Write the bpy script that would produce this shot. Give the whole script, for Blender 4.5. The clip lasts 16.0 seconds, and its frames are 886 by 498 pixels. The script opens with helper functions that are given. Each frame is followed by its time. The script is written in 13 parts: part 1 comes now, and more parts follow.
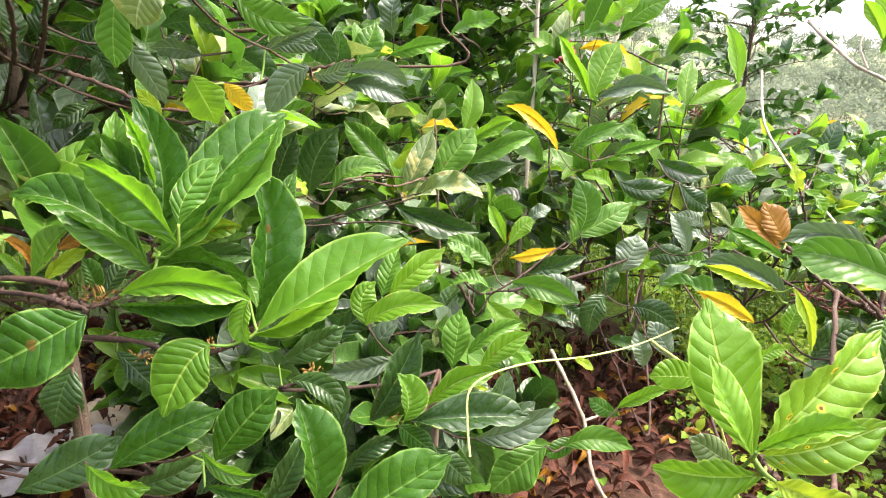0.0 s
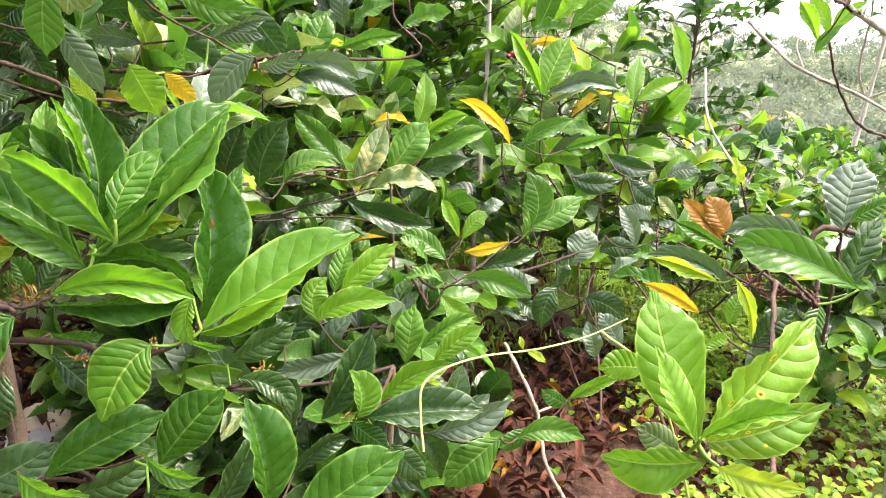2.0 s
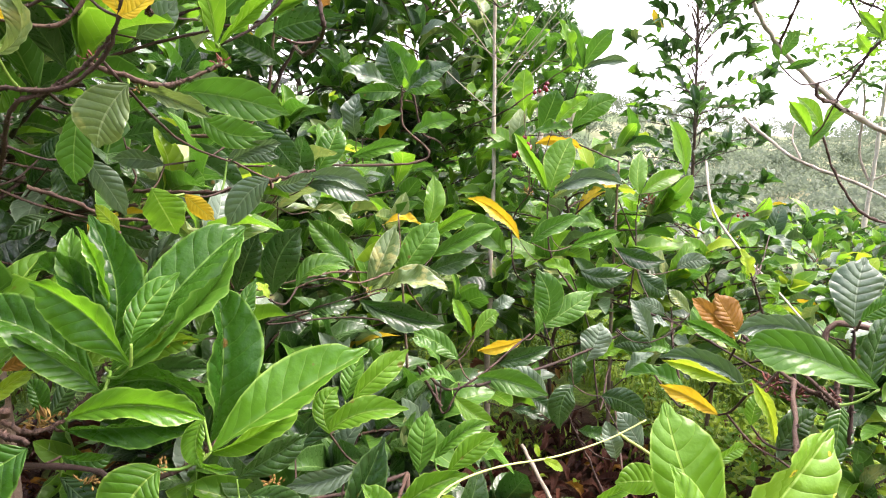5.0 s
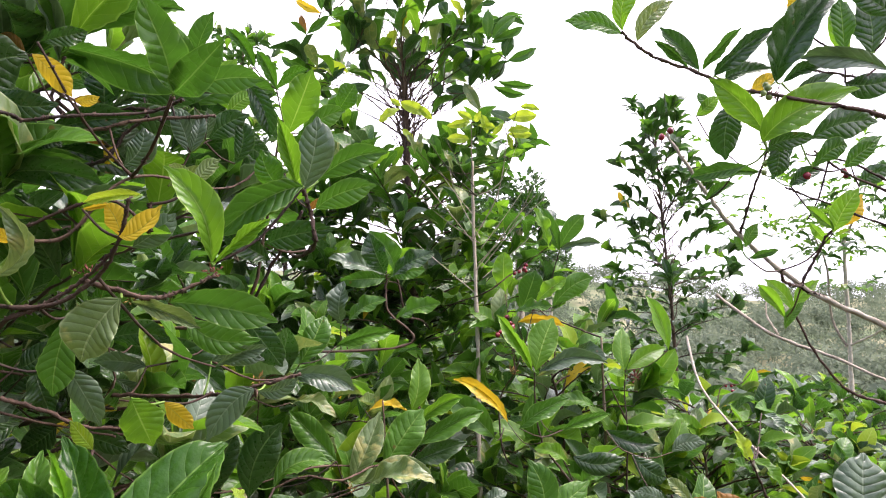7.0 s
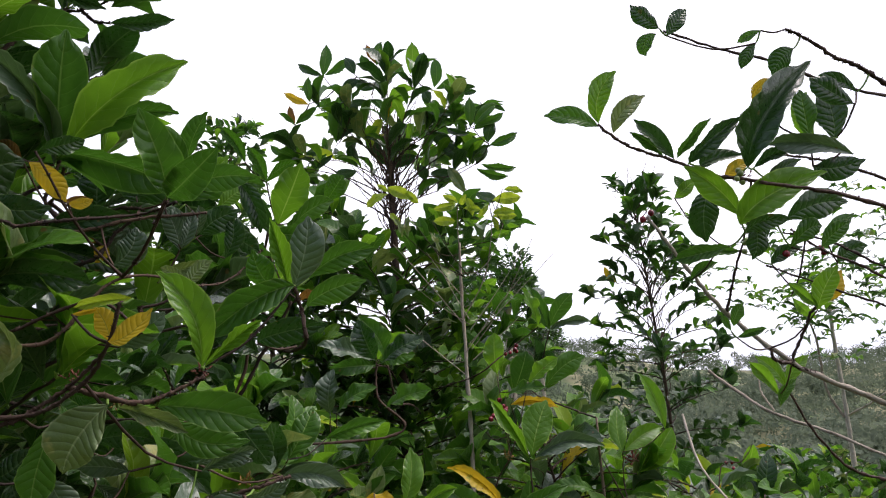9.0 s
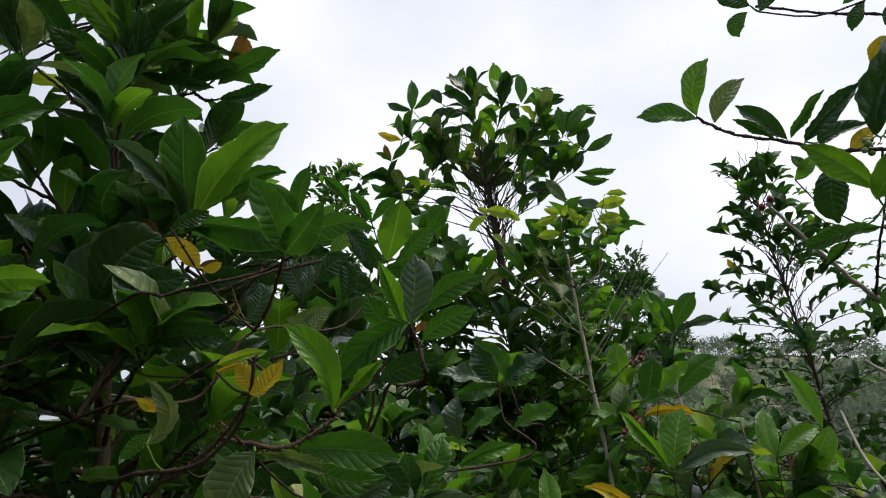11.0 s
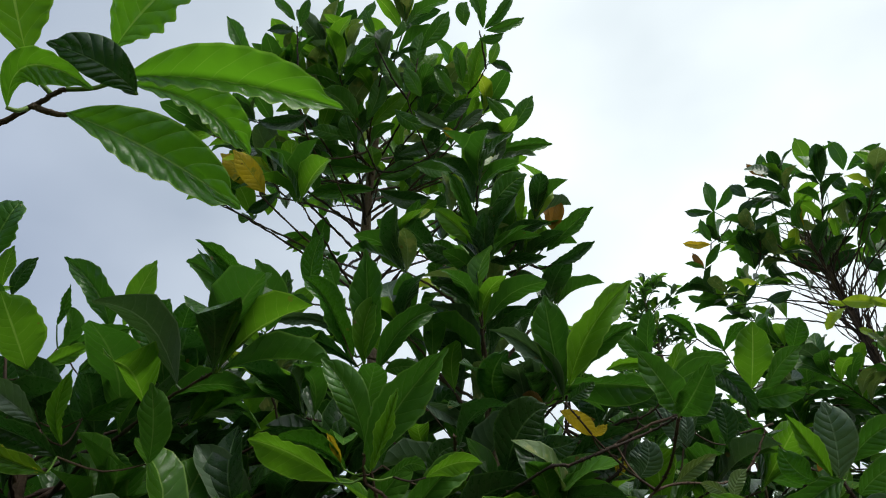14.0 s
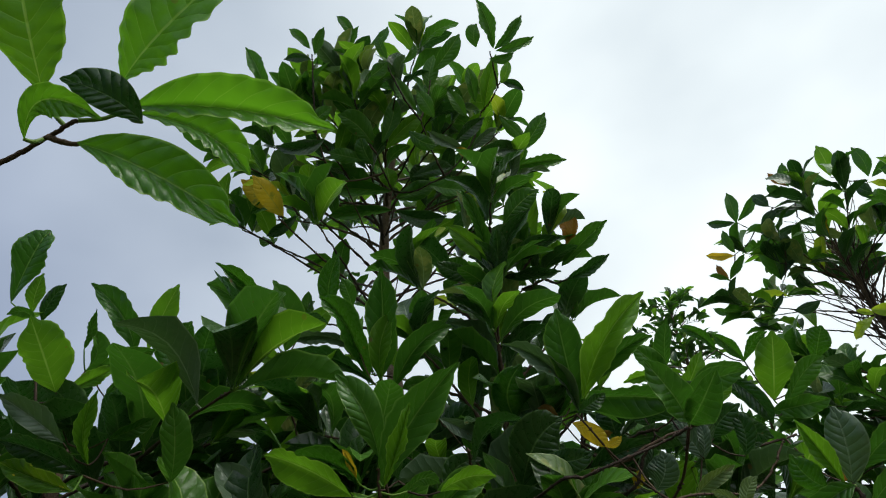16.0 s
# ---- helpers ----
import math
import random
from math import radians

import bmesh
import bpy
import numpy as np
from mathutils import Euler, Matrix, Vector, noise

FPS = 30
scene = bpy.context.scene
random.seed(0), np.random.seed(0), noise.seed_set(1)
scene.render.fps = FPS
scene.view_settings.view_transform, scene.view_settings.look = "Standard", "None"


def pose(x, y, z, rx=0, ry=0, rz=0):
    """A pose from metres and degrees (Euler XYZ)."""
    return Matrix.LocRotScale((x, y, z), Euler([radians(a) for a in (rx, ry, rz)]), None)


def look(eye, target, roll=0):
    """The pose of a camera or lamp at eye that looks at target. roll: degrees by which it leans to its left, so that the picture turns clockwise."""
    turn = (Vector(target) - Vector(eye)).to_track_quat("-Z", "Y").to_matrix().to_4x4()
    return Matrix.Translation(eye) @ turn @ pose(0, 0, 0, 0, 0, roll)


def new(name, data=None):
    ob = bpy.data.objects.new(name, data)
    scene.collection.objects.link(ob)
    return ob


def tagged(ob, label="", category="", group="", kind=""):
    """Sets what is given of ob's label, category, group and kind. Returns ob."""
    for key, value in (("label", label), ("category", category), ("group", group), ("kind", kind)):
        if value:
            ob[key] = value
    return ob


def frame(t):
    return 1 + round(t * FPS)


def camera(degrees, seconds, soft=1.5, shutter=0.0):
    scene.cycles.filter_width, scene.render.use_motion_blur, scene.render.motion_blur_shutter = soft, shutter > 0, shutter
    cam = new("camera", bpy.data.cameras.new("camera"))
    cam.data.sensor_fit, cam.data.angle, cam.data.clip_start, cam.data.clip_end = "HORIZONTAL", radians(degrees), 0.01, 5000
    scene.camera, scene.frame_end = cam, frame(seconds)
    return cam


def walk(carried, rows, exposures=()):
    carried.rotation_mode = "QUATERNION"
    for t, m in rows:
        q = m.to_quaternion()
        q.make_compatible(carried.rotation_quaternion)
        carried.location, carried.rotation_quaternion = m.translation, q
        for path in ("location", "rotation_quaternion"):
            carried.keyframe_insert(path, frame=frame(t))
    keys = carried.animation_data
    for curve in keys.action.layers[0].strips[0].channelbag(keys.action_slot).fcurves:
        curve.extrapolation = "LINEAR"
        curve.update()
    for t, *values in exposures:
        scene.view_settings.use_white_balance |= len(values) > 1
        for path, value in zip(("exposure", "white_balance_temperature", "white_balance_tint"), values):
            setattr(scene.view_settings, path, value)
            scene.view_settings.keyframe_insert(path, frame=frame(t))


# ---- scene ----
cam = camera(72.6, 16.0, soft=1.1)
PATH = [
    (0, (0.084, -0.039, 1.557), (0.007, 1.859, 0.931), 1.36),
    (0.5, (0.089, -0.031, 1.556), (0.119, 1.869, 0.934), 1.79),
    (1, (0.091, -0.028, 1.554), (0.156, 1.865, 0.912), 2.19),
    (1.5, (0.089, -0.029, 1.555), (0.17, 1.867, 0.925), 2.4),
    (2, (0.088, -0.034, 1.555), (0.16, 1.86, 0.917), 2.3),
    (2.5, (0.088, -0.038, 1.559), (0.126, 1.867, 0.953), 1.4),
    (3, (0.086, -0.037, 1.557), (0.051, 1.866, 0.945), 0.97),
    (3.2, (0.087, -0.036, 1.555), (0.062, 1.86, 0.921), 1.27),
    (5.3, (0.093, -0.04, 1.587), (0.123, 1.942, 1.319), 0.38),
    (5.5, (0.092, -0.04, 1.591), (0.129, 1.949, 1.379), 0.69),
    (6, (0.094, -0.039, 1.599), (0.16, 1.959, 1.525), 0.41),
    (6.5, (0.093, -0.04, 1.61), (0.162, 1.957, 1.694), -0.49),
    (7, (0.088, -0.044, 1.62), (0.17, 1.943, 1.83), -0.9),
    (7.5, (0.085, -0.05, 1.624), (0.192, 1.926, 1.919), -0.6),
    (8, (0.082, -0.051, 1.629), (0.192, 1.913, 1.991), -1.22),
    (8.2, (0.081, -0.055, 1.632), (0.195, 1.898, 2.048), -1.63),
    (10.3, (0.095, -0.055, 1.642), (0.154, 1.886, 2.119), -5.46),
    (10.5, (0.094, -0.056, 1.644), (0.114, 1.885, 2.124), -6.18),
    (11, (0.09, -0.064, 1.646), (-0.128, 1.846, 2.197), -7.45),
    (11.5, (0.079, -0.076, 1.652), (-0.354, 1.756, 2.325), -9.11),
    (12, (0.064, -0.104, 1.662), (-0.595, 1.616, 2.444), -11.04),
    (12.5, (0.059, -0.125, 1.677), (-0.734, 1.466, 2.593), -11.08),
    (13, (0.049, -0.154, 1.675), (-0.803, 1.399, 2.605), -9.96),
    (13.5, (0.043, -0.181, 1.689), (-0.895, 1.293, 2.662), -9.33),
    (14, (0.047, -0.198, 1.691), (-0.931, 1.21, 2.721), -8.14),
    (14.5, (0.048, -0.212, 1.7), (-0.944, 1.145, 2.783), -8.56),
    (15, (0.054, -0.228, 1.702), (-0.935, 1.149, 2.762), -8.45),
    (15.5, (0.065, -0.246, 1.698), (-0.864, 1.215, 2.697), -9.36),
    (16, (0.073, -0.192, 1.672), (-0.937, 1.142, 2.767), -8.45),
]
EXPOSURES = [(0, 2.24, 7000, 27), (3.2, 2.22, 7000, 27), (5.5, 1.84, 6700, 30), (7.0, 1.29, 6600, 32), (8.2, 0.60, 6550, 30),
             (10.3, -0.48, 6500, 17), (12.0, -0.36, 6500, 10), (13.0, -0.31, 6500, 7), (14.0, -0.37, 6500, 5), (16, -0.44, 6500, 5)]
walk(cam, [(t, look(eye, target, roll)) for t, eye, target, roll in PATH],
     exposures=EXPOSURES)

# ---- world: bright overcast sky, thin cloud with a blue-grey part to the left ----
SUN_AZ, SUN_EL = radians(84), radians(60)      # azimuth from +y towards +x
world = bpy.data.worlds.new("overcast_sky")
scene.world = world
world.use_nodes = True
wn, wl = world.node_tree.nodes, world.node_tree.links
wn.clear()


def node(tree, kind, inputs=None, **attrs):
    n = tree.nodes.new(kind)
    if "sky_type" in attrs:
        n.sky_type = attrs["sky_type"]
    if "sun_disc" in attrs:
        n.sun_disc = attrs["sun_disc"]
    if "sun_elevation" in attrs:
        n.sun_elevation = attrs["sun_elevation"]
    if "sun_rotation" in attrs:
        n.sun_rotation = attrs["sun_rotation"]
    if "air_density" in attrs:
        n.air_density = attrs["air_density"]
    if "dust_density" in attrs:
        n.dust_density = attrs["dust_density"]
    if "operation" in attrs:
        n.operation = attrs["operation"]
    if "data_type" in attrs:
        n.data_type = attrs["data_type"]
    if "blend_type" in attrs:
        n.blend_type = attrs["blend_type"]
    if "interpolation_type" in attrs:
        n.interpolation_type = attrs["interpolation_type"]
    if "voronoi_dimensions" in attrs:
        n.voronoi_dimensions = attrs["voronoi_dimensions"]
    for k, v in (inputs or {}).items():
        n.inputs[k].default_value = v
    return n


wt = world.node_tree
sky = node(wt, "ShaderNodeTexSky", sky_type="NISHITA", sun_disc=False, sun_elevation=SUN_EL,
           sun_rotation=SUN_AZ, air_density=1.0, dust_density=4.0)
coord = node(wt, "ShaderNodeTexCoord")
squash = node(wt, "ShaderNodeMapping")
squash.inputs["Scale"].default_value = (1.0, 1.0, 1.7)
clouds = node(wt, "ShaderNodeTexNoise", {"Scale": 1.9, "Detail": 4.0, "Roughness": 0.42, "Distortion": 0.0})
ramp = node(wt, "ShaderNodeValToRGB")
ramp.color_ramp.elements[0].position, ramp.color_ramp.elements[0].color = 0.34, (0.80, 0.86, 0.94, 1)
ramp.color_ramp.elements[1].position, ramp.color_ramp.elements[1].color = 0.64, (1.20, 1.24, 1.27, 1)
# heavier cloud to the left, thin bright cloud near the sun
tint = node(wt, "ShaderNodeVectorMath", operation="DOT_PRODUCT")
tint.inputs[1].default_value = (0.72, 0.62, 0.30)
tramp = node(wt, "ShaderNodeMapRange", {"From Min": -0.55, "From Max": 0.45, "To Min": 0.0, "To Max": 1.0})
veil = node(wt, "ShaderNodeValToRGB")
veil.color_ramp.elements[0].position, veil.color_ramp.elements[0].color = 0.0, (0.38, 0.44, 0.63, 1)
veil.color_ramp.elements[1].position, veil.color_ramp.elements[1].color = 1.0, (1.27, 1.29, 1.30, 1)
thick = node(wt, "ShaderNodeVectorMath", operation="MULTIPLY")
mixs = node(wt, "ShaderNodeMix", data_type="RGBA", blend_type="MIX")
mixs.inputs["Factor"].default_value = 0.9
skys = node(wt, "ShaderNodeVectorMath", operation="SCALE")
skys.inputs["Scale"].default_value = 0.12
back = node(wt, "ShaderNodeBackground", {"Strength": 1.0})
wout = node(wt, "ShaderNodeOutputWorld")
wl.new(coord.outputs["Generated"], squash.inputs["Vector"])
wl.new(squash.outputs["Vector"], clouds.inputs["Vector"])
wl.new(clouds.outputs["Fac"], ramp.inputs["Fac"])
wl.new(coord.outputs["Generated"], tint.inputs[0])
wl.new(tint.outputs["Value"], tramp.inputs["Value"])
wl.new(ramp.outputs["Color"], thick.inputs[0])
wl.new(tramp.outputs["Result"], veil.inputs["Fac"])
wl.new(veil.outputs["Color"], thick.inputs[1])
wl.new(sky.outputs["Color"], skys.inputs[0])
wl.new(skys.outputs["Vector"], mixs.inputs["A"])
wl.new(thick.outputs["Vector"], mixs.inputs["B"])
wl.new(mixs.outputs["Result"], back.inputs["Color"])
wl.new(back.outputs["Background"], wout.inputs["Surface"])

sun_data = bpy.data.lights.new("sun", "SUN")
sun_data.energy, sun_data.angle, sun_data.color = 2.9, radians(30), (1.0, 0.97, 0.91)
sun = new("sun", sun_data)
sun.matrix_world = look((math.sin(SUN_AZ) * math.cos(SUN_EL) * 20, math.cos(SUN_AZ) * math.cos(SUN_EL) * 20,
                         math.sin(SUN_EL) * 20), (0, 0, 0))


# ---- materials ----
def material(name):
    m = bpy.data.materials.new(name)
    m.use_nodes = True
    m.node_tree.nodes.clear()
    return m, m.node_tree


def math_node(t, op, a, b=None):
    n = node(t, "ShaderNodeMath", operation=op)
    for i, v in enumerate((a, b)):
        if v is None:
            continue
        if isinstance(v, (int, float)):
            n.inputs[i].default_value = v
        else:
            t.links.new(v, n.inputs[i])
    return n.outputs[0]


def mix_rgb(t, fac, a, b, blend="MIX"):
    n = node(t, "ShaderNodeMix", data_type="RGBA", blend_type=blend)
    for sock, v in (("Factor", fac), ("A", a), ("B", b)):
        if isinstance(v, (int, float)):
            n.inputs[sock].default_value = v
        elif isinstance(v, tuple):
            n.inputs[sock].default_value = (*v, 1)
        else:
            t.links.new(v, n.inputs[sock])
    return n.outputs["Result"]


def ramp_node(t, fac, stops):
    n = node(t, "ShaderNodeValToRGB")
    el = n.color_ramp.elements
    while len(el) < len(stops):
        el.new(0.5)
    for e, (p, c) in zip(el, stops):
        e.position, e.color = p, (*c, 1)
    t.links.new(fac, n.inputs["Fac"])
    return n.outputs["Color"]


def leaf_material(name, dark, light, vein, through_col, gloss=0.34, thin=0.35, spec=0.35, spots=0.0, blotch=None, blotch_at=0.6):
    """Leaf blade: pinnate veins from the leaf's own coordinates, patchy tone, waxy surface, light coming through."""
    m, t = material(name)
    uv = node(t, "ShaderNodeUVMap")
    sep = node(t, "ShaderNodeSeparateXYZ")
    t.links.new(uv.outputs["UV"], sep.inputs[0])
    u, v = sep.outputs[0], sep.outputs[1]
    a = math_node(t, "ABSOLUTE", math_node(t, "MULTIPLY", math_node(t, "SUBTRACT", u, 0.5), 2.0))
    # side veins: slanting forwards, curving near the margin
    slant = math_node(t, "MULTIPLY", math_node(t, "POWER", a, 1.25), 0.17)
    geo = node(t, "ShaderNodeNewGeometry")
    sway = node(t, "ShaderNodeTexNoise", {"Scale": 24.0, "Detail": 2.0})
    t.links.new(geo.outputs["Position"], sway.inputs["Vector"])
    drift = math_node(t, "MULTIPLY", math_node(t, "SUBTRACT", sway.outputs["Fac"], 0.5), 0.075)
    ph = math_node(t, "FRACT", math_node(t, "MULTIPLY", math_node(t, "ADD", math_node(t, "SUBTRACT", v, slant), drift), 9.0))
    dist = math_node(t, "ABSOLUTE", math_node(t, "SUBTRACT", ph, 0.5))
    side = node(t, "ShaderNodeMapRange", {"From Min": 0.5, "From Max": 0.455, "To Min": 1.0, "To Max": 0.0}, interpolation_type="SMOOTHSTEP")
    t.links.new(dist, side.inputs["Value"])
    side2 = math_node(t, "MULTIPLY", side.outputs["Result"], math_node(t, "SUBTRACT", 1.0, math_node(t, "POWER", a, 3.0)))
    rib = node(t, "ShaderNodeMapRange", {"From Min": 0.055, "From Max": 0.018, "To Min": 0.0, "To Max": 1.0}, interpolation_type="SMOOTHSTEP")
    t.links.new(a, rib.inputs["Value"])
    veins = math_node(t, "MAXIMUM", rib.outputs["Result"], math_node(t, "MULTIPLY", side2, 0.34))
    info = node(t, "ShaderNodeObjectInfo")
    rnd = math_node(t, "FRACT", math_node(t, "ADD", info.outputs["Random"], geo.outputs["Random Per Island"]))
    wide = node(t, "ShaderNodeTexNoise", {"Scale": 9.0, "Detail": 3.0})
    fine = node(t, "ShaderNodeTexNoise", {"Scale": 140.0, "Detail": 4.0, "Roughness": 0.6})
    t.links.new(geo.outputs["Position"], wide.inputs["Vector"])
    t.links.new(geo.outputs["Position"], fine.inputs["Vector"])
    tone = math_node(t, "ADD", math_node(t, "MULTIPLY", rnd, 0.75), math_node(t, "MULTIPLY", math_node(t, "SUBTRACT", wide.outputs["Fac"], 0.35), 0.7))
    col = ramp_node(t, tone, [(0.05, dark), (0.95, light)])
    col = mix_rgb(t, math_node(t, "MULTIPLY", math_node(t, "SUBTRACT", fine.outputs["Fac"], 0.4), 0.6), col, light)
    if blotch:
        bn = node(t, "ShaderNodeTexNoise", {"Scale": 22.0, "Detail": 4.0, "Roughness": 0.6})
        t.links.new(geo.outputs["Position"], bn.inputs["Vector"])
        bm_ = node(t, "ShaderNodeMapRange", {"From Min": blotch_at, "From Max": blotch_at + 0.09})
        t.links.new(bn.outputs["Fac"], bm_.inputs["Value"])
        col = mix_rgb(t, bm_.outputs["Result"], col, blotch)
    specks = node(t, "ShaderNodeTexVoronoi", {"Scale": 75.0})
    t.links.new(geo.outputs["Position"], specks.inputs["Vector"])
    sp_c = node(t, "ShaderNodeSeparateXYZ")
    t.links.new(specks.outputs["Color"], sp_c.inputs[0])
    speck = math_node(t, "MULTIPLY", math_node(t, "GREATER_THAN", sp_c.outputs[0], 0.982), math_node(t, "LESS_THAN", specks.outputs["Distance"], math_node(t, "MULTIPLY", sp_c.outputs[1], 0.42)))
    mottle = node(t, "ShaderNodeTexNoise", {"Scale": 46.0, "Detail": 3.0, "Roughness": 0.6})
    t.links.new(geo.outputs["Position"], mottle.inputs["Vector"])
    col = mix_rgb(t, math_node(t, "MULTIPLY", math_node(t, "SUBTRACT", mottle.outputs["Fac"], 0.42), 0.9), col, dark)
    col = mix_rgb(t, math_node(t, "MULTIPLY", veins, 0.6), col, vein)
    col = mix_rgb(t, math_node(t, "MULTIPLY", speck, 0.85), col, (0.13, 0.07, 0.02))
    if spots > 0:
        vor = node(t, "ShaderNodeTexVoronoi", {"Scale": 1.0}, voronoi_dimensions="2D")
        spot_at = node(t, "ShaderNodeCombineXYZ")
        t.links.new(math_node(t, "ADD", math_node(t, "MULTIPLY", u, 2.6), math_node(t, "MULTIPLY", rnd, 17.0)), spot_at.inputs[0])
        t.links.new(math_node(t, "MULTIPLY", v, 6.0), spot_at.inputs[1])
        t.links.new(spot_at.outputs[0], vor.inputs["Vector"])
        sepc = node(t, "ShaderNodeSeparateXYZ")
        t.links.new(vor.outputs["Color"], sepc.inputs[0])
        pick = math_node(t, "GREATER_THAN", sepc.outputs[0], 1.0 - spots)
        size = math_node(t, "ADD", math_node(t, "MULTIPLY", sepc.outputs[1], 0.13), math_node(t, "MULTIPLY", math_node(t, "SUBTRACT", mottle.outputs["Fac"], 0.5), 0.14))
        ring = math_node(t, "MULTIPLY", pick, math_node(t, "LESS_THAN", vor.outputs["Distance"], math_node(t, "ADD", size, 0.075)))
        core = math_node(t, "MULTIPLY", pick, math_node(t, "LESS_THAN", vor.outputs["Distance"], size))
        col = mix_rgb(t, ring, col, (0.62, 0.46, 0.03))
        col = mix_rgb(t, core, col, (0.09, 0.035, 0.012))
    # thin pale margin
    edge = node(t, "ShaderNodeMapRange", {"From Min": 0.915, "From Max": 0.975})
    t.links.new(a, edge.inputs["Value"])
    col = mix_rgb(t, math_node(t, "MULTIPLY", edge.outputs["Result"], 0.6), col, vein)
    pb = node(t, "ShaderNodeBsdfPrincipled", {"Specular IOR Level": spec})
    t.links.new(col, pb.inputs["Base Color"])
    rough = math_node(t, "ADD", gloss - 0.02, math_node(t, "MULTIPLY", fine.outputs["Fac"], 0.16))
    t.links.new(rough, pb.inputs["Roughness"])
    bump = node(t, "ShaderNodeBump", {"Strength": 0.58, "Distance": 0.0032})
    pad = math_node(t, "MULTIPLY", math_node(t, "SUBTRACT", 0.25, math_node(t, "MULTIPLY", dist, dist)), 2.4)
    hgt = math_node(t, "ADD", math_node(t, "ADD", math_node(t, "MULTIPLY", veins, -0.35), pad), math_node(t, "ADD", math_node(t, "MULTIPLY", fine.outputs["Fac"], 0.35), math_node(t, "MULTIPLY", mottle.outputs["Fac"], 0.9)))
    t.links.new(hgt, bump.inputs["Height"])
    t.links.new(bump.outputs["Normal"], pb.inputs["Normal"])
    tr = node(t, "ShaderNodeBsdfTranslucent")
    tcol = mix_rgb(t, math_node(t, "MULTIPLY", veins, 0.4), mix_rgb(t, 0.6, col, through_col), vein)
    t.links.new(tcol, tr.inputs["Color"])
    mx = node(t, "ShaderNodeMixShader", {"Fac": thin})
    t.links.new(pb.outputs[0], mx.inputs[1])
    t.links.new(tr.outputs[0], mx.inputs[2])
    o = node(t, "ShaderNodeOutputMaterial")
    t.links.new(mx.outputs[0], o.inputs["Surface"])
    return m


def rough_material(name, stops, scale=8.0, fine_scale=60.0, rough=0.85, bump=0.4, dist=0.01, spec=0.3, stretch=(1, 1, 1), thin=0.0, vary=0.35):
    """Matt natural surface: colour from noise at two scales, with relief."""
    m, t = material(name)
    geo = node(t, "ShaderNodeNewGeometry")
    mp = node(t, "ShaderNodeMapping")
    mp.inputs["Scale"].default_value = stretch
    t.links.new(geo.outputs["Position"], mp.inputs["Vector"])
    n1 = node(t, "ShaderNodeTexNoise", {"Scale": scale, "Detail": 4.0})
    n2 = node(t, "ShaderNodeTexNoise", {"Scale": fine_scale, "Detail": 5.0, "Roughness": 0.65})
    for n in (n1, n2):
        t.links.new(mp.outputs["Vector"], n.inputs["Vector"])
    info = node(t, "ShaderNodeObjectInfo")
    rnd = math_node(t, "FRACT", math_node(t, "ADD", info.outputs["Random"], geo.outputs["Random Per Island"]))
    f = math_node(t, "ADD", math_node(t, "MULTIPLY", n1.outputs["Fac"], 0.5), math_node(t, "MULTIPLY", n2.outputs["Fac"], 0.4))
    f = math_node(t, "ADD", f, math_node(t, "MULTIPLY", math_node(t, "SUBTRACT", rnd, 0.4), vary))
    col = ramp_node(t, f, stops)
    pb = node(t, "ShaderNodeBsdfPrincipled", {"Roughness": rough, "Specular IOR Level": spec})
    t.links.new(col, pb.inputs["Base Color"])
    b = node(t, "ShaderNodeBump", {"Strength": bump, "Distance": dist})
    t.links.new(n2.outputs["Fac"], b.inputs["Height"])
    t.links.new(b.outputs["Normal"], pb.inputs["Normal"])
    surface = pb.outputs[0]
    if thin:
        tr = node(t, "ShaderNodeBsdfTranslucent")
        t.links.new(col, tr.inputs["Color"])
        mx = node(t, "ShaderNodeMixShader", {"Fac": thin})
        t.links.new(surface, mx.inputs[1])
        t.links.new(tr.outputs[0], mx.inputs[2])
        surface = mx.outputs[0]
    o = node(t, "ShaderNodeOutputMaterial")
    t.links.new(surface, o.inputs["Surface"])
    return m


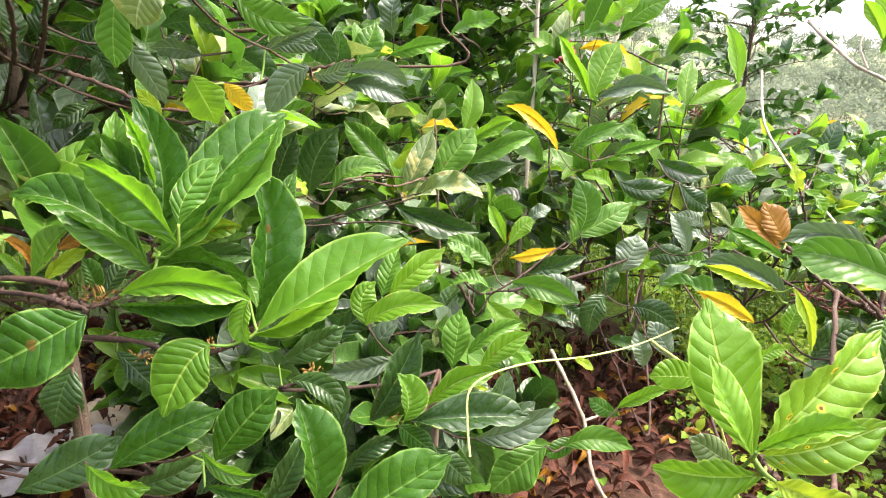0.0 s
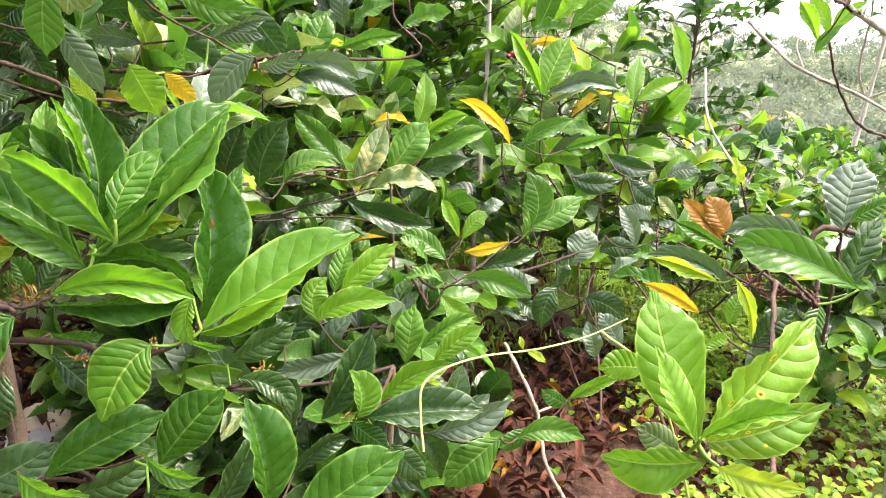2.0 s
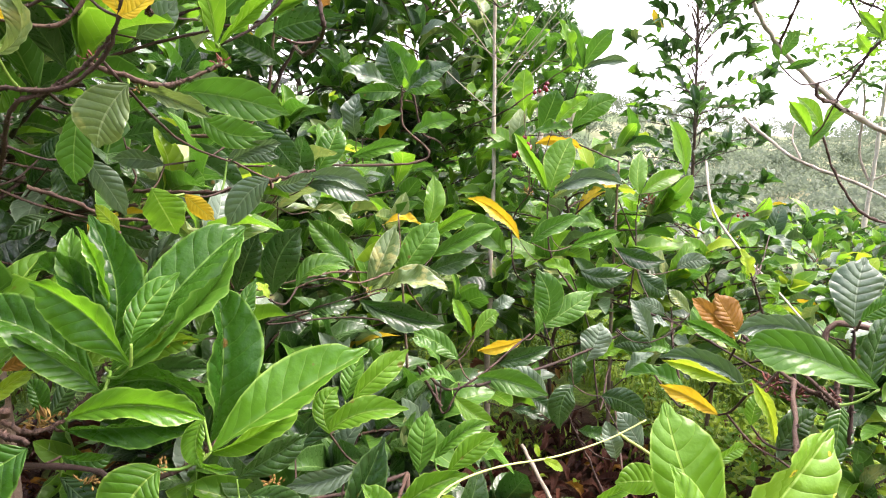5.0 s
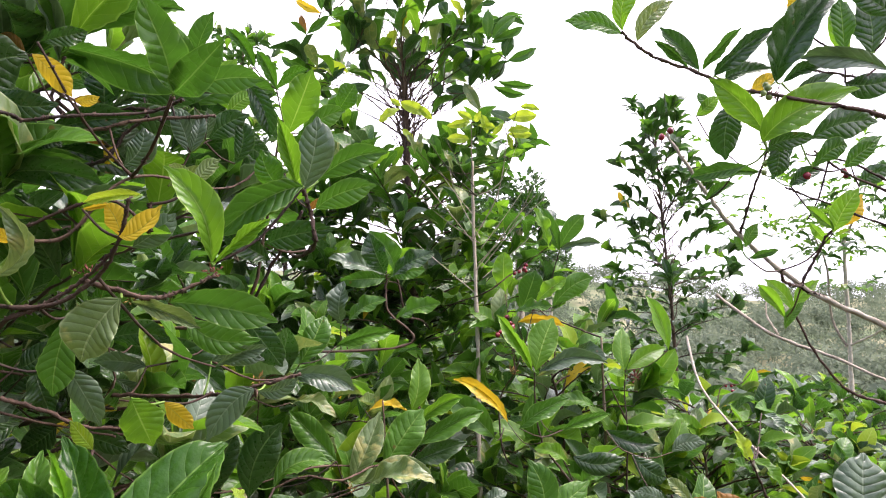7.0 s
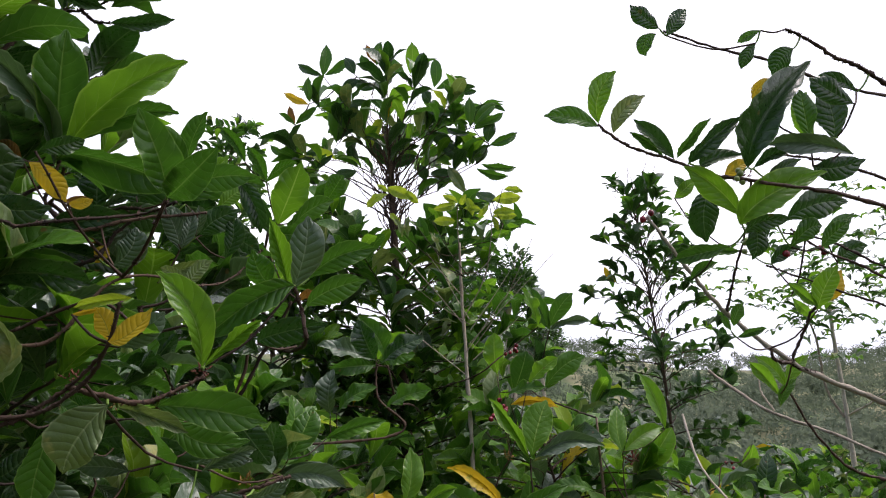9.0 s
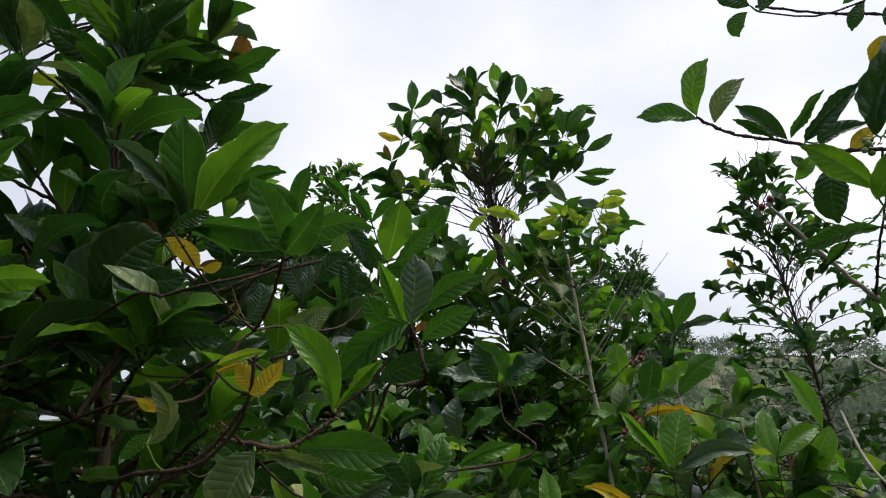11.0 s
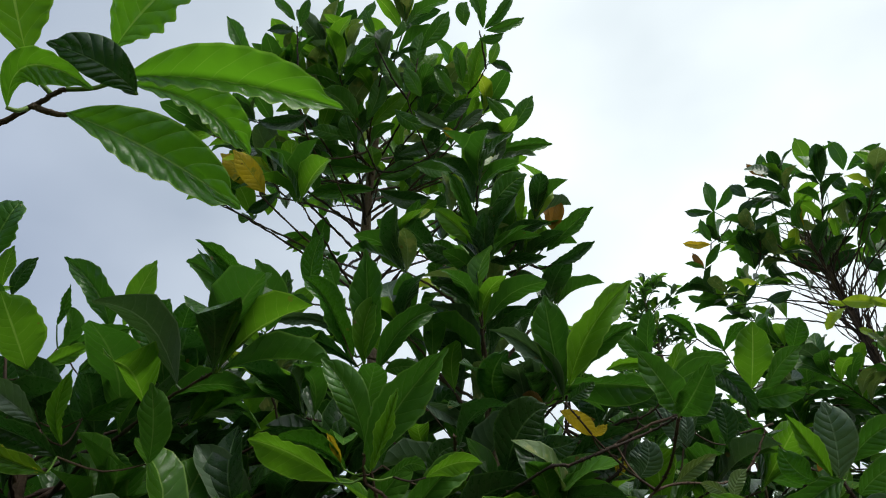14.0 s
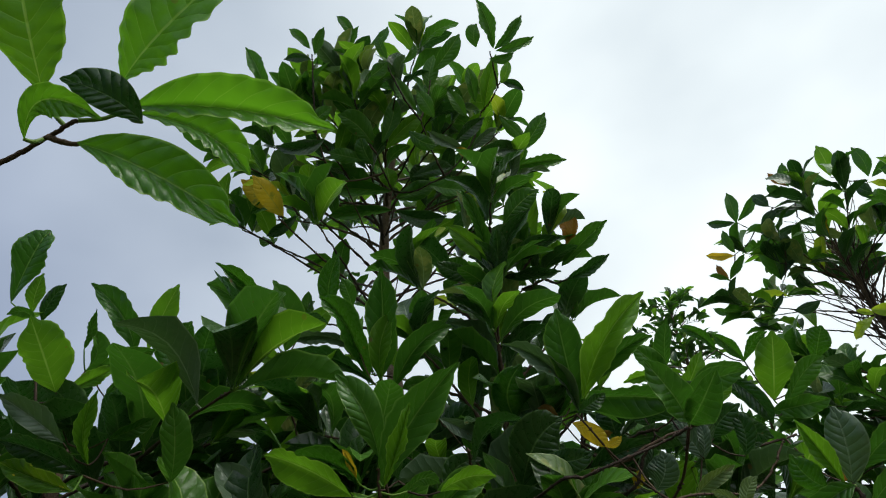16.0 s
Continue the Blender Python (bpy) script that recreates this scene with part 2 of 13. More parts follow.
LEAF = {
    "mature": leaf_material("leaf_mature", (0.010, 0.035, 0.007), (0.036, 0.090, 0.016), (0.13, 0.22, 0.07), (0.07, 0.28, 0.03), gloss=0.23, thin=0.12, spec=0.5),
    "mid": leaf_material("leaf_mid", (0.022, 0.080, 0.008), (0.070, 0.182, 0.018), (0.22, 0.36, 0.08), (0.13, 0.42, 0.03), gloss=0.27, thin=0.20, spec=0.31),
    "green": leaf_material("leaf_deep_green", (0.012, 0.058, 0.005), (0.034, 0.108, 0.009), (0.17, 0.32, 0.06), (0.12, 0.40, 0.02), gloss=0.22, thin=0.24, spec=0.26),
    "young": leaf_material("leaf_young", (0.046, 0.145, 0.009), (0.115, 0.26, 0.018), (0.36, 0.52, 0.10), (0.24, 0.56, 0.02), gloss=0.28, thin=0.38),
    "fresh": leaf_material("leaf_fresh", (0.034, 0.130, 0.008), (0.085, 0.23, 0.015), (0.38, 0.56, 0.12), (0.26, 0.68, 0.02), gloss=0.27, thin=0.42, spec=0.5),
    "lime": leaf_material("leaf_lime", (0.14, 0.28, 0.012), (0.29, 0.43, 0.03), (0.50, 0.60, 0.16), (0.50, 0.62, 0.03), gloss=0.30, thin=0.42),
    "pale": leaf_material("leaf_pale", (0.08, 0.14, 0.045), (0.20, 0.27, 0.09), (0.38, 0.45, 0.22), (0.28, 0.42, 0.06), gloss=0.27, thin=0.20, spec=0.55, blotch=(0.34, 0.33, 0.11), blotch_at=0.55),
    # silvery sky sheen on dark leaves, put into the base colour
    "grey": leaf_material("leaf_sheen_grey", (0.045, 0.085, 0.045), (0.12, 0.18, 0.10), (0.25, 0.31, 0.20), (0.12, 0.28, 0.04), gloss=0.34, thin=0.14, spec=0.7),
    "yellow": leaf_material("leaf_yellow", (0.50, 0.34, 0.015), (0.70, 0.50, 0.03), (0.32, 0.34, 0.05), (0.75, 0.50, 0.02), gloss=0.40, thin=0.35, blotch=(0.16, 0.24, 0.03), blotch_at=0.60),
    "brown": leaf_material("leaf_brown", (0.15, 0.066, 0.004), (0.30, 0.140, 0.010), (0.34, 0.19, 0.03), (0.50, 0.25, 0.05), gloss=0.42, thin=0.30),
    "spotted": leaf_material("leaf_spotted", (0.06, 0.17, 0.010), (0.125, 0.275, 0.020), (0.36, 0.52, 0.11), (0.34, 0.54, 0.02), gloss=0.28, thin=0.28, spots=0.32),
    "litter": leaf_material("leaf_litter", (0.014, 0.005, 0.003), (0.115, 0.038, 0.019), (0.13, 0.06, 0.035), (0.12, 0.05, 0.02), gloss=0.62, thin=0.03, spec=0.2),
}
BARK = rough_material("coffee_bark", [(0.25, (0.045, 0.028, 0.02)), (0.55, (0.13, 0.085, 0.055)), (0.85, (0.28, 0.22, 0.16))], 12, 160, 0.85, 0.7, 0.006)
TWIG = rough_material("young_twig_bark", [(0.25, (0.022, 0.013, 0.010)), (0.6, (0.075, 0.042, 0.028)), (0.9, (0.18, 0.12, 0.075))], 25, 220, 0.7, 0.6, 0.004)
GREEN_TWIG = rough_material("green_shoot", [(0.25, (0.07, 0.17, 0.02)), (0.8, (0.22, 0.34, 0.06))], 25, 220, 0.5, 0.3, 0.003)
PALE_BARK = rough_material("pale_grey_bark", [(0.2, (0.16, 0.125, 0.09)), (0.5, (0.34, 0.29, 0.215)), (0.85, (0.55, 0.50, 0.41))], 30, 140, 0.85, 0.6, 0.005)
VINE = rough_material("pale_vine_skin", [(0.25, (0.30, 0.37, 0.08)), (0.8, (0.52, 0.56, 0.20))], 30, 200, 0.5, 0.2, 0.002)
SACK = rough_material("white_woven_plastic", [(0.2, (0.26, 0.25, 0.25)), (0.6, (0.46, 0.46, 0.48)), (0.9, (0.60, 0.60, 0.62))], 9, 90, 0.45, 0.3, 0.004, spec=0.5)
CARD = rough_material("wet_cardboard", [(0.2, (0.30, 0.24, 0.16)), (0.8, (0.52, 0.44, 0.32))], 9, 90, 0.8, 0.3, 0.004)
CHERRY = rough_material("ripe_cherry_skin", [(0.2, (0.10, 0.006, 0.012)), (0.7, (0.28, 0.015, 0.03))], 30, 200, 0.25, 0.1, 0.001, spec=0.6)
GREEN_CHERRY = rough_material("green_cherry_skin", [(0.2, (0.10, 0.16, 0.03)), (0.7, (0.20, 0.28, 0.06))], 30, 200, 0.3, 0.1, 0.001, spec=0.6)
GRASS = rough_material("grass_blade", [(0.25, (0.11, 0.20, 0.02)), (0.55, (0.25, 0.38, 0.04)), (0.85, (0.46, 0.52, 0.11))], 6, 60, 0.6, 0.1, 0.002)
# woods and scrub: aerial haze is put into these paler base colours
WOODS = rough_material("haze_paled_far_foliage", [(0.2, (0.07, 0.105, 0.065)), (0.5, (0.15, 0.19, 0.12)), (0.8, (0.26, 0.29, 0.19))], 0.06, 0.9, 0.8, 0.2, 0.05, thin=0.5, vary=0.08)
SCRUB = rough_material("haze_paled_scrub", [(0.2, (0.08, 0.13, 0.035)), (0.5, (0.20, 0.28, 0.08)), (0.8, (0.36, 0.41, 0.17))], 0.8, 9, 0.7, 0.2, 0.02, thin=0.5, vary=0.08)
BUD = rough_material("dry_yellow_buds", [(0.2, (0.10, 0.05, 0.015)), (0.6, (0.27, 0.16, 0.04)), (0.9, (0.42, 0.32, 0.09))], 60, 300, 0.7, 0.2, 0.001)
DRY_FLOWER = rough_material("dry_red_brown_flowers", [(0.2, (0.06, 0.018, 0.013)), (0.6, (0.15, 0.045, 0.03)), (0.9, (0.24, 0.10, 0.055))], 60, 300, 0.8, 0.2, 0.001)


# ---- builders ----
def mesh_from(name, verts, faces, mats, uvs=None, idx=None, smooth=True):
    me = bpy.data.meshes.new(name)
    me.from_pydata(verts, [], faces)
    for m in mats:
        me.materials.append(m)
    if uvs is not None:
        lay = me.uv_layers.new(name="UVMap")
        flat = np.asarray(uvs, dtype=np.float32)[np.concatenate([np.asarray(f) for f in faces])]
        lay.data.foreach_set("uv", flat.ravel())
    if idx is not None:
        me.polygons.foreach_set("material_index", np.asarray(idx, dtype=np.int32))
    me.polygons.foreach_set("use_smooth", np.full(len(faces), smooth))
    me.update()
    return me


def blade(rows, cols, width=0.41, arch=0.10, fold=0.12, curl=0.0, wave=0.0, quilt=0.0, twist=0.0, seed=0, point=1.0, blunt=0.0):
    """A coffee leaf of length 1 along +y: elliptic with a drawn-out tip, keel along the midrib, wavy margin.
    arch: how far it bows down to the tip; fold: how far the halves rise; curl: inward roll of the margins."""
    rng = random.Random(seed)
    p1, p2 = rng.uniform(0, 6), rng.uniform(0, 6)
    vs, uv, fs = [], [], []
    stalk = 0.05
    for i in range(rows + 1):
        v = 0.5 - 0.5 * math.cos(math.pi * i / rows) if rows < 12 else i / rows
        y = stalk + (1 - stalk) * v
        w = width * 0.5 * max(0.0, math.sin(math.pi * v ** (1.2 + 0.22 * blunt))) ** (0.60 - 0.12 * blunt) * min(1.0, (v / 0.22 + 0.02)) ** 0.3
        if v > 0.92:
            w *= 1 - 0.40 * point * ((v - 0.92) / 0.08) ** 0.8
        w = max(w, 0.005)
        bow = arch * 0.75 * math.sin(math.pi * v ** 0.9)
        tw = twist * v
        for j in range(cols + 1):
            u = j / cols
            s = 2 * u - 1
            a = abs(s)
            ang = curl * a * a
            x = w * s * math.cos(ang * 0.8)
            z = bow + w * a * fold * 2 + w * a * math.sin(ang)
            z += wave * w * a * a * math.sin(v * 15 + (p1 if s > 0 else p2))
            z += wave * 0.22 * w * a ** 4 * math.sin(v * 41 + (p2 if s > 0 else p1))
            z += quilt * (1 - math.cos(2 * math.pi * 9 * (v - 0.17 * a ** 1.25))) * (0.4 + 0.6 * a) * math.sin(math.pi * v) * (0 if a < 0.01 else 1)
            x2 = x * math.cos(tw) - (z - bow) * math.sin(tw)
            z2 = bow + x * math.sin(tw) + (z - bow) * math.cos(tw)
            vs.append((x2, y, z2))
            uv.append((u, v))
    for i in range(rows):
        for j in range(cols):
            q = i * (cols + 1) + j
            fs.append((q, q + 1, q + cols + 2, q + cols + 1))
    # leaf stalk
    k = len(vs)
    r = 0.011
    for (yy, rr) in ((0.0, r), (stalk + 0.02, r * 0.8)):
        for c in range(4):
            an = math.pi / 4 + c * math.pi / 2
            vs.append((rr * math.cos(an), yy, rr * math.sin(an) - 0.004))
            uv.append((0.5, 0.02))
    for c in range(4):
        fs.append((k + c, k + (c + 1) % 4, k + 4 + (c + 1) % 4, k + 4 + c))
    return vs, fs, uv


HERO = {
    "flat": dict(arch=0.20, fold=0.17, wave=0.26, quilt=0.0026, seed=1),
    "flat_b": dict(arch=0.26, fold=0.28, wave=0.30, quilt=0.0032, twist=0.25, seed=21),
    "flat_c": dict(arch=0.12, fold=0.24, wave=0.36, quilt=0.0026, twist=-0.35, seed=22),
    "bowed": dict(arch=0.30, fold=0.22, wave=0.24, quilt=0.0032, seed=2),
    "keel": dict(arch=0.12, fold=0.52, wave=0.22, quilt=0.0026, seed=3),
    "roll": dict(arch=0.20, fold=0.34, curl=1.1, wave=0.30, quilt=0.0026, seed=4),
    "twist": dict(arch=0.26, fold=0.22, wave=0.34, quilt=0.0032, twist=0.9, seed=5),
    "cup": dict(width=0.47, arch=0.12, fold=0.30, curl=0.7, wave=0.14, quilt=0.0022, point=0.3, seed=8),
    "spoon": dict(width=0.50, arch=0.16, fold=0.14, curl=0.6, wave=0.16, quilt=0.0022, point=0.8, blunt=1.0, seed=31),
    "canoe": dict(width=0.46, arch=0.20, fold=0.34, curl=0.5, wave=0.24, quilt=0.0028, point=0.8, blunt=0.6, seed=32),
    "deep": dict(arch=0.22, fold=0.22, wave=0.16, quilt=0.012, seed=7),
}
CHEAP = {
    "flat": dict(arch=0.20, fold=0.14, wave=0.24, seed=11),
    "bowed": dict(arch=0.34, fold=0.24, wave=0.18, seed=12),
    "keel": dict(arch=0.16, fold=0.30, curl=0.4, wave=0.2, seed=13),
    "twist": dict(arch=0.26, fold=0.22, wave=0.2, twist=0.6, seed=14),
}
HERO_GEO = {k: blade(60, 8, **v) for k, v in HERO.items()}
CHEAP_GEO = {k: blade(10, 4, width=0.375, **v) for k, v in CHEAP.items()}
TINY_GEO = {k: blade(5, 2, **v) for k, v in CHEAP.items()}
LEAF_MESH = {}


def leaf_mesh(kind, shape, hero=False):
    key = (kind, shape, hero)
    if key not in LEAF_MESH:
        vs, fs, uv = (HERO_GEO if hero else CHEAP_GEO)[shape]
        LEAF_MESH[key] = mesh_from("leaf", vs, fs, [LEAF[kind]], uv)
    return LEAF_MESH[key]


def aim(base, way, face, roll=0.0):
    """Pose with +y along way and +z as near as can be to face, turned by roll degrees about way."""
    y = Vector(way).normalized()
    f = Vector(face)
    z = f - y * f.dot(y)
    if z.length < 1e-4:
        z = y.orthogonal()
    z.normalize()
    x = y.cross(z)
    m = Matrix((x, y, z)).transposed().to_4x4()
    return Matrix.Translation(base) @ m @ Matrix.Rotation(radians(roll), 4, "Y")


def child(name, me, parent, label="", local=None):
    o = new(name, me)
    o.parent = parent
    if local is not None:
        o.matrix_basis = local
    if label:
        tagged(o, label)
    return o


def thing(name, place, label, category, group="", kind=""):
    o = new(name)
    o.empty_display_size = 0.1
    o.matrix_basis = Matrix.Translation(place)
    return tagged(o, label, category, group, kind)


def smooth_line(pts, per=4):
    """Points along a smooth curve through pts."""
    P = [Vector(p) for p in pts]
    if len(P) < 3:
        return P
    out = []
    for i in range(len(P) - 1):
        a, b, c, d = P[max(i - 1, 0)], P[i], P[i + 1], P[min(i + 2, len(P) - 1)]
        for k in range(per):
            s = k / per
            out.append(0.5 * ((2 * b) + (c - a) * s + (2 * a - 5 * b + 4 * c - d) * s * s + (3 * b - a - 3 * c + d) * s ** 3))
    out.append(P[-1])
    return out


def tube(pts, r0, r1, sides=6, knots=0.0, rng=None, every=3):
    """Tapered round stem along pts; knots: swelling at the nodes."""
    vs, fs = [], []
    n = len(pts)
    last = Vector((0.3, 0.2, 1)).normalized()
    for i, p in enumerate(pts):
        d = (pts[min(i + 1, n - 1)] - pts[max(i - 1, 0)]).normalized()
        s = last - d * last.dot(d)
        if s.length < 1e-3:
            s = d.orthogonal()
        s.normalize()
        last = s
        b = d.cross(s)
        r = r0 + (r1 - r0) * i / (n - 1)
        if knots and i % every == 0:
            r *= 1 + knots
        for k in range(sides):
            a = 2 * math.pi * k / sides
            rr = r * (1 + (rng.uniform(-0.2, 0.2) if rng else 0))
            vs.append(p + (s * math.cos(a) + b * math.sin(a)) * rr)
    for i in range(n - 1):
        for k in range(sides):
            fs.append((i * sides + k, i * sides + (k + 1) % sides, (i + 1) * sides + (k + 1) % sides, (i + 1) * sides + k))
    vs.append(pts[-1])
    e = len(vs) - 1
    for k in range(sides):
        fs.append(((n - 1) * sides + k, (n - 1) * sides + (k + 1) % sides, e))
    return vs, fs


def spurs(rng, line, r0, r1, vs, fs):
    """Short dry bud scales and fruit stalks, in whorls at the nodes of a coffee twig."""
    n = len(line)
    for i in range(1, n - 1):
        if i % 2 and rng.random() < 0.5:
            continue
        d = (line[i + 1] - line[i - 1]).normalized()
        s = d.orthogonal()
        r = r0 + (r1 - r0) * i / (n - 1)
        at = line[i].lerp(line[i + 1], rng.random())
        for _ in range(rng.randint(2, 5)):
            o = Matrix.Rotation(rng.uniform(0, 6.28), 3, d) @ s
            tip = at + o * (r + rng.uniform(0.4, 1.2) * max(r * 0.6, 0.002)) + d * rng.uniform(-0.6, 1.2) * max(r, 0.003)
            b = at + d * rng.uniform(-1, 1) * r
            w, q = d * 0.0016, o.cross(d) * 0.0016
            m = len(vs)
            vs += [b - w - q, b + w - q, b + q * 1.4, tip]
            fs += [(m, m + 1, m + 3), (m + 1, m + 2, m + 3), (m + 2, m, m + 3)]


def stem_part(name, parent, pts, r0, r1, mat, sides=6, knots=0.25, seed=0, per=9, label=""):
    """A stem, branch or twig through world points, as one mesh under its parent (which is not turned)."""
    rng = random.Random(seed)
    line = smooth_line(pts, per)
    org = world_of(parent).translation
    line = [p - org + Vector((rng.gauss(0, 1), rng.gauss(0, 1), rng.gauss(0, 1))) * (0.0 if mat is VINE else 0.12 if mat in (PALE_BARK, BARK) else 0.2) * min(r0, 0.02) for p in line]
    vs, fs = tube(line, r0, r1, sides, knots, rng if mat not in (BARK, VINE) else None)
    if mat is TWIG:
        spurs(rng, line, r0, r1, vs, fs)
    return child(name, mesh_from(name, vs, fs, [mat]), parent, label)


def world_of(o):
    m = Matrix.Translation((0, 0, 0))
    while o is not None:
        m = o.matrix_basis @ m
        o = o.parent
    return m


def leaf(parent, base, tip, face=(0, -0.5, 1), kind="mid", shape="flat", width=1.0, roll=0.0):
    """One large leaf from base to tip, its upper side towards face."""
    b, e = Vector(base), Vector(tip)
    if shape == "flat":
        shape = ("flat", "flat_b", "flat_c")[int(abs(b.x * 917 + b.z * 613)) % 3]
    L = (e - b).length
    m = aim(b, e - b, face, roll) @ Matrix.Diagonal((L * width, L, L, 1))
    return child("leaf", leaf_mesh(kind, shape, True), parent, local=world_of(parent).inverted() @ m)


def leaf_outline(v):
    """Half width of a coffee leaf along its midrib: wedge-shaped base, widest past the middle, short drawn-out tip."""
    w = math.sin(math.pi * v ** 1.12) ** 0.78 if 0 < v < 1 else 0.0
    if v > 0.86:
        w *= 1 - 0.42 * math.sin((v - 0.86) / 0.14 * math.pi) ** 2 * 0.9
    return max(w, 0.012)


def bent_leaf(parent, base, mid, tip, left, right, kind, wave=0.15, ripple=0.03):
    """One leaf whose midrib runs base - mid - tip; left and right reach from its midrib to its margins at the widest part."""
    org = world_of(parent).translation
    a, c = Vector(base) - org, Vector(tip) - org
    m = 2 * (Vector(mid) - org) - (a + c) / 2
    sides = (Vector(left), Vector(right))
    t0 = (c - a).normalized()
    rng = random.Random(int(abs(a.x * 7919 + a.z * 6151 + c.y * 3571) * 100))
    rows = 60 if ripple > 0.05 else 36
    p1, p2, nv = rng.uniform(0, 6), rng.uniform(0, 6), rng.uniform(8, 14)
    mean = (sides[0].length + sides[1].length) / 2
    hollow = rng.uniform(0.05, 0.16)
    vs, uv, fs = [], [], []
    for i in range(rows + 1):
        v = i / rows
        p = a * (1 - v) ** 2 + m * 2 * v * (1 - v) + c * v * v
        t = ((m - a) * (1 - v) + (c - m) * v).normalized()
        turn = t0.rotation_difference(t)
        w = leaf_outline(v)
        for j in range(9):
            u = j / 8
            s = sides[0] if u < 0.5 else sides[1]
            k = abs(2 * u - 1)
            d = turn @ s
            up = d.cross(t).normalized() * (1 if u < 0.5 else -1)
            lift = -hollow * math.sin(math.pi * k) * w * mean
            ph = p1 if u < 0.5 else p2
            lift += mean * w * k * k * (wave * math.sin(v * nv + ph) + ripple * k * math.sin(v * 56 + ph * 2 + 1.6 * math.sin(v * 9 + ph)))
            lift += mean * 0.034 * (1 - math.cos(2 * math.pi * 9 * (v - 0.17 * k ** 1.25))) * (0.4 + 0.6 * k) * w * (0 if k < 0.01 else 1)
            vs.append(p + d * (k * w) + up * lift)
            uv.append((u, v))
    for i in range(rows):
        for j in range(8):
            q = i * 9 + j
            fs.append((q, q + 1, q + 10, q + 9))
    return child("leaf", mesh_from("leaf", vs, fs, [LEAF[kind]], uv), parent)


def petiole(parent, start, end):
    """The short stalk between a twig and a leaf."""
    a, c = Vector(start), Vector(end)
    org = world_of(parent).translation
    mid = (a + c) / 2 - Vector((0, 0, 0.12 * (c - a).length))
    vs, fs = tube(smooth_line([a - org, mid - org, c - org], 3), 0.0019, 0.0014, 5)
    return child("petiole", mesh_from("petiole", vs, fs, [TWIG if (c - a).length > 0.05 else GREEN_TWIG]), parent)



def joined_leaves(name, parent, items, geo, label=""):
    """Many leaves in one mesh: items are (pose in the world, kind, shape)."""
    kinds = sorted({k for _, k, _ in items})
    inv = world_of(parent).inverted()
    V, F, U, I, n = [], [], [], [], 0
    packs = {s: (np.c_[np.array(g[0]), np.ones(len(g[0]))], g[1], np.array(g[2])) for s, g in geo.items()}
    for m, kind, shape in items:
        P, fs, uv = packs[shape]
        V.append((P @ np.array(inv @ m).T)[:, :3])
        F.extend([tuple(q + n for q in f) for f in fs])
        U.append(uv)
        I.extend([kinds.index(kind)] * len(fs))
        n += len(P)
    me = mesh_from(name, np.vstack(V).tolist(), F, [LEAF[k] for k in kinds], np.vstack(U), I)
    o = child(name, me, parent, label)
    return tagged(o, kind="stuff")


# ---- ground: one sheet from the plot down into the valley and up the far hills ----
def ground_height(x, y):
    r = math.hypot(x, y)
    az = math.atan2(x, y)
    near = 0.05 * noise.noise((x * 0.9, y * 0.9, 0)) * min(1, r / 2)
    far = max(0.0, r - 7)
    drop = -19 * (1 - math.exp(-far / 26)) * (0.55 + 0.45 * math.sin(az + 0.5))
    s = max(0.0, min(1.0, (r - 75) / 330))
    s = s * s * (3 - 2 * s)
    lift = s * (34 + 9 * math.cos(az * 2.3 + 0.9) + 11 * noise.noise((math.sin(az) * 3.1, math.cos(az) * 3.1, 5)))
    rough = min(1, r / 60) * 3.2 * noise.noise((x * 0.021, y * 0.021, 2)) + min(1, far / 20) * 0.5 * noise.noise((x * 0.13, y * 0.13, 3))
    beyond = -0.02 * max(0, r - 620)
    return near + drop + lift + rough + max(beyond, -60)


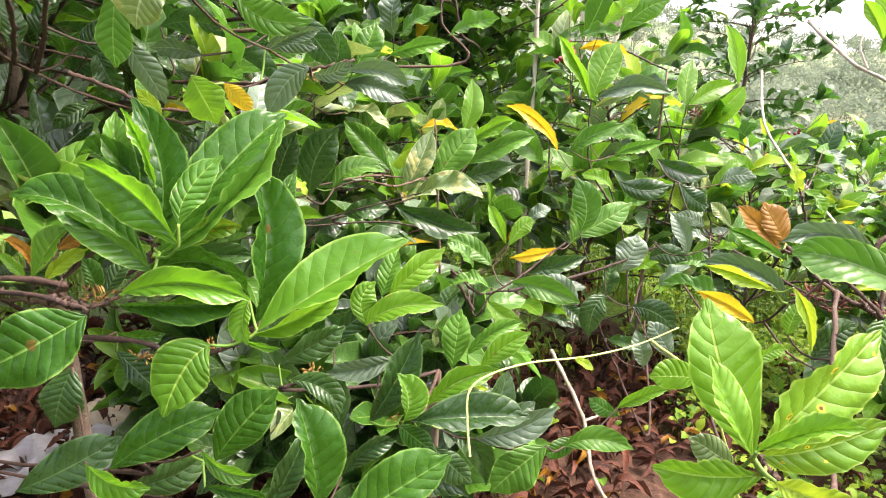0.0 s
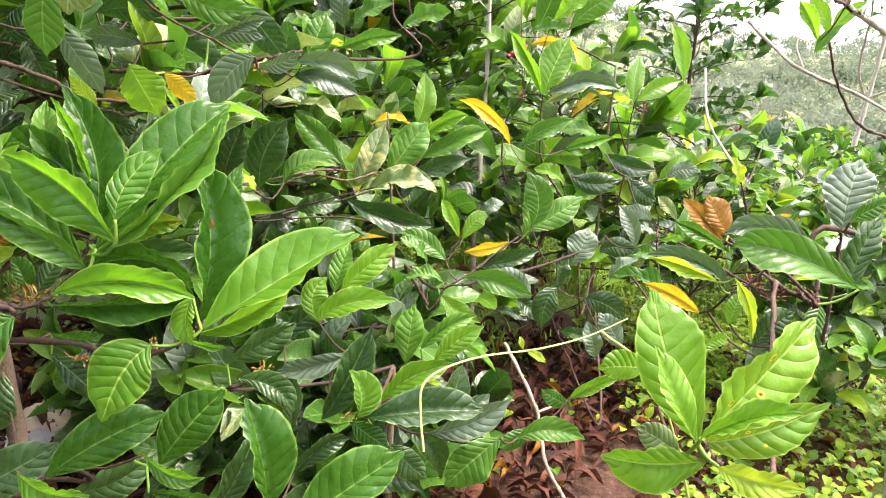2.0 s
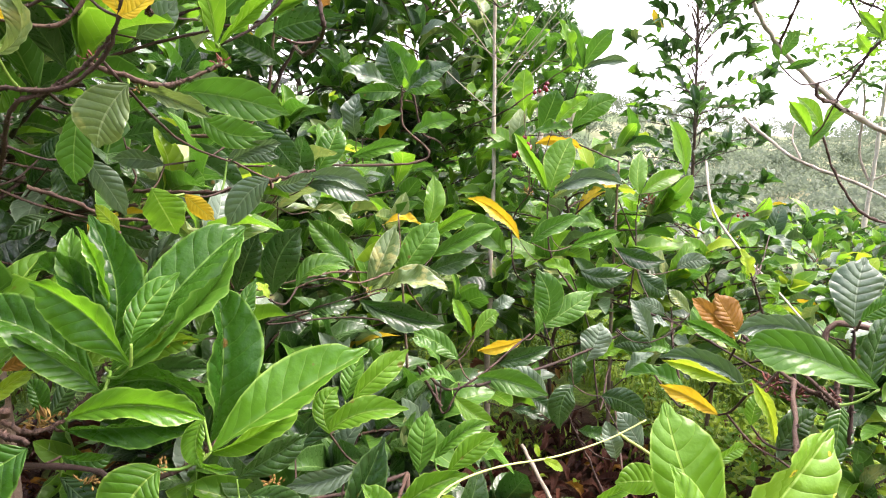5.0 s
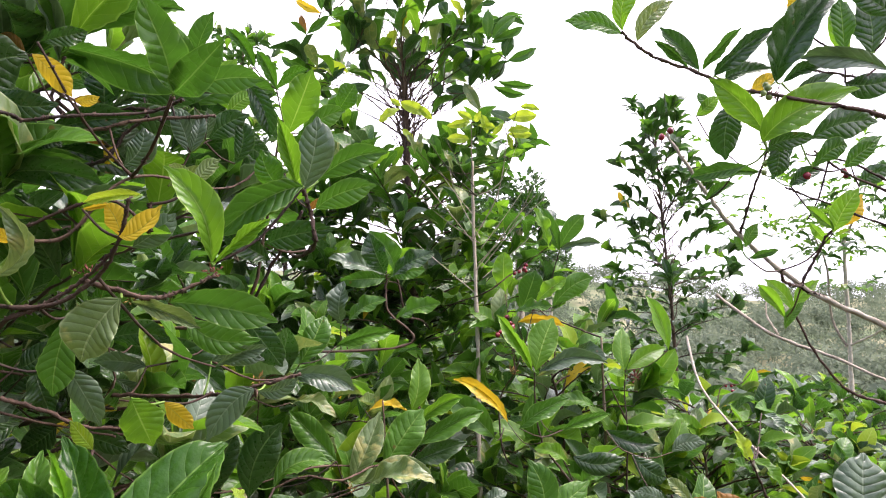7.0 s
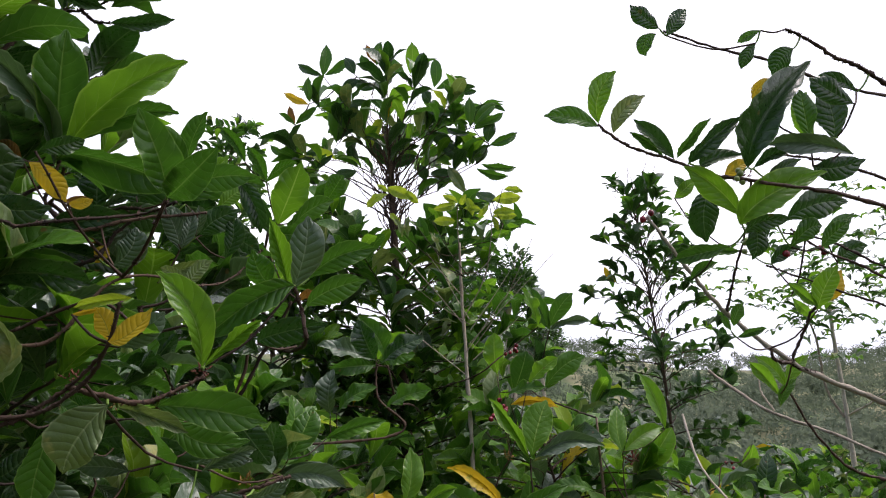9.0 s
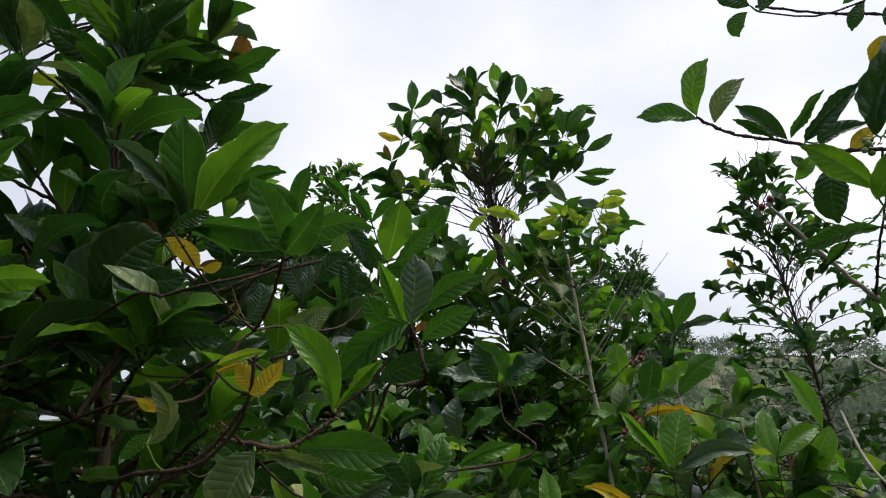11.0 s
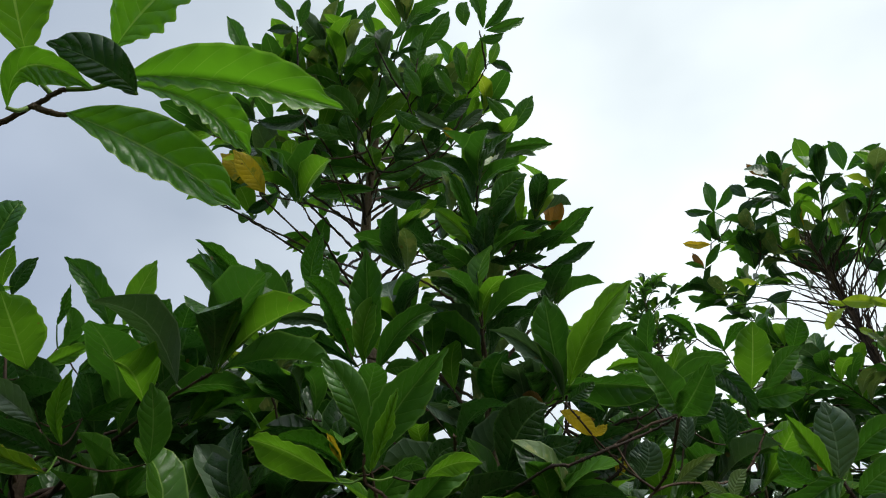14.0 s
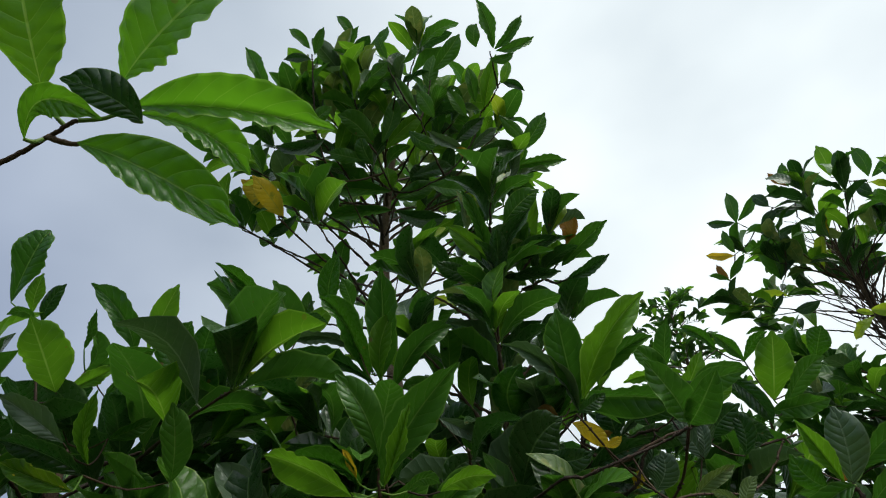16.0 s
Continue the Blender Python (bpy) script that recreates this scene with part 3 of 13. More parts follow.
def build_ground():
    n_a, rings = 192, [0.0] + [0.35 * 1.092 ** i for i in range(1, 104)]
    vs, fs = [(0, 0, ground_height(0, 0))], []
    for r in rings[1:]:
        for k in range(n_a):
            a = 2 * math.pi * k / n_a
            x, y = r * math.sin(a), r * math.cos(a)
            vs.append((x, y, ground_height(x, y)))
    for k in range(n_a):
        fs.append((0, 1 + (k + 1) % n_a, 1 + k))
    for i in range(len(rings) - 2):
        for k in range(n_a):
            p, q = 1 + i * n_a, 1 + (i + 1) * n_a
            fs.append((p + k, p + (k + 1) % n_a, q + (k + 1) % n_a, q + k))
    m, t = material("plot_soil_and_grass")
    geo = node(t, "ShaderNodeNewGeometry")
    big = node(t, "ShaderNodeTexNoise", {"Scale": 0.9, "Detail": 4.0, "Roughness": 0.6})
    fine = node(t, "ShaderNodeTexNoise", {"Scale": 38.0, "Detail": 6.0, "Roughness": 0.7})
    wide = node(t, "ShaderNodeTexNoise", {"Scale": 0.035, "Detail": 6.0, "Roughness": 0.6})
    for n in (big, fine, wide):
        t.links.new(geo.outputs["Position"], n.inputs["Vector"])
    soil = ramp_node(t, fine.outputs["Fac"], [(0.3, (0.03, 0.017, 0.011)), (0.55, (0.085, 0.045, 0.028)), (0.75, (0.16, 0.10, 0.065))])
    grass = ramp_node(t, fine.outputs["Fac"], [(0.3, (0.035, 0.07, 0.012)), (0.5, (0.10, 0.19, 0.025)), (0.62, (0.17, 0.27, 0.04)), (0.8, (0.27, 0.33, 0.08))])
    dist = node(t, "ShaderNodeVectorMath", operation="LENGTH")
    t.links.new(geo.outputs["Position"], dist.inputs[0])
    away = node(t, "ShaderNodeMapRange", {"From Min": 3.0, "From Max": 3.7})
    ragged = math_node(t, "ADD", dist.outputs["Value"], math_node(t, "MULTIPLY", math_node(t, "SUBTRACT", big.outputs["Fac"], 0.5), 9.0))
    t.links.new(ragged, away.inputs["Value"])
    patch = node(t, "ShaderNodeMapRange", {"From Min": 0.52, "From Max": 0.60})
    t.links.new(big.outputs["Fac"], patch.inputs["Value"])
    col = mix_rgb(t, math_node(t, "MAXIMUM", away.outputs["Result"], math_node(t, "MULTIPLY", patch.outputs["Result"], 0.6)), soil, grass)
    hills = ramp_node(t, wide.outputs["Fac"], [(0.32, (0.05, 0.08, 0.035)), (0.46, (0.10, 0.14, 0.06)), (0.58, (0.22, 0.21, 0.12)), (0.72, (0.09, 0.13, 0.05))])
    farther = node(t, "ShaderNodeMapRange", {"From Min": 9.0, "From Max": 22.0})
    t.links.new(dist.outputs["Value"], farther.inputs["Value"])
    col = mix_rgb(t, farther.outputs["Result"], col, hills)
    pb = node(t, "ShaderNodeBsdfPrincipled", {"Roughness": 0.95, "Specular IOR Level": 0.2})
    t.links.new(col, pb.inputs["Base Color"])
    b = node(t, "ShaderNodeBump", {"Strength": 0.8, "Distance": 0.03})
    t.links.new(fine.outputs["Fac"], b.inputs["Height"])
    t.links.new(b.outputs["Normal"], pb.inputs["Normal"])
    t.links.new(pb.outputs[0], node(t, "ShaderNodeOutputMaterial").inputs["Surface"])
    o = new("ground", mesh_from("ground", vs, fs, [m]))
    return tagged(o, "sloping plot of brown soil and grass falling to a valley", "ground", kind="structure")


build_ground()


# ---- coffee trees ----
def pick_kind(rng, mix):
    x = rng.random() * sum(w for _, w in mix)
    for k, w in mix:
        x -= w
        if x <= 0:
            return k
    return mix[-1][0]


MIX_DARK = [("mature", 58), ("mid", 34), ("grey", 6), ("pale", 1.5), ("yellow", 0.2), ("young", 4)]
MIX_FRESH = [("mature", 24), ("mid", 46), ("young", 20), ("grey", 6), ("pale", 4), ("yellow", 0.2), ("spotted", 1)]
# grey and pale shares raised below: painted sky sheen among the leaves
MIX_BRIGHT = [("young", 25), ("mid", 36), ("lime", 5), ("pale", 8), ("grey", 28), ("mature", 25), ("yellow", 0.25)]
MIX_LIGHT = [("mid", 42), ("young", 28), ("lime", 4), ("pale", 10), ("grey", 8), ("mature", 18), ("yellow", 0.25)]


def leaf_pose(base, way, length, rng, face=(0, 0, 1), wide=1.0):
    w = wide * rng.uniform(0.85, 1.12)
    return aim(base, way, face, rng.uniform(-22, 22)) @ Matrix.Diagonal((length * w, length, length, 1))


def limb(rng, start, az, length, rise, droop, steps=7):
    """Points of a side branch that rises from the stem and bends down under its weight."""
    pts = [Vector(start)]
    d_az = az
    for i in range(1, steps + 1):
        s = i / steps
        e = rise - droop * s
        d_az += rng.uniform(-0.09, 0.09)
        step = length / steps
        pts.append(pts[-1] + Vector((math.sin(d_az) * math.cos(e), math.cos(d_az) * math.cos(e), math.sin(e))) * step)
    return pts


def leaves_along(rng, pts, size, bare, spacing, mix, tip_mix, rosette=5):
    """Opposite pairs of leaves along the outer part of a branch, and a tuft at its end."""
    out = []
    line = smooth_line(pts, 3)
    total = sum((line[i + 1] - line[i]).length for i in range(len(line) - 1))
    walked, nxt = 0.0, bare * total
    for i in range(len(line) - 1):
        seg = line[i + 1] - line[i]
        L = seg.length
        while nxt <= walked + L:
            p = line[i] + seg * ((nxt - walked) / L)
            d = seg.normalized()
            side = d.cross(Vector((0, 0, 1)))
            side = side.normalized() if side.length > 0.05 else Vector((1, 0, 0))
            for s in (-1, 1):
                if rng.random() < 0.14:
                    continue
                way = d * rng.uniform(0.35, 1.0) + side * s * rng.uniform(0.7, 1.1) + Vector((0, 0, rng.uniform(-0.15, 0.70)))
                out.append((leaf_pose(p, way, size * rng.uniform(0.7, 1.1), rng), pick_kind(rng, mix), rng.choice(list(CHEAP))))
            nxt += spacing * rng.uniform(0.8, 1.25)
        walked += L
    if bare > 1.1:
        return out
    d = (line[-1] - line[-3]).normalized()
    up = (d * 0.6 + Vector((0, 0, 0.75))).normalized()
    s0 = up.orthogonal()
    ph = rng.uniform(0, 6)
    for k in range(rosette):
        a = ph + k * 2.4
        ring = Matrix.Rotation(a, 3, up) @ s0
        open_ = 0.35 + 0.25 * (k % 3)
        way = up + ring * open_ * rng.uniform(0.8, 1.6)
        face = up * 0.7 - ring * 0.4
        out.append((leaf_pose(line[-1], way, size * rng.uniform(0.7, 1.05), rng, face), pick_kind(rng, tip_mix), rng.choice(["flat", "keel", "bowed"])))
    return out


PATH_CLEAR = Vector((0.06, -0.05, 1.62))


def coffee_tree(label, trunk, tiers, seed, size=0.27, radius=0.035, mix=MIX_DARK, tip_mix=MIX_FRESH, singles=280, near=None,
                bark=None, spacing=0.10, group="coffee trees in the plot", name="coffee_tree", category="coffee tree", cheap=None, low_mix=None):
    """A coffee tree on its trunk line. tiers: (height from, to, branches, length at from, length at to, rise, droop, bare part,
    heading, spread in degrees)."""
    rng = random.Random(seed)
    base = Vector(trunk[0])
    tree = thing(name, base, label, category, group)
    line = smooth_line(trunk, 6)
    stem_part("trunk", tree, trunk, radius, radius * 0.3, bark or BARK, 8, 0.1, seed, 6)
    todo = []
    for z0, z1, n, l0, l1, rise, droop, bare, head, spread in tiers:
        turn = rng.uniform(0, 6)
        for k in range(n):
            f = (k + rng.uniform(0, 0.8)) / n
            z = z0 + (z1 - z0) * f
            at = min(line, key=lambda p: abs(p.z - z))
            at = Vector((at.x, at.y, z)) if z > at.z - 0.1 and z < at.z + 0.15 else at
            if spread >= 360:
                az = turn + k * 2.32 + rng.uniform(-0.3, 0.3)
            else:
                az = radians(head + rng.uniform(-0.5, 0.5) * spread)
            length = (l0 + (l1 - l0) * f) * rng.uniform(0.75, 1.2)
            pts = limb(rng, at, az, length, rise + rng.uniform(-0.15, 0.15), droop * rng.uniform(0.6, 1.3))
            if bare > 1.2:
                pts = [pts[0]] + [p + Vector((rng.uniform(-1, 1), rng.uniform(-1, 1), rng.uniform(-1, 1))) * 0.022 for p in pts[1:]]
            low = low_mix if low_mix and z1 < 2.6 else None
            todo.append((pts, leaves_along(rng, pts, size, bare * rng.uniform(0.7, 1.2), spacing, low or mix, low or tip_mix)))
    todo = [(pts, [l for l in lv if (l[0].translation - PATH_CLEAR).length > 1.02]) for pts, lv in todo if (pts[-1] - PATH_CLEAR).length > 0.8]
    # the branches nearest to the path carry leaves of their own, the others share one mesh
    c = Vector(near) if near else Vector((0, 0, 1.7))
    todo.sort(key=lambda b: (b[0][-1] - c).length)
    rest, used = [], 0
    for pts, lv in todo:
        br = stem_part("branch", tree, pts, 0.0055 if lv else 0.0038, 0.0022 if lv else 0.0016, TWIG, 5, 0.35, len(lv), 4)
        if used + len(lv) <= singles:
            inv = world_of(br).inverted()
            for m, kind, shape in lv:
                child("leaf", leaf_mesh(kind, shape), br, local=inv @ m)
            used += len(lv)
        else:
            rest += lv
    if rest:
        joined_leaves("foliage", tree, rest, cheap or CHEAP_GEO, "dense glossy green leaves")
    return tree


ALL = (0, 360)
# leaf colours carry the light: paler mix in the lit crown, dark mix in shaded tiers
tall_tree = coffee_tree("tall coffee tree with bare knotted twigs under a glossy crown",
            [(-1.38, 1.30, -0.05), (-1.35, 1.30, 1.2), (-1.33, 1.27, 2.4), (-1.32, 1.26, 3.0), (-1.18, 1.24, 3.5)],
            [(2.95, 3.48, 32, 0.68, 0.36, 0.75, 0.45, 0.42, *ALL), (2.62, 2.92, 13, 0.62, 0.55, 0.55, 0.2, 0.95, *ALL),
             (1.5, 2.2, 22, 0.75, 0.6, 0.35, 0.55, 0.35, *ALL), (1.1, 2.0, 18, 0.85, 0.8, 0.25, 0.50, 0.35, 95, 120)],
            3, size=0.20, radius=0.04, mix=MIX_LIGHT, tip_mix=MIX_LIGHT, low_mix=MIX_DARK)
side_tree = coffee_tree("narrow coffee tree with upswept leafy shoots",
            [(-0.86, 1.22, -0.05), (-0.84, 1.18, 1.2), (-0.79, 1.12, 2.3), (-0.74, 1.10, 2.62)],
            [(1.95, 2.58, 15, 0.40, 0.22, 0.95, 0.4, 0.2, *ALL), (0.9, 1.9, 34, 0.62, 0.5, 0.6, 0.5, 0.25, *ALL)],
            4, size=0.19, radius=0.022, mix=MIX_LIGHT, tip_mix=MIX_LIGHT)
leafy_tree = coffee_tree("leafy coffee tree with upright fresh shoots",
            [(-1.75, 0.30, -0.05), (-1.7, 0.32, 1.0), (-1.66, 0.36, 1.8), (-1.62, 0.36, 2.2)],
            [(1.2, 2.15, 36, 0.75, 0.45, 0.65, 0.5, 0.3, *ALL), (1.3, 2.1, 12, 0.9, 0.8, 0.5, 0.4, 0.4, 40, 100)], 5, size=0.24, mix=MIX_DARK, tip_mix=MIX_FRESH)
dark_tree = coffee_tree("coffee tree with a dark trunk and ragged twiggy crown",
            [(0.10, 3.92, -0.1), (0.06, 3.88, 1.5), (0.02, 3.88, 2.6), (0.0, 3.90, 3.45)],
            [(2.75, 3.35, 16, 0.85, 0.5, 0.80, 0.45, 0.72, *ALL), (2.5, 3.35, 74, 0.62, 0.42, 1.25, 0.2, 1.7, *ALL), (2.75, 3.3, 11, 0.6, 0.4, 0.9, 0.4, 0.55, *ALL), (1.4, 2.58, 54, 0.9, 0.7, 0.5, 0.5, 0.35, *ALL),
             (0.8, 1.8, 14, 0.9, 0.8, 0.2, 0.4, 0.3, *ALL), (1.0, 2.0, 18, 0.5, 0.45, 0.5, 0.4, 0.12, *ALL)], 7, size=0.24, radius=0.045, low_mix=MIX_FRESH, mix=MIX_LIGHT)
slender_tree = coffee_tree("slender coffee tree with thin small-leaved crown",
            [(2.32, 5.2, -0.2), (2.30, 5.16, 1.4), (2.25, 5.16, 2.4), (2.22, 5.16, 3.45)],
            [(2.3, 3.3, 22, 0.44, 0.26, 1.15, 0.75, 0.6, *ALL), (1.5, 3.3, 50, 0.55, 0.42, 1.3, 0.2, 1.7, *ALL), (1.9, 2.5, 10, 0.5, 0.45, 1.0, 0.7, 0.5, *ALL), (0.9, 2.0, 28, 0.6, 0.5, 0.5, 0.5, 0.35, *ALL)], 9, spacing=0.085, size=0.20, radius=0.018, mix=MIX_DARK, tip_mix=MIX_DARK)
coffee_tree("rounded tree with dense small dark leaves",
            [(-2.1, 7.2, -0.3), (-2.08, 7.2, 2.0), (-2.05, 7.2, 4.95)],
            [(2.2, 5.0, 64, 0.95, 0.22, 0.7, 0.6, 0.25, *ALL)], 15, size=0.20, radius=0.05, singles=0, category="tree", group="trees behind the plot", name="broadleaf_tree")
for i, (x, y, top, wide) in enumerate([(-0.3, 2.5, 1.35, 0.65), (-0.9, 2.7, 1.7, 0.8), (0.75, 3.0, 1.4, 0.7), (1.55, 3.0, 1.1, 0.7),
                                       (1.35, 4.2, 1.25, 0.8), (2.6, 3.8, 0.78, 0.75), (-1.3, 3.4, 1.5, 0.8), (2.0, 2.3, 0.8, 0.5),
                                       (3.6, 5.0, 0.75, 0.8), (-2.0, 4.2, 2.2, 0.9), (0.4, 5.2, 1.3, 0.8), (0.9, 6.2, 1.3, 0.9), (2.3, 7.5, 0.9, 0.9),
                                       (4.6, 7.0, 0.6, 0.8), (-0.4, 6.0, 2.0, 0.9), (-0.12, 1.62, 0.72, 0.42), (-0.5, 1.85, 0.85, 0.45)]):
    coffee_tree("bushy coffee plant with large glossy leaves", [(x, y, -0.05), (x + 0.07 * math.sin(i * 2.1), y - 0.05, top * 0.35), (x - 0.06 * math.cos(i * 1.7), y + 0.04, top * 0.7), (x - 0.02, y + 0.03, top)],
                [(top * (0.27 if x > 0.3 else 0.2), top, 30 if x > 0.3 else 30, wide, wide * 0.45, 0.55, 0.5, 0.3, *ALL)] + ([(top * 0.4, top, 9, wide * 0.9, 0.4, 0.8, 0.3, 1.7, *ALL)] if x > 0.7 else []), 20 + i, size=0.26 if x < 1.2 else 0.215, radius=0.012, mix=MIX_BRIGHT if x > 0.3 else MIX_LIGHT if x > 0.2 else MIX_DARK if y < 2 else MIX_FRESH, tip_mix=MIX_DARK if y < 2 else MIX_LIGHT,
                singles=200, group="coffee bushes in the plot", name="coffee_bush", category="coffee bush")
# the plot goes on behind and beside the path; unseen tall trees behind added for shade
for i, (x, y, top) in enumerate([(-0.4, -1.9, 3.6), (1.5, -2.4, 2.2), (3.0, -0.9, 1.7), (-2.0, -2.2, 3.4), (-1.2, -1.7, 3.4), (-3.3, 0.2, 2.1), (-3.2, 2.6, 2.6), (4.4, 0.9, 1.4),
                               (-2.4, 0.85, 1.9), (-2.0, 1.15, 1.75), (-2.6, 1.6, 2.2), (-2.5, 0.0, 1.95),
                               (-1.7, 3.5, 2.4), (-0.75, 3.7, 2.2), (-2.8, 3.6, 2.8)]):
    coffee_tree("full-grown coffee tree with dense glossy foliage", [(x, y, -0.05), (x + 0.04, y, top * 0.5), (x, y + 0.03, top)],
                [(0.5, top, 44, 0.95, 0.45, 0.5, 0.5, 0.25, *ALL)], 60 + i, size=0.26, radius=0.035, singles=0)


def sprays(tree, centre, spread, count, size, seed, mix):
    """Loose sprays of small leaves round the limbs of a thin tree."""
    rng = random.Random(seed)
    items = []
    for _ in range(count // 9):
        c = Vector(centre) + Vector((rng.gauss(0, spread[0]), rng.gauss(0, spread[1]), rng.gauss(0, spread[2])))
        d = Vector((rng.uniform(-1, 1), rng.uniform(-1, 1), rng.uniform(-0.3, 0.5))).normalized()
        side = d.cross(Vector((0, 0, 1))).normalized()
        for k in range(9):
            w = d + side * (1 if k % 2 else -1) * rng.uniform(0.5, 1.2)
            items.append((leaf_pose(c + d * size * 0.45 * k, w, size * rng.uniform(0.7, 1.2), rng), pick_kind(rng, mix), rng.choice(list(CHEAP))))
    joined_leaves("foliage", tree, items, CHEAP_GEO, "sparse small light green leaves")


def broad_tree(top, width, seed):
    """A broad-crowned tree farther off, its crown of many small leaf clumps on a forked trunk."""
    rng = random.Random(seed)
    x, y, zt = top
    zg = ground_height(x, y)
    tree = thing("broadleaf_tree", (x, y, zg), "round-crowned tree with small dull green leaves", "tree", "trees behind the plot")
    stem_part("trunk", tree, [(x, y, zg - 0.2), (x + 0.2, y, zg + (zt - zg) * 0.4), (x, y, zt - width * 0.4)], 0.22, 0.08, PALE_BARK, 8, 0.05, seed)
    items = []
    for lobe in range(9):
        a = rng.uniform(0, 6.28)
        end = Vector((x + math.cos(a) * width * 0.32 * rng.random() ** 0.5, y + math.sin(a) * width * 0.32, zt - width * rng.uniform(0.12, 0.55)))
        stem_part("limb", tree, [(x + 0.05, y, zt - width * 0.9), (Vector((x, y, zt - width * 0.7)) + end) / 2, end], 0.06, 0.02, PALE_BARK, 5, 0.1, seed + lobe)
        for _ in range(170):
            d = Vector((rng.gauss(0, 1), rng.gauss(0, 1), rng.gauss(0, 0.8))).normalized() * width * rng.uniform(0.10, 0.22)
            items.append((leaf_pose(end + d, d + Vector((0, 0, 0.1)), width * rng.uniform(0.05, 0.10), rng, wide=1.5), rng.choice(["mature", "mid", "grey"]), rng.choice(list(CHEAP))))
    joined_leaves("crown", tree, items, TINY_GEO, "ragged crown of small leaves")


# ---- the plants close to the path, branch by branch ----
left_bush = thing("coffee_bush", (-1.28, 0.82, -0.03), "bushy coffee plant with broad bright green leaves", "coffee bush", "coffee bushes in the plot")
stem_part("trunk", left_bush, [(-1.28, 0.82, -0.03), (-1.26, 0.82, 0.6), (-1.23, 0.83, 1.2), (-1.2, 0.84, 1.6)], 0.018, 0.0072, BARK, 8, 0.1, 1, 6)
middle_bush = thing("coffee_bush", (0.02, 1.25, -0.03), "low coffee plant over brown leaf litter", "coffee bush", "coffee bushes in the plot")
stem_part("trunk", middle_bush, [(0.02, 1.25, -0.03), (0.02, 1.24, 0.4), (0.03, 1.2, 0.85)], 0.013, 0.0052, BARK, 8, 0.1, 1, 6)
centre_bush = thing("coffee_bush", (-0.02, 1.95, -0.03), "coffee plant with pale mottled and dark glossy leaves", "coffee bush", "coffee bushes in the plot")
stem_part("trunk", centre_bush, [(-0.02, 1.95, -0.03), (0.0, 1.95, 0.6), (-0.03, 1.9, 1.35)], 0.011, 0.0022, BARK, 8, 0.1, 1, 6)
b = stem_part("branch", centre_bush, [(0.055, 1.923, 0.958), (-0.167, 1.775, 1.041), (-0.387, 1.626, 1.063), (-0.289, 1.639, 1.097), (-0.093, 1.655, 1.154), (-0.028, 1.664, 1.168)], 0.0027, 0.0017, TWIG, 6, 0.3, 65)
leaf(b, (-0.063, 1.648, 1.159), (0.125, 1.578, 1.184), (0.06, -0.71, 0.71), "pale", "flat", 0.85, -1)
stem_part("twig", b, [(-0.292, 1.639, 1.096), (-0.292, 1.648, 1.093), (-0.293, 1.658, 1.092)], 0.0017, 0.0014, TWIG, 5, 0.2, 67, 3)
leaf(b, (-0.293, 1.658, 1.092), (-0.147, 1.688, 1.107), (0.16, -0.68, 0.72), "mature", "flat", 1.00, 24)
b = stem_part("branch", centre_bush, [(0.049, 1.919, 1.023), (-0.005, 1.864, 1.142), (0.064, 1.834, 1.240), (0.087, 1.848, 1.335)], 0.0027, 0.0017, TWIG, 6, 0.3, 68)
stem_part("twig", b, [(0.034, 1.847, 1.197), (-0.025, 1.893, 1.239), (-0.086, 1.938, 1.310)], 0.0022, 0.0014, TWIG, 5, 0.2, 72, 3)
leaf(b, (-0.086, 1.938, 1.310), (0.051, 1.945, 1.304), (0.07, -0.75, 0.66), "yellow", "flat", 0.60, -11)
b = stem_part("branch", centre_bush, [(0.041, 1.914, 1.118), (-0.029, 1.665, 1.207), (-0.096, 1.416, 1.236), (-0.178, 1.405, 1.250), (-0.244, 1.388, 1.230)], 0.0027, 0.0017, TWIG, 6, 0.3, 73)
stem_part("twig", b, [(-0.244, 1.388, 1.230), (-0.235, 1.237, 1.230), (-0.226, 1.087, 1.281)], 0.0025, 0.0014, TWIG, 5, 0.2, 76, 3)
leaf(b, (-0.226, 1.087, 1.281), (-0.252, 1.087, 1.313), (0.23, -0.68, 0.70), "lime", "flat", 1.40, 19)
b = stem_part("branch", centre_bush, [(0.041, 1.913, 1.133), (-0.174, 1.631, 1.217), (-0.386, 1.350, 1.240), (-0.270, 1.364, 1.465), (-0.202, 1.350, 1.479)], 0.0027, 0.0017, TWIG, 6, 0.3, 77)
stem_part("twig", b, [(-0.286, 1.362, 1.434), (-0.262, 1.441, 1.403), (-0.239, 1.520, 1.400)], 0.0021, 0.0014, TWIG, 5, 0.2, 82, 3)
leaf(b, (-0.239, 1.520, 1.400), (-0.118, 1.486, 1.365), (0.16, -0.74, 0.65), "pale", "bowed", 0.70, -13)
b = stem_part("branch", centre_bush, [(0.065, 1.931, 0.831), (0.086, 1.606, 0.923), (0.110, 1.281, 0.956), (0.147, 1.273, 1.019), (0.185, 1.256, 1.034)], 0.0023, 0.0017, TWIG, 6, 0.3, 85)
stem_part("twig", b, [(0.146, 1.273, 1.017), (0.147, 1.290, 1.015), (0.148, 1.306, 1.019)], 0.0017, 0.0014, TWIG, 5, 0.2, 89, 3)
leaf(b, (0.148, 1.306, 1.019), (0.052, 1.310, 1.028), (0.03, -0.64, 0.77), "mid", "flat", 1.00, 19)
stem_part("twig", b, [(0.105, 1.359, 0.947), (0.106, 1.364, 0.985), (0.107, 1.368, 1.039)], 0.0019, 0.0014, TWIG, 5, 0.2, 92, 3)
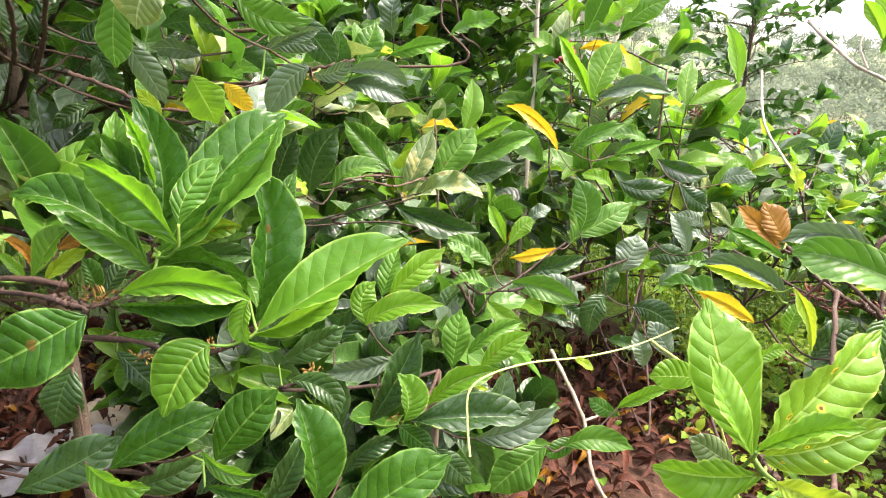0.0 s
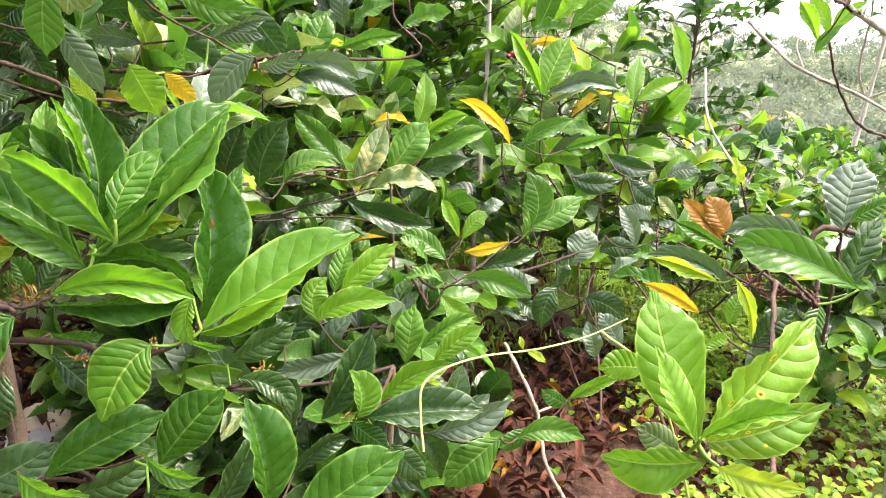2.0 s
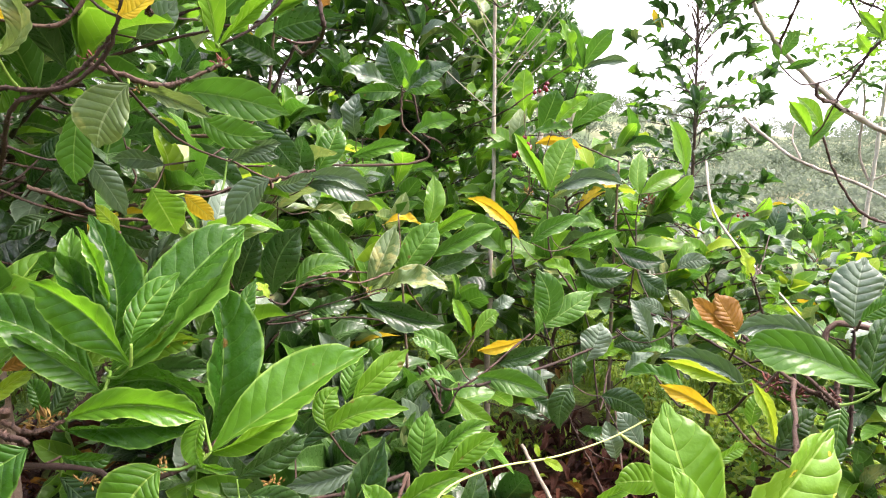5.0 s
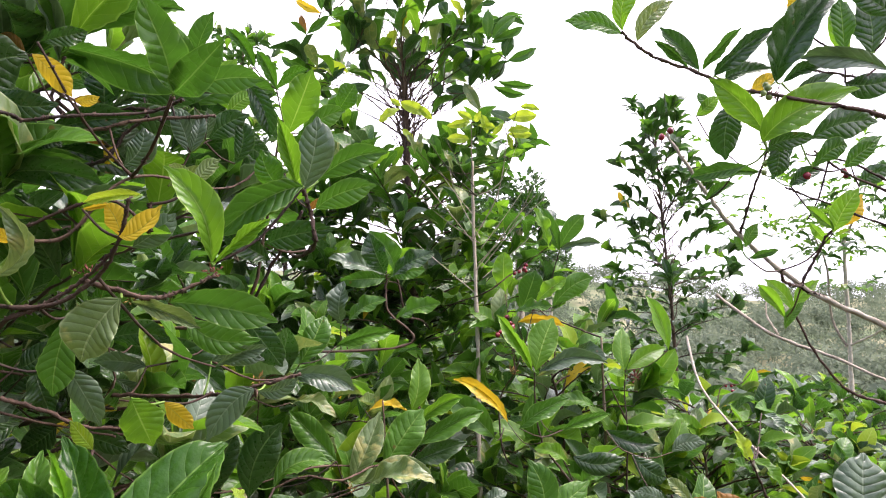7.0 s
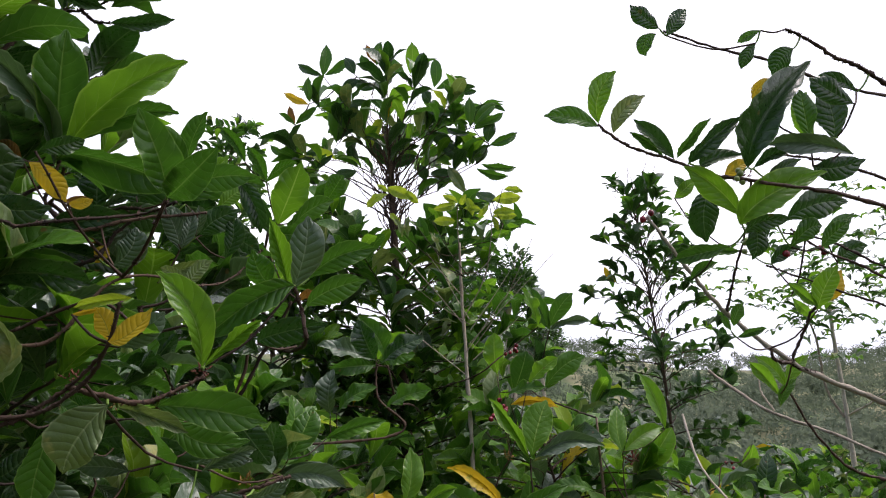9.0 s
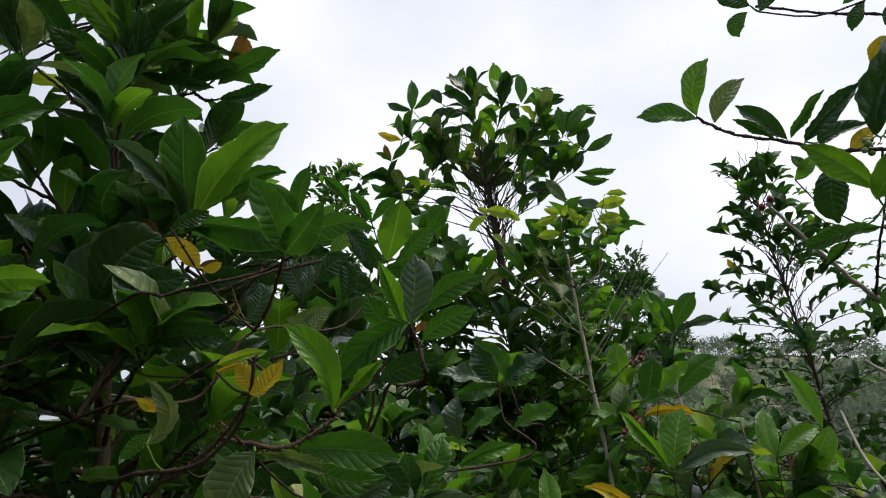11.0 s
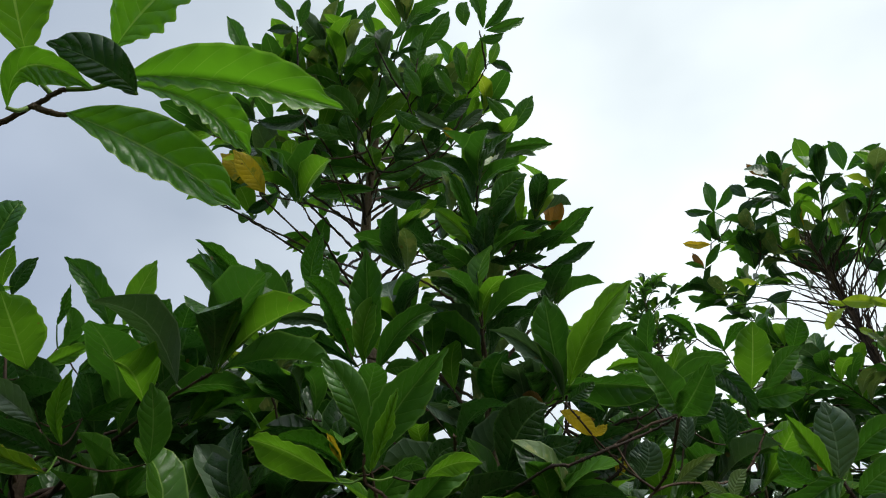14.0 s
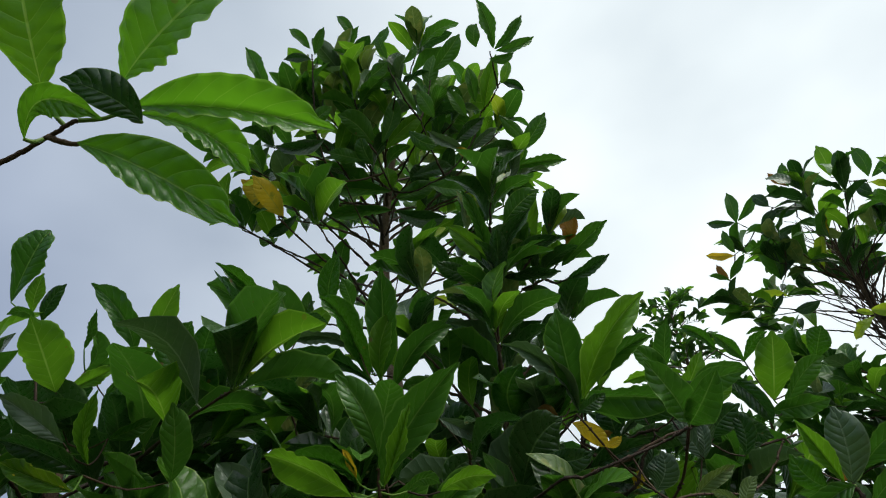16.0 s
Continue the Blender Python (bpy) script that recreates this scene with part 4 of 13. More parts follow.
leaf(b, (0.107, 1.368, 1.039), (0.035, 1.370, 1.109), (0.04, -0.66, 0.75), "mid", "flat", 1.00, 22)
stem_part("twig", b, [(0.089, 1.564, 0.927), (0.169, 1.579, 1.000), (0.246, 1.594, 1.113)], 0.0023, 0.0014, TWIG, 5, 0.2, 96, 3)
leaf(b, (0.246, 1.594, 1.113), (0.314, 1.594, 1.147), (-0.05, -0.69, 0.72), "grey", "flat", 1.30, 13)
right_bush = thing("coffee_bush", (1.12, 0.62, -0.03), "coffee plant with brown-spotted yellowing bright leaves", "coffee bush", "coffee bushes in the plot")
stem_part("trunk", right_bush, [(1.12, 0.62, -0.03), (1.1, 0.64, 0.7), (1.06, 0.68, 1.3)], 0.02, 0.008, BARK, 8, 0.1, 1, 6)
b = stem_part("branch", right_bush, [(1.075, 0.625, 1.221), (0.689, 0.787, 1.326), (0.653, 0.747, 1.241), (0.599, 0.761, 1.249), (0.591, 0.896, 1.275)], 0.0043, 0.0024, TWIG, 6, 0.3, 108)
stem_part("twig", b, [(0.591, 0.896, 1.275), (0.594, 0.976, 1.157), (0.598, 1.055, 1.080)], 0.0024, 0.0014, TWIG, 5, 0.2, 118, 3)
leaf(b, (0.598, 1.055, 1.080), (0.481, 1.120, 1.121), (-0.21, -0.61, 0.77), "mid", "flat", 0.60, 23)
berry_bush = thing("coffee_bush", (0.95, 2.72, -0.03), "coffee plant bearing clusters of dark red cherries", "coffee bush", "coffee bushes in the plot")
stem_part("trunk", berry_bush, [(0.95, 2.72, -0.03), (0.92, 2.7, 0.8), (0.9, 2.65, 1.5)], 0.011, 0.0044, BARK, 8, 0.1, 1, 6)
b = stem_part("branch", berry_bush, [(0.918, 2.672, 0.892), (0.683, 2.567, 0.981), (0.448, 2.464, 1.010), (0.411, 2.457, 1.245), (0.474, 2.413, 1.381)], 0.005, 0.0024, TWIG, 6, 0.3, 120)
stem_part("twig", b, [(0.426, 2.460, 1.148), (0.402, 2.376, 1.127), (0.378, 2.292, 1.136)], 0.0021, 0.0014, TWIG, 5, 0.2, 124, 3)
leaf(b, (0.378, 2.292, 1.136), (0.200, 2.327, 1.303), (-0.05, -0.74, 0.67), "mid", "flat", 1.00, -17)
stem_part("twig", b, [(0.474, 2.413, 1.381), (0.459, 2.416, 1.511), (0.443, 2.419, 1.691)], 0.0025, 0.0014, TWIG, 5, 0.2, 125, 3)
leaf(b, (0.443, 2.419, 1.691), (0.440, 2.404, 1.864), (-0.11, -0.83, 0.55), "young", "flat", 1.20, -22)
stem_part("twig", b, [(0.474, 2.413, 1.381), (0.516, 2.408, 1.493), (0.559, 2.404, 1.649)], 0.0024, 0.0014, TWIG, 5, 0.2, 126, 3)
leaf(b, (0.559, 2.404, 1.649), (0.685, 2.372, 1.753), (-0.17, -0.81, 0.57), "young", "flat", 0.90, 0)
stem_part("twig", b, [(0.474, 2.413, 1.381), (0.472, 2.415, 1.477), (0.470, 2.418, 1.611)], 0.0023, 0.0014, TWIG, 5, 0.2, 127, 3)
leaf(b, (0.470, 2.418, 1.611), (0.629, 2.391, 1.639), (-0.14, -0.80, 0.58), "mid", "flat", 0.80, -12)
b = stem_part("branch", berry_bush, [(0.919, 2.673, 0.859), (1.053, 2.633, 0.981), (0.984, 2.633, 1.153), (0.903, 2.626, 1.331)], 0.005, 0.0024, TWIG, 6, 0.3, 129)
stem_part("twig", b, [(0.943, 2.630, 1.241), (0.901, 2.626, 1.214), (0.859, 2.624, 1.202)], 0.0019, 0.0014, TWIG, 5, 0.2, 131, 3)
leaf(b, (0.859, 2.624, 1.202), (0.657, 2.571, 1.232), (-0.18, -0.73, 0.66), "mid", "flat", 0.80, -4)
b = stem_part("branch", berry_bush, [(0.933, 2.681, 0.558), (0.793, 2.287, 0.650), (0.654, 1.893, 0.682), (0.621, 1.947, 0.949), (0.530, 1.972, 1.194)], 0.004, 0.002, TWIG, 6, 0.3, 389)
stem_part("twig", b, [(0.559, 1.964, 1.118), (0.564, 1.957, 1.120), (0.569, 1.951, 1.124)], 0.0017, 0.0014, TWIG, 5, 0.2, 392, 3)
leaf(b, (0.569, 1.951, 1.124), (0.457, 1.961, 1.177), (-0.14, -0.71, 0.69), "young", "flat", 1.00, 9)
stem_part("twig", b, [(0.575, 1.959, 1.073), (0.577, 1.923, 1.071), (0.578, 1.886, 1.081)], 0.0018, 0.0014, TWIG, 5, 0.2, 393, 3)
leaf(b, (0.578, 1.886, 1.081), (0.671, 1.822, 1.135), (-0.18, -0.69, 0.70), "mid", "flat", 0.90, 11)
stem_part("twig", b, [(0.628, 1.934, 0.889), (0.607, 1.832, 0.890), (0.587, 1.731, 0.925)], 0.0022, 0.0014, TWIG, 5, 0.2, 397, 3)
leaf(b, (0.587, 1.731, 0.925), (0.666, 1.674, 0.983), (-0.18, -0.64, 0.74), "young", "flat", 0.90, 17)
b = stem_part("branch", berry_bush, [(0.928, 2.679, 0.671), (0.881, 2.167, 0.765), (0.835, 1.655, 0.798), (0.804, 1.677, 0.968), (0.786, 1.670, 1.106)], 0.004, 0.002, TWIG, 6, 0.3, 398)
stem_part("twig", b, [(0.791, 1.672, 1.064), (0.779, 1.640, 1.055), (0.769, 1.608, 1.057)], 0.0018, 0.0014, TWIG, 5, 0.2, 399, 3)
leaf(b, (0.769, 1.608, 1.057), (0.671, 1.593, 1.079), (-0.23, -0.65, 0.72), "grey", "flat", 0.90, 18)
stem_part("twig", b, [(0.793, 1.673, 1.050), (0.782, 1.638, 1.040), (0.771, 1.602, 1.043)], 0.0018, 0.0014, TWIG, 5, 0.2, 400, 3)
leaf(b, (0.771, 1.602, 1.043), (0.822, 1.555, 1.067), (-0.26, -0.64, 0.73), "young", "flat", 0.90, -12)
stem_part("twig", b, [(0.796, 1.674, 1.026), (0.774, 1.608, 1.008), (0.752, 1.543, 1.012)], 0.0020, 0.0014, TWIG, 5, 0.2, 401, 3)
leaf(b, (0.752, 1.543, 1.012), (0.644, 1.531, 1.031), (-0.23, -0.63, 0.74), "mid", "flat", 0.90, -5)
stem_part("twig", b, [(0.794, 1.673, 1.040), (0.774, 1.610, 1.023), (0.752, 1.548, 1.027)], 0.0020, 0.0014, TWIG, 5, 0.2, 402, 3)
leaf(b, (0.752, 1.548, 1.027), (0.811, 1.488, 1.018), (-0.26, -0.62, 0.74), "pale", "flat", 0.90, 9)
b = stem_part("branch", berry_bush, [(0.938, 2.682, 0.453), (0.766, 2.033, 0.547), (0.596, 1.383, 0.580), (0.504, 1.448, 0.745), (0.445, 1.466, 0.870)], 0.004, 0.002, TWIG, 6, 0.3, 403)
stem_part("twig", b, [(0.445, 1.466, 0.870), (0.397, 1.481, 0.878), (0.349, 1.496, 0.903)], 0.0019, 0.0014, TWIG, 5, 0.2, 404, 3)
leaf(b, (0.349, 1.496, 0.903), (0.432, 1.442, 0.860), (-0.10, -0.62, 0.78), "mature", "flat", 1.00, 17)
stem_part("twig", b, [(0.480, 1.455, 0.798), (0.500, 1.359, 0.805), (0.519, 1.264, 0.845)], 0.0022, 0.0014, TWIG, 5, 0.2, 406, 3)
leaf(b, (0.519, 1.264, 0.845), (0.487, 1.265, 0.945), (-0.16, -0.59, 0.79), "grey", "flat", 1.00, -5)
stem_part("twig", b, [(0.445, 1.466, 0.870), (0.373, 1.500, 0.846), (0.301, 1.533, 0.848)], 0.0021, 0.0014, TWIG, 5, 0.2, 407, 3)
leaf(b, (0.301, 1.533, 0.848), (0.392, 1.493, 0.835), (-0.08, -0.61, 0.78), "mature", "flat", 0.80, -4)
stem_part("twig", b, [(0.445, 1.466, 0.870), (0.505, 1.423, 0.920), (0.564, 1.381, 1.002)], 0.0022, 0.0014, TWIG, 5, 0.2, 408, 3)
leaf(b, (0.564, 1.381, 1.002), (0.625, 1.355, 1.076), (-0.20, -0.63, 0.75), "grey", "flat", 1.00, -23)
stem_part("twig", b, [(0.473, 1.457, 0.813), (0.475, 1.472, 0.809), (0.477, 1.487, 0.811)], 0.0017, 0.0014, TWIG, 5, 0.2, 409, 3)
leaf(b, (0.477, 1.487, 0.811), (0.569, 1.429, 0.809), (-0.15, -0.59, 0.79), "mature", "flat", 0.80, 18)
stem_part("twig", b, [(0.445, 1.466, 0.870), (0.457, 1.500, 0.883), (0.468, 1.533, 0.909)], 0.0018, 0.0014, TWIG, 5, 0.2, 411, 3)
leaf(b, (0.468, 1.533, 0.909), (0.482, 1.540, 1.023), (-0.14, -0.64, 0.76), "mature", "flat", 1.00, 22)
b = stem_part("branch", berry_bush, [(0.920, 2.674, 0.846), (0.958, 2.044, 0.941), (0.996, 1.413, 0.976), (0.941, 1.433, 1.115), (0.892, 1.432, 1.241)], 0.004, 0.002, TWIG, 6, 0.3, 412)
stem_part("twig", b, [(0.892, 1.432, 1.241), (0.889, 1.435, 1.248), (0.887, 1.438, 1.259)], 0.0017, 0.0014, TWIG, 5, 0.2, 413, 3)
leaf(b, (0.887, 1.438, 1.259), (0.928, 1.380, 1.199), (-0.34, -0.64, 0.69), "young", "flat", 0.90, -17)
stem_part("twig", b, [(0.892, 1.432, 1.241), (0.981, 1.563, 1.253), (1.070, 1.695, 1.318)], 0.0026, 0.0014, TWIG, 5, 0.2, 414, 3)
leaf(b, (1.070, 1.695, 1.318), (1.100, 1.637, 1.270), (-0.36, -0.65, 0.66), "grey", "flat", 1.00, -16)
stem_part("twig", b, [(0.907, 1.433, 1.201), (0.914, 1.450, 1.200), (0.921, 1.467, 1.205)], 0.0017, 0.0014, TWIG, 5, 0.2, 415, 3)
leaf(b, (0.921, 1.467, 1.205), (0.846, 1.478, 1.245), (-0.32, -0.65, 0.69), "mid", "flat", 0.90, 17)
stem_part("twig", b, [(0.921, 1.433, 1.164), (0.924, 1.443, 1.164), (0.928, 1.454, 1.167)], 0.0017, 0.0014, TWIG, 5, 0.2, 416, 3)
leaf(b, (0.928, 1.454, 1.167), (0.975, 1.390, 1.156), (-0.34, -0.62, 0.71), "young", "flat", 0.90, 16)
leaf(b, (0.941, 1.433, 1.115), (0.875, 1.423, 1.087), (-0.32, -0.61, 0.72), "mid", "flat", 0.90, -13)
stem_part("twig", b, [(0.898, 1.432, 1.225), (0.905, 1.454, 1.225), (0.913, 1.476, 1.232)], 0.0017, 0.0014, TWIG, 5, 0.2, 417, 3)
leaf(b, (0.913, 1.476, 1.232), (0.877, 1.487, 1.313), (-0.33, -0.66, 0.68), "lime", "flat", 0.90, 3)
stem_part("twig", b, [(0.892, 1.432, 1.241), (0.920, 1.477, 1.244), (0.949, 1.522, 1.265)], 0.0019, 0.0014, TWIG, 5, 0.2, 418, 3)
leaf(b, (0.949, 1.522, 1.265), (0.992, 1.475, 1.261), (-0.35, -0.65, 0.68), "mid", "flat", 0.80, -1)
b = stem_part("branch", tall_tree, [(-1.722, 1.622, 1.608), (-1.124, 1.184, 1.697), (-0.527, 0.746, 1.725), (-0.433, 0.749, 1.735), (-0.322, 0.749, 1.774), (-0.267, 0.759, 1.738)], 0.0027, 0.0017, TWIG, 6, 0.3, 132)
b = stem_part("branch", tall_tree, [(-0.471, 0.723, 1.735), (-0.393, 0.777, 1.726), (-0.311, 0.802, 1.816), (-0.210, 0.896, 1.819), (-0.153, 0.949, 1.886)], 0.0027, 0.0012, TWIG, 6, 0.3, 157)
stem_part("twig", b, [(-0.311, 0.802, 1.816), (-0.257, 0.732, 1.833), (-0.202, 0.660, 1.880)], 0.0022, 0.0014, TWIG, 5, 0.2, 158, 3)
leaf(b, (-0.202, 0.660, 1.880), (-0.127, 0.611, 1.926), (0.35, -0.94, -0.03), "mid", "keel", 1.00, 19)
stem_part("twig", b, [(-0.311, 0.802, 1.816), (-0.256, 0.732, 1.833), (-0.200, 0.661, 1.881)], 0.0022, 0.0014, TWIG, 5, 0.2, 159, 3)
leaf(b, (-0.200, 0.661, 1.881), (-0.200, 0.567, 1.956), (0.40, -0.92, -0.05), "mid", "flat", 0.90, 7)
stem_part("twig", b, [(-0.311, 0.802, 1.816), (-0.338, 0.734, 1.867), (-0.365, 0.667, 1.950)], 0.0022, 0.0014, TWIG, 5, 0.2, 172, 3)
leaf(b, (-0.365, 0.667, 1.950), (-0.317, 0.685, 1.972), (0.51, -0.86, -0.04), "mature", "flat", 1.00, 15)
b = stem_part("branch", tall_tree, [(-1.717, 1.617, 1.742), (-1.093, 1.156, 1.831), (-0.470, 0.694, 1.859), (-0.397, 0.705, 1.866), (-0.346, 0.709, 1.873), (-0.273, 0.762, 1.895), (-0.208, 0.709, 1.894)], 0.0027, 0.0015, TWIG, 6, 0.3, 174)
leaf(b, (0.010, 2.057, 1.745), (-0.077, 1.986, 1.899), (0.05, -0.97, 0.24), "mid", "flat", 0.90, 20)
b = stem_part("branch", tall_tree, [(-1.727, 1.625, 1.470), (-1.215, 1.251, 1.559), (-0.705, 0.876, 1.588), (-0.618, 0.949, 1.547), (-0.536, 1.006, 1.520), (-0.453, 1.075, 1.475), (-0.329, 1.163, 1.450)], 0.0024, 0.0015, TWIG, 6, 0.3, 178)
b = stem_part("branch", tall_tree, [(-1.728, 1.626, 1.453), (-1.167, 1.195, 1.542), (-0.606, 0.764, 1.570), (-0.553, 0.810, 1.527), (-0.499, 0.873, 1.481), (-0.397, 0.964, 1.432)], 0.0026, 0.0015, TWIG, 6, 0.3, 179)
b = stem_part("branch", tall_tree, [(-1.734, 1.630, 1.307), (-1.213, 1.221, 1.396), (-0.693, 0.812, 1.425), (-0.629, 0.866, 1.401), (-0.603, 0.947, 1.375), (-0.556, 1.028, 1.311)], 0.0022, 0.0015, TWIG, 6, 0.3, 180)
b = stem_part("branch", tall_tree, [(-1.726, 1.624, 1.512), (-1.262, 1.308, 1.601), (-0.798, 0.992, 1.630), (-0.711, 1.064, 1.612), (-0.672, 1.156, 1.562), (-0.590, 1.265, 1.554)], 0.0022, 0.0015, TWIG, 6, 0.3, 181)
b = stem_part("branch", tall_tree, [(-1.733, 1.630, 1.335), (-1.313, 1.335, 1.424), (-0.894, 1.039, 1.453), (-0.813, 1.108, 1.428), (-0.725, 1.237, 1.444)], 0.0017, 0.0015, TWIG, 6, 0.3, 182)
stem_part("twig", b, [(-0.824, 1.099, 1.431), (-0.718, 0.994, 1.458), (-0.613, 0.889, 1.534)], 0.0025, 0.0014, TWIG, 5, 0.2, 183, 3)
leaf(b, (-0.613, 0.889, 1.534), (-0.611, 0.889, 1.619), (0.50, -0.64, 0.59), "mature", "flat", 1.00, 22)
stem_part("twig", b, [(-0.813, 1.108, 1.428), (-0.716, 1.028, 1.467), (-0.617, 0.950, 1.552)], 0.0024, 0.0014, TWIG, 5, 0.2, 184, 3)
leaf(b, (-0.617, 0.950, 1.552), (-0.571, 0.980, 1.623), (0.47, -0.66, 0.58), "mature", "flat", 1.10, -20)
stem_part("twig", b, [(-0.798, 1.130, 1.431), (-0.650, 1.020, 1.459), (-0.499, 0.910, 1.549)], 0.0028, 0.0014, TWIG, 5, 0.2, 185, 3)
leaf(b, (-0.499, 0.910, 1.549), (-0.475, 0.924, 1.472), (0.42, -0.67, 0.61), "mature", "flat", 1.20, 23)
stem_part("twig", b, [(-0.813, 1.108, 1.428), (-0.715, 1.023, 1.384), (-0.616, 0.938, 1.381)], 0.0024, 0.0014, TWIG, 5, 0.2, 187, 3)
leaf(b, (-0.616, 0.938, 1.381), (-0.656, 0.914, 1.443), (0.47, -0.60, 0.65), "mature", "flat", 0.90, 19)
stem_part("twig", b, [(-0.796, 1.133, 1.432), (-0.664, 1.040, 1.421), (-0.531, 0.947, 1.462)], 0.0026, 0.0014, TWIG, 5, 0.2, 188, 3)
leaf(b, (-0.531, 0.947, 1.462), (-0.583, 0.906, 1.425), (0.44, -0.63, 0.64), "mature", "flat", 0.90, -18)
stem_part("twig", b, [(-0.725, 1.237, 1.444), (-0.587, 1.157, 1.432), (-0.449, 1.077, 1.470)], 0.0026, 0.0014, TWIG, 5, 0.2, 189, 3)
leaf(b, (-0.449, 1.077, 1.470), (-0.470, 1.045, 1.543), (0.37, -0.70, 0.61), "mature", "flat", 1.00, 22)
stem_part("twig", b, [(-0.821, 1.102, 1.430), (-0.750, 1.034, 1.460), (-0.677, 0.966, 1.524)], 0.0023, 0.0014, TWIG, 5, 0.2, 192, 3)
leaf(b, (-0.677, 0.966, 1.524), (-0.710, 0.936, 1.469), (0.50, -0.61, 0.62), "grey", "flat", 1.00, -16)
b = stem_part("branch", tall_tree, [(-1.731, 1.704, 3.205), (-1.535, 1.733, 3.288), (-1.367, 1.745, 3.342)], 0.0026, 0.0020, TWIG, 6, 0.3, 326)
leaf(b, (-1.367, 1.745, 3.342), (-1.219, 1.784, 3.417), (0.56, -0.78, -0.28), "mature", "flat", 1.00, 22)
b = stem_part("branch", tall_tree, [(-1.733, 1.740, 3.157), (-1.644, 1.691, 3.224), (-1.547, 1.669, 3.296)], 0.0026, 0.0020, TWIG, 6, 0.3, 330)
leaf(b, (-0.875, 2.007, 3.100), (-0.827, 1.923, 3.233), (0.39, -0.90, -0.22), "brown", "flat", 1.10, 12)
b = stem_part("branch", dark_tree, [(0.177, 3.977, 1.481), (0.108, 3.117, 1.578), (0.039, 2.255, 1.615), (0.012, 2.151, 1.739), (-0.031, 2.098, 1.768)], 0.005, 0.0024, TWIG, 6, 0.3, 193)
leaf(b, (-0.027, 2.099, 1.757), (0.079, 2.043, 1.846), (0.01, -0.97, 0.25), "young", "flat", 1.30, 6)
leaf(b, (-0.027, 2.099, 1.757), (-0.221, 2.030, 1.812), (0.07, -0.96, 0.26), "grey", "flat", 0.80, 3)
stem_part("twig", b, [(-0.022, 2.109, 1.762), (-0.019, 2.104, 1.757), (-0.017, 2.100, 1.753)], 0.0016, 0.0014, TWIG, 5, 0.2, 194, 3)
leaf(b, (-0.017, 2.100, 1.753), (0.112, 2.049, 1.770), (-0.00, -0.96, 0.27), "mid", "flat", 1.00, 12)
b = stem_part("branch", dark_tree, [(0.176, 3.980, 1.569), (0.267, 3.207, 1.663), (0.356, 2.434, 1.696), (0.488, 2.358, 1.791), (0.599, 2.277, 1.871)], 0.0037, 0.0018, TWIG, 6, 0.3, 195)
leaf(b, (0.599, 2.277, 1.864), (0.534, 2.250, 2.020), (-0.22, -0.95, 0.21), "young", "flat", 0.75, 21)
overhead_tree = thing("coffee_tree", (2.05, 1.35, -0.05), "coffee tree with long bare-barked branches and red cherries", "coffee tree", "coffee trees in the plot")
stem_part("trunk", overhead_tree, [(2.05, 1.35, -0.05), (2.03, 1.36, 1.0), (2.0, 1.38, 2.0), (1.95, 1.4, 2.9)], 0.035, 0.014000000000000002, BARK, 8, 0.1, 1, 6)
b = stem_part("branch", overhead_tree, [(2.024, 1.365, 1.363), (1.652, 1.300, 1.455), (1.280, 1.236, 1.488), (1.113, 1.254, 1.576), (0.934, 1.258, 1.667), (0.808, 1.267, 1.783), (0.730, 1.267, 1.887), (0.655, 1.269, 2.016)], 0.0084, 0.0034, PALE_BARK, 6, 0.3, 196)
b = stem_part("branch", overhead_tree, [(0.808, 1.267, 1.783), (0.802, 1.200, 1.860), (0.803, 1.116, 1.958)], 0.003, 0.0017, TWIG, 6, 0.3, 197)
b = stem_part("branch", overhead_tree, [(2.018, 1.370, 1.596), (1.605, 1.242, 1.689), (1.192, 1.113, 1.722), (1.058, 1.158, 1.787), (0.926, 1.183, 1.848), (0.871, 1.190, 1.874)], 0.003, 0.0017, TWIG, 6, 0.3, 211)
b = stem_part("branch", overhead_tree, [(2.001, 1.383, 2.129), (1.522, 1.241, 2.222), (1.043, 1.100, 2.256), (0.919, 1.095, 2.306), (0.798, 1.106, 2.349), (0.678, 1.113, 2.399)], 0.0035, 0.0021, TWIG, 6, 0.3, 313)
b = stem_part("branch", overhead_tree, [(1.088, 1.091, 1.799), (1.025, 1.109, 1.849), (0.972, 1.141, 1.892), (0.921, 1.164, 1.947)], 0.0028, 0.0021, TWIG, 6, 0.3, 331)
b = stem_part("branch", overhead_tree, [(0.953, 1.005, 1.966), (0.904, 1.035, 1.993), (0.858, 1.061, 2.010)], 0.0035, 0.0021, TWIG, 6, 0.3, 335)
b = stem_part("branch", overhead_tree, [(1.045, 0.981, 1.973), (0.970, 0.992, 2.014), (0.891, 1.015, 2.051), (0.819, 1.054, 2.080)], 0.0028, 0.0017, TWIG, 6, 0.3, 343)
b = stem_part("branch", overhead_tree, [(1.120, 1.092, 1.810), (1.044, 1.108, 1.860), (0.970, 1.129, 1.913), (0.906, 1.167, 1.940)], 0.0028, 0.0017, TWIG, 6, 0.3, 348)
stem_part("twig", b, [(0.941, 1.147, 1.925), (0.956, 1.209, 1.857), (0.969, 1.273, 1.815)], 0.0021, 0.0014, TWIG, 5, 0.2, 351, 3)
leaf(b, (0.969, 1.273, 1.815), (1.005, 1.255, 1.761), (-0.56, -0.80, 0.23), "young", "flat", 0.80, 23)
overhang_tree = thing("coffee_tree", (-1.15, -0.75, -0.05), "coffee tree with a leafy twig hanging forward", "coffee tree", "coffee trees in the plot")
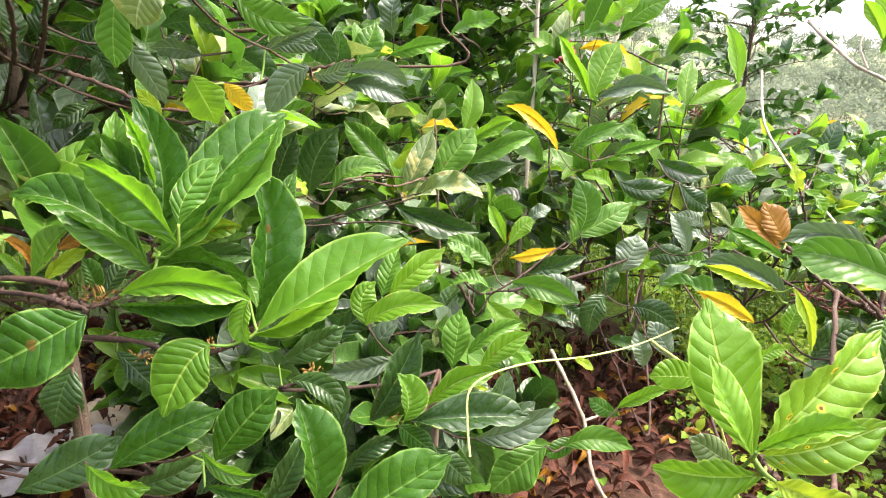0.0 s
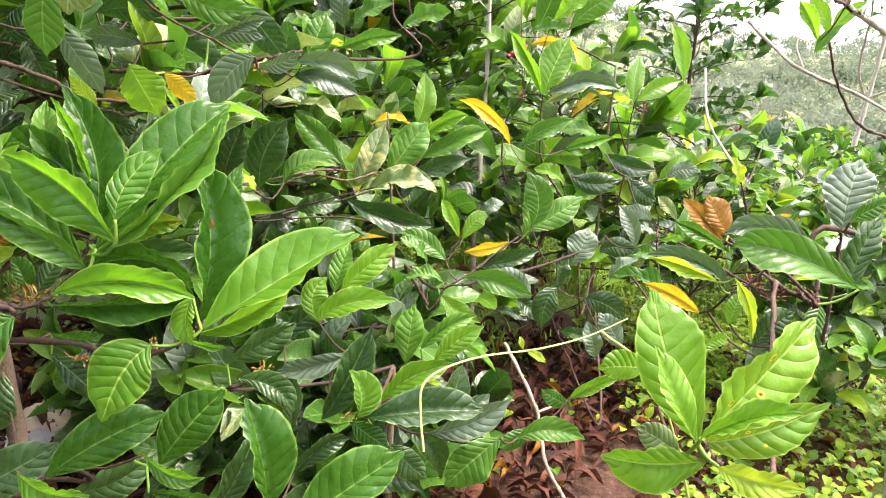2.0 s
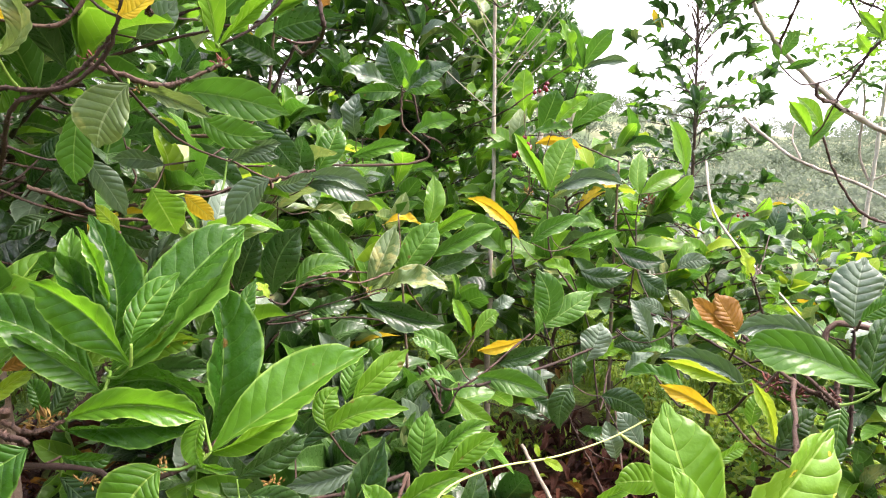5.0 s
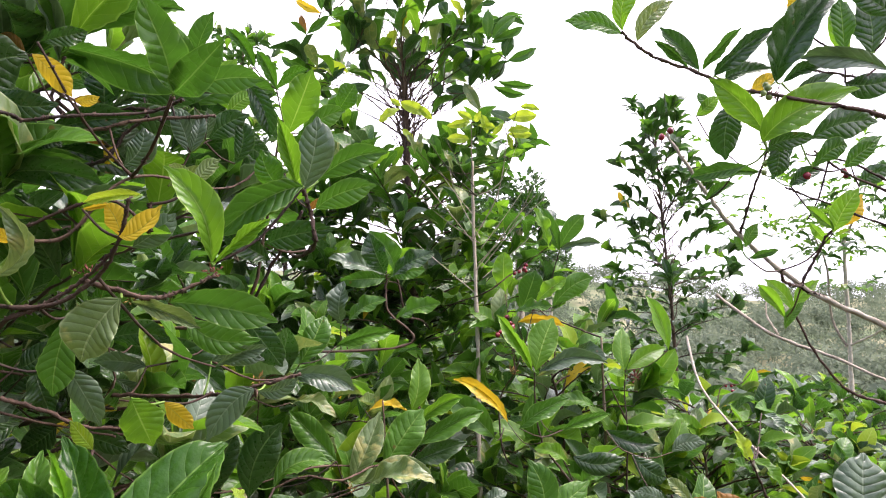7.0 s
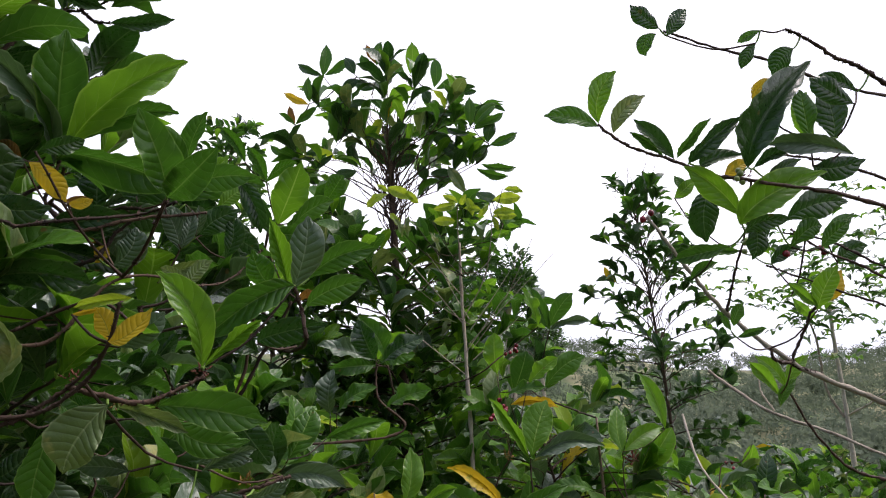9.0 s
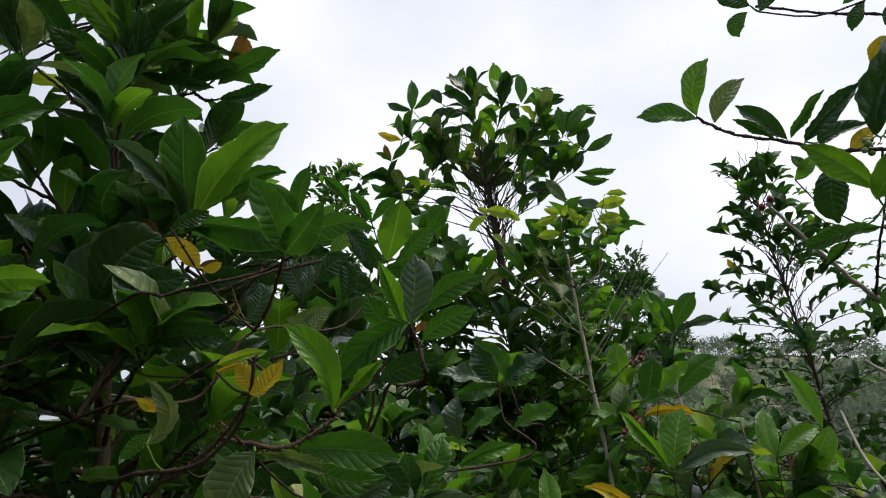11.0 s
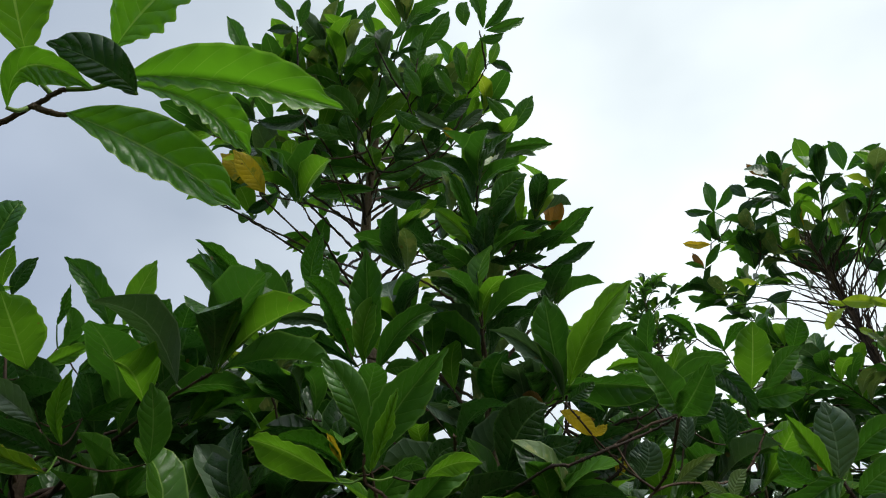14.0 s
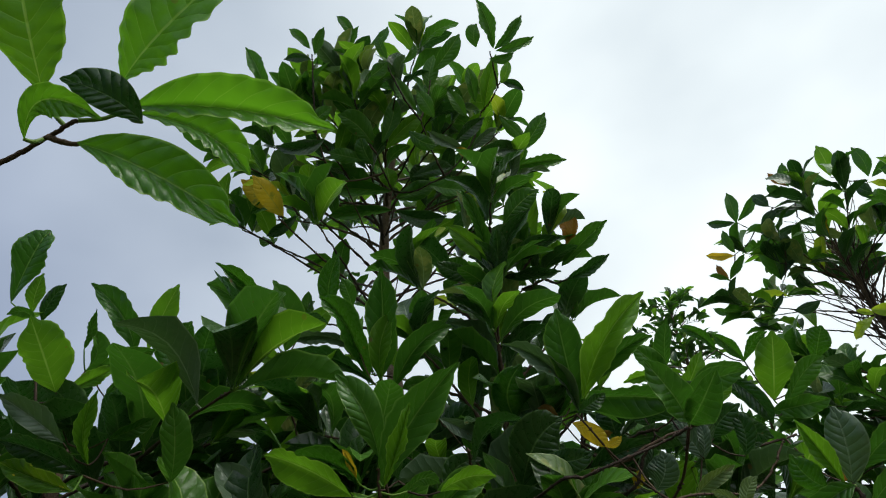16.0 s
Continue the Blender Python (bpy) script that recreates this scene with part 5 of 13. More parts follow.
stem_part("trunk", overhang_tree, [(-1.15, -0.75, -0.05), (-1.12, -0.74, 1.0), (-1.08, -0.72, 2.0), (-1.05, -0.7, 2.5)], 0.03, 0.012, BARK, 8, 0.1, 1, 6)
sapling = thing("sapling", (0.33, 2.62, -0.03), "thin grey sapling with lime-green leaves at its top", "sapling", "")
stem_part("lower_stem", sapling, [(0.33, 2.62, -0.03), (0.335, 2.62, 0.4), (0.325, 2.622, 0.813)], 0.014, 0.0126, PALE_BARK, 8, 0.1, 1, 6)
b = stem_part("stem", sapling, [(0.332, 2.578, 0.800), (0.348, 2.702, 1.100), (0.361, 2.797, 1.494), (0.357, 2.831, 1.950), (0.353, 2.808, 2.347)], .012, .006, PALE_BARK, 7, 0.15, 285)
b = stem_part("twig", sapling, [(0.357, 2.831, 1.950), (0.203, 2.812, 2.142), (0.031, 2.790, 2.346)], .003, .002, PALE_BARK, 7, 0.15, 286)
stem_part("twig", b, [(0.031, 2.790, 2.346), (0.023, 2.753, 2.443), (0.016, 2.718, 2.581)], 0.0023, 0.0014, TWIG, 5, 0.2, 287, 3)
leaf(b, (0.016, 2.718, 2.581), (-0.088, 2.718, 2.513), (0.05, -1.00, 0.03), "lime", "flat", 0.90, 13)
stem_part("twig", b, [(0.031, 2.790, 2.346), (0.023, 2.753, 2.445), (0.017, 2.716, 2.586)], 0.0024, 0.0014, TWIG, 5, 0.2, 288, 3)
leaf(b, (0.017, 2.716, 2.586), (-0.035, 2.686, 2.617), (0.03, -1.00, 0.01), "lime", "flat", 0.90, -7)
stem_part("twig", b, [(0.031, 2.790, 2.346), (0.060, 2.751, 2.450), (0.089, 2.713, 2.597)], 0.0024, 0.0014, TWIG, 5, 0.2, 289, 3)
leaf(b, (0.089, 2.713, 2.597), (0.161, 2.718, 2.528), (-0.02, -1.00, 0.02), "lime", "flat", 0.90, 8)
stem_part("twig", b, [(0.031, 2.790, 2.346), (0.032, 2.771, 2.399), (0.033, 2.753, 2.473)], 0.0020, 0.0014, TWIG, 5, 0.2, 290, 3)
leaf(b, (0.033, 2.753, 2.473), (0.075, 2.766, 2.372), (0.00, -1.00, 0.08), "pale", "flat", 0.70, -18)
b = stem_part("twig", sapling, [(0.355, 2.806, 2.221), (0.350, 2.798, 2.386), (0.350, 2.756, 2.528)], .003, .002, PALE_BARK, 7, 0.15, 291)
leaf(b, (0.350, 2.756, 2.528), (0.230, 2.731, 2.501), (-0.07, -1.00, 0.04), "lime", "flat", 0.80, -20)
leaf(b, (0.355, 2.753, 2.535), (0.278, 2.708, 2.563), (-0.08, -1.00, 0.03), "lime", "flat", 0.90, -17)
stem_part("twig", b, [(0.350, 2.756, 2.525), (0.358, 2.756, 2.524), (0.366, 2.756, 2.524)], 0.0016, 0.0014, TWIG, 5, 0.2, 292, 3)
leaf(b, (0.366, 2.756, 2.524), (0.391, 2.699, 2.561), (-0.11, -0.99, 0.03), "lime", "flat", 1.00, 15)
stem_part("twig", b, [(0.350, 2.761, 2.510), (0.363, 2.761, 2.506), (0.377, 2.760, 2.508)], 0.0017, 0.0014, TWIG, 5, 0.2, 293, 3)
leaf(b, (0.377, 2.760, 2.508), (0.460, 2.716, 2.485), (-0.13, -0.99, 0.05), "lime", "flat", 0.90, -15)
stem_part("twig", b, [(0.352, 2.804, 2.289), (0.305, 2.791, 2.280), (0.258, 2.779, 2.286)], 0.0019, 0.0014, TWIG, 5, 0.2, 294, 3)
leaf(b, (0.258, 2.779, 2.286), (0.205, 2.753, 2.394), (-0.05, -0.99, 0.09), "pale", "flat", 0.60, 19)
stem_part("twig", b, [(0.349, 2.775, 2.464), (0.360, 2.774, 2.461), (0.371, 2.774, 2.463)], 0.0017, 0.0014, TWIG, 5, 0.2, 295, 3)
leaf(b, (0.371, 2.774, 2.463), (0.429, 2.742, 2.410), (-0.12, -0.99, 0.07), "young", "flat", 0.80, -6)
b = stem_part("twig", sapling, [(0.358, 2.827, 1.977), (0.473, 2.780, 2.187), (0.512, 2.709, 2.443)], .003, .002, PALE_BARK, 7, 0.15, 296)
stem_part("twig", b, [(0.512, 2.709, 2.443), (0.508, 2.707, 2.451), (0.504, 2.704, 2.463)], 0.0017, 0.0014, TWIG, 5, 0.2, 297, 3)
leaf(b, (0.504, 2.704, 2.463), (0.614, 2.669, 2.459), (-0.18, -0.98, 0.05), "lime", "flat", 0.80, 4)
leaf(b, (0.512, 2.706, 2.453), (0.535, 2.708, 2.380), (-0.16, -0.98, 0.07), "lime", "flat", 0.80, -7)
stem_part("twig", b, [(0.512, 2.709, 2.443), (0.536, 2.685, 2.494), (0.562, 2.660, 2.568)], 0.0020, 0.0014, TWIG, 5, 0.2, 298, 3)
leaf(b, (0.562, 2.660, 2.568), (0.655, 2.634, 2.541), (-0.20, -0.98, 0.02), "lime", "flat", 0.80, 6)
stem_part("twig", b, [(0.512, 2.709, 2.443), (0.505, 2.701, 2.469), (0.498, 2.692, 2.505)], 0.0018, 0.0014, TWIG, 5, 0.2, 299, 3)
leaf(b, (0.498, 2.692, 2.505), (0.440, 2.703, 2.445), (-0.14, -0.99, 0.05), "lime", "flat", 0.80, -20)
b = stem_part("twig", sapling, [(0.358, 2.824, 1.813), (0.517, 2.751, 2.019), (0.634, 2.707, 2.156)], .003, .001, PALE_BARK, 7, 0.15, 300)
b = stem_part("twig", sapling, [(0.362, 2.828, 1.706), (0.172, 2.850, 1.873), (0.078, 2.842, 1.956)], .003, .001, PALE_BARK, 7, 0.15, 301)
b = stem_part("twig", sapling, [(0.354, 2.812, 2.084), (0.246, 2.815, 2.225), (0.192, 2.799, 2.304)], .003, .001, PALE_BARK, 7, 0.15, 302)
b = stem_part("twig", sapling, [(0.370, 2.763, 1.850), (0.615, 2.701, 2.086), (0.778, 2.658, 2.245)], .0022, .0010, PALE_BARK, 7, 0.15, 375)
b = stem_part("twig", sapling, [(0.384, 2.776, 1.918), (0.519, 2.738, 2.096), (0.645, 2.713, 2.276)], .0022, .0010, PALE_BARK, 7, 0.15, 376)
b = stem_part("twig", sapling, [(0.381, 2.774, 1.942), (0.220, 2.804, 2.059), (0.010, 2.825, 2.249)], .0022, .0010, PALE_BARK, 7, 0.15, 377)
b = stem_part("twig", sapling, [(0.379, 2.772, 1.967), (0.265, 2.779, 2.198), (0.233, 2.789, 2.397)], .0022, .0010, PALE_BARK, 7, 0.15, 378)
b = stem_part("twig", sapling, [(0.387, 2.765, 1.778), (0.557, 2.732, 1.918), (0.688, 2.694, 2.041)], .0022, .0010, PALE_BARK, 7, 0.15, 379)
b = stem_part("twig", sapling, [(0.382, 2.763, 1.824), (0.534, 2.746, 2.021), (0.693, 2.691, 2.331)], .0022, .0010, PALE_BARK, 7, 0.15, 380)
b = stem_part("twig", sapling, [(0.371, 2.775, 2.168), (0.481, 2.750, 2.233), (0.559, 2.699, 2.403)], .0022, .0010, PALE_BARK, 7, 0.15, 381)
stem_part("twig", b, [(0.371, 2.775, 2.168), (0.217, 2.782, 2.262), (0.064, 2.787, 2.420)], 0.0028, 0.0014, TWIG, 5, 0.2, 382, 3)
leaf(b, (0.064, 2.787, 2.420), (0.018, 2.743, 2.489), (0.01, -1.00, 0.08), "lime", "flat", 1.00, 24)
leaf(b, (0.134, 2.747, 2.557), (0.012, 2.706, 2.607), (0.00, -1.00, 0.04), "lime", "flat", 1.00, -10)
stem_part("twig", b, [(0.387, 2.772, 2.177), (0.306, 2.773, 2.289), (0.226, 2.775, 2.451)], 0.0026, 0.0014, TWIG, 5, 0.2, 383, 3)
leaf(b, (0.226, 2.775, 2.451), (0.336, 2.745, 2.440), (-0.08, -0.99, 0.09), "lime", "bowed", 1.00, 19)
stem_part("twig", b, [(0.553, 2.703, 2.390), (0.488, 2.729, 2.415), (0.424, 2.755, 2.464)], 0.0021, 0.0014, TWIG, 5, 0.2, 384, 3)
leaf(b, (0.424, 2.755, 2.464), (0.395, 2.709, 2.546), (-0.12, -0.99, 0.06), "lime", "flat", 1.00, 10)
stem_part("twig", b, [(0.559, 2.699, 2.403), (0.537, 2.710, 2.457), (0.515, 2.722, 2.533)], 0.0020, 0.0014, TWIG, 5, 0.2, 385, 3)
leaf(b, (0.515, 2.722, 2.533), (0.650, 2.673, 2.531), (-0.19, -0.98, 0.06), "lime", "flat", 1.00, 11)
stem_part("twig", b, [(0.559, 2.699, 2.403), (0.537, 2.721, 2.424), (0.515, 2.743, 2.459)], 0.0019, 0.0014, TWIG, 5, 0.2, 386, 3)
leaf(b, (0.515, 2.743, 2.459), (0.629, 2.701, 2.448), (-0.18, -0.98, 0.09), "lime", "flat", 0.90, 7)
stem_part("twig", b, [(0.528, 2.719, 2.336), (0.517, 2.745, 2.344), (0.505, 2.770, 2.362)], 0.0018, 0.0014, TWIG, 5, 0.2, 387, 3)
leaf(b, (0.505, 2.770, 2.362), (0.595, 2.726, 2.381), (-0.17, -0.98, 0.11), "young", "flat", 0.90, 22)
stem_part("twig", b, [(0.371, 2.775, 2.168), (0.240, 2.773, 2.294), (0.111, 2.770, 2.486)], 0.0028, 0.0014, TWIG, 5, 0.2, 388, 3)
leaf(b, (0.111, 2.770, 2.486), (0.108, 2.773, 2.378), (-0.02, -1.00, 0.10), "pale", "flat", 0.80, 18)
fallen_branch = thing("dead_branch", (1.5, 1.3, -0.03), "bare pale dead branch caught among the bushes", "branch", "")
stem_part("lower_stem", fallen_branch, [(1.5, 1.3, -0.03), (1.4, 1.36, 0.6), (1.277, 1.42, 1.312)], 0.008, 0.007200000000000001, PALE_BARK, 8, 0.1, 1, 6)
b = stem_part("branch", fallen_branch, [(1.115, 2.005, 1.666), (1.198, 1.840, 1.540), (1.275, 1.662, 1.475), (1.307, 1.504, 1.422), (1.325, 1.346, 1.381)], .0055, .003, PALE_BARK, 7, 0.15, 303)
b = stem_part("twig", fallen_branch, [(1.218, 1.827, 1.534), (1.204, 1.861, 1.591), (1.221, 1.886, 1.645)], .0035, .002, PALE_BARK, 7, 0.15, 304)
b = stem_part("branch", fallen_branch, [(1.144, 2.323, 1.512), (1.128, 2.204, 1.346), (1.157, 2.059, 1.228), (1.199, 1.894, 1.127), (1.230, 1.723, 1.035)], .0048, .003, PALE_BARK, 7, 0.15, 305)
dead_sapling = thing("dead_sapling", (0.37, 0.97, -0.02), "bare pale dead stem leaning over leaf litter", "dead stem", "")
stem_part("lower_stem", dead_sapling, [(0.37, 0.97, -0.02), (0.36, 0.98, 0.3), (0.346, 0.996, 0.655)], 0.007, 0.0063, PALE_BARK, 8, 0.1, 1, 6)
b = stem_part("stem", dead_sapling, [(0.305, 1.323, 0.852), (0.360, 1.153, 0.779), (0.366, 1.047, 0.719), (0.390, 0.956, 0.697)], .0045, .004, PALE_BARK, 7, 0.15, 306)
b = stem_part("twig", dead_sapling, [(0.362, 1.146, 0.769), (0.407, 1.189, 0.759), (0.445, 1.190, 0.775)], .003, .002, PALE_BARK, 7, 0.15, 307)
vine = thing("vine", (0.8, 0.95, -0.02), "thin pale green climbing vine with small leaves", "vine", "")
stem_part("lower_stem", vine, [(0.8, 0.95, -0.02), (0.75, 1.0, 0.4), (0.58, 1.0, 0.9), (0.4165, 0.945, 1.077)], 0.003, 0.0027, VINE, 8, 0.1, 1, 6)
b = stem_part("stem", vine, [(0.098, 0.599, 1.074), (0.093, 0.625, 1.111), (0.095, 0.644, 1.141), (0.122, 0.663, 1.155), (0.178, 0.694, 1.158), (0.268, 0.759, 1.137), (0.375, 0.874, 1.103), (0.447, 0.904, 1.122)], .0015, .0012, VINE, 7, 0.15, 308)
leaf(b, (0.100, 0.647, 1.145), (0.119, 0.644, 1.143), (0.02, -0.56, 0.83), "lime", "flat", 0.80, 21)
leaf(b, (0.240, 0.744, 1.142), (0.235, 0.754, 1.159), (-0.08, -0.59, 0.80), "lime", "flat", 1.00, -15)
leaf(b, (0.242, 0.744, 1.142), (0.271, 0.731, 1.130), (-0.09, -0.58, 0.81), "lime", "flat", 0.90, 7)
pale_tree = thing("tree", (3.97, 5.43, -0.9), "slim pale-barked tree with sparse small leaves", "tree", "trees behind the plot")
stem_part("lower_stem", pale_tree, [(3.97, 5.43, -0.9), (3.965, 5.43, -0.6), (3.962, 5.433, -0.44)], 0.024, 0.022, PALE_BARK, 8, 0.1, 1, 6)
b = stem_part("trunk", pale_tree, [(3.964, 5.419, -0.445), (4.138, 5.584, 0.605), (4.231, 5.662, 1.335), (4.264, 5.694, 1.994), (4.261, 5.664, 2.326)], .022, .015, PALE_BARK, 7, 0.15, 309)
b = stem_part("limb", pale_tree, [(4.204, 5.673, 1.236), (4.154, 5.782, 1.507), (4.140, 5.778, 2.011), (4.066, 5.803, 2.298)], .014, .006, PALE_BARK, 7, 0.15, 310)
b = stem_part("limb", pale_tree, [(4.215, 5.665, 1.236), (4.410, 5.464, 1.398), (4.619, 5.297, 1.601)], .012, .006, PALE_BARK, 7, 0.15, 311)
b = stem_part("limb", pale_tree, [(4.244, 5.685, 2.225), (4.333, 5.585, 2.489), (4.397, 5.479, 2.800)], .012, .005, PALE_BARK, 7, 0.15, 312)
b = stem_part("branch", side_tree, [(-1.122, 1.638, 1.515), (-0.729, 1.483, 1.599), (-0.337, 1.328, 1.623), (-0.238, 1.299, 1.726), (-0.166, 1.272, 1.846)], 0.005, 0.003, TWIG, 6, 0.3, 355)
leaf(b, (-0.234, 1.300, 1.738), (-0.327, 1.255, 1.793), (0.21, -0.94, 0.28), "mature", "flat", 1.00, -17)
b = stem_part("branch", side_tree, [(-1.122, 1.639, 1.507), (-0.753, 1.581, 1.591), (-0.386, 1.521, 1.615), (-0.291, 1.480, 1.878), (-0.246, 1.397, 2.089)], 0.005, 0.003, TWIG, 6, 0.3, 361)
leaf(b, (-0.258, 1.427, 2.044), (-0.118, 1.428, 2.035), (0.14, -0.98, 0.13), "mid", "flat", 0.90, 22)
b = stem_part("branch", side_tree, [(-1.127, 1.649, 1.422), (-0.543, 1.759, 1.501), (0.040, 1.868, 1.519), (-0.012, 1.874, 1.633), (-0.014, 1.874, 1.728)], 0.004, 0.003, TWIG, 6, 0.3, 370)
stem_part("twig", b, [(-0.014, 1.874, 1.728), (-0.014, 1.873, 1.733), (-0.014, 1.873, 1.741)], 0.0016, 0.0014, TWIG, 5, 0.2, 371, 3)
leaf(b, (-0.014, 1.873, 1.741), (-0.065, 1.834, 1.870), (0.03, -0.96, 0.27), "mature", "flat", 1.30, -16)
leaf(b, (-0.010, 1.874, 1.731), (-0.154, 1.816, 1.723), (0.05, -0.95, 0.31), "mid", "flat", 0.80, -19)
stem_part("twig", b, [(-0.133, 1.835, 1.514), (-0.132, 1.826, 1.547), (-0.132, 1.816, 1.593)], 0.0018, 0.0014, TWIG, 5, 0.2, 372, 3)
leaf(b, (-0.132, 1.816, 1.593), (-0.008, 1.775, 1.662), (0.05, -0.94, 0.35), "mid", "flat", 1.00, -22)
stem_part("twig", b, [(-0.014, 1.874, 1.728), (-0.008, 1.874, 1.730), (-0.001, 1.874, 1.734)], 0.0016, 0.0014, TWIG, 5, 0.2, 373, 3)
leaf(b, (-0.001, 1.874, 1.734), (0.139, 1.838, 1.806), (-0.02, -0.96, 0.29), "mature", "flat", 1.00, -9)
stem_part("twig", b, [(-0.151, 1.832, 1.513), (-0.151, 1.824, 1.542), (-0.150, 1.814, 1.583)], 0.0018, 0.0014, TWIG, 5, 0.2, 374, 3)
leaf(b, (-0.150, 1.814, 1.583), (-0.137, 1.797, 1.720), (0.08, -0.94, 0.34), "grey", "flat", 1.20, -18)
leaf(b, (0.007, 1.873, 1.599), (0.155, 1.821, 1.648), (-0.03, -0.94, 0.35), "mid", "flat", 0.90, -21)
sprays(pale_tree, (4.141, 5.605, 2.486), (0.45, 0.5, 0.34), 700, 0.13, 81, MIX_FRESH)
broad_tree((3.892, 23.089, 6.795), 3.20, 90)
broad_tree((8.521, 38.797, 6.187), 4.00, 91)
broad_tree((2.821, 29.341, 7.045), 3.40, 92)


b = stem_part("branch", left_bush, [(-1.226, 0.831, 1.257), (-0.780, 0.659, 1.268), (-0.334, 0.488, 1.336), (-0.320, 0.500, 1.318), (-0.300, 0.505, 1.303), (-0.277, 0.517, 1.306), (-0.256, 0.534, 1.326), (-0.240, 0.546, 1.360)], 0.0030, 0.0018, TWIG, 6, 0.3, 600)
# folded leaves are two pieces; the paler kind paints the lit underside half
bent_leaf(b, (-0.233, 0.541, 1.375), (-0.231, 0.558, 1.438), (-0.271, 0.592, 1.503), (-0.015, -0.017, -0.002), (0.030, -0.006, 0.007), "green")
bent_leaf(b, (-0.255, 0.568, 1.396), (-0.287, 0.582, 1.447), (-0.298, 0.607, 1.487), (-0.005, -0.016, -0.002), (0.022, -0.009, 0.007), "mid")
bent_leaf(b, (-0.230, 0.541, 1.421), (-0.246, 0.553, 1.461), (-0.274, 0.573, 1.494), (0.004, -0.016, 0.000), (0.013, -0.013, 0.005), "fresh")
bent_leaf(b, (-0.264, 0.638, 1.479), (-0.278, 0.642, 1.493), (-0.298, 0.653, 1.508), (-0.007, -0.002, -0.006), (0.008, -0.002, 0.006), "lime")
bent_leaf(b, (-0.190, 0.495, 1.374), (-0.235, 0.508, 1.421), (-0.297, 0.527, 1.446), (-0.018, -0.008, -0.022), (0.018, -0.017, 0.013), "fresh")
bent_leaf(b, (-0.232, 0.558, 1.378), (-0.288, 0.576, 1.437), (-0.342, 0.592, 1.437), (0.009, -0.024, -0.002), (0.020, -0.008, 0.019), "green")
bent_leaf(b, (-0.242, 0.530, 1.342), (-0.307, 0.531, 1.398), (-0.376, 0.531, 1.408), (0.008, -0.025, -0.007), (0.012, 0.009, 0.026), "green")
bent_leaf(b, (-0.224, 0.505, 1.343), (-0.264, 0.508, 1.374), (-0.326, 0.521, 1.398), (-0.003, -0.016, -0.012), (0.014, -0.016, 0.011), "mid")
bent_leaf(b, (-0.231, 0.534, 1.353), (-0.161, 0.568, 1.441), (-0.114, 0.613, 1.488), (-0.027, 0.002, 0.024), (0.028, -0.032, -0.008), "green")
bent_leaf(b, (-0.222, 0.514, 1.355), (-0.144, 0.534, 1.417), (-0.111, 0.573, 1.479), (0.007, -0.029, 0.012), (0.018, -0.032, 0.002), "mid")
bent_leaf(b, (-0.184, 0.488, 1.398), (-0.175, 0.499, 1.429), (-0.149, 0.520, 1.458), (-0.013, 0.002, 0.007), (0.015, -0.002, -0.009), "fresh")
bent_leaf(b, (-0.240, 0.573, 1.343), (-0.198, 0.575, 1.367), (-0.159, 0.579, 1.371), (0.002, -0.009, 0.013), (0.008, -0.012, -0.010), "spotted")
bent_leaf(b, (-0.253, 0.492, 1.323), (-0.186, 0.493, 1.336), (-0.126, 0.499, 1.319), (0.008, -0.010, 0.023), (0.009, -0.022, -0.005), "fresh")
bent_leaf(b, (-0.262, 0.544, 1.322), (-0.190, 0.544, 1.340), (-0.142, 0.538, 1.304), (0.011, -0.014, 0.020), (0.006, -0.022, -0.008), "green")
bent_leaf(b, (-0.276, 0.524, 1.296), (-0.204, 0.524, 1.300), (-0.141, 0.537, 1.300), (0.010, -0.019, 0.015), (0.008, -0.020, -0.012), "green")
bent_leaf(b, (-0.276, 0.622, 1.306), (-0.221, 0.625, 1.318), (-0.167, 0.636, 1.316), (0.002, -0.005, 0.020), (0.008, -0.018, -0.008), "mature")
bent_leaf(b, (-0.360, 0.519, 1.322), (-0.341, 0.525, 1.356), (-0.320, 0.532, 1.378), (-0.016, 0.003, 0.010), (0.012, -0.010, 0.001), "young")
bent_leaf(b, (-0.348, 0.519, 1.320), (-0.328, 0.522, 1.342), (-0.302, 0.530, 1.356), (0.000, -0.005, 0.008), (0.010, -0.008, -0.004), "lime")
bent_leaf(b, (-0.357, 0.558, 1.344), (-0.337, 0.559, 1.354), (-0.317, 0.564, 1.361), (-0.001, -0.001, 0.008), (0.005, -0.005, -0.006), "brown")
bent_leaf(b, (-0.366, 0.519, 1.324), (-0.381, 0.523, 1.337), (-0.401, 0.531, 1.347), (0.000, -0.006, -0.002), (0.007, -0.003, 0.006), "young")
bent_leaf(b, (-0.386, 0.558, 1.317), (-0.400, 0.565, 1.341), (-0.427, 0.572, 1.347), (0.002, -0.008, -0.002), (0.009, -0.005, 0.006), "brown")
bent_leaf(b, (-0.330, 0.570, 1.283), (-0.334, 0.574, 1.307), (-0.348, 0.581, 1.326), (-0.005, -0.005, -0.002), (0.013, 0.002, 0.006), "green")
bent_leaf(b, (-0.317, 0.562, 1.289), (-0.303, 0.570, 1.312), (-0.293, 0.584, 1.332), (-0.009, 0.001, 0.005), (0.009, -0.001, -0.005), "mature")
petiole(b, (-0.256, 0.534, 1.326), (-0.262, 0.544, 1.322))
petiole(b, (-0.277, 0.517, 1.306), (-0.276, 0.524, 1.296))
petiole(b, (-0.242, 0.544, 1.355), (-0.231, 0.534, 1.353))
petiole(b, (-0.240, 0.546, 1.360), (-0.233, 0.541, 1.375))
petiole(b, (-0.233, 0.541, 1.375), (-0.232, 0.558, 1.378))
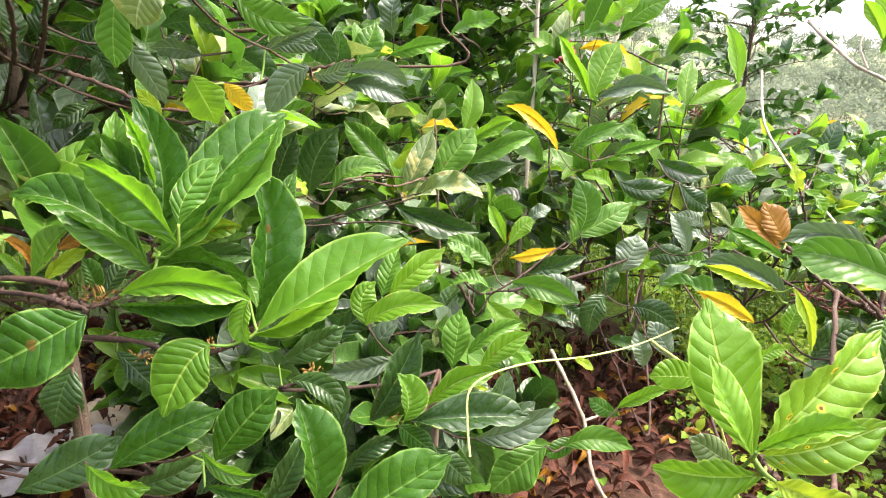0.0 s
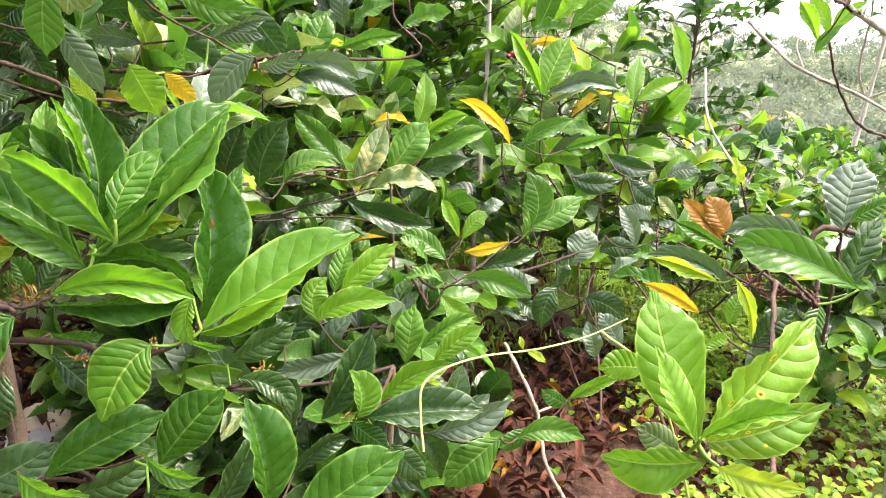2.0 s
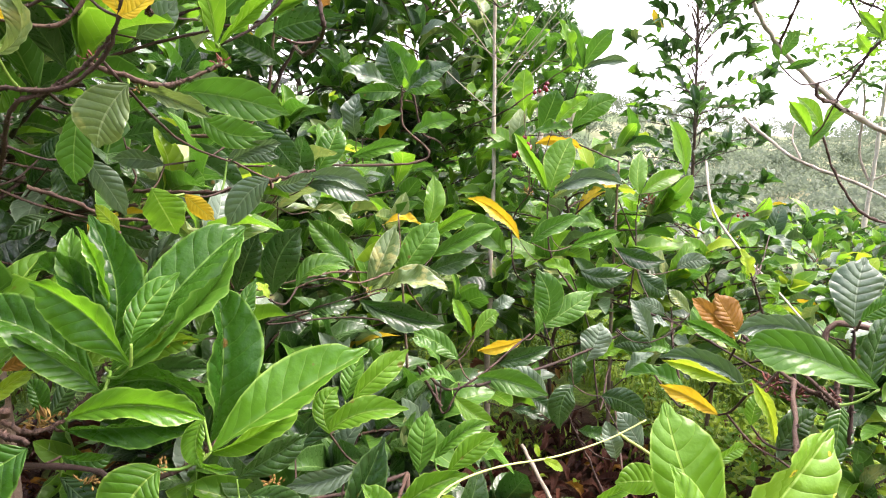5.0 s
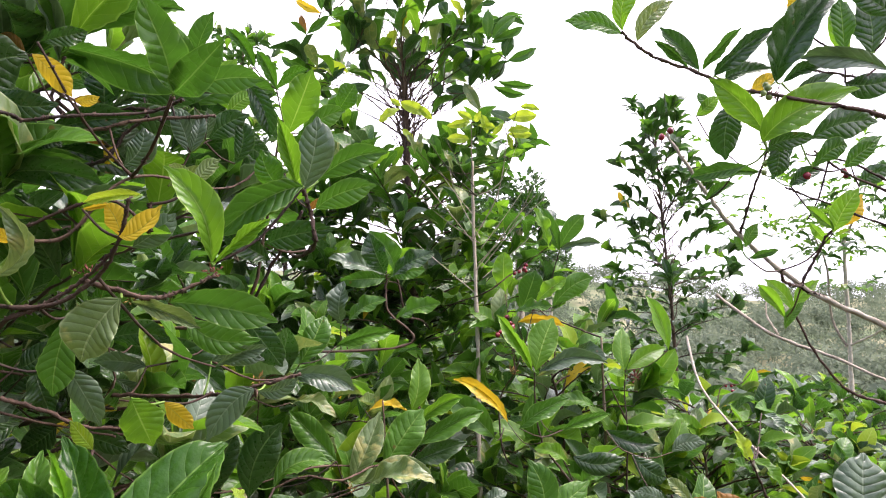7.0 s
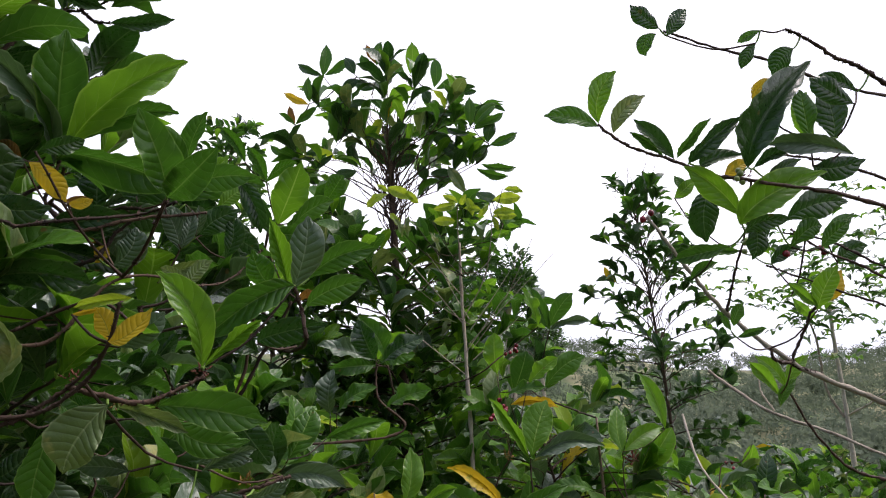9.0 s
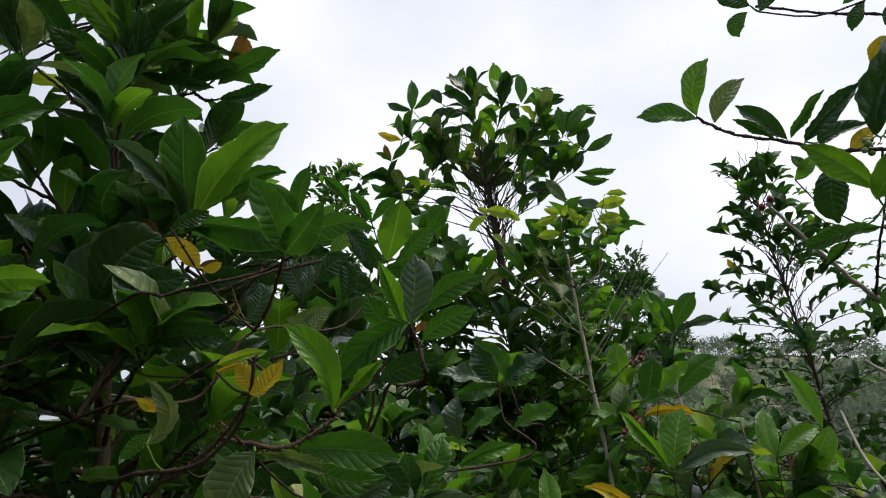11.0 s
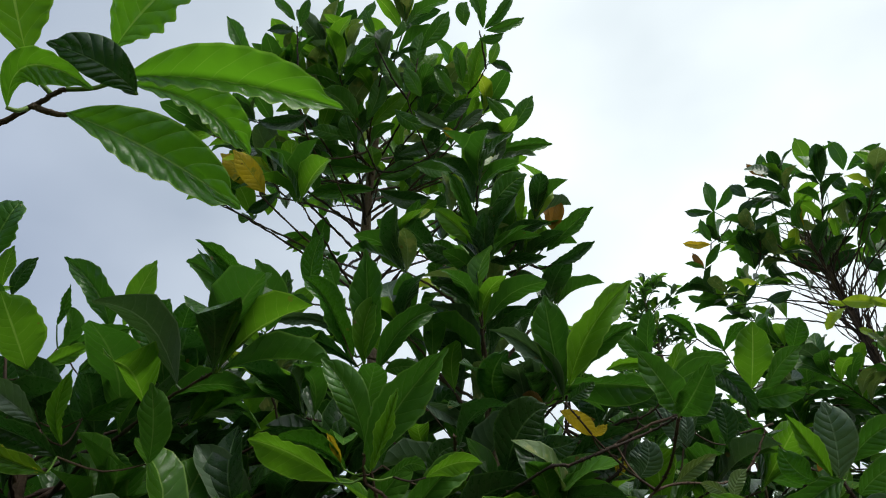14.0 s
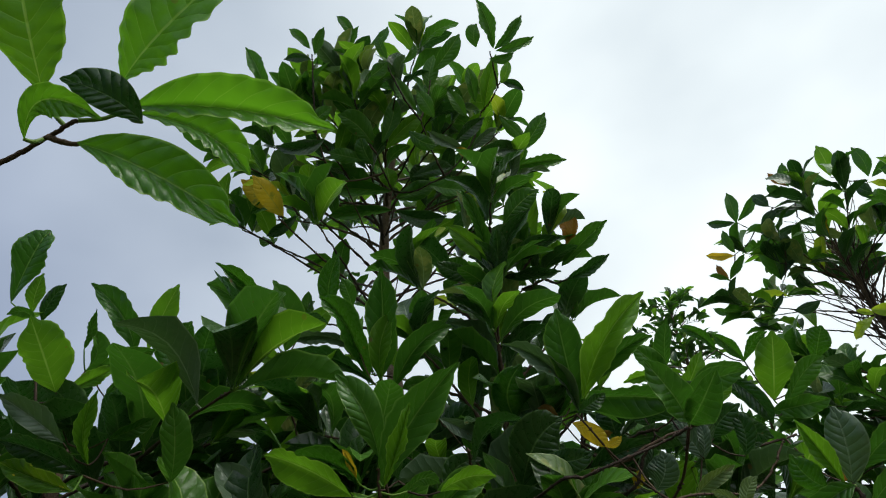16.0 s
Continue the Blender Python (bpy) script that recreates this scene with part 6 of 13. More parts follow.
petiole(b, (-0.231, 0.534, 1.353), (-0.222, 0.514, 1.355))
petiole(b, (-0.222, 0.514, 1.355), (-0.224, 0.505, 1.343))
petiole(b, (-0.232, 0.558, 1.378), (-0.255, 0.568, 1.396))
petiole(b, (-0.242, 0.544, 1.355), (-0.240, 0.573, 1.343))
petiole(b, (-0.397, 0.512, 1.326), (-0.366, 0.519, 1.324))
petiole(b, (-0.268, 0.524, 1.314), (-0.253, 0.492, 1.323))
petiole(b, (-0.222, 0.514, 1.355), (-0.190, 0.495, 1.374))
petiole(b, (-0.190, 0.495, 1.374), (-0.184, 0.488, 1.398))
petiole(b, (-0.376, 0.517, 1.321), (-0.386, 0.558, 1.317))
petiole(b, (-0.386, 0.558, 1.317), (-0.357, 0.558, 1.344))
petiole(b, (-0.255, 0.568, 1.396), (-0.230, 0.541, 1.421))
petiole(b, (-0.276, 0.524, 1.296), (-0.317, 0.562, 1.289))
petiole(b, (-0.317, 0.562, 1.289), (-0.330, 0.570, 1.283))
petiole(b, (-0.240, 0.573, 1.343), (-0.276, 0.622, 1.306))
petiole(b, (-0.255, 0.568, 1.396), (-0.264, 0.638, 1.479))
b = stem_part("branch", left_bush, [(-1.234, 0.829, 1.114), (-0.758, 0.671, 1.159), (-0.281, 0.513, 1.263), (-0.221, 0.509, 1.242), (-0.163, 0.516, 1.257), (-0.140, 0.522, 1.272), (-0.133, 0.525, 1.280)], 0.0030, 0.0018, TWIG, 6, 0.3, 601)
bent_leaf(b, (-0.134, 0.525, 1.280), (-0.121, 0.540, 1.366), (-0.136, 0.566, 1.441), (0.001, -0.028, 0.009), (0.040, 0.002, 0.001), "green")
bent_leaf(b, (-0.121, 0.496, 1.288), (-0.045, 0.511, 1.337), (0.026, 0.542, 1.374), (-0.020, 0.009, 0.030), (0.011, -0.032, 0.006), "fresh")
bent_leaf(b, (-0.146, 0.548, 1.257), (-0.093, 0.549, 1.279), (-0.048, 0.561, 1.308), (0.003, -0.016, 0.013), (0.011, -0.017, -0.006), "young")
bent_leaf(b, (-0.130, 0.506, 1.318), (-0.134, 0.494, 1.298), (-0.127, 0.487, 1.276), (0.009, -0.005, 0.003), (-0.015, -0.001, -0.000), "young")
bent_leaf(b, (-0.133, 0.493, 1.279), (-0.115, 0.491, 1.272), (-0.098, 0.496, 1.269), (0.003, -0.004, 0.006), (0.001, -0.006, 0.000), "fresh")
bent_leaf(b, (-0.163, 0.481, 1.278), (-0.185, 0.467, 1.257), (-0.204, 0.453, 1.212), (0.023, -0.003, -0.013), (-0.028, 0.004, 0.016), "young")
bent_leaf(b, (-0.335, 0.596, 1.202), (-0.300, 0.584, 1.178), (-0.275, 0.579, 1.153), (0.012, 0.005, 0.013), (-0.010, -0.004, -0.011), "mature")
bent_leaf(b, (-0.324, 0.586, 1.233), (-0.295, 0.586, 1.227), (-0.271, 0.596, 1.229), (0.003, -0.003, 0.011), (0.000, -0.004, -0.012), "green")
bent_leaf(b, (-0.132, 0.677, 1.359), (-0.143, 0.683, 1.379), (-0.132, 0.703, 1.411), (-0.008, -0.006, 0.002), (0.013, 0.000, -0.000), "mid")
petiole(b, (-0.146, 0.520, 1.268), (-0.146, 0.548, 1.257))
petiole(b, (-0.139, 0.522, 1.273), (-0.133, 0.493, 1.279))
petiole(b, (-0.133, 0.493, 1.279), (-0.121, 0.496, 1.288))
petiole(b, (-0.133, 0.493, 1.279), (-0.163, 0.481, 1.278))
petiole(b, (-0.121, 0.496, 1.288), (-0.130, 0.506, 1.318))
petiole(b, (-0.349, 0.536, 1.248), (-0.324, 0.586, 1.233))
petiole(b, (-0.324, 0.586, 1.233), (-0.335, 0.596, 1.202))
petiole(b, (-0.146, 0.548, 1.257), (-0.132, 0.677, 1.359))
b = stem_part("branch", left_bush, [(-1.226, 0.831, 1.257), (-0.771, 0.638, 1.269), (-0.317, 0.444, 1.341), (-0.263, 0.412, 1.351), (-0.217, 0.388, 1.354)], 0.0030, 0.0018, TWIG, 6, 0.3, 602)
bent_leaf(b, (-0.216, 0.387, 1.350), (-0.252, 0.371, 1.330), (-0.308, 0.364, 1.302), (0.015, -0.008, -0.025), (-0.014, 0.007, 0.024), "green")
b = stem_part("branch", left_bush, [(-1.243, 0.826, 0.943), (-0.772, 0.681, 0.980), (-0.301, 0.536, 1.075), (-0.301, 0.536, 1.095)], 0.0030, 0.0018, TWIG, 6, 0.3, 603)
bent_leaf(b, (-0.400, 0.605, 1.172), (-0.414, 0.593, 1.135), (-0.427, 0.590, 1.093), (0.031, -0.001, -0.008), (-0.024, 0.001, 0.006), "mature")
bent_leaf(b, (-0.428, 0.514, 1.059), (-0.362, 0.522, 1.092), (-0.310, 0.544, 1.119), (-0.013, 0.007, 0.023), (0.016, -0.012, -0.016), "mature")
bent_leaf(b, (-0.309, 0.511, 1.100), (-0.247, 0.524, 1.140), (-0.189, 0.547, 1.159), (-0.015, 0.008, 0.025), (0.017, -0.015, -0.013), "green")
bent_leaf(b, (-0.211, 0.561, 1.079), (-0.175, 0.570, 1.127), (-0.136, 0.586, 1.165), (-0.025, 0.006, 0.020), (0.021, -0.005, -0.017), "green")
bent_leaf(b, (-0.348, 0.585, 1.011), (-0.289, 0.593, 1.024), (-0.246, 0.619, 1.046), (-0.002, -0.004, 0.023), (0.009, -0.006, -0.020), "mature")
bent_leaf(b, (-0.287, 0.447, 1.160), (-0.258, 0.441, 1.141), (-0.223, 0.447, 1.134), (0.008, -0.006, 0.013), (-0.006, -0.006, -0.017), "fresh")
bent_leaf(b, (-0.215, 0.539, 1.110), (-0.184, 0.533, 1.086), (-0.152, 0.543, 1.077), (0.007, -0.007, 0.013), (-0.003, -0.008, -0.008), "fresh")
bent_leaf(b, (-0.209, 0.526, 1.069), (-0.171, 0.526, 1.064), (-0.138, 0.533, 1.050), (0.005, -0.007, 0.014), (0.001, -0.010, -0.004), "green")
petiole(b, (-0.301, 0.536, 1.095), (-0.309, 0.511, 1.100))
petiole(b, (-0.368, 0.557, 1.062), (-0.348, 0.585, 1.011))
petiole(b, (-0.436, 0.577, 1.048), (-0.428, 0.514, 1.059))
petiole(b, (-0.301, 0.536, 1.095), (-0.215, 0.539, 1.110))
petiole(b, (-0.229, 0.539, 1.102), (-0.211, 0.561, 1.079))
petiole(b, (-0.220, 0.550, 1.086), (-0.209, 0.526, 1.069))
petiole(b, (-0.309, 0.511, 1.100), (-0.287, 0.447, 1.160))
petiole(b, (-0.368, 0.557, 1.062), (-0.400, 0.605, 1.172))
b = stem_part("branch", left_bush, [(-1.243, 0.826, 0.943), (-0.665, 0.685, 0.950), (-0.087, 0.544, 1.018), (-0.087, 0.544, 1.038)], 0.0030, 0.0018, TWIG, 6, 0.3, 604)
bent_leaf(b, (-0.068, 0.493, 1.080), (-0.076, 0.505, 1.141), (-0.095, 0.526, 1.193), (-0.005, -0.017, 0.010), (0.039, 0.004, 0.008), "green")
bent_leaf(b, (-0.033, 0.447, 1.095), (0.023, 0.456, 1.138), (0.077, 0.474, 1.168), (-0.019, 0.008, 0.026), (0.014, -0.016, -0.008), "green")
bent_leaf(b, (-0.171, 0.601, 0.973), (-0.139, 0.610, 1.024), (-0.118, 0.630, 1.077), (-0.010, -0.011, 0.017), (0.021, -0.010, -0.002), "mature")
bent_leaf(b, (-0.074, 0.637, 1.005), (-0.039, 0.643, 1.043), (-0.000, 0.650, 1.056), (-0.004, -0.009, 0.017), (0.010, -0.010, -0.008), "mature")
petiole(b, (-0.169, 0.564, 1.008), (-0.171, 0.601, 0.973))
petiole(b, (-0.087, 0.544, 1.038), (-0.068, 0.493, 1.080))
petiole(b, (-0.068, 0.493, 1.080), (-0.033, 0.447, 1.095))
petiole(b, (-0.087, 0.544, 1.018), (-0.074, 0.637, 1.005))
b = stem_part("branch", middle_bush, [(0.030, 1.200, 0.850), (-0.082, 0.986, 0.935), (-0.194, 0.772, 1.049), (-0.124, 0.782, 1.072), (-0.055, 0.792, 1.094)], 0.0038, 0.0022, TWIG, 6, 0.3, 605)
bent_leaf(b, (-0.177, 0.761, 1.074), (-0.126, 0.752, 1.067), (-0.094, 0.741, 1.032), (0.012, 0.007, 0.019), (-0.007, -0.012, -0.009), "mature")
bent_leaf(b, (-0.204, 0.793, 1.081), (-0.149, 0.799, 1.115), (-0.101, 0.815, 1.142), (-0.006, -0.008, 0.021), (0.013, -0.006, -0.020), "mature")
bent_leaf(b, (-0.016, 0.779, 1.109), (-0.068, 0.768, 1.093), (-0.125, 0.772, 1.082), (0.006, -0.017, -0.008), (-0.002, -0.005, 0.022), "grey")
bent_leaf(b, (-0.049, 0.721, 1.034), (-0.012, 0.729, 1.098), (0.021, 0.753, 1.171), (-0.015, -0.017, 0.020), (0.026, -0.013, -0.006), "mature")
bent_leaf(b, (0.005, 0.681, 1.065), (0.011, 0.690, 1.096), (-0.007, 0.706, 1.125), (-0.006, -0.010, 0.005), (0.029, 0.003, 0.005), "young")
bent_leaf(b, (-0.005, 0.704, 1.043), (0.021, 0.696, 1.027), (0.050, 0.694, 1.006), (0.010, 0.005, 0.013), (-0.010, -0.005, -0.013), "green")
bent_leaf(b, (-0.130, 0.851, 1.088), (-0.084, 0.862, 1.138), (-0.029, 0.869, 1.137), (-0.008, -0.003, 0.022), (0.011, -0.010, -0.018), "mature")
bent_leaf(b, (-0.046, 0.834, 1.186), (-0.035, 0.847, 1.223), (-0.023, 0.868, 1.256), (-0.018, 0.001, 0.005), (0.013, -0.009, -0.001), "mid")
bent_leaf(b, (-0.030, 0.809, 1.202), (0.008, 0.817, 1.237), (0.052, 0.837, 1.270), (-0.012, -0.005, 0.017), (0.014, -0.008, -0.013), "young")
bent_leaf(b, (-0.059, 0.765, 1.169), (-0.015, 0.769, 1.197), (0.055, 0.778, 1.200), (-0.006, 0.001, 0.023), (0.006, -0.021, -0.005), "young")
bent_leaf(b, (-0.059, 0.774, 1.163), (-0.069, 0.783, 1.201), (-0.049, 0.797, 1.226), (-0.017, 0.000, 0.003), (0.023, -0.000, -0.004), "young")
bent_leaf(b, (-0.123, 0.839, 0.923), (-0.126, 0.859, 0.989), (-0.144, 0.880, 1.020), (-0.016, -0.010, 0.003), (0.020, -0.007, 0.008), "mature")
petiole(b, (-0.174, 0.775, 1.056), (-0.177, 0.761, 1.074))
petiole(b, (-0.194, 0.772, 1.049), (-0.204, 0.793, 1.081))
petiole(b, (-0.055, 0.792, 1.094), (-0.016, 0.779, 1.109))
petiole(b, (-0.016, 0.779, 1.109), (-0.059, 0.774, 1.163))
petiole(b, (-0.059, 0.774, 1.163), (-0.030, 0.809, 1.202))
petiole(b, (-0.035, 0.803, 1.192), (-0.046, 0.834, 1.186))
petiole(b, (-0.114, 0.784, 1.075), (-0.130, 0.851, 1.088))
petiole(b, (-0.130, 0.894, 0.984), (-0.123, 0.839, 0.923))
petiole(b, (-0.041, 0.787, 1.095), (-0.049, 0.721, 1.034))
petiole(b, (-0.049, 0.721, 1.034), (-0.005, 0.704, 1.043))
petiole(b, (-0.005, 0.704, 1.043), (0.005, 0.681, 1.065))
b = stem_part("branch", middle_bush, [(0.030, 1.200, 0.850), (0.021, 0.976, 0.921), (0.012, 0.751, 1.019), (0.061, 0.777, 1.059), (0.095, 0.799, 1.093)], 0.0038, 0.0022, TWIG, 6, 0.3, 606)
bent_leaf(b, (0.068, 0.814, 1.077), (0.074, 0.821, 1.125), (0.079, 0.836, 1.170), (-0.024, -0.000, 0.003), (0.021, 0.000, -0.003), "mid")
bent_leaf(b, (0.092, 0.804, 1.108), (0.128, 0.817, 1.139), (0.178, 0.838, 1.151), (-0.007, -0.011, 0.017), (0.007, -0.016, -0.005), "mid")
bent_leaf(b, (0.112, 0.780, 1.098), (0.145, 0.784, 1.132), (0.187, 0.793, 1.155), (-0.011, -0.002, 0.016), (0.010, -0.010, -0.010), "young")
bent_leaf(b, (0.035, 0.750, 1.048), (0.080, 0.762, 1.083), (0.143, 0.782, 1.095), (-0.009, -0.008, 0.023), (0.008, -0.019, -0.006), "young")
bent_leaf(b, (0.015, 0.698, 1.053), (0.105, 0.704, 1.062), (0.187, 0.726, 1.050), (-0.002, 0.011, 0.035), (0.000, -0.029, 0.000), "mature")
bent_leaf(b, (0.107, 0.789, 0.965), (0.175, 0.785, 0.988), (0.238, 0.799, 1.025), (-0.010, -0.009, 0.029), (0.009, -0.016, -0.016), "grey")
bent_leaf(b, (0.219, 0.765, 0.975), (0.175, 0.751, 0.941), (0.136, 0.748, 0.896), (0.025, -0.008, -0.026), (-0.021, 0.006, 0.022), "mid")
bent_leaf(b, (0.046, 0.731, 0.989), (0.075, 0.719, 0.964), (0.106, 0.716, 0.937), (0.013, 0.005, 0.014), (-0.016, -0.006, -0.016), "mature")
bent_leaf(b, (0.259, 0.826, 0.931), (0.313, 0.829, 0.946), (0.378, 0.835, 0.925), (-0.001, 0.002, 0.025), (-0.003, -0.017, -0.010), "mid")
bent_leaf(b, (0.293, 0.842, 0.945), (0.254, 0.828, 0.926), (0.228, 0.822, 0.915), (0.008, -0.004, -0.013), (-0.008, 0.004, 0.013), "green")
bent_leaf(b, (0.363, 0.890, 0.954), (0.332, 0.889, 0.970), (0.307, 0.893, 0.986), (-0.007, -0.005, -0.013), (0.006, 0.004, 0.011), "green")
bent_leaf(b, (0.356, 0.885, 0.972), (0.397, 0.888, 0.996), (0.442, 0.895, 1.007), (-0.008, -0.006, 0.018), (0.000, -0.015, -0.003), "young")
bent_leaf(b, (0.053, 0.817, 0.960), (0.110, 0.812, 0.934), (0.132, 0.807, 0.860), (0.014, -0.010, 0.023), (-0.017, -0.018, -0.004), "mature")
bent_leaf(b, (-0.013, 0.740, 0.863), (0.039, 0.748, 0.913), (0.103, 0.745, 0.887), (-0.003, -0.007, 0.030), (0.005, -0.013, -0.020), "mature")
petiole(b, (0.095, 0.799, 1.093), (0.092, 0.804, 1.108))
petiole(b, (0.033, 0.762, 1.036), (0.035, 0.750, 1.048))
petiole(b, (0.095, 0.799, 1.093), (0.112, 0.780, 1.098))
petiole(b, (0.080, 0.790, 1.079), (0.068, 0.814, 1.077))
petiole(b, (0.014, 0.815, 0.991), (0.053, 0.817, 0.960))
petiole(b, (0.012, 0.751, 1.019), (0.046, 0.731, 0.989))
petiole(b, (0.035, 0.750, 1.048), (0.015, 0.698, 1.053))
petiole(b, (0.053, 0.817, 0.960), (0.107, 0.789, 0.965))
petiole(b, (0.107, 0.789, 0.965), (0.219, 0.765, 0.975))
petiole(b, (0.219, 0.765, 0.975), (0.259, 0.826, 0.931))
petiole(b, (0.259, 0.826, 0.931), (0.293, 0.842, 0.945))
petiole(b, (0.293, 0.842, 0.945), (0.356, 0.885, 0.972))
petiole(b, (0.356, 0.885, 0.972), (0.363, 0.890, 0.954))
petiole(b, (0.040, 0.816, 0.965), (-0.013, 0.740, 0.863))
b = stem_part("branch", right_bush, [(0.599, 0.761, 1.249), (0.490, 0.559, 1.206), (0.381, 0.357, 1.194), (0.348, 0.358, 1.229), (0.325, 0.355, 1.253), (0.312, 0.360, 1.269)], 0.0030, 0.0018, TWIG, 6, 0.3, 607)
bent_leaf(b, (0.324, 0.386, 1.250), (0.295, 0.404, 1.314), (0.286, 0.436, 1.366), (-0.024, -0.004, -0.008), (0.033, 0.005, 0.010), "young")
bent_leaf(b, (0.298, 0.342, 1.281), (0.278, 0.353, 1.314), (0.268, 0.374, 1.345), (-0.008, -0.012, 0.006), (0.015, 0.003, 0.007), "young")
bent_leaf(b, (0.313, 0.361, 1.273), (0.360, 0.379, 1.317), (0.415, 0.412, 1.354), (-0.022, -0.014, 0.019), (0.026, -0.007, -0.024), "spotted")
bent_leaf(b, (0.291, 0.326, 1.296), (0.326, 0.328, 1.311), (0.368, 0.334, 1.312), (-0.007, -0.003, 0.016), (-0.006, -0.012, 0.004), "young")
bent_leaf(b, (0.328, 0.386, 1.250), (0.373, 0.385, 1.261), (0.439, 0.400, 1.281), (-0.011, -0.004, 0.023), (0.007, -0.007, -0.021), "spotted")
bent_leaf(b, (0.312, 0.347, 1.262), (0.270, 0.342, 1.262), (0.229, 0.348, 1.264), (-0.001, -0.007, -0.022), (-0.004, -0.005, 0.017), "young")
bent_leaf(b, (0.318, 0.399, 1.226), (0.298, 0.402, 1.240), (0.279, 0.410, 1.248), (-0.007, -0.004, -0.010), (0.007, 0.004, 0.010), "pale")
bent_leaf(b, (0.305, 0.320, 1.277), (0.329, 0.313, 1.270), (0.370, 0.313, 1.263), (-0.002, -0.003, 0.014), (-0.006, -0.008, -0.007), "lime")
bent_leaf(b, (0.315, 0.484, 1.262), (0.289, 0.483, 1.265), (0.265, 0.487, 1.260), (0.000, -0.004, -0.013), (-0.000, 0.005, 0.016), "young")
bent_leaf(b, (0.362, 0.490, 1.273), (0.378, 0.495, 1.288), (0.397, 0.501, 1.289), (-0.005, -0.004, 0.007), (0.004, -0.002, -0.007), "young")
petiole(b, (0.318, 0.358, 1.262), (0.312, 0.347, 1.262))
petiole(b, (0.312, 0.347, 1.262), (0.298, 0.342, 1.281))
petiole(b, (0.298, 0.342, 1.281), (0.291, 0.326, 1.296))
petiole(b, (0.294, 0.334, 1.286), (0.305, 0.320, 1.277))
petiole(b, (0.331, 0.356, 1.246), (0.328, 0.386, 1.250))
petiole(b, (0.324, 0.386, 1.250), (0.318, 0.399, 1.226))
petiole(b, (0.318, 0.399, 1.226), (0.315, 0.484, 1.262))
petiole(b, (0.315, 0.484, 1.262), (0.362, 0.490, 1.273))
b = stem_part("branch", right_bush, [(0.630, 0.753, 1.244), (0.608, 0.701, 1.250), (0.585, 0.649, 1.265), (0.560, 0.685, 1.294), (0.542, 0.734, 1.306), (0.538, 0.805, 1.294)], 0.0030, 0.0018, TWIG, 6, 0.3, 608)
bent_leaf(b, (0.623, 0.634, 1.293), (0.533, 0.643, 1.333), (0.473, 0.664, 1.336), (-0.018, -0.024, -0.016), (0.000, -0.003, 0.028), "mid")
bent_leaf(b, (0.609, 0.704, 1.317), (0.535, 0.700, 1.350), (0.473, 0.693, 1.341), (-0.014, -0.024, -0.003), (-0.008, -0.012, 0.021), "grey")
bent_leaf(b, (0.501, 0.701, 1.256), (0.455, 0.713, 1.294), (0.393, 0.730, 1.297), (-0.012, -0.021, 0.003), (-0.000, -0.009, 0.020), "grey")
bent_leaf(b, (0.475, 0.685, 1.277), (0.428, 0.682, 1.299), (0.380, 0.685, 1.310), (-0.010, -0.017, -0.005), (-0.006, -0.014, 0.010), "lime")
bent_leaf(b, (0.547, 0.829, 1.289), (0.510, 0.835, 1.326), (0.482, 0.845, 1.349), (-0.014, -0.013, -0.006), (0.006, -0.004, 0.012), "brown")
bent_leaf(b, (0.549, 0.822, 1.300), (0.531, 0.829, 1.328), (0.516, 0.844, 1.357), (-0.016, -0.003, -0.008), (0.022, 0.005, 0.012), "brown")
bent_leaf(b, (0.489, 0.747, 1.206), (0.453, 0.753, 1.228), (0.412, 0.769, 1.242), (-0.010, -0.013, -0.006), (-0.000, -0.008, 0.014), "yellow")
bent_leaf(b, (0.560, 0.713, 1.158), (0.580, 0.721, 1.197), (0.614, 0.734, 1.219), (-0.016, 0.004, 0.013), (0.016, -0.004, -0.013), "grey")
bent_leaf(b, (0.487, 0.669, 1.290), (0.506, 0.659, 1.257), (0.518, 0.656, 1.211), (0.001, -0.011, 0.007), (-0.015, -0.013, 0.003), "lime")
bent_leaf(b, (0.541, 0.795, 1.283), (0.496, 0.799, 1.310), (0.457, 0.810, 1.324), (-0.011, -0.016, -0.004), (-0.003, -0.011, 0.011), "mid")
bent_leaf(b, (0.615, 0.683, 1.251), (0.605, 0.669, 1.226), (0.597, 0.658, 1.184), (0.017, -0.001, -0.004), (-0.019, 0.001, 0.005), "mid")
bent_leaf(b, (0.598, 0.670, 1.152), (0.611, 0.678, 1.190), (0.645, 0.692, 1.216), (-0.014, 0.003, 0.009), (0.014, -0.003, -0.009), "mature")
petiole(b, (0.538, 0.795, 1.296), (0.541, 0.795, 1.283))
petiole(b, (0.601, 0.686, 1.254), (0.615, 0.683, 1.251))
petiole(b, (0.538, 0.805, 1.294), (0.549, 0.822, 1.300))
petiole(b, (0.547, 0.820, 1.298), (0.547, 0.829, 1.289))
petiole(b, (0.585, 0.649, 1.265), (0.623, 0.634, 1.293))
petiole(b, (0.557, 0.692, 1.296), (0.609, 0.704, 1.317))
petiole(b, (0.552, 0.706, 1.299), (0.501, 0.701, 1.256))
petiole(b, (0.501, 0.701, 1.256), (0.475, 0.685, 1.277))
petiole(b, (0.475, 0.685, 1.277), (0.487, 0.669, 1.290))
petiole(b, (0.501, 0.701, 1.256), (0.489, 0.747, 1.206))
petiole(b, (0.493, 0.732, 1.215), (0.560, 0.713, 1.158))
petiole(b, (0.560, 0.713, 1.158), (0.598, 0.670, 1.152))
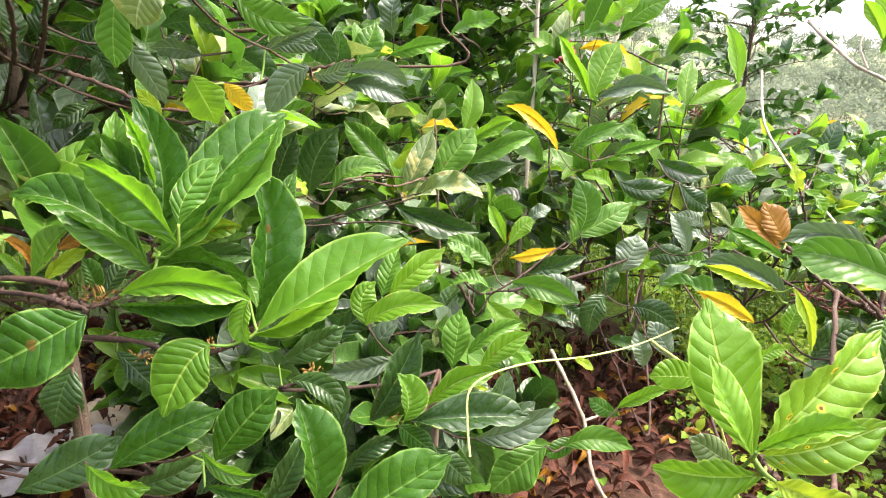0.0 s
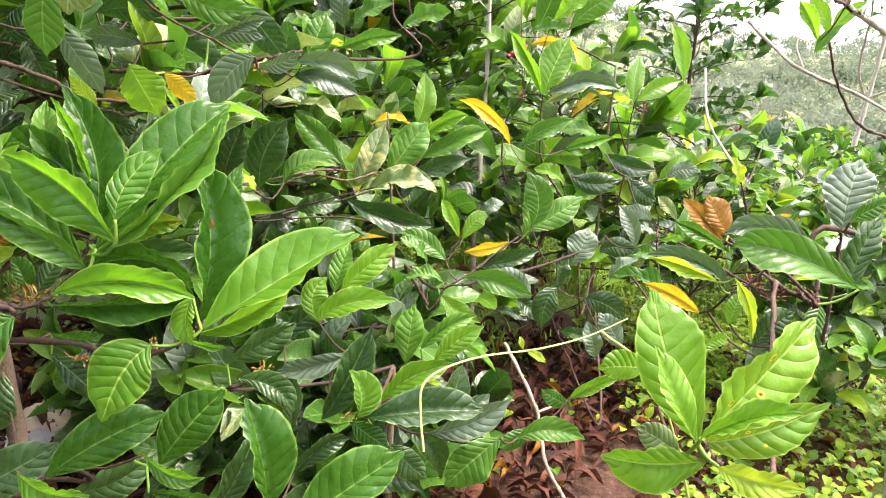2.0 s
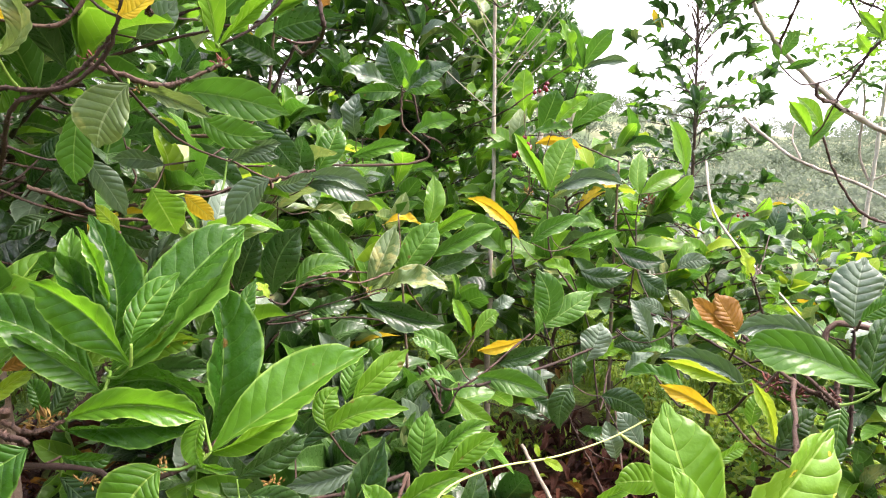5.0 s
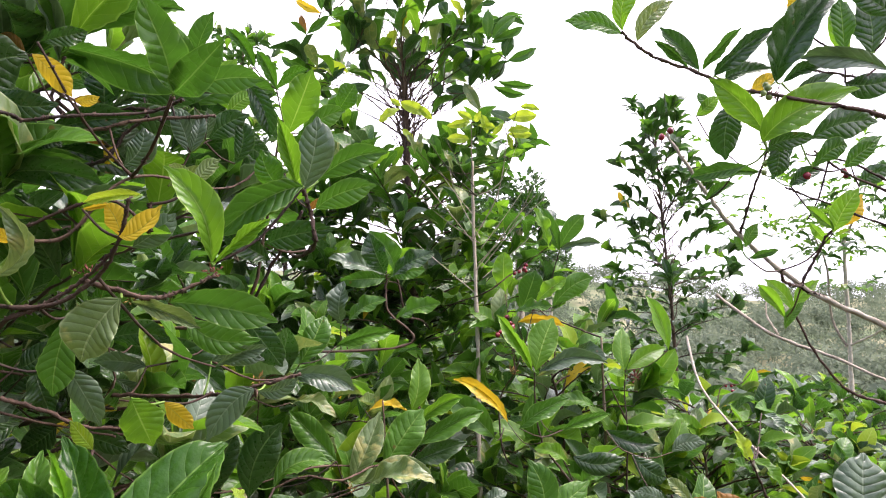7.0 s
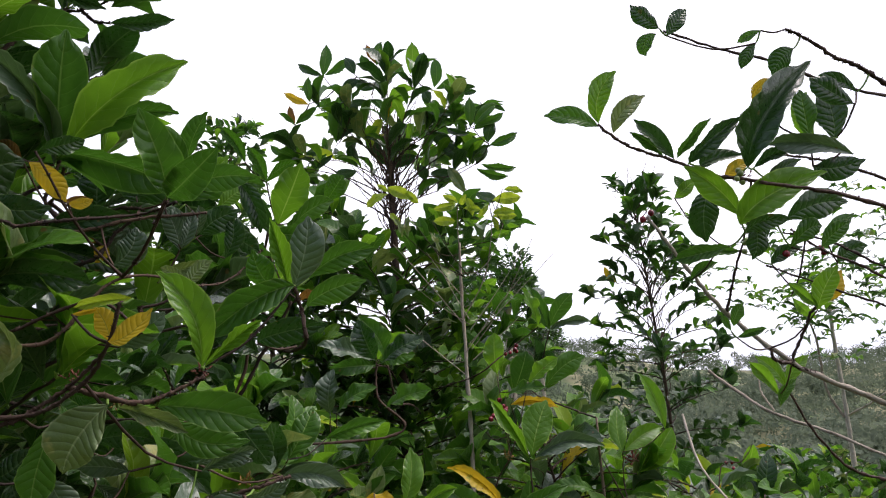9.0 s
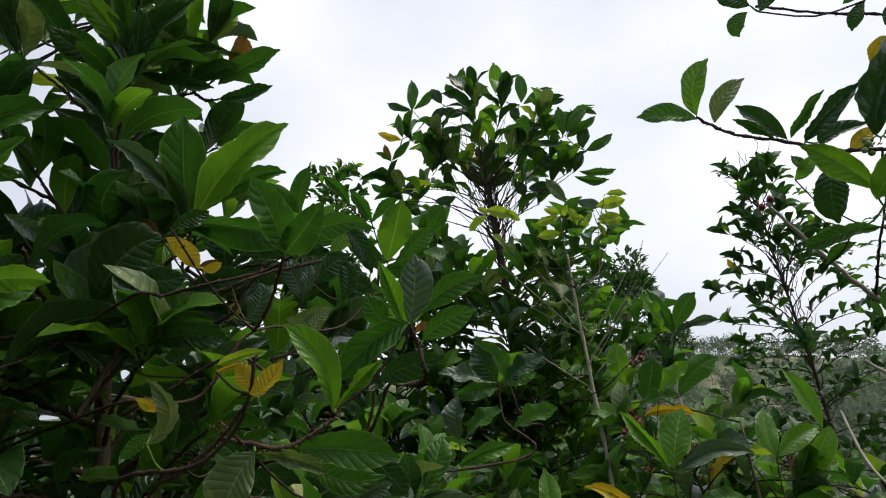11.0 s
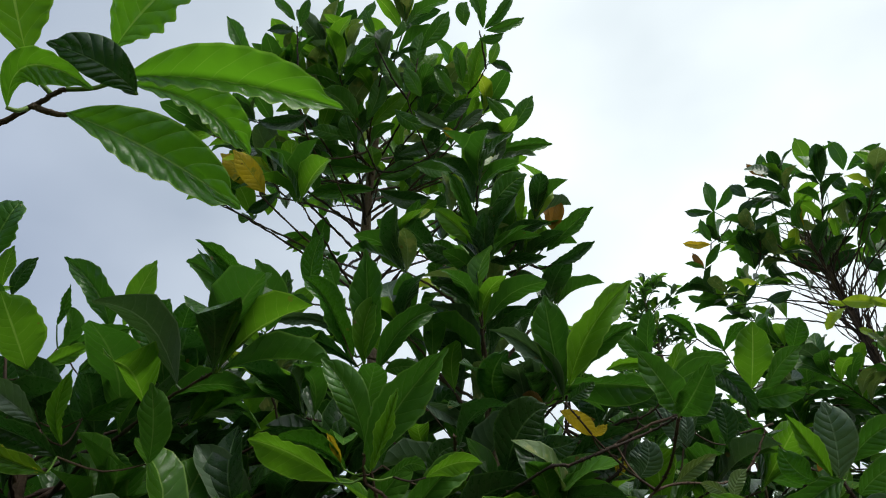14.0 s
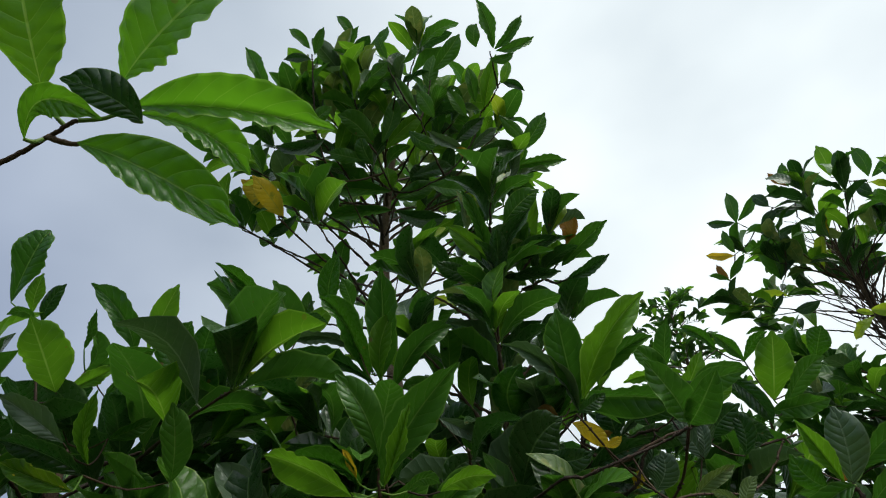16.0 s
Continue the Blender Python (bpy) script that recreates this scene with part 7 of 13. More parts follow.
b = stem_part("branch", centre_bush, [(-0.293, 1.690, 1.054), (-0.304, 1.686, 1.058), (-0.315, 1.682, 1.071), (-0.214, 1.684, 1.097), (-0.072, 1.694, 1.142)], 0.0038, 0.0022, TWIG, 6, 0.3, 609)
bent_leaf(b, (-0.107, 1.697, 1.156), (-0.064, 1.710, 1.240), (-0.027, 1.749, 1.339), (-0.034, -0.007, 0.016), (0.035, -0.018, -0.011), "pale")
bent_leaf(b, (-0.017, 1.711, 1.189), (0.042, 1.725, 1.274), (0.097, 1.750, 1.343), (-0.041, 0.008, 0.028), (0.041, -0.008, -0.028), "mid")
bent_leaf(b, (-0.074, 1.696, 1.148), (0.027, 1.695, 1.186), (0.130, 1.690, 1.148), (0.001, 0.003, 0.040), (0.001, -0.042, -0.010), "pale")
bent_leaf(b, (-0.132, 1.683, 1.119), (-0.009, 1.669, 1.075), (0.121, 1.691, 1.044), (0.011, -0.023, 0.043), (-0.008, -0.045, -0.024), "mature")
bent_leaf(b, (-0.262, 1.456, 1.213), (-0.211, 1.477, 1.263), (-0.131, 1.501, 1.253), (-0.012, 0.010, 0.031), (0.010, -0.029, -0.010), "mid")
bent_leaf(b, (0.061, 1.913, 1.313), (0.083, 1.925, 1.387), (0.082, 1.957, 1.474), (-0.028, -0.016, 0.005), (0.039, -0.000, -0.005), "young")
bent_leaf(b, (0.063, 1.897, 1.262), (0.150, 1.905, 1.328), (0.225, 1.915, 1.350), (-0.011, -0.024, 0.021), (0.011, -0.032, -0.017), "young")
bent_leaf(b, (0.081, 1.881, 1.212), (0.189, 1.908, 1.271), (0.295, 1.957, 1.300), (-0.015, -0.027, 0.031), (0.011, -0.043, -0.021), "mid")
bent_leaf(b, (0.055, 1.912, 1.150), (0.139, 1.919, 1.181), (0.239, 1.946, 1.206), (-0.011, -0.012, 0.032), (0.009, -0.029, -0.024), "mature")
bent_leaf(b, (-0.379, 1.413, 1.224), (-0.392, 1.426, 1.286), (-0.412, 1.454, 1.349), (-0.019, -0.013, -0.003), (0.033, 0.004, 0.007), "mature")
bent_leaf(b, (-0.308, 1.446, 1.219), (-0.286, 1.458, 1.285), (-0.259, 1.486, 1.354), (-0.037, 0.003, 0.012), (0.028, -0.005, -0.008), "mature")
bent_leaf(b, (-0.122, 1.518, 1.255), (-0.184, 1.531, 1.319), (-0.250, 1.562, 1.375), (-0.021, -0.020, -0.020), (0.025, -0.004, 0.023), "mid")
bent_leaf(b, (-0.226, 1.459, 1.473), (-0.149, 1.460, 1.468), (-0.072, 1.472, 1.434), (0.008, -0.006, 0.026), (-0.004, -0.023, -0.024), "grey")
bent_leaf(b, (-0.297, 1.447, 1.445), (-0.344, 1.431, 1.418), (-0.410, 1.429, 1.395), (0.012, -0.016, -0.017), (-0.006, -0.005, 0.019), "pale")
bent_leaf(b, (-0.198, 1.429, 1.504), (-0.165, 1.443, 1.565), (-0.147, 1.469, 1.618), (-0.029, 0.003, 0.012), (0.033, -0.003, -0.014), "mid")
bent_leaf(b, (-0.122, 1.507, 1.540), (-0.051, 1.504, 1.565), (0.027, 1.511, 1.576), (-0.003, -0.017, 0.017), (0.007, -0.026, -0.020), "mid")
bent_leaf(b, (-0.404, 1.383, 1.521), (-0.346, 1.395, 1.548), (-0.290, 1.418, 1.555), (-0.001, -0.011, 0.016), (0.010, -0.021, -0.016), "mid")
petiole(b, (-0.092, 1.692, 1.136), (-0.107, 1.697, 1.156))
petiole(b, (-0.074, 1.696, 1.148), (-0.017, 1.711, 1.189))
petiole(b, (-0.017, 1.711, 1.189), (0.081, 1.881, 1.212))
petiole(b, (0.081, 1.881, 1.212), (0.063, 1.897, 1.262))
petiole(b, (0.063, 1.897, 1.262), (0.061, 1.913, 1.313))
petiole(b, (0.081, 1.881, 1.212), (0.055, 1.912, 1.150))
petiole(b, (-0.107, 1.697, 1.156), (-0.122, 1.518, 1.255))
petiole(b, (-0.122, 1.518, 1.255), (-0.262, 1.456, 1.213))
petiole(b, (-0.262, 1.456, 1.213), (-0.308, 1.446, 1.219))
petiole(b, (-0.308, 1.446, 1.219), (-0.379, 1.413, 1.224))
petiole(b, (-0.308, 1.446, 1.219), (-0.297, 1.447, 1.445))
petiole(b, (-0.297, 1.447, 1.445), (-0.226, 1.459, 1.473))
petiole(b, (-0.226, 1.459, 1.473), (-0.198, 1.429, 1.504))
petiole(b, (-0.198, 1.429, 1.504), (-0.122, 1.507, 1.540))
petiole(b, (-0.297, 1.447, 1.445), (-0.404, 1.383, 1.521))
b = stem_part("branch", centre_bush, [(0.107, 1.327, 0.951), (0.079, 1.334, 0.996), (0.051, 1.340, 1.046), (0.121, 1.298, 1.007), (0.194, 1.310, 1.035), (0.332, 1.423, 1.103)], 0.0038, 0.0022, TWIG, 6, 0.3, 610)
bent_leaf(b, (0.192, 1.292, 1.042), (0.267, 1.277, 1.036), (0.354, 1.270, 1.006), (0.004, -0.009, 0.031), (-0.009, -0.022, -0.022), "mid")
bent_leaf(b, (0.133, 1.277, 1.004), (0.176, 1.262, 0.967), (0.233, 1.263, 0.937), (0.012, -0.000, 0.020), (-0.011, -0.019, -0.008), "young")
bent_leaf(b, (0.182, 1.396, 1.103), (0.158, 1.412, 1.156), (0.135, 1.436, 1.191), (-0.013, -0.018, -0.001), (0.014, -0.010, 0.010), "young")
bent_leaf(b, (0.189, 1.394, 1.098), (0.221, 1.404, 1.146), (0.252, 1.410, 1.157), (-0.015, 0.004, 0.015), (0.015, -0.004, -0.015), "young")
bent_leaf(b, (0.319, 1.446, 1.080), (0.265, 1.438, 1.065), (0.199, 1.444, 1.051), (0.002, -0.021, -0.010), (-0.005, -0.014, 0.019), "yellow")
bent_leaf(b, (0.359, 1.500, 1.078), (0.389, 1.527, 1.151), (0.381, 1.573, 1.220), (-0.032, 0.000, 0.004), (0.032, -0.000, -0.004), "mid")
bent_leaf(b, (0.371, 1.496, 1.096), (0.445, 1.510, 1.142), (0.521, 1.543, 1.184), (-0.020, 0.009, 0.028), (0.020, -0.009, -0.028), "mid")
bent_leaf(b, (0.150, 1.377, 1.050), (0.099, 1.387, 1.091), (0.037, 1.408, 1.113), (-0.012, -0.017, -0.016), (0.015, 0.008, 0.022), "mid")
bent_leaf(b, (0.239, 1.434, 1.019), (0.310, 1.430, 1.039), (0.396, 1.442, 1.062), (-0.009, -0.015, 0.027), (0.003, -0.025, -0.016), "mature")
petiole(b, (0.194, 1.310, 1.035), (0.192, 1.292, 1.042))
petiole(b, (0.132, 1.299, 1.011), (0.133, 1.277, 1.004))
petiole(b, (0.332, 1.423, 1.103), (0.319, 1.446, 1.080))
petiole(b, (0.319, 1.446, 1.080), (0.359, 1.500, 1.078))
petiole(b, (0.359, 1.500, 1.078), (0.371, 1.496, 1.096))
petiole(b, (0.174, 1.306, 1.027), (0.150, 1.377, 1.050))
petiole(b, (0.150, 1.377, 1.050), (0.189, 1.394, 1.098))
petiole(b, (0.273, 1.374, 1.074), (0.239, 1.434, 1.019))
b = stem_part("branch", berry_bush, [(0.582, 1.958, 1.054), (0.537, 1.979, 1.117), (0.493, 2.000, 1.187), (0.471, 1.991, 1.300), (0.471, 1.986, 1.419)], 0.0038, 0.0022, TWIG, 6, 0.3, 611)
bent_leaf(b, (0.467, 1.985, 1.417), (0.416, 2.009, 1.527), (0.356, 2.048, 1.611), (-0.028, -0.041, -0.011), (0.008, -0.037, 0.008), "young")
bent_leaf(b, (0.476, 1.988, 1.424), (0.508, 2.004, 1.516), (0.551, 2.035, 1.596), (-0.051, 0.005, 0.021), (0.044, -0.004, -0.018), "young")
bent_leaf(b, (0.480, 1.955, 1.420), (0.595, 1.974, 1.465), (0.726, 2.003, 1.440), (-0.013, -0.031, 0.028), (-0.008, -0.049, -0.021), "grey")
bent_leaf(b, (0.426, 2.332, 1.195), (0.341, 2.347, 1.304), (0.219, 2.371, 1.359), (-0.018, -0.053, -0.010), (0.014, -0.034, 0.026), "yellow")
bent_leaf(b, (0.358, 1.627, 1.304), (0.418, 1.636, 1.346), (0.507, 1.661, 1.377), (-0.016, -0.015, 0.023), (0.005, -0.030, -0.015), "mid")
bent_leaf(b, (0.498, 1.730, 1.277), (0.573, 1.744, 1.304), (0.657, 1.774, 1.311), (-0.012, -0.023, 0.018), (-0.003, -0.032, -0.010), "mid")
petiole(b, (0.471, 1.986, 1.419), (0.480, 1.955, 1.420))
petiole(b, (0.474, 1.992, 1.284), (0.498, 1.730, 1.277))
petiole(b, (0.498, 1.730, 1.277), (0.358, 1.627, 1.304))
petiole(b, (0.493, 2.000, 1.187), (0.426, 2.332, 1.195))
b = stem_part("branch", berry_bush, [(0.931, 2.494, 0.873), (0.938, 2.487, 1.000), (0.944, 2.480, 1.134), (0.951, 2.521, 1.256), (0.962, 2.526, 1.368)], 0.0038, 0.0022, TWIG, 6, 0.3, 612)
bent_leaf(b, (0.956, 2.515, 1.366), (0.953, 2.545, 1.458), (0.983, 2.601, 1.547), (-0.041, -0.015, 0.004), (0.045, 0.000, -0.005), "young")
bent_leaf(b, (0.963, 2.515, 1.366), (1.058, 2.541, 1.425), (1.167, 2.587, 1.452), (-0.025, -0.016, 0.032), (0.011, -0.028, -0.034), "young")
bent_leaf(b, (1.109, 2.423, 1.452), (1.093, 2.454, 1.581), (1.055, 2.500, 1.678), (-0.041, -0.038, -0.006), (0.028, -0.021, 0.008), "young")
petiole(b, (0.963, 2.515, 1.366), (1.109, 2.423, 1.452))
b = stem_part("branch", overhang_tree, [(-1.086, -0.723, 1.857), (-0.747, -0.440, 1.897), (-0.409, -0.158, 1.989), (-0.375, -0.141, 1.999), (-0.352, -0.130, 2.006), (-0.325, -0.117, 2.015), (-0.310, -0.111, 2.020), (-0.303, -0.107, 2.022)], 0.0026, 0.0016, BARK, 6, 0.06, 613)
b = stem_part("branch", overhang_tree, [(-0.325, -0.117, 2.015), (-0.316, -0.106, 2.009), (-0.306, -0.097, 2.007)], 0.0026, 0.0016, BARK, 6, 0.06, 614)
bent_leaf(b, (-0.314, -0.131, 2.043), (-0.293, -0.160, 2.088), (-0.279, -0.190, 2.155), (-0.024, -0.017, -0.001), (0.024, 0.017, 0.001), "young", 0.09, 0.055)
bent_leaf(b, (-0.282, -0.091, 2.058), (-0.238, -0.084, 2.086), (-0.181, -0.060, 2.134), (-0.008, -0.023, 0.022), (0.014, 0.008, -0.025), "fresh", 0.09, 0.055)
bent_leaf(b, (-0.285, -0.079, 2.041), (-0.230, -0.036, 2.026), (-0.180, 0.029, 2.009), (0.022, -0.012, 0.012), (0.013, -0.009, -0.027), "fresh", 0.09, 0.055)
bent_leaf(b, (-0.307, -0.067, 2.060), (-0.270, -0.028, 2.035), (-0.260, 0.008, 2.005), (0.016, 0.000, 0.014), (0.006, -0.007, -0.018), "fresh", 0.09, 0.055)
bent_leaf(b, (-0.302, -0.104, 2.001), (-0.265, -0.062, 1.970), (-0.243, -0.008, 1.937), (0.018, -0.000, 0.017), (0.004, -0.007, -0.022), "fresh", 0.09, 0.055)
bent_leaf(b, (-0.269, -0.076, 2.015), (-0.275, -0.100, 2.030), (-0.297, -0.127, 2.046), (-0.007, -0.001, -0.010), (0.013, 0.000, 0.012), "mature")
bent_leaf(b, (-0.320, -0.131, 2.000), (-0.294, -0.132, 2.018), (-0.273, -0.100, 2.004), (0.008, -0.007, 0.005), (0.001, 0.005, -0.014), "fresh", 0.09, 0.055)
petiole(b, (-0.328, -0.119, 2.014), (-0.320, -0.131, 2.000))
petiole(b, (-0.312, -0.112, 2.020), (-0.314, -0.131, 2.043))
petiole(b, (-0.303, -0.107, 2.022), (-0.285, -0.079, 2.041))
petiole(b, (-0.285, -0.079, 2.041), (-0.282, -0.091, 2.058))
petiole(b, (-0.288, -0.084, 2.036), (-0.269, -0.076, 2.015))
petiole(b, (-0.285, -0.079, 2.041), (-0.307, -0.067, 2.060))
b = stem_part("branch", leafy_tree, [(-1.637, 0.360, 2.029), (-1.500, 0.286, 2.090), (-1.364, 0.213, 2.170), (-1.365, 0.182, 2.313), (-1.331, 0.140, 2.395)], 0.0038, 0.0022, TWIG, 6, 0.3, 615)
bent_leaf(b, (-1.354, 0.105, 2.419), (-1.273, 0.102, 2.501), (-1.246, 0.115, 2.558), (-0.021, -0.035, 0.025), (0.028, 0.018, -0.024), "mid")
bent_leaf(b, (-1.313, 0.368, 2.349), (-1.299, 0.319, 2.427), (-1.348, 0.252, 2.518), (-0.001, -0.020, -0.023), (0.048, 0.007, 0.003), "mid")
bent_leaf(b, (-1.324, 0.402, 2.369), (-1.256, 0.396, 2.431), (-1.204, 0.403, 2.499), (-0.001, -0.028, 0.007), (0.029, 0.014, -0.022), "young")
bent_leaf(b, (-1.277, 0.246, 2.313), (-1.246, 0.241, 2.341), (-1.219, 0.235, 2.384), (0.009, -0.010, -0.004), (0.018, 0.004, -0.010), "mid")
bent_leaf(b, (-1.297, 0.264, 2.272), (-1.252, 0.265, 2.301), (-1.241, 0.242, 2.348), (0.007, -0.013, -0.004), (0.018, 0.019, -0.007), "mid")
bent_leaf(b, (-1.257, 0.205, 2.198), (-1.228, 0.159, 2.257), (-1.215, 0.115, 2.326), (-0.042, -0.025, -0.007), (0.052, 0.031, 0.009), "young")
bent_leaf(b, (-1.278, 0.141, 2.351), (-1.283, 0.118, 2.368), (-1.316, 0.096, 2.369), (-0.008, 0.003, -0.010), (0.013, -0.004, 0.005), "mid")
bent_leaf(b, (-1.329, 0.144, 2.393), (-1.303, 0.134, 2.428), (-1.280, 0.134, 2.469), (-0.014, -0.016, 0.008), (0.015, 0.011, -0.009), "young")
bent_leaf(b, (-1.375, 0.178, 2.401), (-1.340, 0.175, 2.437), (-1.306, 0.190, 2.473), (-0.007, -0.014, 0.011), (0.007, 0.014, -0.011), "mature")
bent_leaf(b, (-1.284, 0.275, 2.270), (-1.209, 0.311, 2.279), (-1.157, 0.351, 2.290), (0.021, -0.018, 0.009), (0.017, 0.000, -0.023), "mid")
bent_leaf(b, (-1.269, 0.302, 2.213), (-1.197, 0.323, 2.251), (-1.157, 0.347, 2.287), (0.020, -0.015, -0.003), (0.023, -0.001, -0.017), "mid")
bent_leaf(b, (-1.200, 0.434, 2.241), (-1.189, 0.394, 2.298), (-1.205, 0.348, 2.373), (-0.014, -0.017, -0.012), (0.033, 0.016, 0.010), "mid")
bent_leaf(b, (-1.167, 0.442, 2.168), (-1.137, 0.411, 2.230), (-1.117, 0.392, 2.299), (-0.012, -0.021, -0.001), (0.022, 0.018, -0.003), "mid")
bent_leaf(b, (-1.131, 0.447, 2.158), (-1.094, 0.431, 2.207), (-1.082, 0.411, 2.264), (0.006, -0.018, -0.005), (0.027, 0.024, -0.005), "green")
bent_leaf(b, (-1.214, 0.438, 2.314), (-1.187, 0.425, 2.353), (-1.166, 0.428, 2.387), (-0.016, -0.019, 0.009), (0.012, 0.015, -0.007), "green")
bent_leaf(b, (-1.178, 0.463, 2.279), (-1.134, 0.450, 2.325), (-1.105, 0.448, 2.364), (-0.018, -0.022, 0.011), (0.018, 0.022, -0.011), "green")
bent_leaf(b, (-1.106, 0.238, 2.018), (-1.082, 0.209, 2.072), (-1.045, 0.208, 2.133), (0.011, -0.017, -0.003), (0.030, 0.004, -0.010), "young")
bent_leaf(b, (-1.302, 0.231, 2.217), (-1.231, 0.261, 2.231), (-1.195, 0.283, 2.244), (0.014, -0.015, 0.010), (0.016, 0.002, -0.018), "young")
bent_leaf(b, (-1.008, 0.344, 1.975), (-0.966, 0.322, 2.031), (-0.947, 0.299, 2.094), (-0.020, -0.018, 0.004), (0.024, 0.021, -0.005), "mid")
bent_leaf(b, (-1.284, 0.257, 2.108), (-1.248, 0.229, 2.173), (-1.289, 0.183, 2.224), (-0.030, -0.016, -0.008), (0.034, 0.018, 0.009), "mature")
bent_leaf(b, (-1.066, 0.177, 2.039), (-1.083, 0.127, 2.080), (-1.127, 0.079, 2.126), (-0.003, -0.007, -0.018), (0.031, -0.001, 0.012), "grey")
bent_leaf(b, (-1.009, 0.197, 1.973), (-1.031, 0.139, 2.009), (-1.084, 0.086, 2.037), (-0.012, -0.000, -0.022), (0.033, -0.008, 0.009), "mature")
bent_leaf(b, (-0.998, 0.183, 1.945), (-1.038, 0.134, 1.972), (-1.090, 0.096, 2.005), (0.004, -0.004, -0.019), (0.030, -0.007, 0.010), "spotted")
bent_leaf(b, (-1.165, 0.286, 2.088), (-1.121, 0.309, 2.096), (-1.085, 0.335, 2.113), (0.013, -0.013, 0.006), (0.002, 0.009, -0.016), "mid")
bent_leaf(b, (-1.246, 0.390, 2.161), (-1.195, 0.412, 2.174), (-1.150, 0.419, 2.224), (-0.006, -0.018, 0.017), (0.006, 0.020, -0.019), "mature")
petiole(b, (-1.331, 0.140, 2.395), (-1.354, 0.105, 2.419))
petiole(b, (-1.341, 0.152, 2.372), (-1.375, 0.178, 2.401))
petiole(b, (-1.329, 0.144, 2.393), (-1.278, 0.141, 2.351))
petiole(b, (-1.364, 0.204, 2.211), (-1.302, 0.231, 2.217))
petiole(b, (-1.302, 0.231, 2.217), (-1.257, 0.205, 2.198))
petiole(b, (-1.302, 0.231, 2.217), (-1.297, 0.264, 2.272))
petiole(b, (-1.297, 0.264, 2.272), (-1.284, 0.275, 2.270))
petiole(b, (-1.297, 0.264, 2.272), (-1.277, 0.246, 2.313))
petiole(b, (-1.284, 0.275, 2.270), (-1.269, 0.302, 2.213))
petiole(b, (-1.278, 0.217, 2.200), (-1.284, 0.257, 2.108))
petiole(b, (-1.269, 0.302, 2.213), (-1.246, 0.390, 2.161))
petiole(b, (-1.246, 0.390, 2.161), (-1.167, 0.442, 2.168))
petiole(b, (-1.167, 0.442, 2.168), (-1.131, 0.447, 2.158))
petiole(b, (-1.167, 0.442, 2.168), (-1.200, 0.434, 2.241))
petiole(b, (-1.200, 0.434, 2.241), (-1.178, 0.463, 2.279))
petiole(b, (-1.178, 0.463, 2.279), (-1.214, 0.438, 2.314))
petiole(b, (-1.284, 0.257, 2.108), (-1.165, 0.286, 2.088))
petiole(b, (-1.165, 0.286, 2.088), (-1.106, 0.238, 2.018))
petiole(b, (-1.106, 0.238, 2.018), (-1.066, 0.177, 2.039))
petiole(b, (-1.072, 0.187, 2.030), (-1.009, 0.197, 1.973))
petiole(b, (-1.009, 0.197, 1.973), (-0.998, 0.183, 1.945))
petiole(b, (-1.284, 0.275, 2.270), (-1.313, 0.368, 2.349))
petiole(b, (-1.313, 0.368, 2.349), (-1.324, 0.402, 2.369))
petiole(b, (-1.009, 0.197, 1.973), (-1.008, 0.344, 1.975))
b = stem_part("branch", leafy_tree, [(-1.643, 0.360, 1.971), (-1.394, 0.527, 2.015), (-1.145, 0.693, 2.095), (-1.088, 0.647, 2.205), (-1.048, 0.605, 2.295)], 0.0038, 0.0022, TWIG, 6, 0.3, 616)
bent_leaf(b, (-1.044, 0.581, 2.328), (-1.016, 0.512, 2.401), (-1.054, 0.411, 2.488), (0.012, -0.027, -0.028), (0.050, -0.011, -0.007), "green")
bent_leaf(b, (-1.033, 0.581, 2.302), (-1.049, 0.481, 2.398), (-1.102, 0.421, 2.456), (0.006, -0.022, -0.031), (0.050, -0.007, 0.006), "mid")
bent_leaf(b, (-1.010, 0.580, 2.286), (-0.962, 0.550, 2.347), (-0.954, 0.502, 2.424), (-0.006, -0.026, -0.010), (0.034, 0.024, 0.000), "mid")
bent_leaf(b, (-1.027, 0.585, 2.246), (-1.054, 0.519, 2.297), (-1.136, 0.466, 2.320), (0.012, -0.014, -0.026), (0.035, -0.014, 0.012), "young")
bent_leaf(b, (-1.090, 0.642, 2.209), (-1.101, 0.601, 2.241), (-1.130, 0.562, 2.277), (-0.001, -0.010, -0.014), (0.023, -0.004, 0.006), "lime")
bent_leaf(b, (-1.077, 0.648, 2.213), (-1.027, 0.660, 2.243), (-0.984, 0.686, 2.277), (0.007, -0.021, 0.007), (0.015, 0.001, -0.017), "pale")
bent_leaf(b, (-1.047, 0.640, 2.344), (-0.993, 0.651, 2.374), (-0.945, 0.675, 2.409), (0.000, -0.020, 0.013), (0.005, 0.019, -0.019), "young")
bent_leaf(b, (-0.989, 0.700, 2.415), (-0.958, 0.672, 2.476), (-0.914, 0.672, 2.549), (-0.012, -0.026, 0.002), (0.028, 0.006, -0.015), "green")
bent_leaf(b, (-0.940, 0.732, 2.419), (-0.929, 0.708, 2.451), (-0.928, 0.687, 2.485), (-0.016, -0.009, -0.003), (0.019, 0.011, 0.004), "mid")
bent_leaf(b, (-0.907, 0.715, 2.286), (-0.957, 0.645, 2.321), (-1.031, 0.609, 2.326), (0.010, -0.011, -0.027), (0.028, -0.022, -0.003), "grey")
bent_leaf(b, (-0.873, 0.731, 2.186), (-0.922, 0.639, 2.250), (-1.023, 0.578, 2.280), (0.019, -0.024, -0.030), (0.041, -0.028, -0.004), "mature")
petiole(b, (-1.048, 0.605, 2.295), (-1.033, 0.581, 2.302))
petiole(b, (-1.033, 0.581, 2.302), (-1.010, 0.580, 2.286))
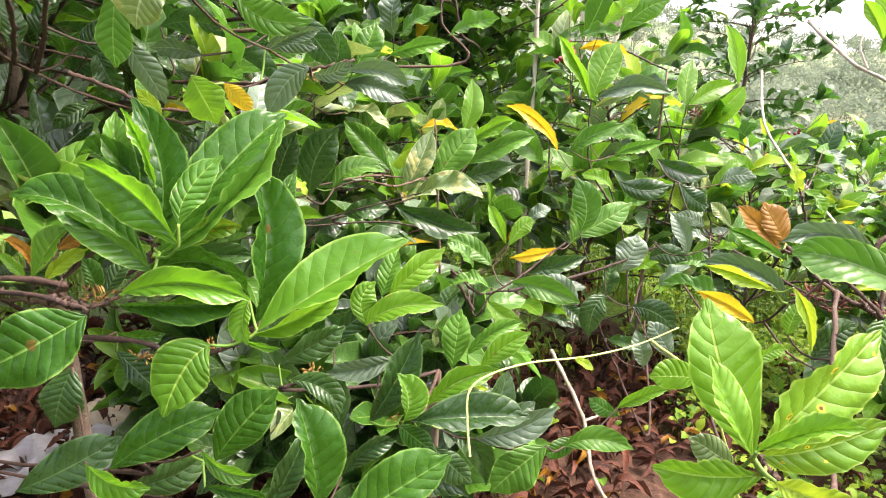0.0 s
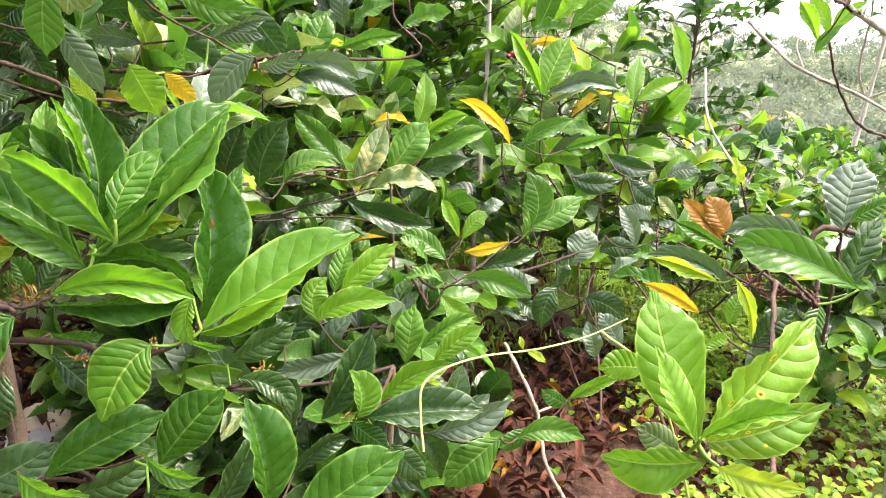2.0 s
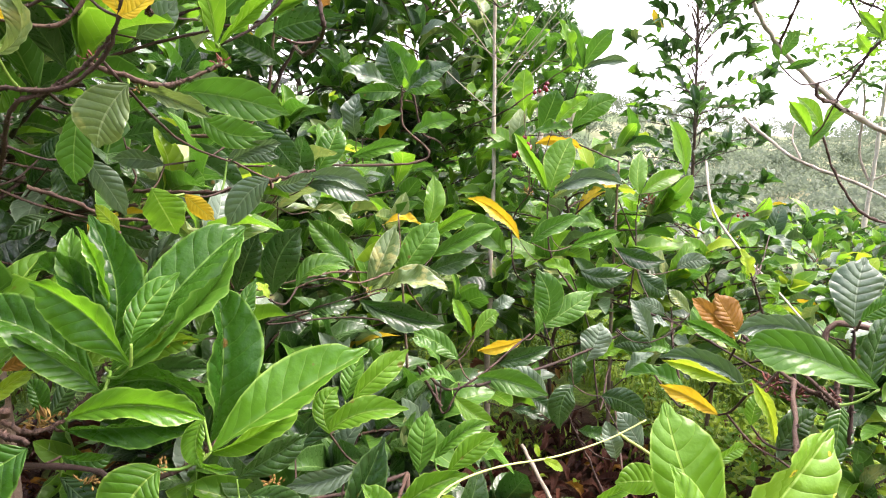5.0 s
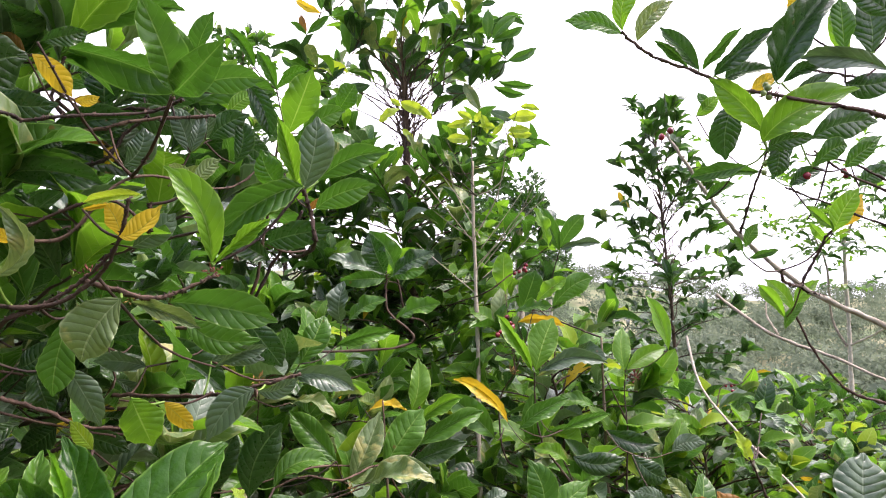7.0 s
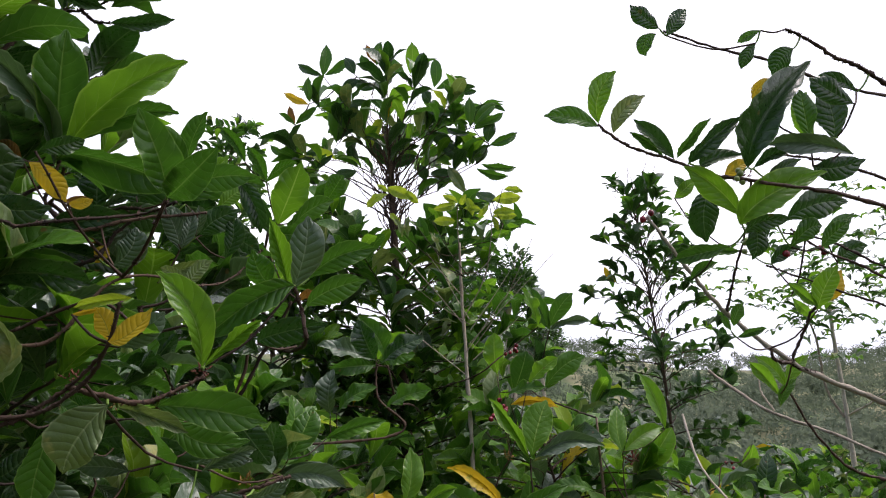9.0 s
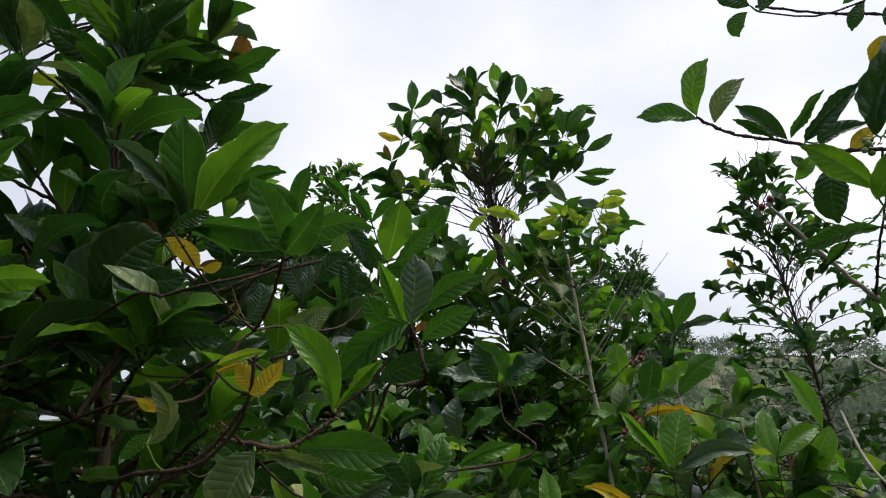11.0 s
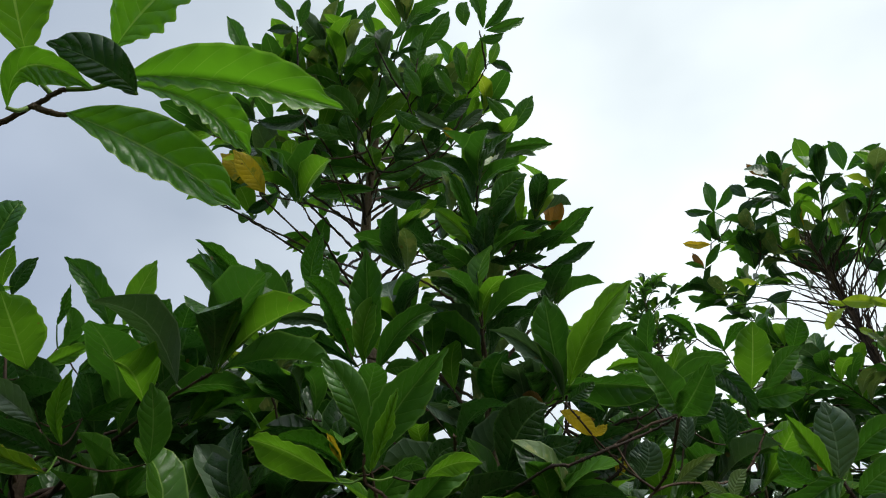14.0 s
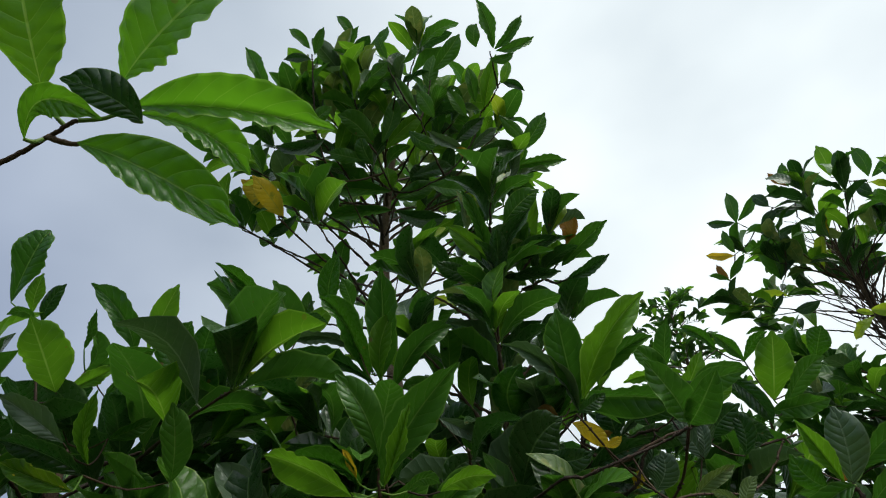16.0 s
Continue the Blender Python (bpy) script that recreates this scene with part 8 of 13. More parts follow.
petiole(b, (-1.033, 0.581, 2.302), (-1.044, 0.581, 2.328))
petiole(b, (-1.014, 0.580, 2.287), (-1.027, 0.585, 2.246))
petiole(b, (-1.048, 0.605, 2.295), (-1.047, 0.640, 2.344))
petiole(b, (-1.047, 0.640, 2.344), (-0.989, 0.700, 2.415))
petiole(b, (-0.989, 0.700, 2.415), (-0.940, 0.732, 2.419))
petiole(b, (-0.955, 0.721, 2.412), (-0.907, 0.715, 2.286))
petiole(b, (-0.907, 0.715, 2.286), (-0.873, 0.731, 2.186))
b = stem_part("branch", leafy_tree, [(-1.643, 0.360, 1.971), (-1.300, 0.595, 1.991), (-0.957, 0.830, 2.061), (-0.929, 0.803, 2.155), (-0.897, 0.773, 2.222)], 0.0038, 0.0022, TWIG, 6, 0.3, 617)
bent_leaf(b, (-0.926, 0.760, 2.212), (-0.904, 0.680, 2.331), (-0.943, 0.627, 2.416), (0.012, -0.035, -0.025), (0.052, -0.005, -0.003), "green")
bent_leaf(b, (-0.901, 0.773, 2.218), (-0.832, 0.726, 2.314), (-0.781, 0.680, 2.441), (-0.004, -0.048, -0.011), (0.050, -0.001, -0.021), "mid")
bent_leaf(b, (-0.869, 0.749, 2.204), (-0.836, 0.718, 2.271), (-0.791, 0.725, 2.342), (-0.010, -0.029, 0.002), (0.029, -0.002, -0.015), "young")
bent_leaf(b, (-0.888, 0.802, 2.194), (-0.795, 0.805, 2.276), (-0.731, 0.862, 2.313), (0.007, -0.041, 0.010), (0.025, -0.004, -0.030), "mid")
bent_leaf(b, (-0.901, 0.789, 2.198), (-0.945, 0.766, 2.181), (-1.020, 0.719, 2.197), (0.000, 0.004, -0.024), (0.014, -0.019, 0.017), "mature")
bent_leaf(b, (-0.903, 0.851, 2.211), (-0.872, 0.870, 2.218), (-0.834, 0.921, 2.215), (0.007, -0.009, 0.017), (-0.007, 0.010, -0.019), "mid")
petiole(b, (-0.901, 0.789, 2.198), (-0.888, 0.802, 2.194))
petiole(b, (-0.901, 0.773, 2.218), (-0.926, 0.760, 2.212))
petiole(b, (-0.897, 0.773, 2.222), (-0.869, 0.749, 2.204))
petiole(b, (-0.888, 0.802, 2.194), (-0.903, 0.851, 2.211))
b = stem_part("branch", leafy_tree, [(-1.660, 0.360, 1.800), (-1.170, 0.452, 1.790), (-0.681, 0.543, 1.840), (-0.664, 0.519, 1.885), (-0.646, 0.503, 1.923)], 0.0038, 0.0022, TWIG, 6, 0.3, 618)
bent_leaf(b, (-0.638, 0.498, 1.936), (-0.625, 0.456, 2.004), (-0.649, 0.421, 2.065), (-0.009, -0.022, -0.012), (0.027, 0.011, 0.008), "mid")
bent_leaf(b, (-0.673, 0.530, 1.901), (-0.584, 0.520, 1.979), (-0.490, 0.551, 2.058), (0.010, -0.048, 0.007), (0.034, -0.001, -0.027), "mid")
bent_leaf(b, (-0.629, 0.497, 1.890), (-0.581, 0.486, 1.939), (-0.546, 0.482, 1.995), (0.006, -0.026, -0.001), (0.021, -0.012, -0.009), "young")
bent_leaf(b, (-0.681, 0.477, 1.885), (-0.707, 0.408, 1.928), (-0.749, 0.360, 1.954), (-0.027, 0.001, -0.027), (0.030, -0.015, 0.007), "young")
bent_leaf(b, (-0.718, 0.531, 1.915), (-0.741, 0.484, 1.952), (-0.807, 0.441, 1.976), (0.013, -0.016, -0.013), (0.027, -0.013, 0.013), "green")
bent_leaf(b, (-0.711, 0.514, 1.923), (-0.708, 0.499, 1.946), (-0.713, 0.487, 1.970), (-0.000, -0.008, -0.003), (0.011, -0.002, -0.000), "yellow")
bent_leaf(b, (-0.588, 0.580, 1.879), (-0.542, 0.598, 1.892), (-0.512, 0.632, 1.888), (0.010, -0.016, 0.009), (-0.005, 0.010, -0.017), "young")
bent_leaf(b, (-0.628, 0.546, 1.886), (-0.598, 0.555, 1.900), (-0.586, 0.580, 1.890), (0.006, -0.009, 0.008), (-0.003, 0.006, -0.011), "mid")
bent_leaf(b, (-0.690, 0.590, 1.921), (-0.674, 0.553, 1.980), (-0.707, 0.532, 1.996), (-0.021, -0.008, -0.010), (0.023, 0.008, 0.010), "mature")
bent_leaf(b, (-0.668, 0.728, 1.897), (-0.653, 0.703, 1.940), (-0.612, 0.738, 1.954), (-0.010, -0.017, 0.012), (0.012, 0.020, -0.015), "mature")
petiole(b, (-0.646, 0.503, 1.923), (-0.638, 0.498, 1.936))
petiole(b, (-0.662, 0.517, 1.891), (-0.673, 0.530, 1.901))
petiole(b, (-0.654, 0.510, 1.907), (-0.629, 0.497, 1.890))
petiole(b, (-0.662, 0.517, 1.891), (-0.681, 0.477, 1.885))
petiole(b, (-0.662, 0.517, 1.891), (-0.628, 0.546, 1.886))
petiole(b, (-0.673, 0.530, 1.901), (-0.718, 0.531, 1.915))
petiole(b, (-0.718, 0.531, 1.915), (-0.711, 0.514, 1.923))
petiole(b, (-0.628, 0.546, 1.886), (-0.588, 0.580, 1.879))
petiole(b, (-0.696, 0.530, 1.903), (-0.690, 0.590, 1.921))
petiole(b, (-0.690, 0.590, 1.921), (-0.668, 0.728, 1.897))
b = stem_part("branch", leafy_tree, [(-1.654, 0.360, 1.857), (-1.081, 0.626, 1.844), (-0.507, 0.892, 1.891), (-0.486, 0.897, 1.969), (-0.465, 0.890, 2.028)], 0.0038, 0.0022, TWIG, 6, 0.3, 619)
bent_leaf(b, (-0.467, 0.886, 2.032), (-0.435, 0.818, 2.119), (-0.411, 0.780, 2.195), (-0.017, -0.037, -0.010), (0.032, 0.022, 0.003), "mid")
bent_leaf(b, (-0.444, 0.868, 2.038), (-0.365, 0.853, 2.125), (-0.273, 0.895, 2.207), (0.001, -0.054, 0.001), (0.026, -0.006, -0.029), "young")
bent_leaf(b, (-0.472, 0.889, 2.022), (-0.471, 0.817, 2.102), (-0.532, 0.753, 2.159), (0.006, -0.035, -0.019), (0.031, -0.026, -0.001), "grey")
bent_leaf(b, (-0.434, 0.886, 2.061), (-0.361, 0.896, 2.110), (-0.301, 0.943, 2.134), (0.007, -0.036, 0.004), (0.011, -0.009, -0.022), "mid")
bent_leaf(b, (-0.597, 0.859, 2.038), (-0.584, 0.819, 2.088), (-0.540, 0.825, 2.136), (-0.023, -0.022, 0.006), (0.040, 0.037, -0.010), "green")
bent_leaf(b, (-0.588, 0.814, 1.900), (-0.527, 0.798, 1.969), (-0.478, 0.827, 2.002), (-0.022, -0.037, 0.026), (0.020, 0.034, -0.024), "mature")
bent_leaf(b, (-0.352, 1.186, 2.019), (-0.419, 1.096, 2.066), (-0.536, 1.048, 2.071), (0.006, -0.035, -0.025), (0.027, -0.041, 0.016), "mature")
bent_leaf(b, (-0.360, 1.225, 2.073), (-0.385, 1.160, 2.125), (-0.462, 1.123, 2.129), (-0.001, -0.024, -0.020), (0.019, -0.029, 0.006), "young")
bent_leaf(b, (-0.401, 1.214, 2.050), (-0.342, 1.208, 2.107), (-0.295, 1.217, 2.169), (-0.005, -0.036, 0.003), (0.017, 0.015, -0.015), "young")
bent_leaf(b, (-0.386, 1.227, 2.122), (-0.395, 1.168, 2.165), (-0.414, 1.122, 2.205), (-0.016, -0.015, -0.016), (0.022, 0.005, 0.014), "mid")
bent_leaf(b, (-0.382, 1.213, 2.160), (-0.362, 1.185, 2.199), (-0.330, 1.169, 2.251), (-0.020, -0.017, 0.004), (0.016, -0.004, -0.007), "mid")
bent_leaf(b, (-0.376, 1.152, 2.040), (-0.285, 1.169, 2.086), (-0.216, 1.227, 2.098), (0.006, -0.041, 0.012), (0.004, 0.006, -0.030), "mid")
bent_leaf(b, (-0.234, 1.358, 2.023), (-0.248, 1.307, 2.068), (-0.290, 1.268, 2.102), (-0.019, -0.006, -0.017), (0.019, -0.012, 0.010), "mature")
bent_leaf(b, (-0.234, 1.438, 2.070), (-0.195, 1.396, 2.137), (-0.162, 1.369, 2.209), (-0.036, -0.030, 0.005), (0.039, 0.033, -0.005), "young")
bent_leaf(b, (-0.220, 1.444, 2.038), (-0.158, 1.434, 2.102), (-0.095, 1.472, 2.141), (-0.005, -0.039, 0.006), (0.013, 0.019, -0.020), "mid")
bent_leaf(b, (-0.250, 1.381, 2.164), (-0.260, 1.342, 2.199), (-0.282, 1.313, 2.232), (-0.011, -0.013, -0.012), (0.015, -0.008, 0.005), "green")
bent_leaf(b, (-0.250, 1.381, 2.164), (-0.213, 1.370, 2.196), (-0.174, 1.383, 2.215), (-0.002, -0.021, 0.004), (0.006, 0.014, -0.011), "green")
bent_leaf(b, (-0.294, 1.347, 2.203), (-0.308, 1.302, 2.238), (-0.336, 1.272, 2.263), (-0.007, -0.015, -0.013), (0.015, -0.010, 0.006), "green")
bent_leaf(b, (-0.123, 1.515, 2.149), (-0.093, 1.496, 2.189), (-0.072, 1.491, 2.219), (-0.022, -0.023, 0.009), (0.022, 0.023, -0.009), "green")
bent_leaf(b, (-0.424, 0.947, 1.958), (-0.366, 0.974, 1.957), (-0.322, 1.019, 1.940), (0.011, -0.009, 0.021), (-0.011, 0.009, -0.021), "mature")
bent_leaf(b, (-0.390, 1.245, 1.984), (-0.313, 1.269, 2.003), (-0.260, 1.308, 2.006), (0.005, -0.017, 0.026), (-0.005, 0.019, -0.028), "mature")
petiole(b, (-0.467, 0.886, 2.032), (-0.444, 0.868, 2.038))
petiole(b, (-0.444, 0.868, 2.038), (-0.434, 0.886, 2.061))
petiole(b, (-0.589, 0.854, 1.884), (-0.588, 0.814, 1.900))
petiole(b, (-0.483, 0.896, 1.978), (-0.424, 0.947, 1.958))
petiole(b, (-0.472, 0.889, 2.022), (-0.597, 0.859, 2.038))
petiole(b, (-0.424, 0.947, 1.958), (-0.376, 1.152, 2.040))
petiole(b, (-0.376, 1.152, 2.040), (-0.352, 1.186, 2.019))
petiole(b, (-0.360, 1.175, 2.021), (-0.401, 1.214, 2.050))
petiole(b, (-0.401, 1.214, 2.050), (-0.360, 1.225, 2.073))
petiole(b, (-0.360, 1.225, 2.073), (-0.386, 1.227, 2.122))
petiole(b, (-0.386, 1.227, 2.122), (-0.382, 1.213, 2.160))
petiole(b, (-0.387, 1.202, 2.034), (-0.390, 1.245, 1.984))
petiole(b, (-0.382, 1.213, 2.160), (-0.294, 1.347, 2.203))
petiole(b, (-0.294, 1.347, 2.203), (-0.250, 1.381, 2.164))
petiole(b, (-0.250, 1.381, 2.164), (-0.234, 1.438, 2.070))
petiole(b, (-0.234, 1.438, 2.070), (-0.220, 1.444, 2.038))
petiole(b, (-0.224, 1.442, 2.045), (-0.234, 1.358, 2.023))
petiole(b, (-0.234, 1.438, 2.070), (-0.123, 1.515, 2.149))
b = stem_part("branch", side_tree, [(-0.207, 1.287, 1.777), (-0.124, 0.990, 1.720), (-0.040, 0.693, 1.702), (-0.042, 0.683, 1.743), (-0.050, 0.676, 1.772)], 0.0030, 0.0018, TWIG, 6, 0.3, 620)
bent_leaf(b, (-0.050, 0.677, 1.769), (-0.034, 0.661, 1.812), (-0.030, 0.654, 1.853), (-0.020, -0.001, 0.005), (0.023, 0.001, -0.005), "grey")
bent_leaf(b, (-0.053, 0.656, 1.770), (-0.060, 0.641, 1.807), (-0.071, 0.633, 1.846), (-0.006, -0.012, -0.005), (0.013, -0.012, -0.000), "young")
bent_leaf(b, (-0.074, 0.676, 1.772), (-0.089, 0.669, 1.788), (-0.097, 0.663, 1.816), (-0.013, 0.002, -0.007), (0.017, -0.002, 0.008), "green")
bent_leaf(b, (-0.040, 0.627, 1.763), (-0.084, 0.620, 1.746), (-0.145, 0.631, 1.702), (0.013, -0.011, -0.017), (-0.005, -0.019, 0.012), "mid")
bent_leaf(b, (-0.123, 0.578, 1.674), (-0.129, 0.560, 1.726), (-0.166, 0.557, 1.770), (-0.004, -0.016, -0.007), (0.020, -0.002, 0.008), "young")
bent_leaf(b, (-0.127, 0.598, 1.675), (-0.091, 0.586, 1.704), (-0.066, 0.586, 1.720), (0.000, -0.014, 0.003), (0.008, -0.010, -0.007), "young")
bent_leaf(b, (-0.035, 0.694, 1.784), (0.004, 0.684, 1.809), (0.052, 0.690, 1.819), (-0.004, -0.014, 0.010), (0.007, -0.003, -0.017), "mid")
bent_leaf(b, (-0.039, 0.702, 1.750), (-0.007, 0.695, 1.769), (0.037, 0.699, 1.780), (-0.004, -0.010, 0.012), (0.007, 0.004, -0.017), "mid")
bent_leaf(b, (-0.108, 0.743, 1.712), (-0.076, 0.734, 1.722), (-0.016, 0.734, 1.731), (-0.002, -0.010, 0.015), (0.004, 0.004, -0.018), "mature")
petiole(b, (-0.050, 0.676, 1.772), (-0.053, 0.656, 1.770))
petiole(b, (-0.042, 0.683, 1.743), (-0.039, 0.702, 1.750))
petiole(b, (-0.050, 0.677, 1.769), (-0.074, 0.676, 1.772))
petiole(b, (-0.050, 0.676, 1.772), (-0.035, 0.694, 1.784))
petiole(b, (-0.053, 0.656, 1.770), (-0.040, 0.627, 1.763))
petiole(b, (-0.064, 0.778, 1.707), (-0.108, 0.743, 1.712))
petiole(b, (-0.044, 0.636, 1.762), (-0.127, 0.598, 1.675))
petiole(b, (-0.127, 0.598, 1.675), (-0.123, 0.578, 1.674))
b = stem_part("branch", tall_tree, [(-0.553, 0.810, 1.527), (-0.479, 0.721, 1.571), (-0.405, 0.632, 1.630), (-0.318, 0.640, 1.635), (-0.270, 0.643, 1.666), (-0.237, 0.621, 1.706), (-0.223, 0.611, 1.747)], 0.0030, 0.0018, TWIG, 6, 0.3, 621)
bent_leaf(b, (-0.233, 0.612, 1.707), (-0.210, 0.610, 1.714), (-0.188, 0.611, 1.741), (-0.009, -0.003, 0.012), (0.008, -0.007, -0.006), "yellow")
bent_leaf(b, (-0.214, 0.621, 1.754), (-0.244, 0.615, 1.751), (-0.275, 0.617, 1.745), (0.005, -0.008, -0.007), (0.003, -0.010, 0.006), "lime")
bent_leaf(b, (-0.354, 0.603, 1.665), (-0.317, 0.590, 1.696), (-0.344, 0.585, 1.737), (-0.011, -0.009, 0.001), (0.016, -0.015, -0.002), "pale")
bent_leaf(b, (-0.334, 0.604, 1.702), (-0.348, 0.600, 1.708), (-0.367, 0.599, 1.718), (-0.004, 0.002, -0.007), (0.004, -0.003, 0.006), "yellow")
bent_leaf(b, (-0.353, 0.610, 1.677), (-0.371, 0.610, 1.666), (-0.397, 0.617, 1.653), (0.007, -0.003, -0.007), (-0.005, -0.002, 0.009), "mid")
bent_leaf(b, (-0.188, 0.794, 1.552), (-0.147, 0.782, 1.571), (-0.115, 0.781, 1.577), (0.001, -0.014, 0.009), (0.006, -0.008, -0.008), "grey")
petiole(b, (-0.223, 0.611, 1.747), (-0.214, 0.621, 1.754))
petiole(b, (-0.355, 0.636, 1.633), (-0.354, 0.603, 1.665))
petiole(b, (-0.354, 0.603, 1.665), (-0.353, 0.610, 1.677))
petiole(b, (-0.353, 0.610, 1.677), (-0.334, 0.604, 1.702))
petiole(b, (-0.270, 0.643, 1.666), (-0.188, 0.794, 1.552))
b = stem_part("branch", tall_tree, [(-0.612, 0.809, 1.721), (-0.578, 0.840, 1.802), (-0.544, 0.871, 1.889), (-0.427, 0.885, 1.907), (-0.347, 0.907, 1.932), (-0.249, 0.951, 1.953)], 0.0038, 0.0022, TWIG, 6, 0.3, 622)
bent_leaf(b, (-0.307, 0.997, 1.902), (-0.312, 0.987, 1.943), (-0.340, 0.988, 1.982), (-0.012, -0.005, -0.007), (0.021, -0.002, 0.007), "grey")
bent_leaf(b, (-0.360, 0.876, 1.850), (-0.331, 0.866, 1.874), (-0.326, 0.862, 1.906), (-0.017, -0.002, 0.010), (0.021, 0.003, -0.012), "grey")
bent_leaf(b, (-0.279, 0.991, 1.925), (-0.268, 0.979, 1.952), (-0.271, 0.973, 1.975), (-0.008, -0.004, -0.000), (0.011, -0.004, -0.002), "grey")
bent_leaf(b, (-0.336, 0.982, 1.841), (-0.292, 0.973, 1.861), (-0.249, 0.978, 1.874), (0.001, -0.015, 0.008), (0.009, -0.005, -0.016), "pale")
bent_leaf(b, (-0.391, 0.698, 1.949), (-0.363, 0.698, 1.924), (-0.343, 0.705, 1.896), (0.012, -0.003, 0.010), (-0.011, 0.002, -0.009), "yellow")
bent_leaf(b, (-0.398, 0.806, 1.929), (-0.380, 0.805, 1.927), (-0.363, 0.806, 1.934), (-0.001, -0.002, 0.008), (0.001, 0.002, -0.008), "yellow")
bent_leaf(b, (-0.500, 0.914, 1.912), (-0.427, 0.901, 1.930), (-0.355, 0.906, 1.933), (0.004, -0.019, 0.018), (0.010, -0.004, -0.027), "mature")
bent_leaf(b, (-0.527, 0.803, 1.944), (-0.477, 0.805, 1.921), (-0.423, 0.813, 1.926), (0.004, -0.005, 0.022), (-0.004, 0.005, -0.022), "mature")
bent_leaf(b, (-0.515, 0.832, 1.827), (-0.439, 0.832, 1.832), (-0.375, 0.857, 1.815), (0.010, -0.019, 0.019), (0.004, -0.005, -0.026), "mature")
bent_leaf(b, (-0.387, 0.994, 2.001), (-0.323, 0.989, 2.014), (-0.254, 1.001, 2.032), (-0.005, -0.007, 0.027), (0.005, 0.007, -0.027), "mature")
petiole(b, (-0.494, 0.877, 1.897), (-0.500, 0.914, 1.912))
petiole(b, (-0.564, 0.853, 1.840), (-0.515, 0.832, 1.827))
petiole(b, (-0.263, 0.945, 1.950), (-0.279, 0.991, 1.925))
petiole(b, (-0.279, 0.991, 1.925), (-0.307, 0.997, 1.902))
petiole(b, (-0.307, 0.997, 1.902), (-0.336, 0.982, 1.841))
petiole(b, (-0.393, 0.894, 1.918), (-0.360, 0.876, 1.850))
petiole(b, (-0.416, 0.888, 1.911), (-0.398, 0.806, 1.929))
petiole(b, (-0.528, 0.873, 1.892), (-0.527, 0.803, 1.944))
petiole(b, (-0.398, 0.806, 1.929), (-0.391, 0.698, 1.949))
petiole(b, (-0.333, 0.914, 1.935), (-0.387, 0.994, 2.001))
b = stem_part("branch", overhead_tree, [(1.088, 1.091, 1.799), (1.097, 0.986, 1.799), (1.107, 0.881, 1.814), (0.942, 0.874, 1.887), (0.833, 0.875, 1.929), (0.697, 0.895, 1.965), (0.622, 0.909, 1.986), (0.556, 0.919, 2.019), (0.483, 0.921, 2.049), (0.433, 0.913, 2.085)], 0.0038, 0.0022, TWIG, 6, 0.3, 623)
b = stem_part("branch", overhead_tree, [(1.020, 0.940, 2.160), (0.957, 0.931, 2.200), (0.912, 0.927, 2.219), (0.854, 0.919, 2.253), (0.814, 0.914, 2.272)], 0.0038, 0.0022, TWIG, 6, 0.3, 624)
bent_leaf(b, (0.434, 0.914, 2.081), (0.388, 0.906, 2.096), (0.337, 0.911, 2.102), (-0.006, -0.009, -0.018), (0.004, -0.005, 0.018), "mid")
bent_leaf(b, (0.435, 0.913, 2.087), (0.436, 0.900, 2.136), (0.473, 0.900, 2.182), (-0.021, -0.008, 0.003), (0.016, -0.005, -0.010), "young")
bent_leaf(b, (0.461, 0.917, 2.070), (0.479, 0.905, 2.106), (0.523, 0.906, 2.136), (-0.014, -0.007, 0.009), (0.008, -0.006, -0.014), "pale")
bent_leaf(b, (0.569, 0.927, 2.022), (0.536, 0.914, 2.055), (0.497, 0.910, 2.092), (-0.014, -0.012, -0.013), (0.009, -0.011, 0.009), "mature")
bent_leaf(b, (0.550, 0.926, 2.027), (0.521, 0.915, 2.051), (0.488, 0.912, 2.069), (-0.010, -0.006, -0.012), (-0.001, -0.012, 0.001), "mid")
bent_leaf(b, (0.575, 0.927, 2.024), (0.598, 0.916, 2.055), (0.642, 0.914, 2.094), (-0.013, -0.016, -0.001), (-0.000, -0.012, -0.012), "mid")
bent_leaf(b, (0.596, 0.929, 2.015), (0.631, 0.915, 2.051), (0.702, 0.914, 2.098), (-0.018, -0.021, 0.000), (0.004, -0.010, -0.021), "mature")
bent_leaf(b, (0.618, 0.930, 2.010), (0.640, 0.928, 2.019), (0.708, 0.936, 2.032), (-0.004, -0.005, 0.018), (-0.006, -0.012, -0.012), "mature")
bent_leaf(b, (0.704, 0.930, 2.005), (0.738, 0.911, 2.091), (0.851, 0.915, 2.206), (-0.047, -0.029, 0.008), (0.005, -0.026, -0.030), "mature")
bent_leaf(b, (0.730, 0.921, 2.123), (0.738, 0.913, 2.148), (0.768, 0.913, 2.170), (-0.011, -0.005, 0.005), (0.007, -0.002, -0.009), "yellow")
bent_leaf(b, (0.820, 0.918, 2.050), (0.808, 0.901, 2.099), (0.803, 0.896, 2.137), (-0.021, 0.001, -0.004), (0.023, -0.001, 0.004), "mid")
bent_leaf(b, (0.901, 0.924, 2.023), (0.820, 0.920, 2.045), (0.756, 0.940, 2.051), (-0.015, -0.012, -0.025), (-0.010, -0.021, 0.011), "grey")
bent_leaf(b, (0.743, 0.935, 1.983), (0.761, 0.925, 1.998), (0.799, 0.920, 2.014), (-0.009, -0.007, 0.008), (0.002, -0.002, -0.011), "grey")
bent_leaf(b, (0.677, 0.932, 1.915), (0.632, 0.911, 1.959), (0.572, 0.902, 1.999), (-0.019, 0.001, -0.020), (0.005, -0.018, 0.010), "young")
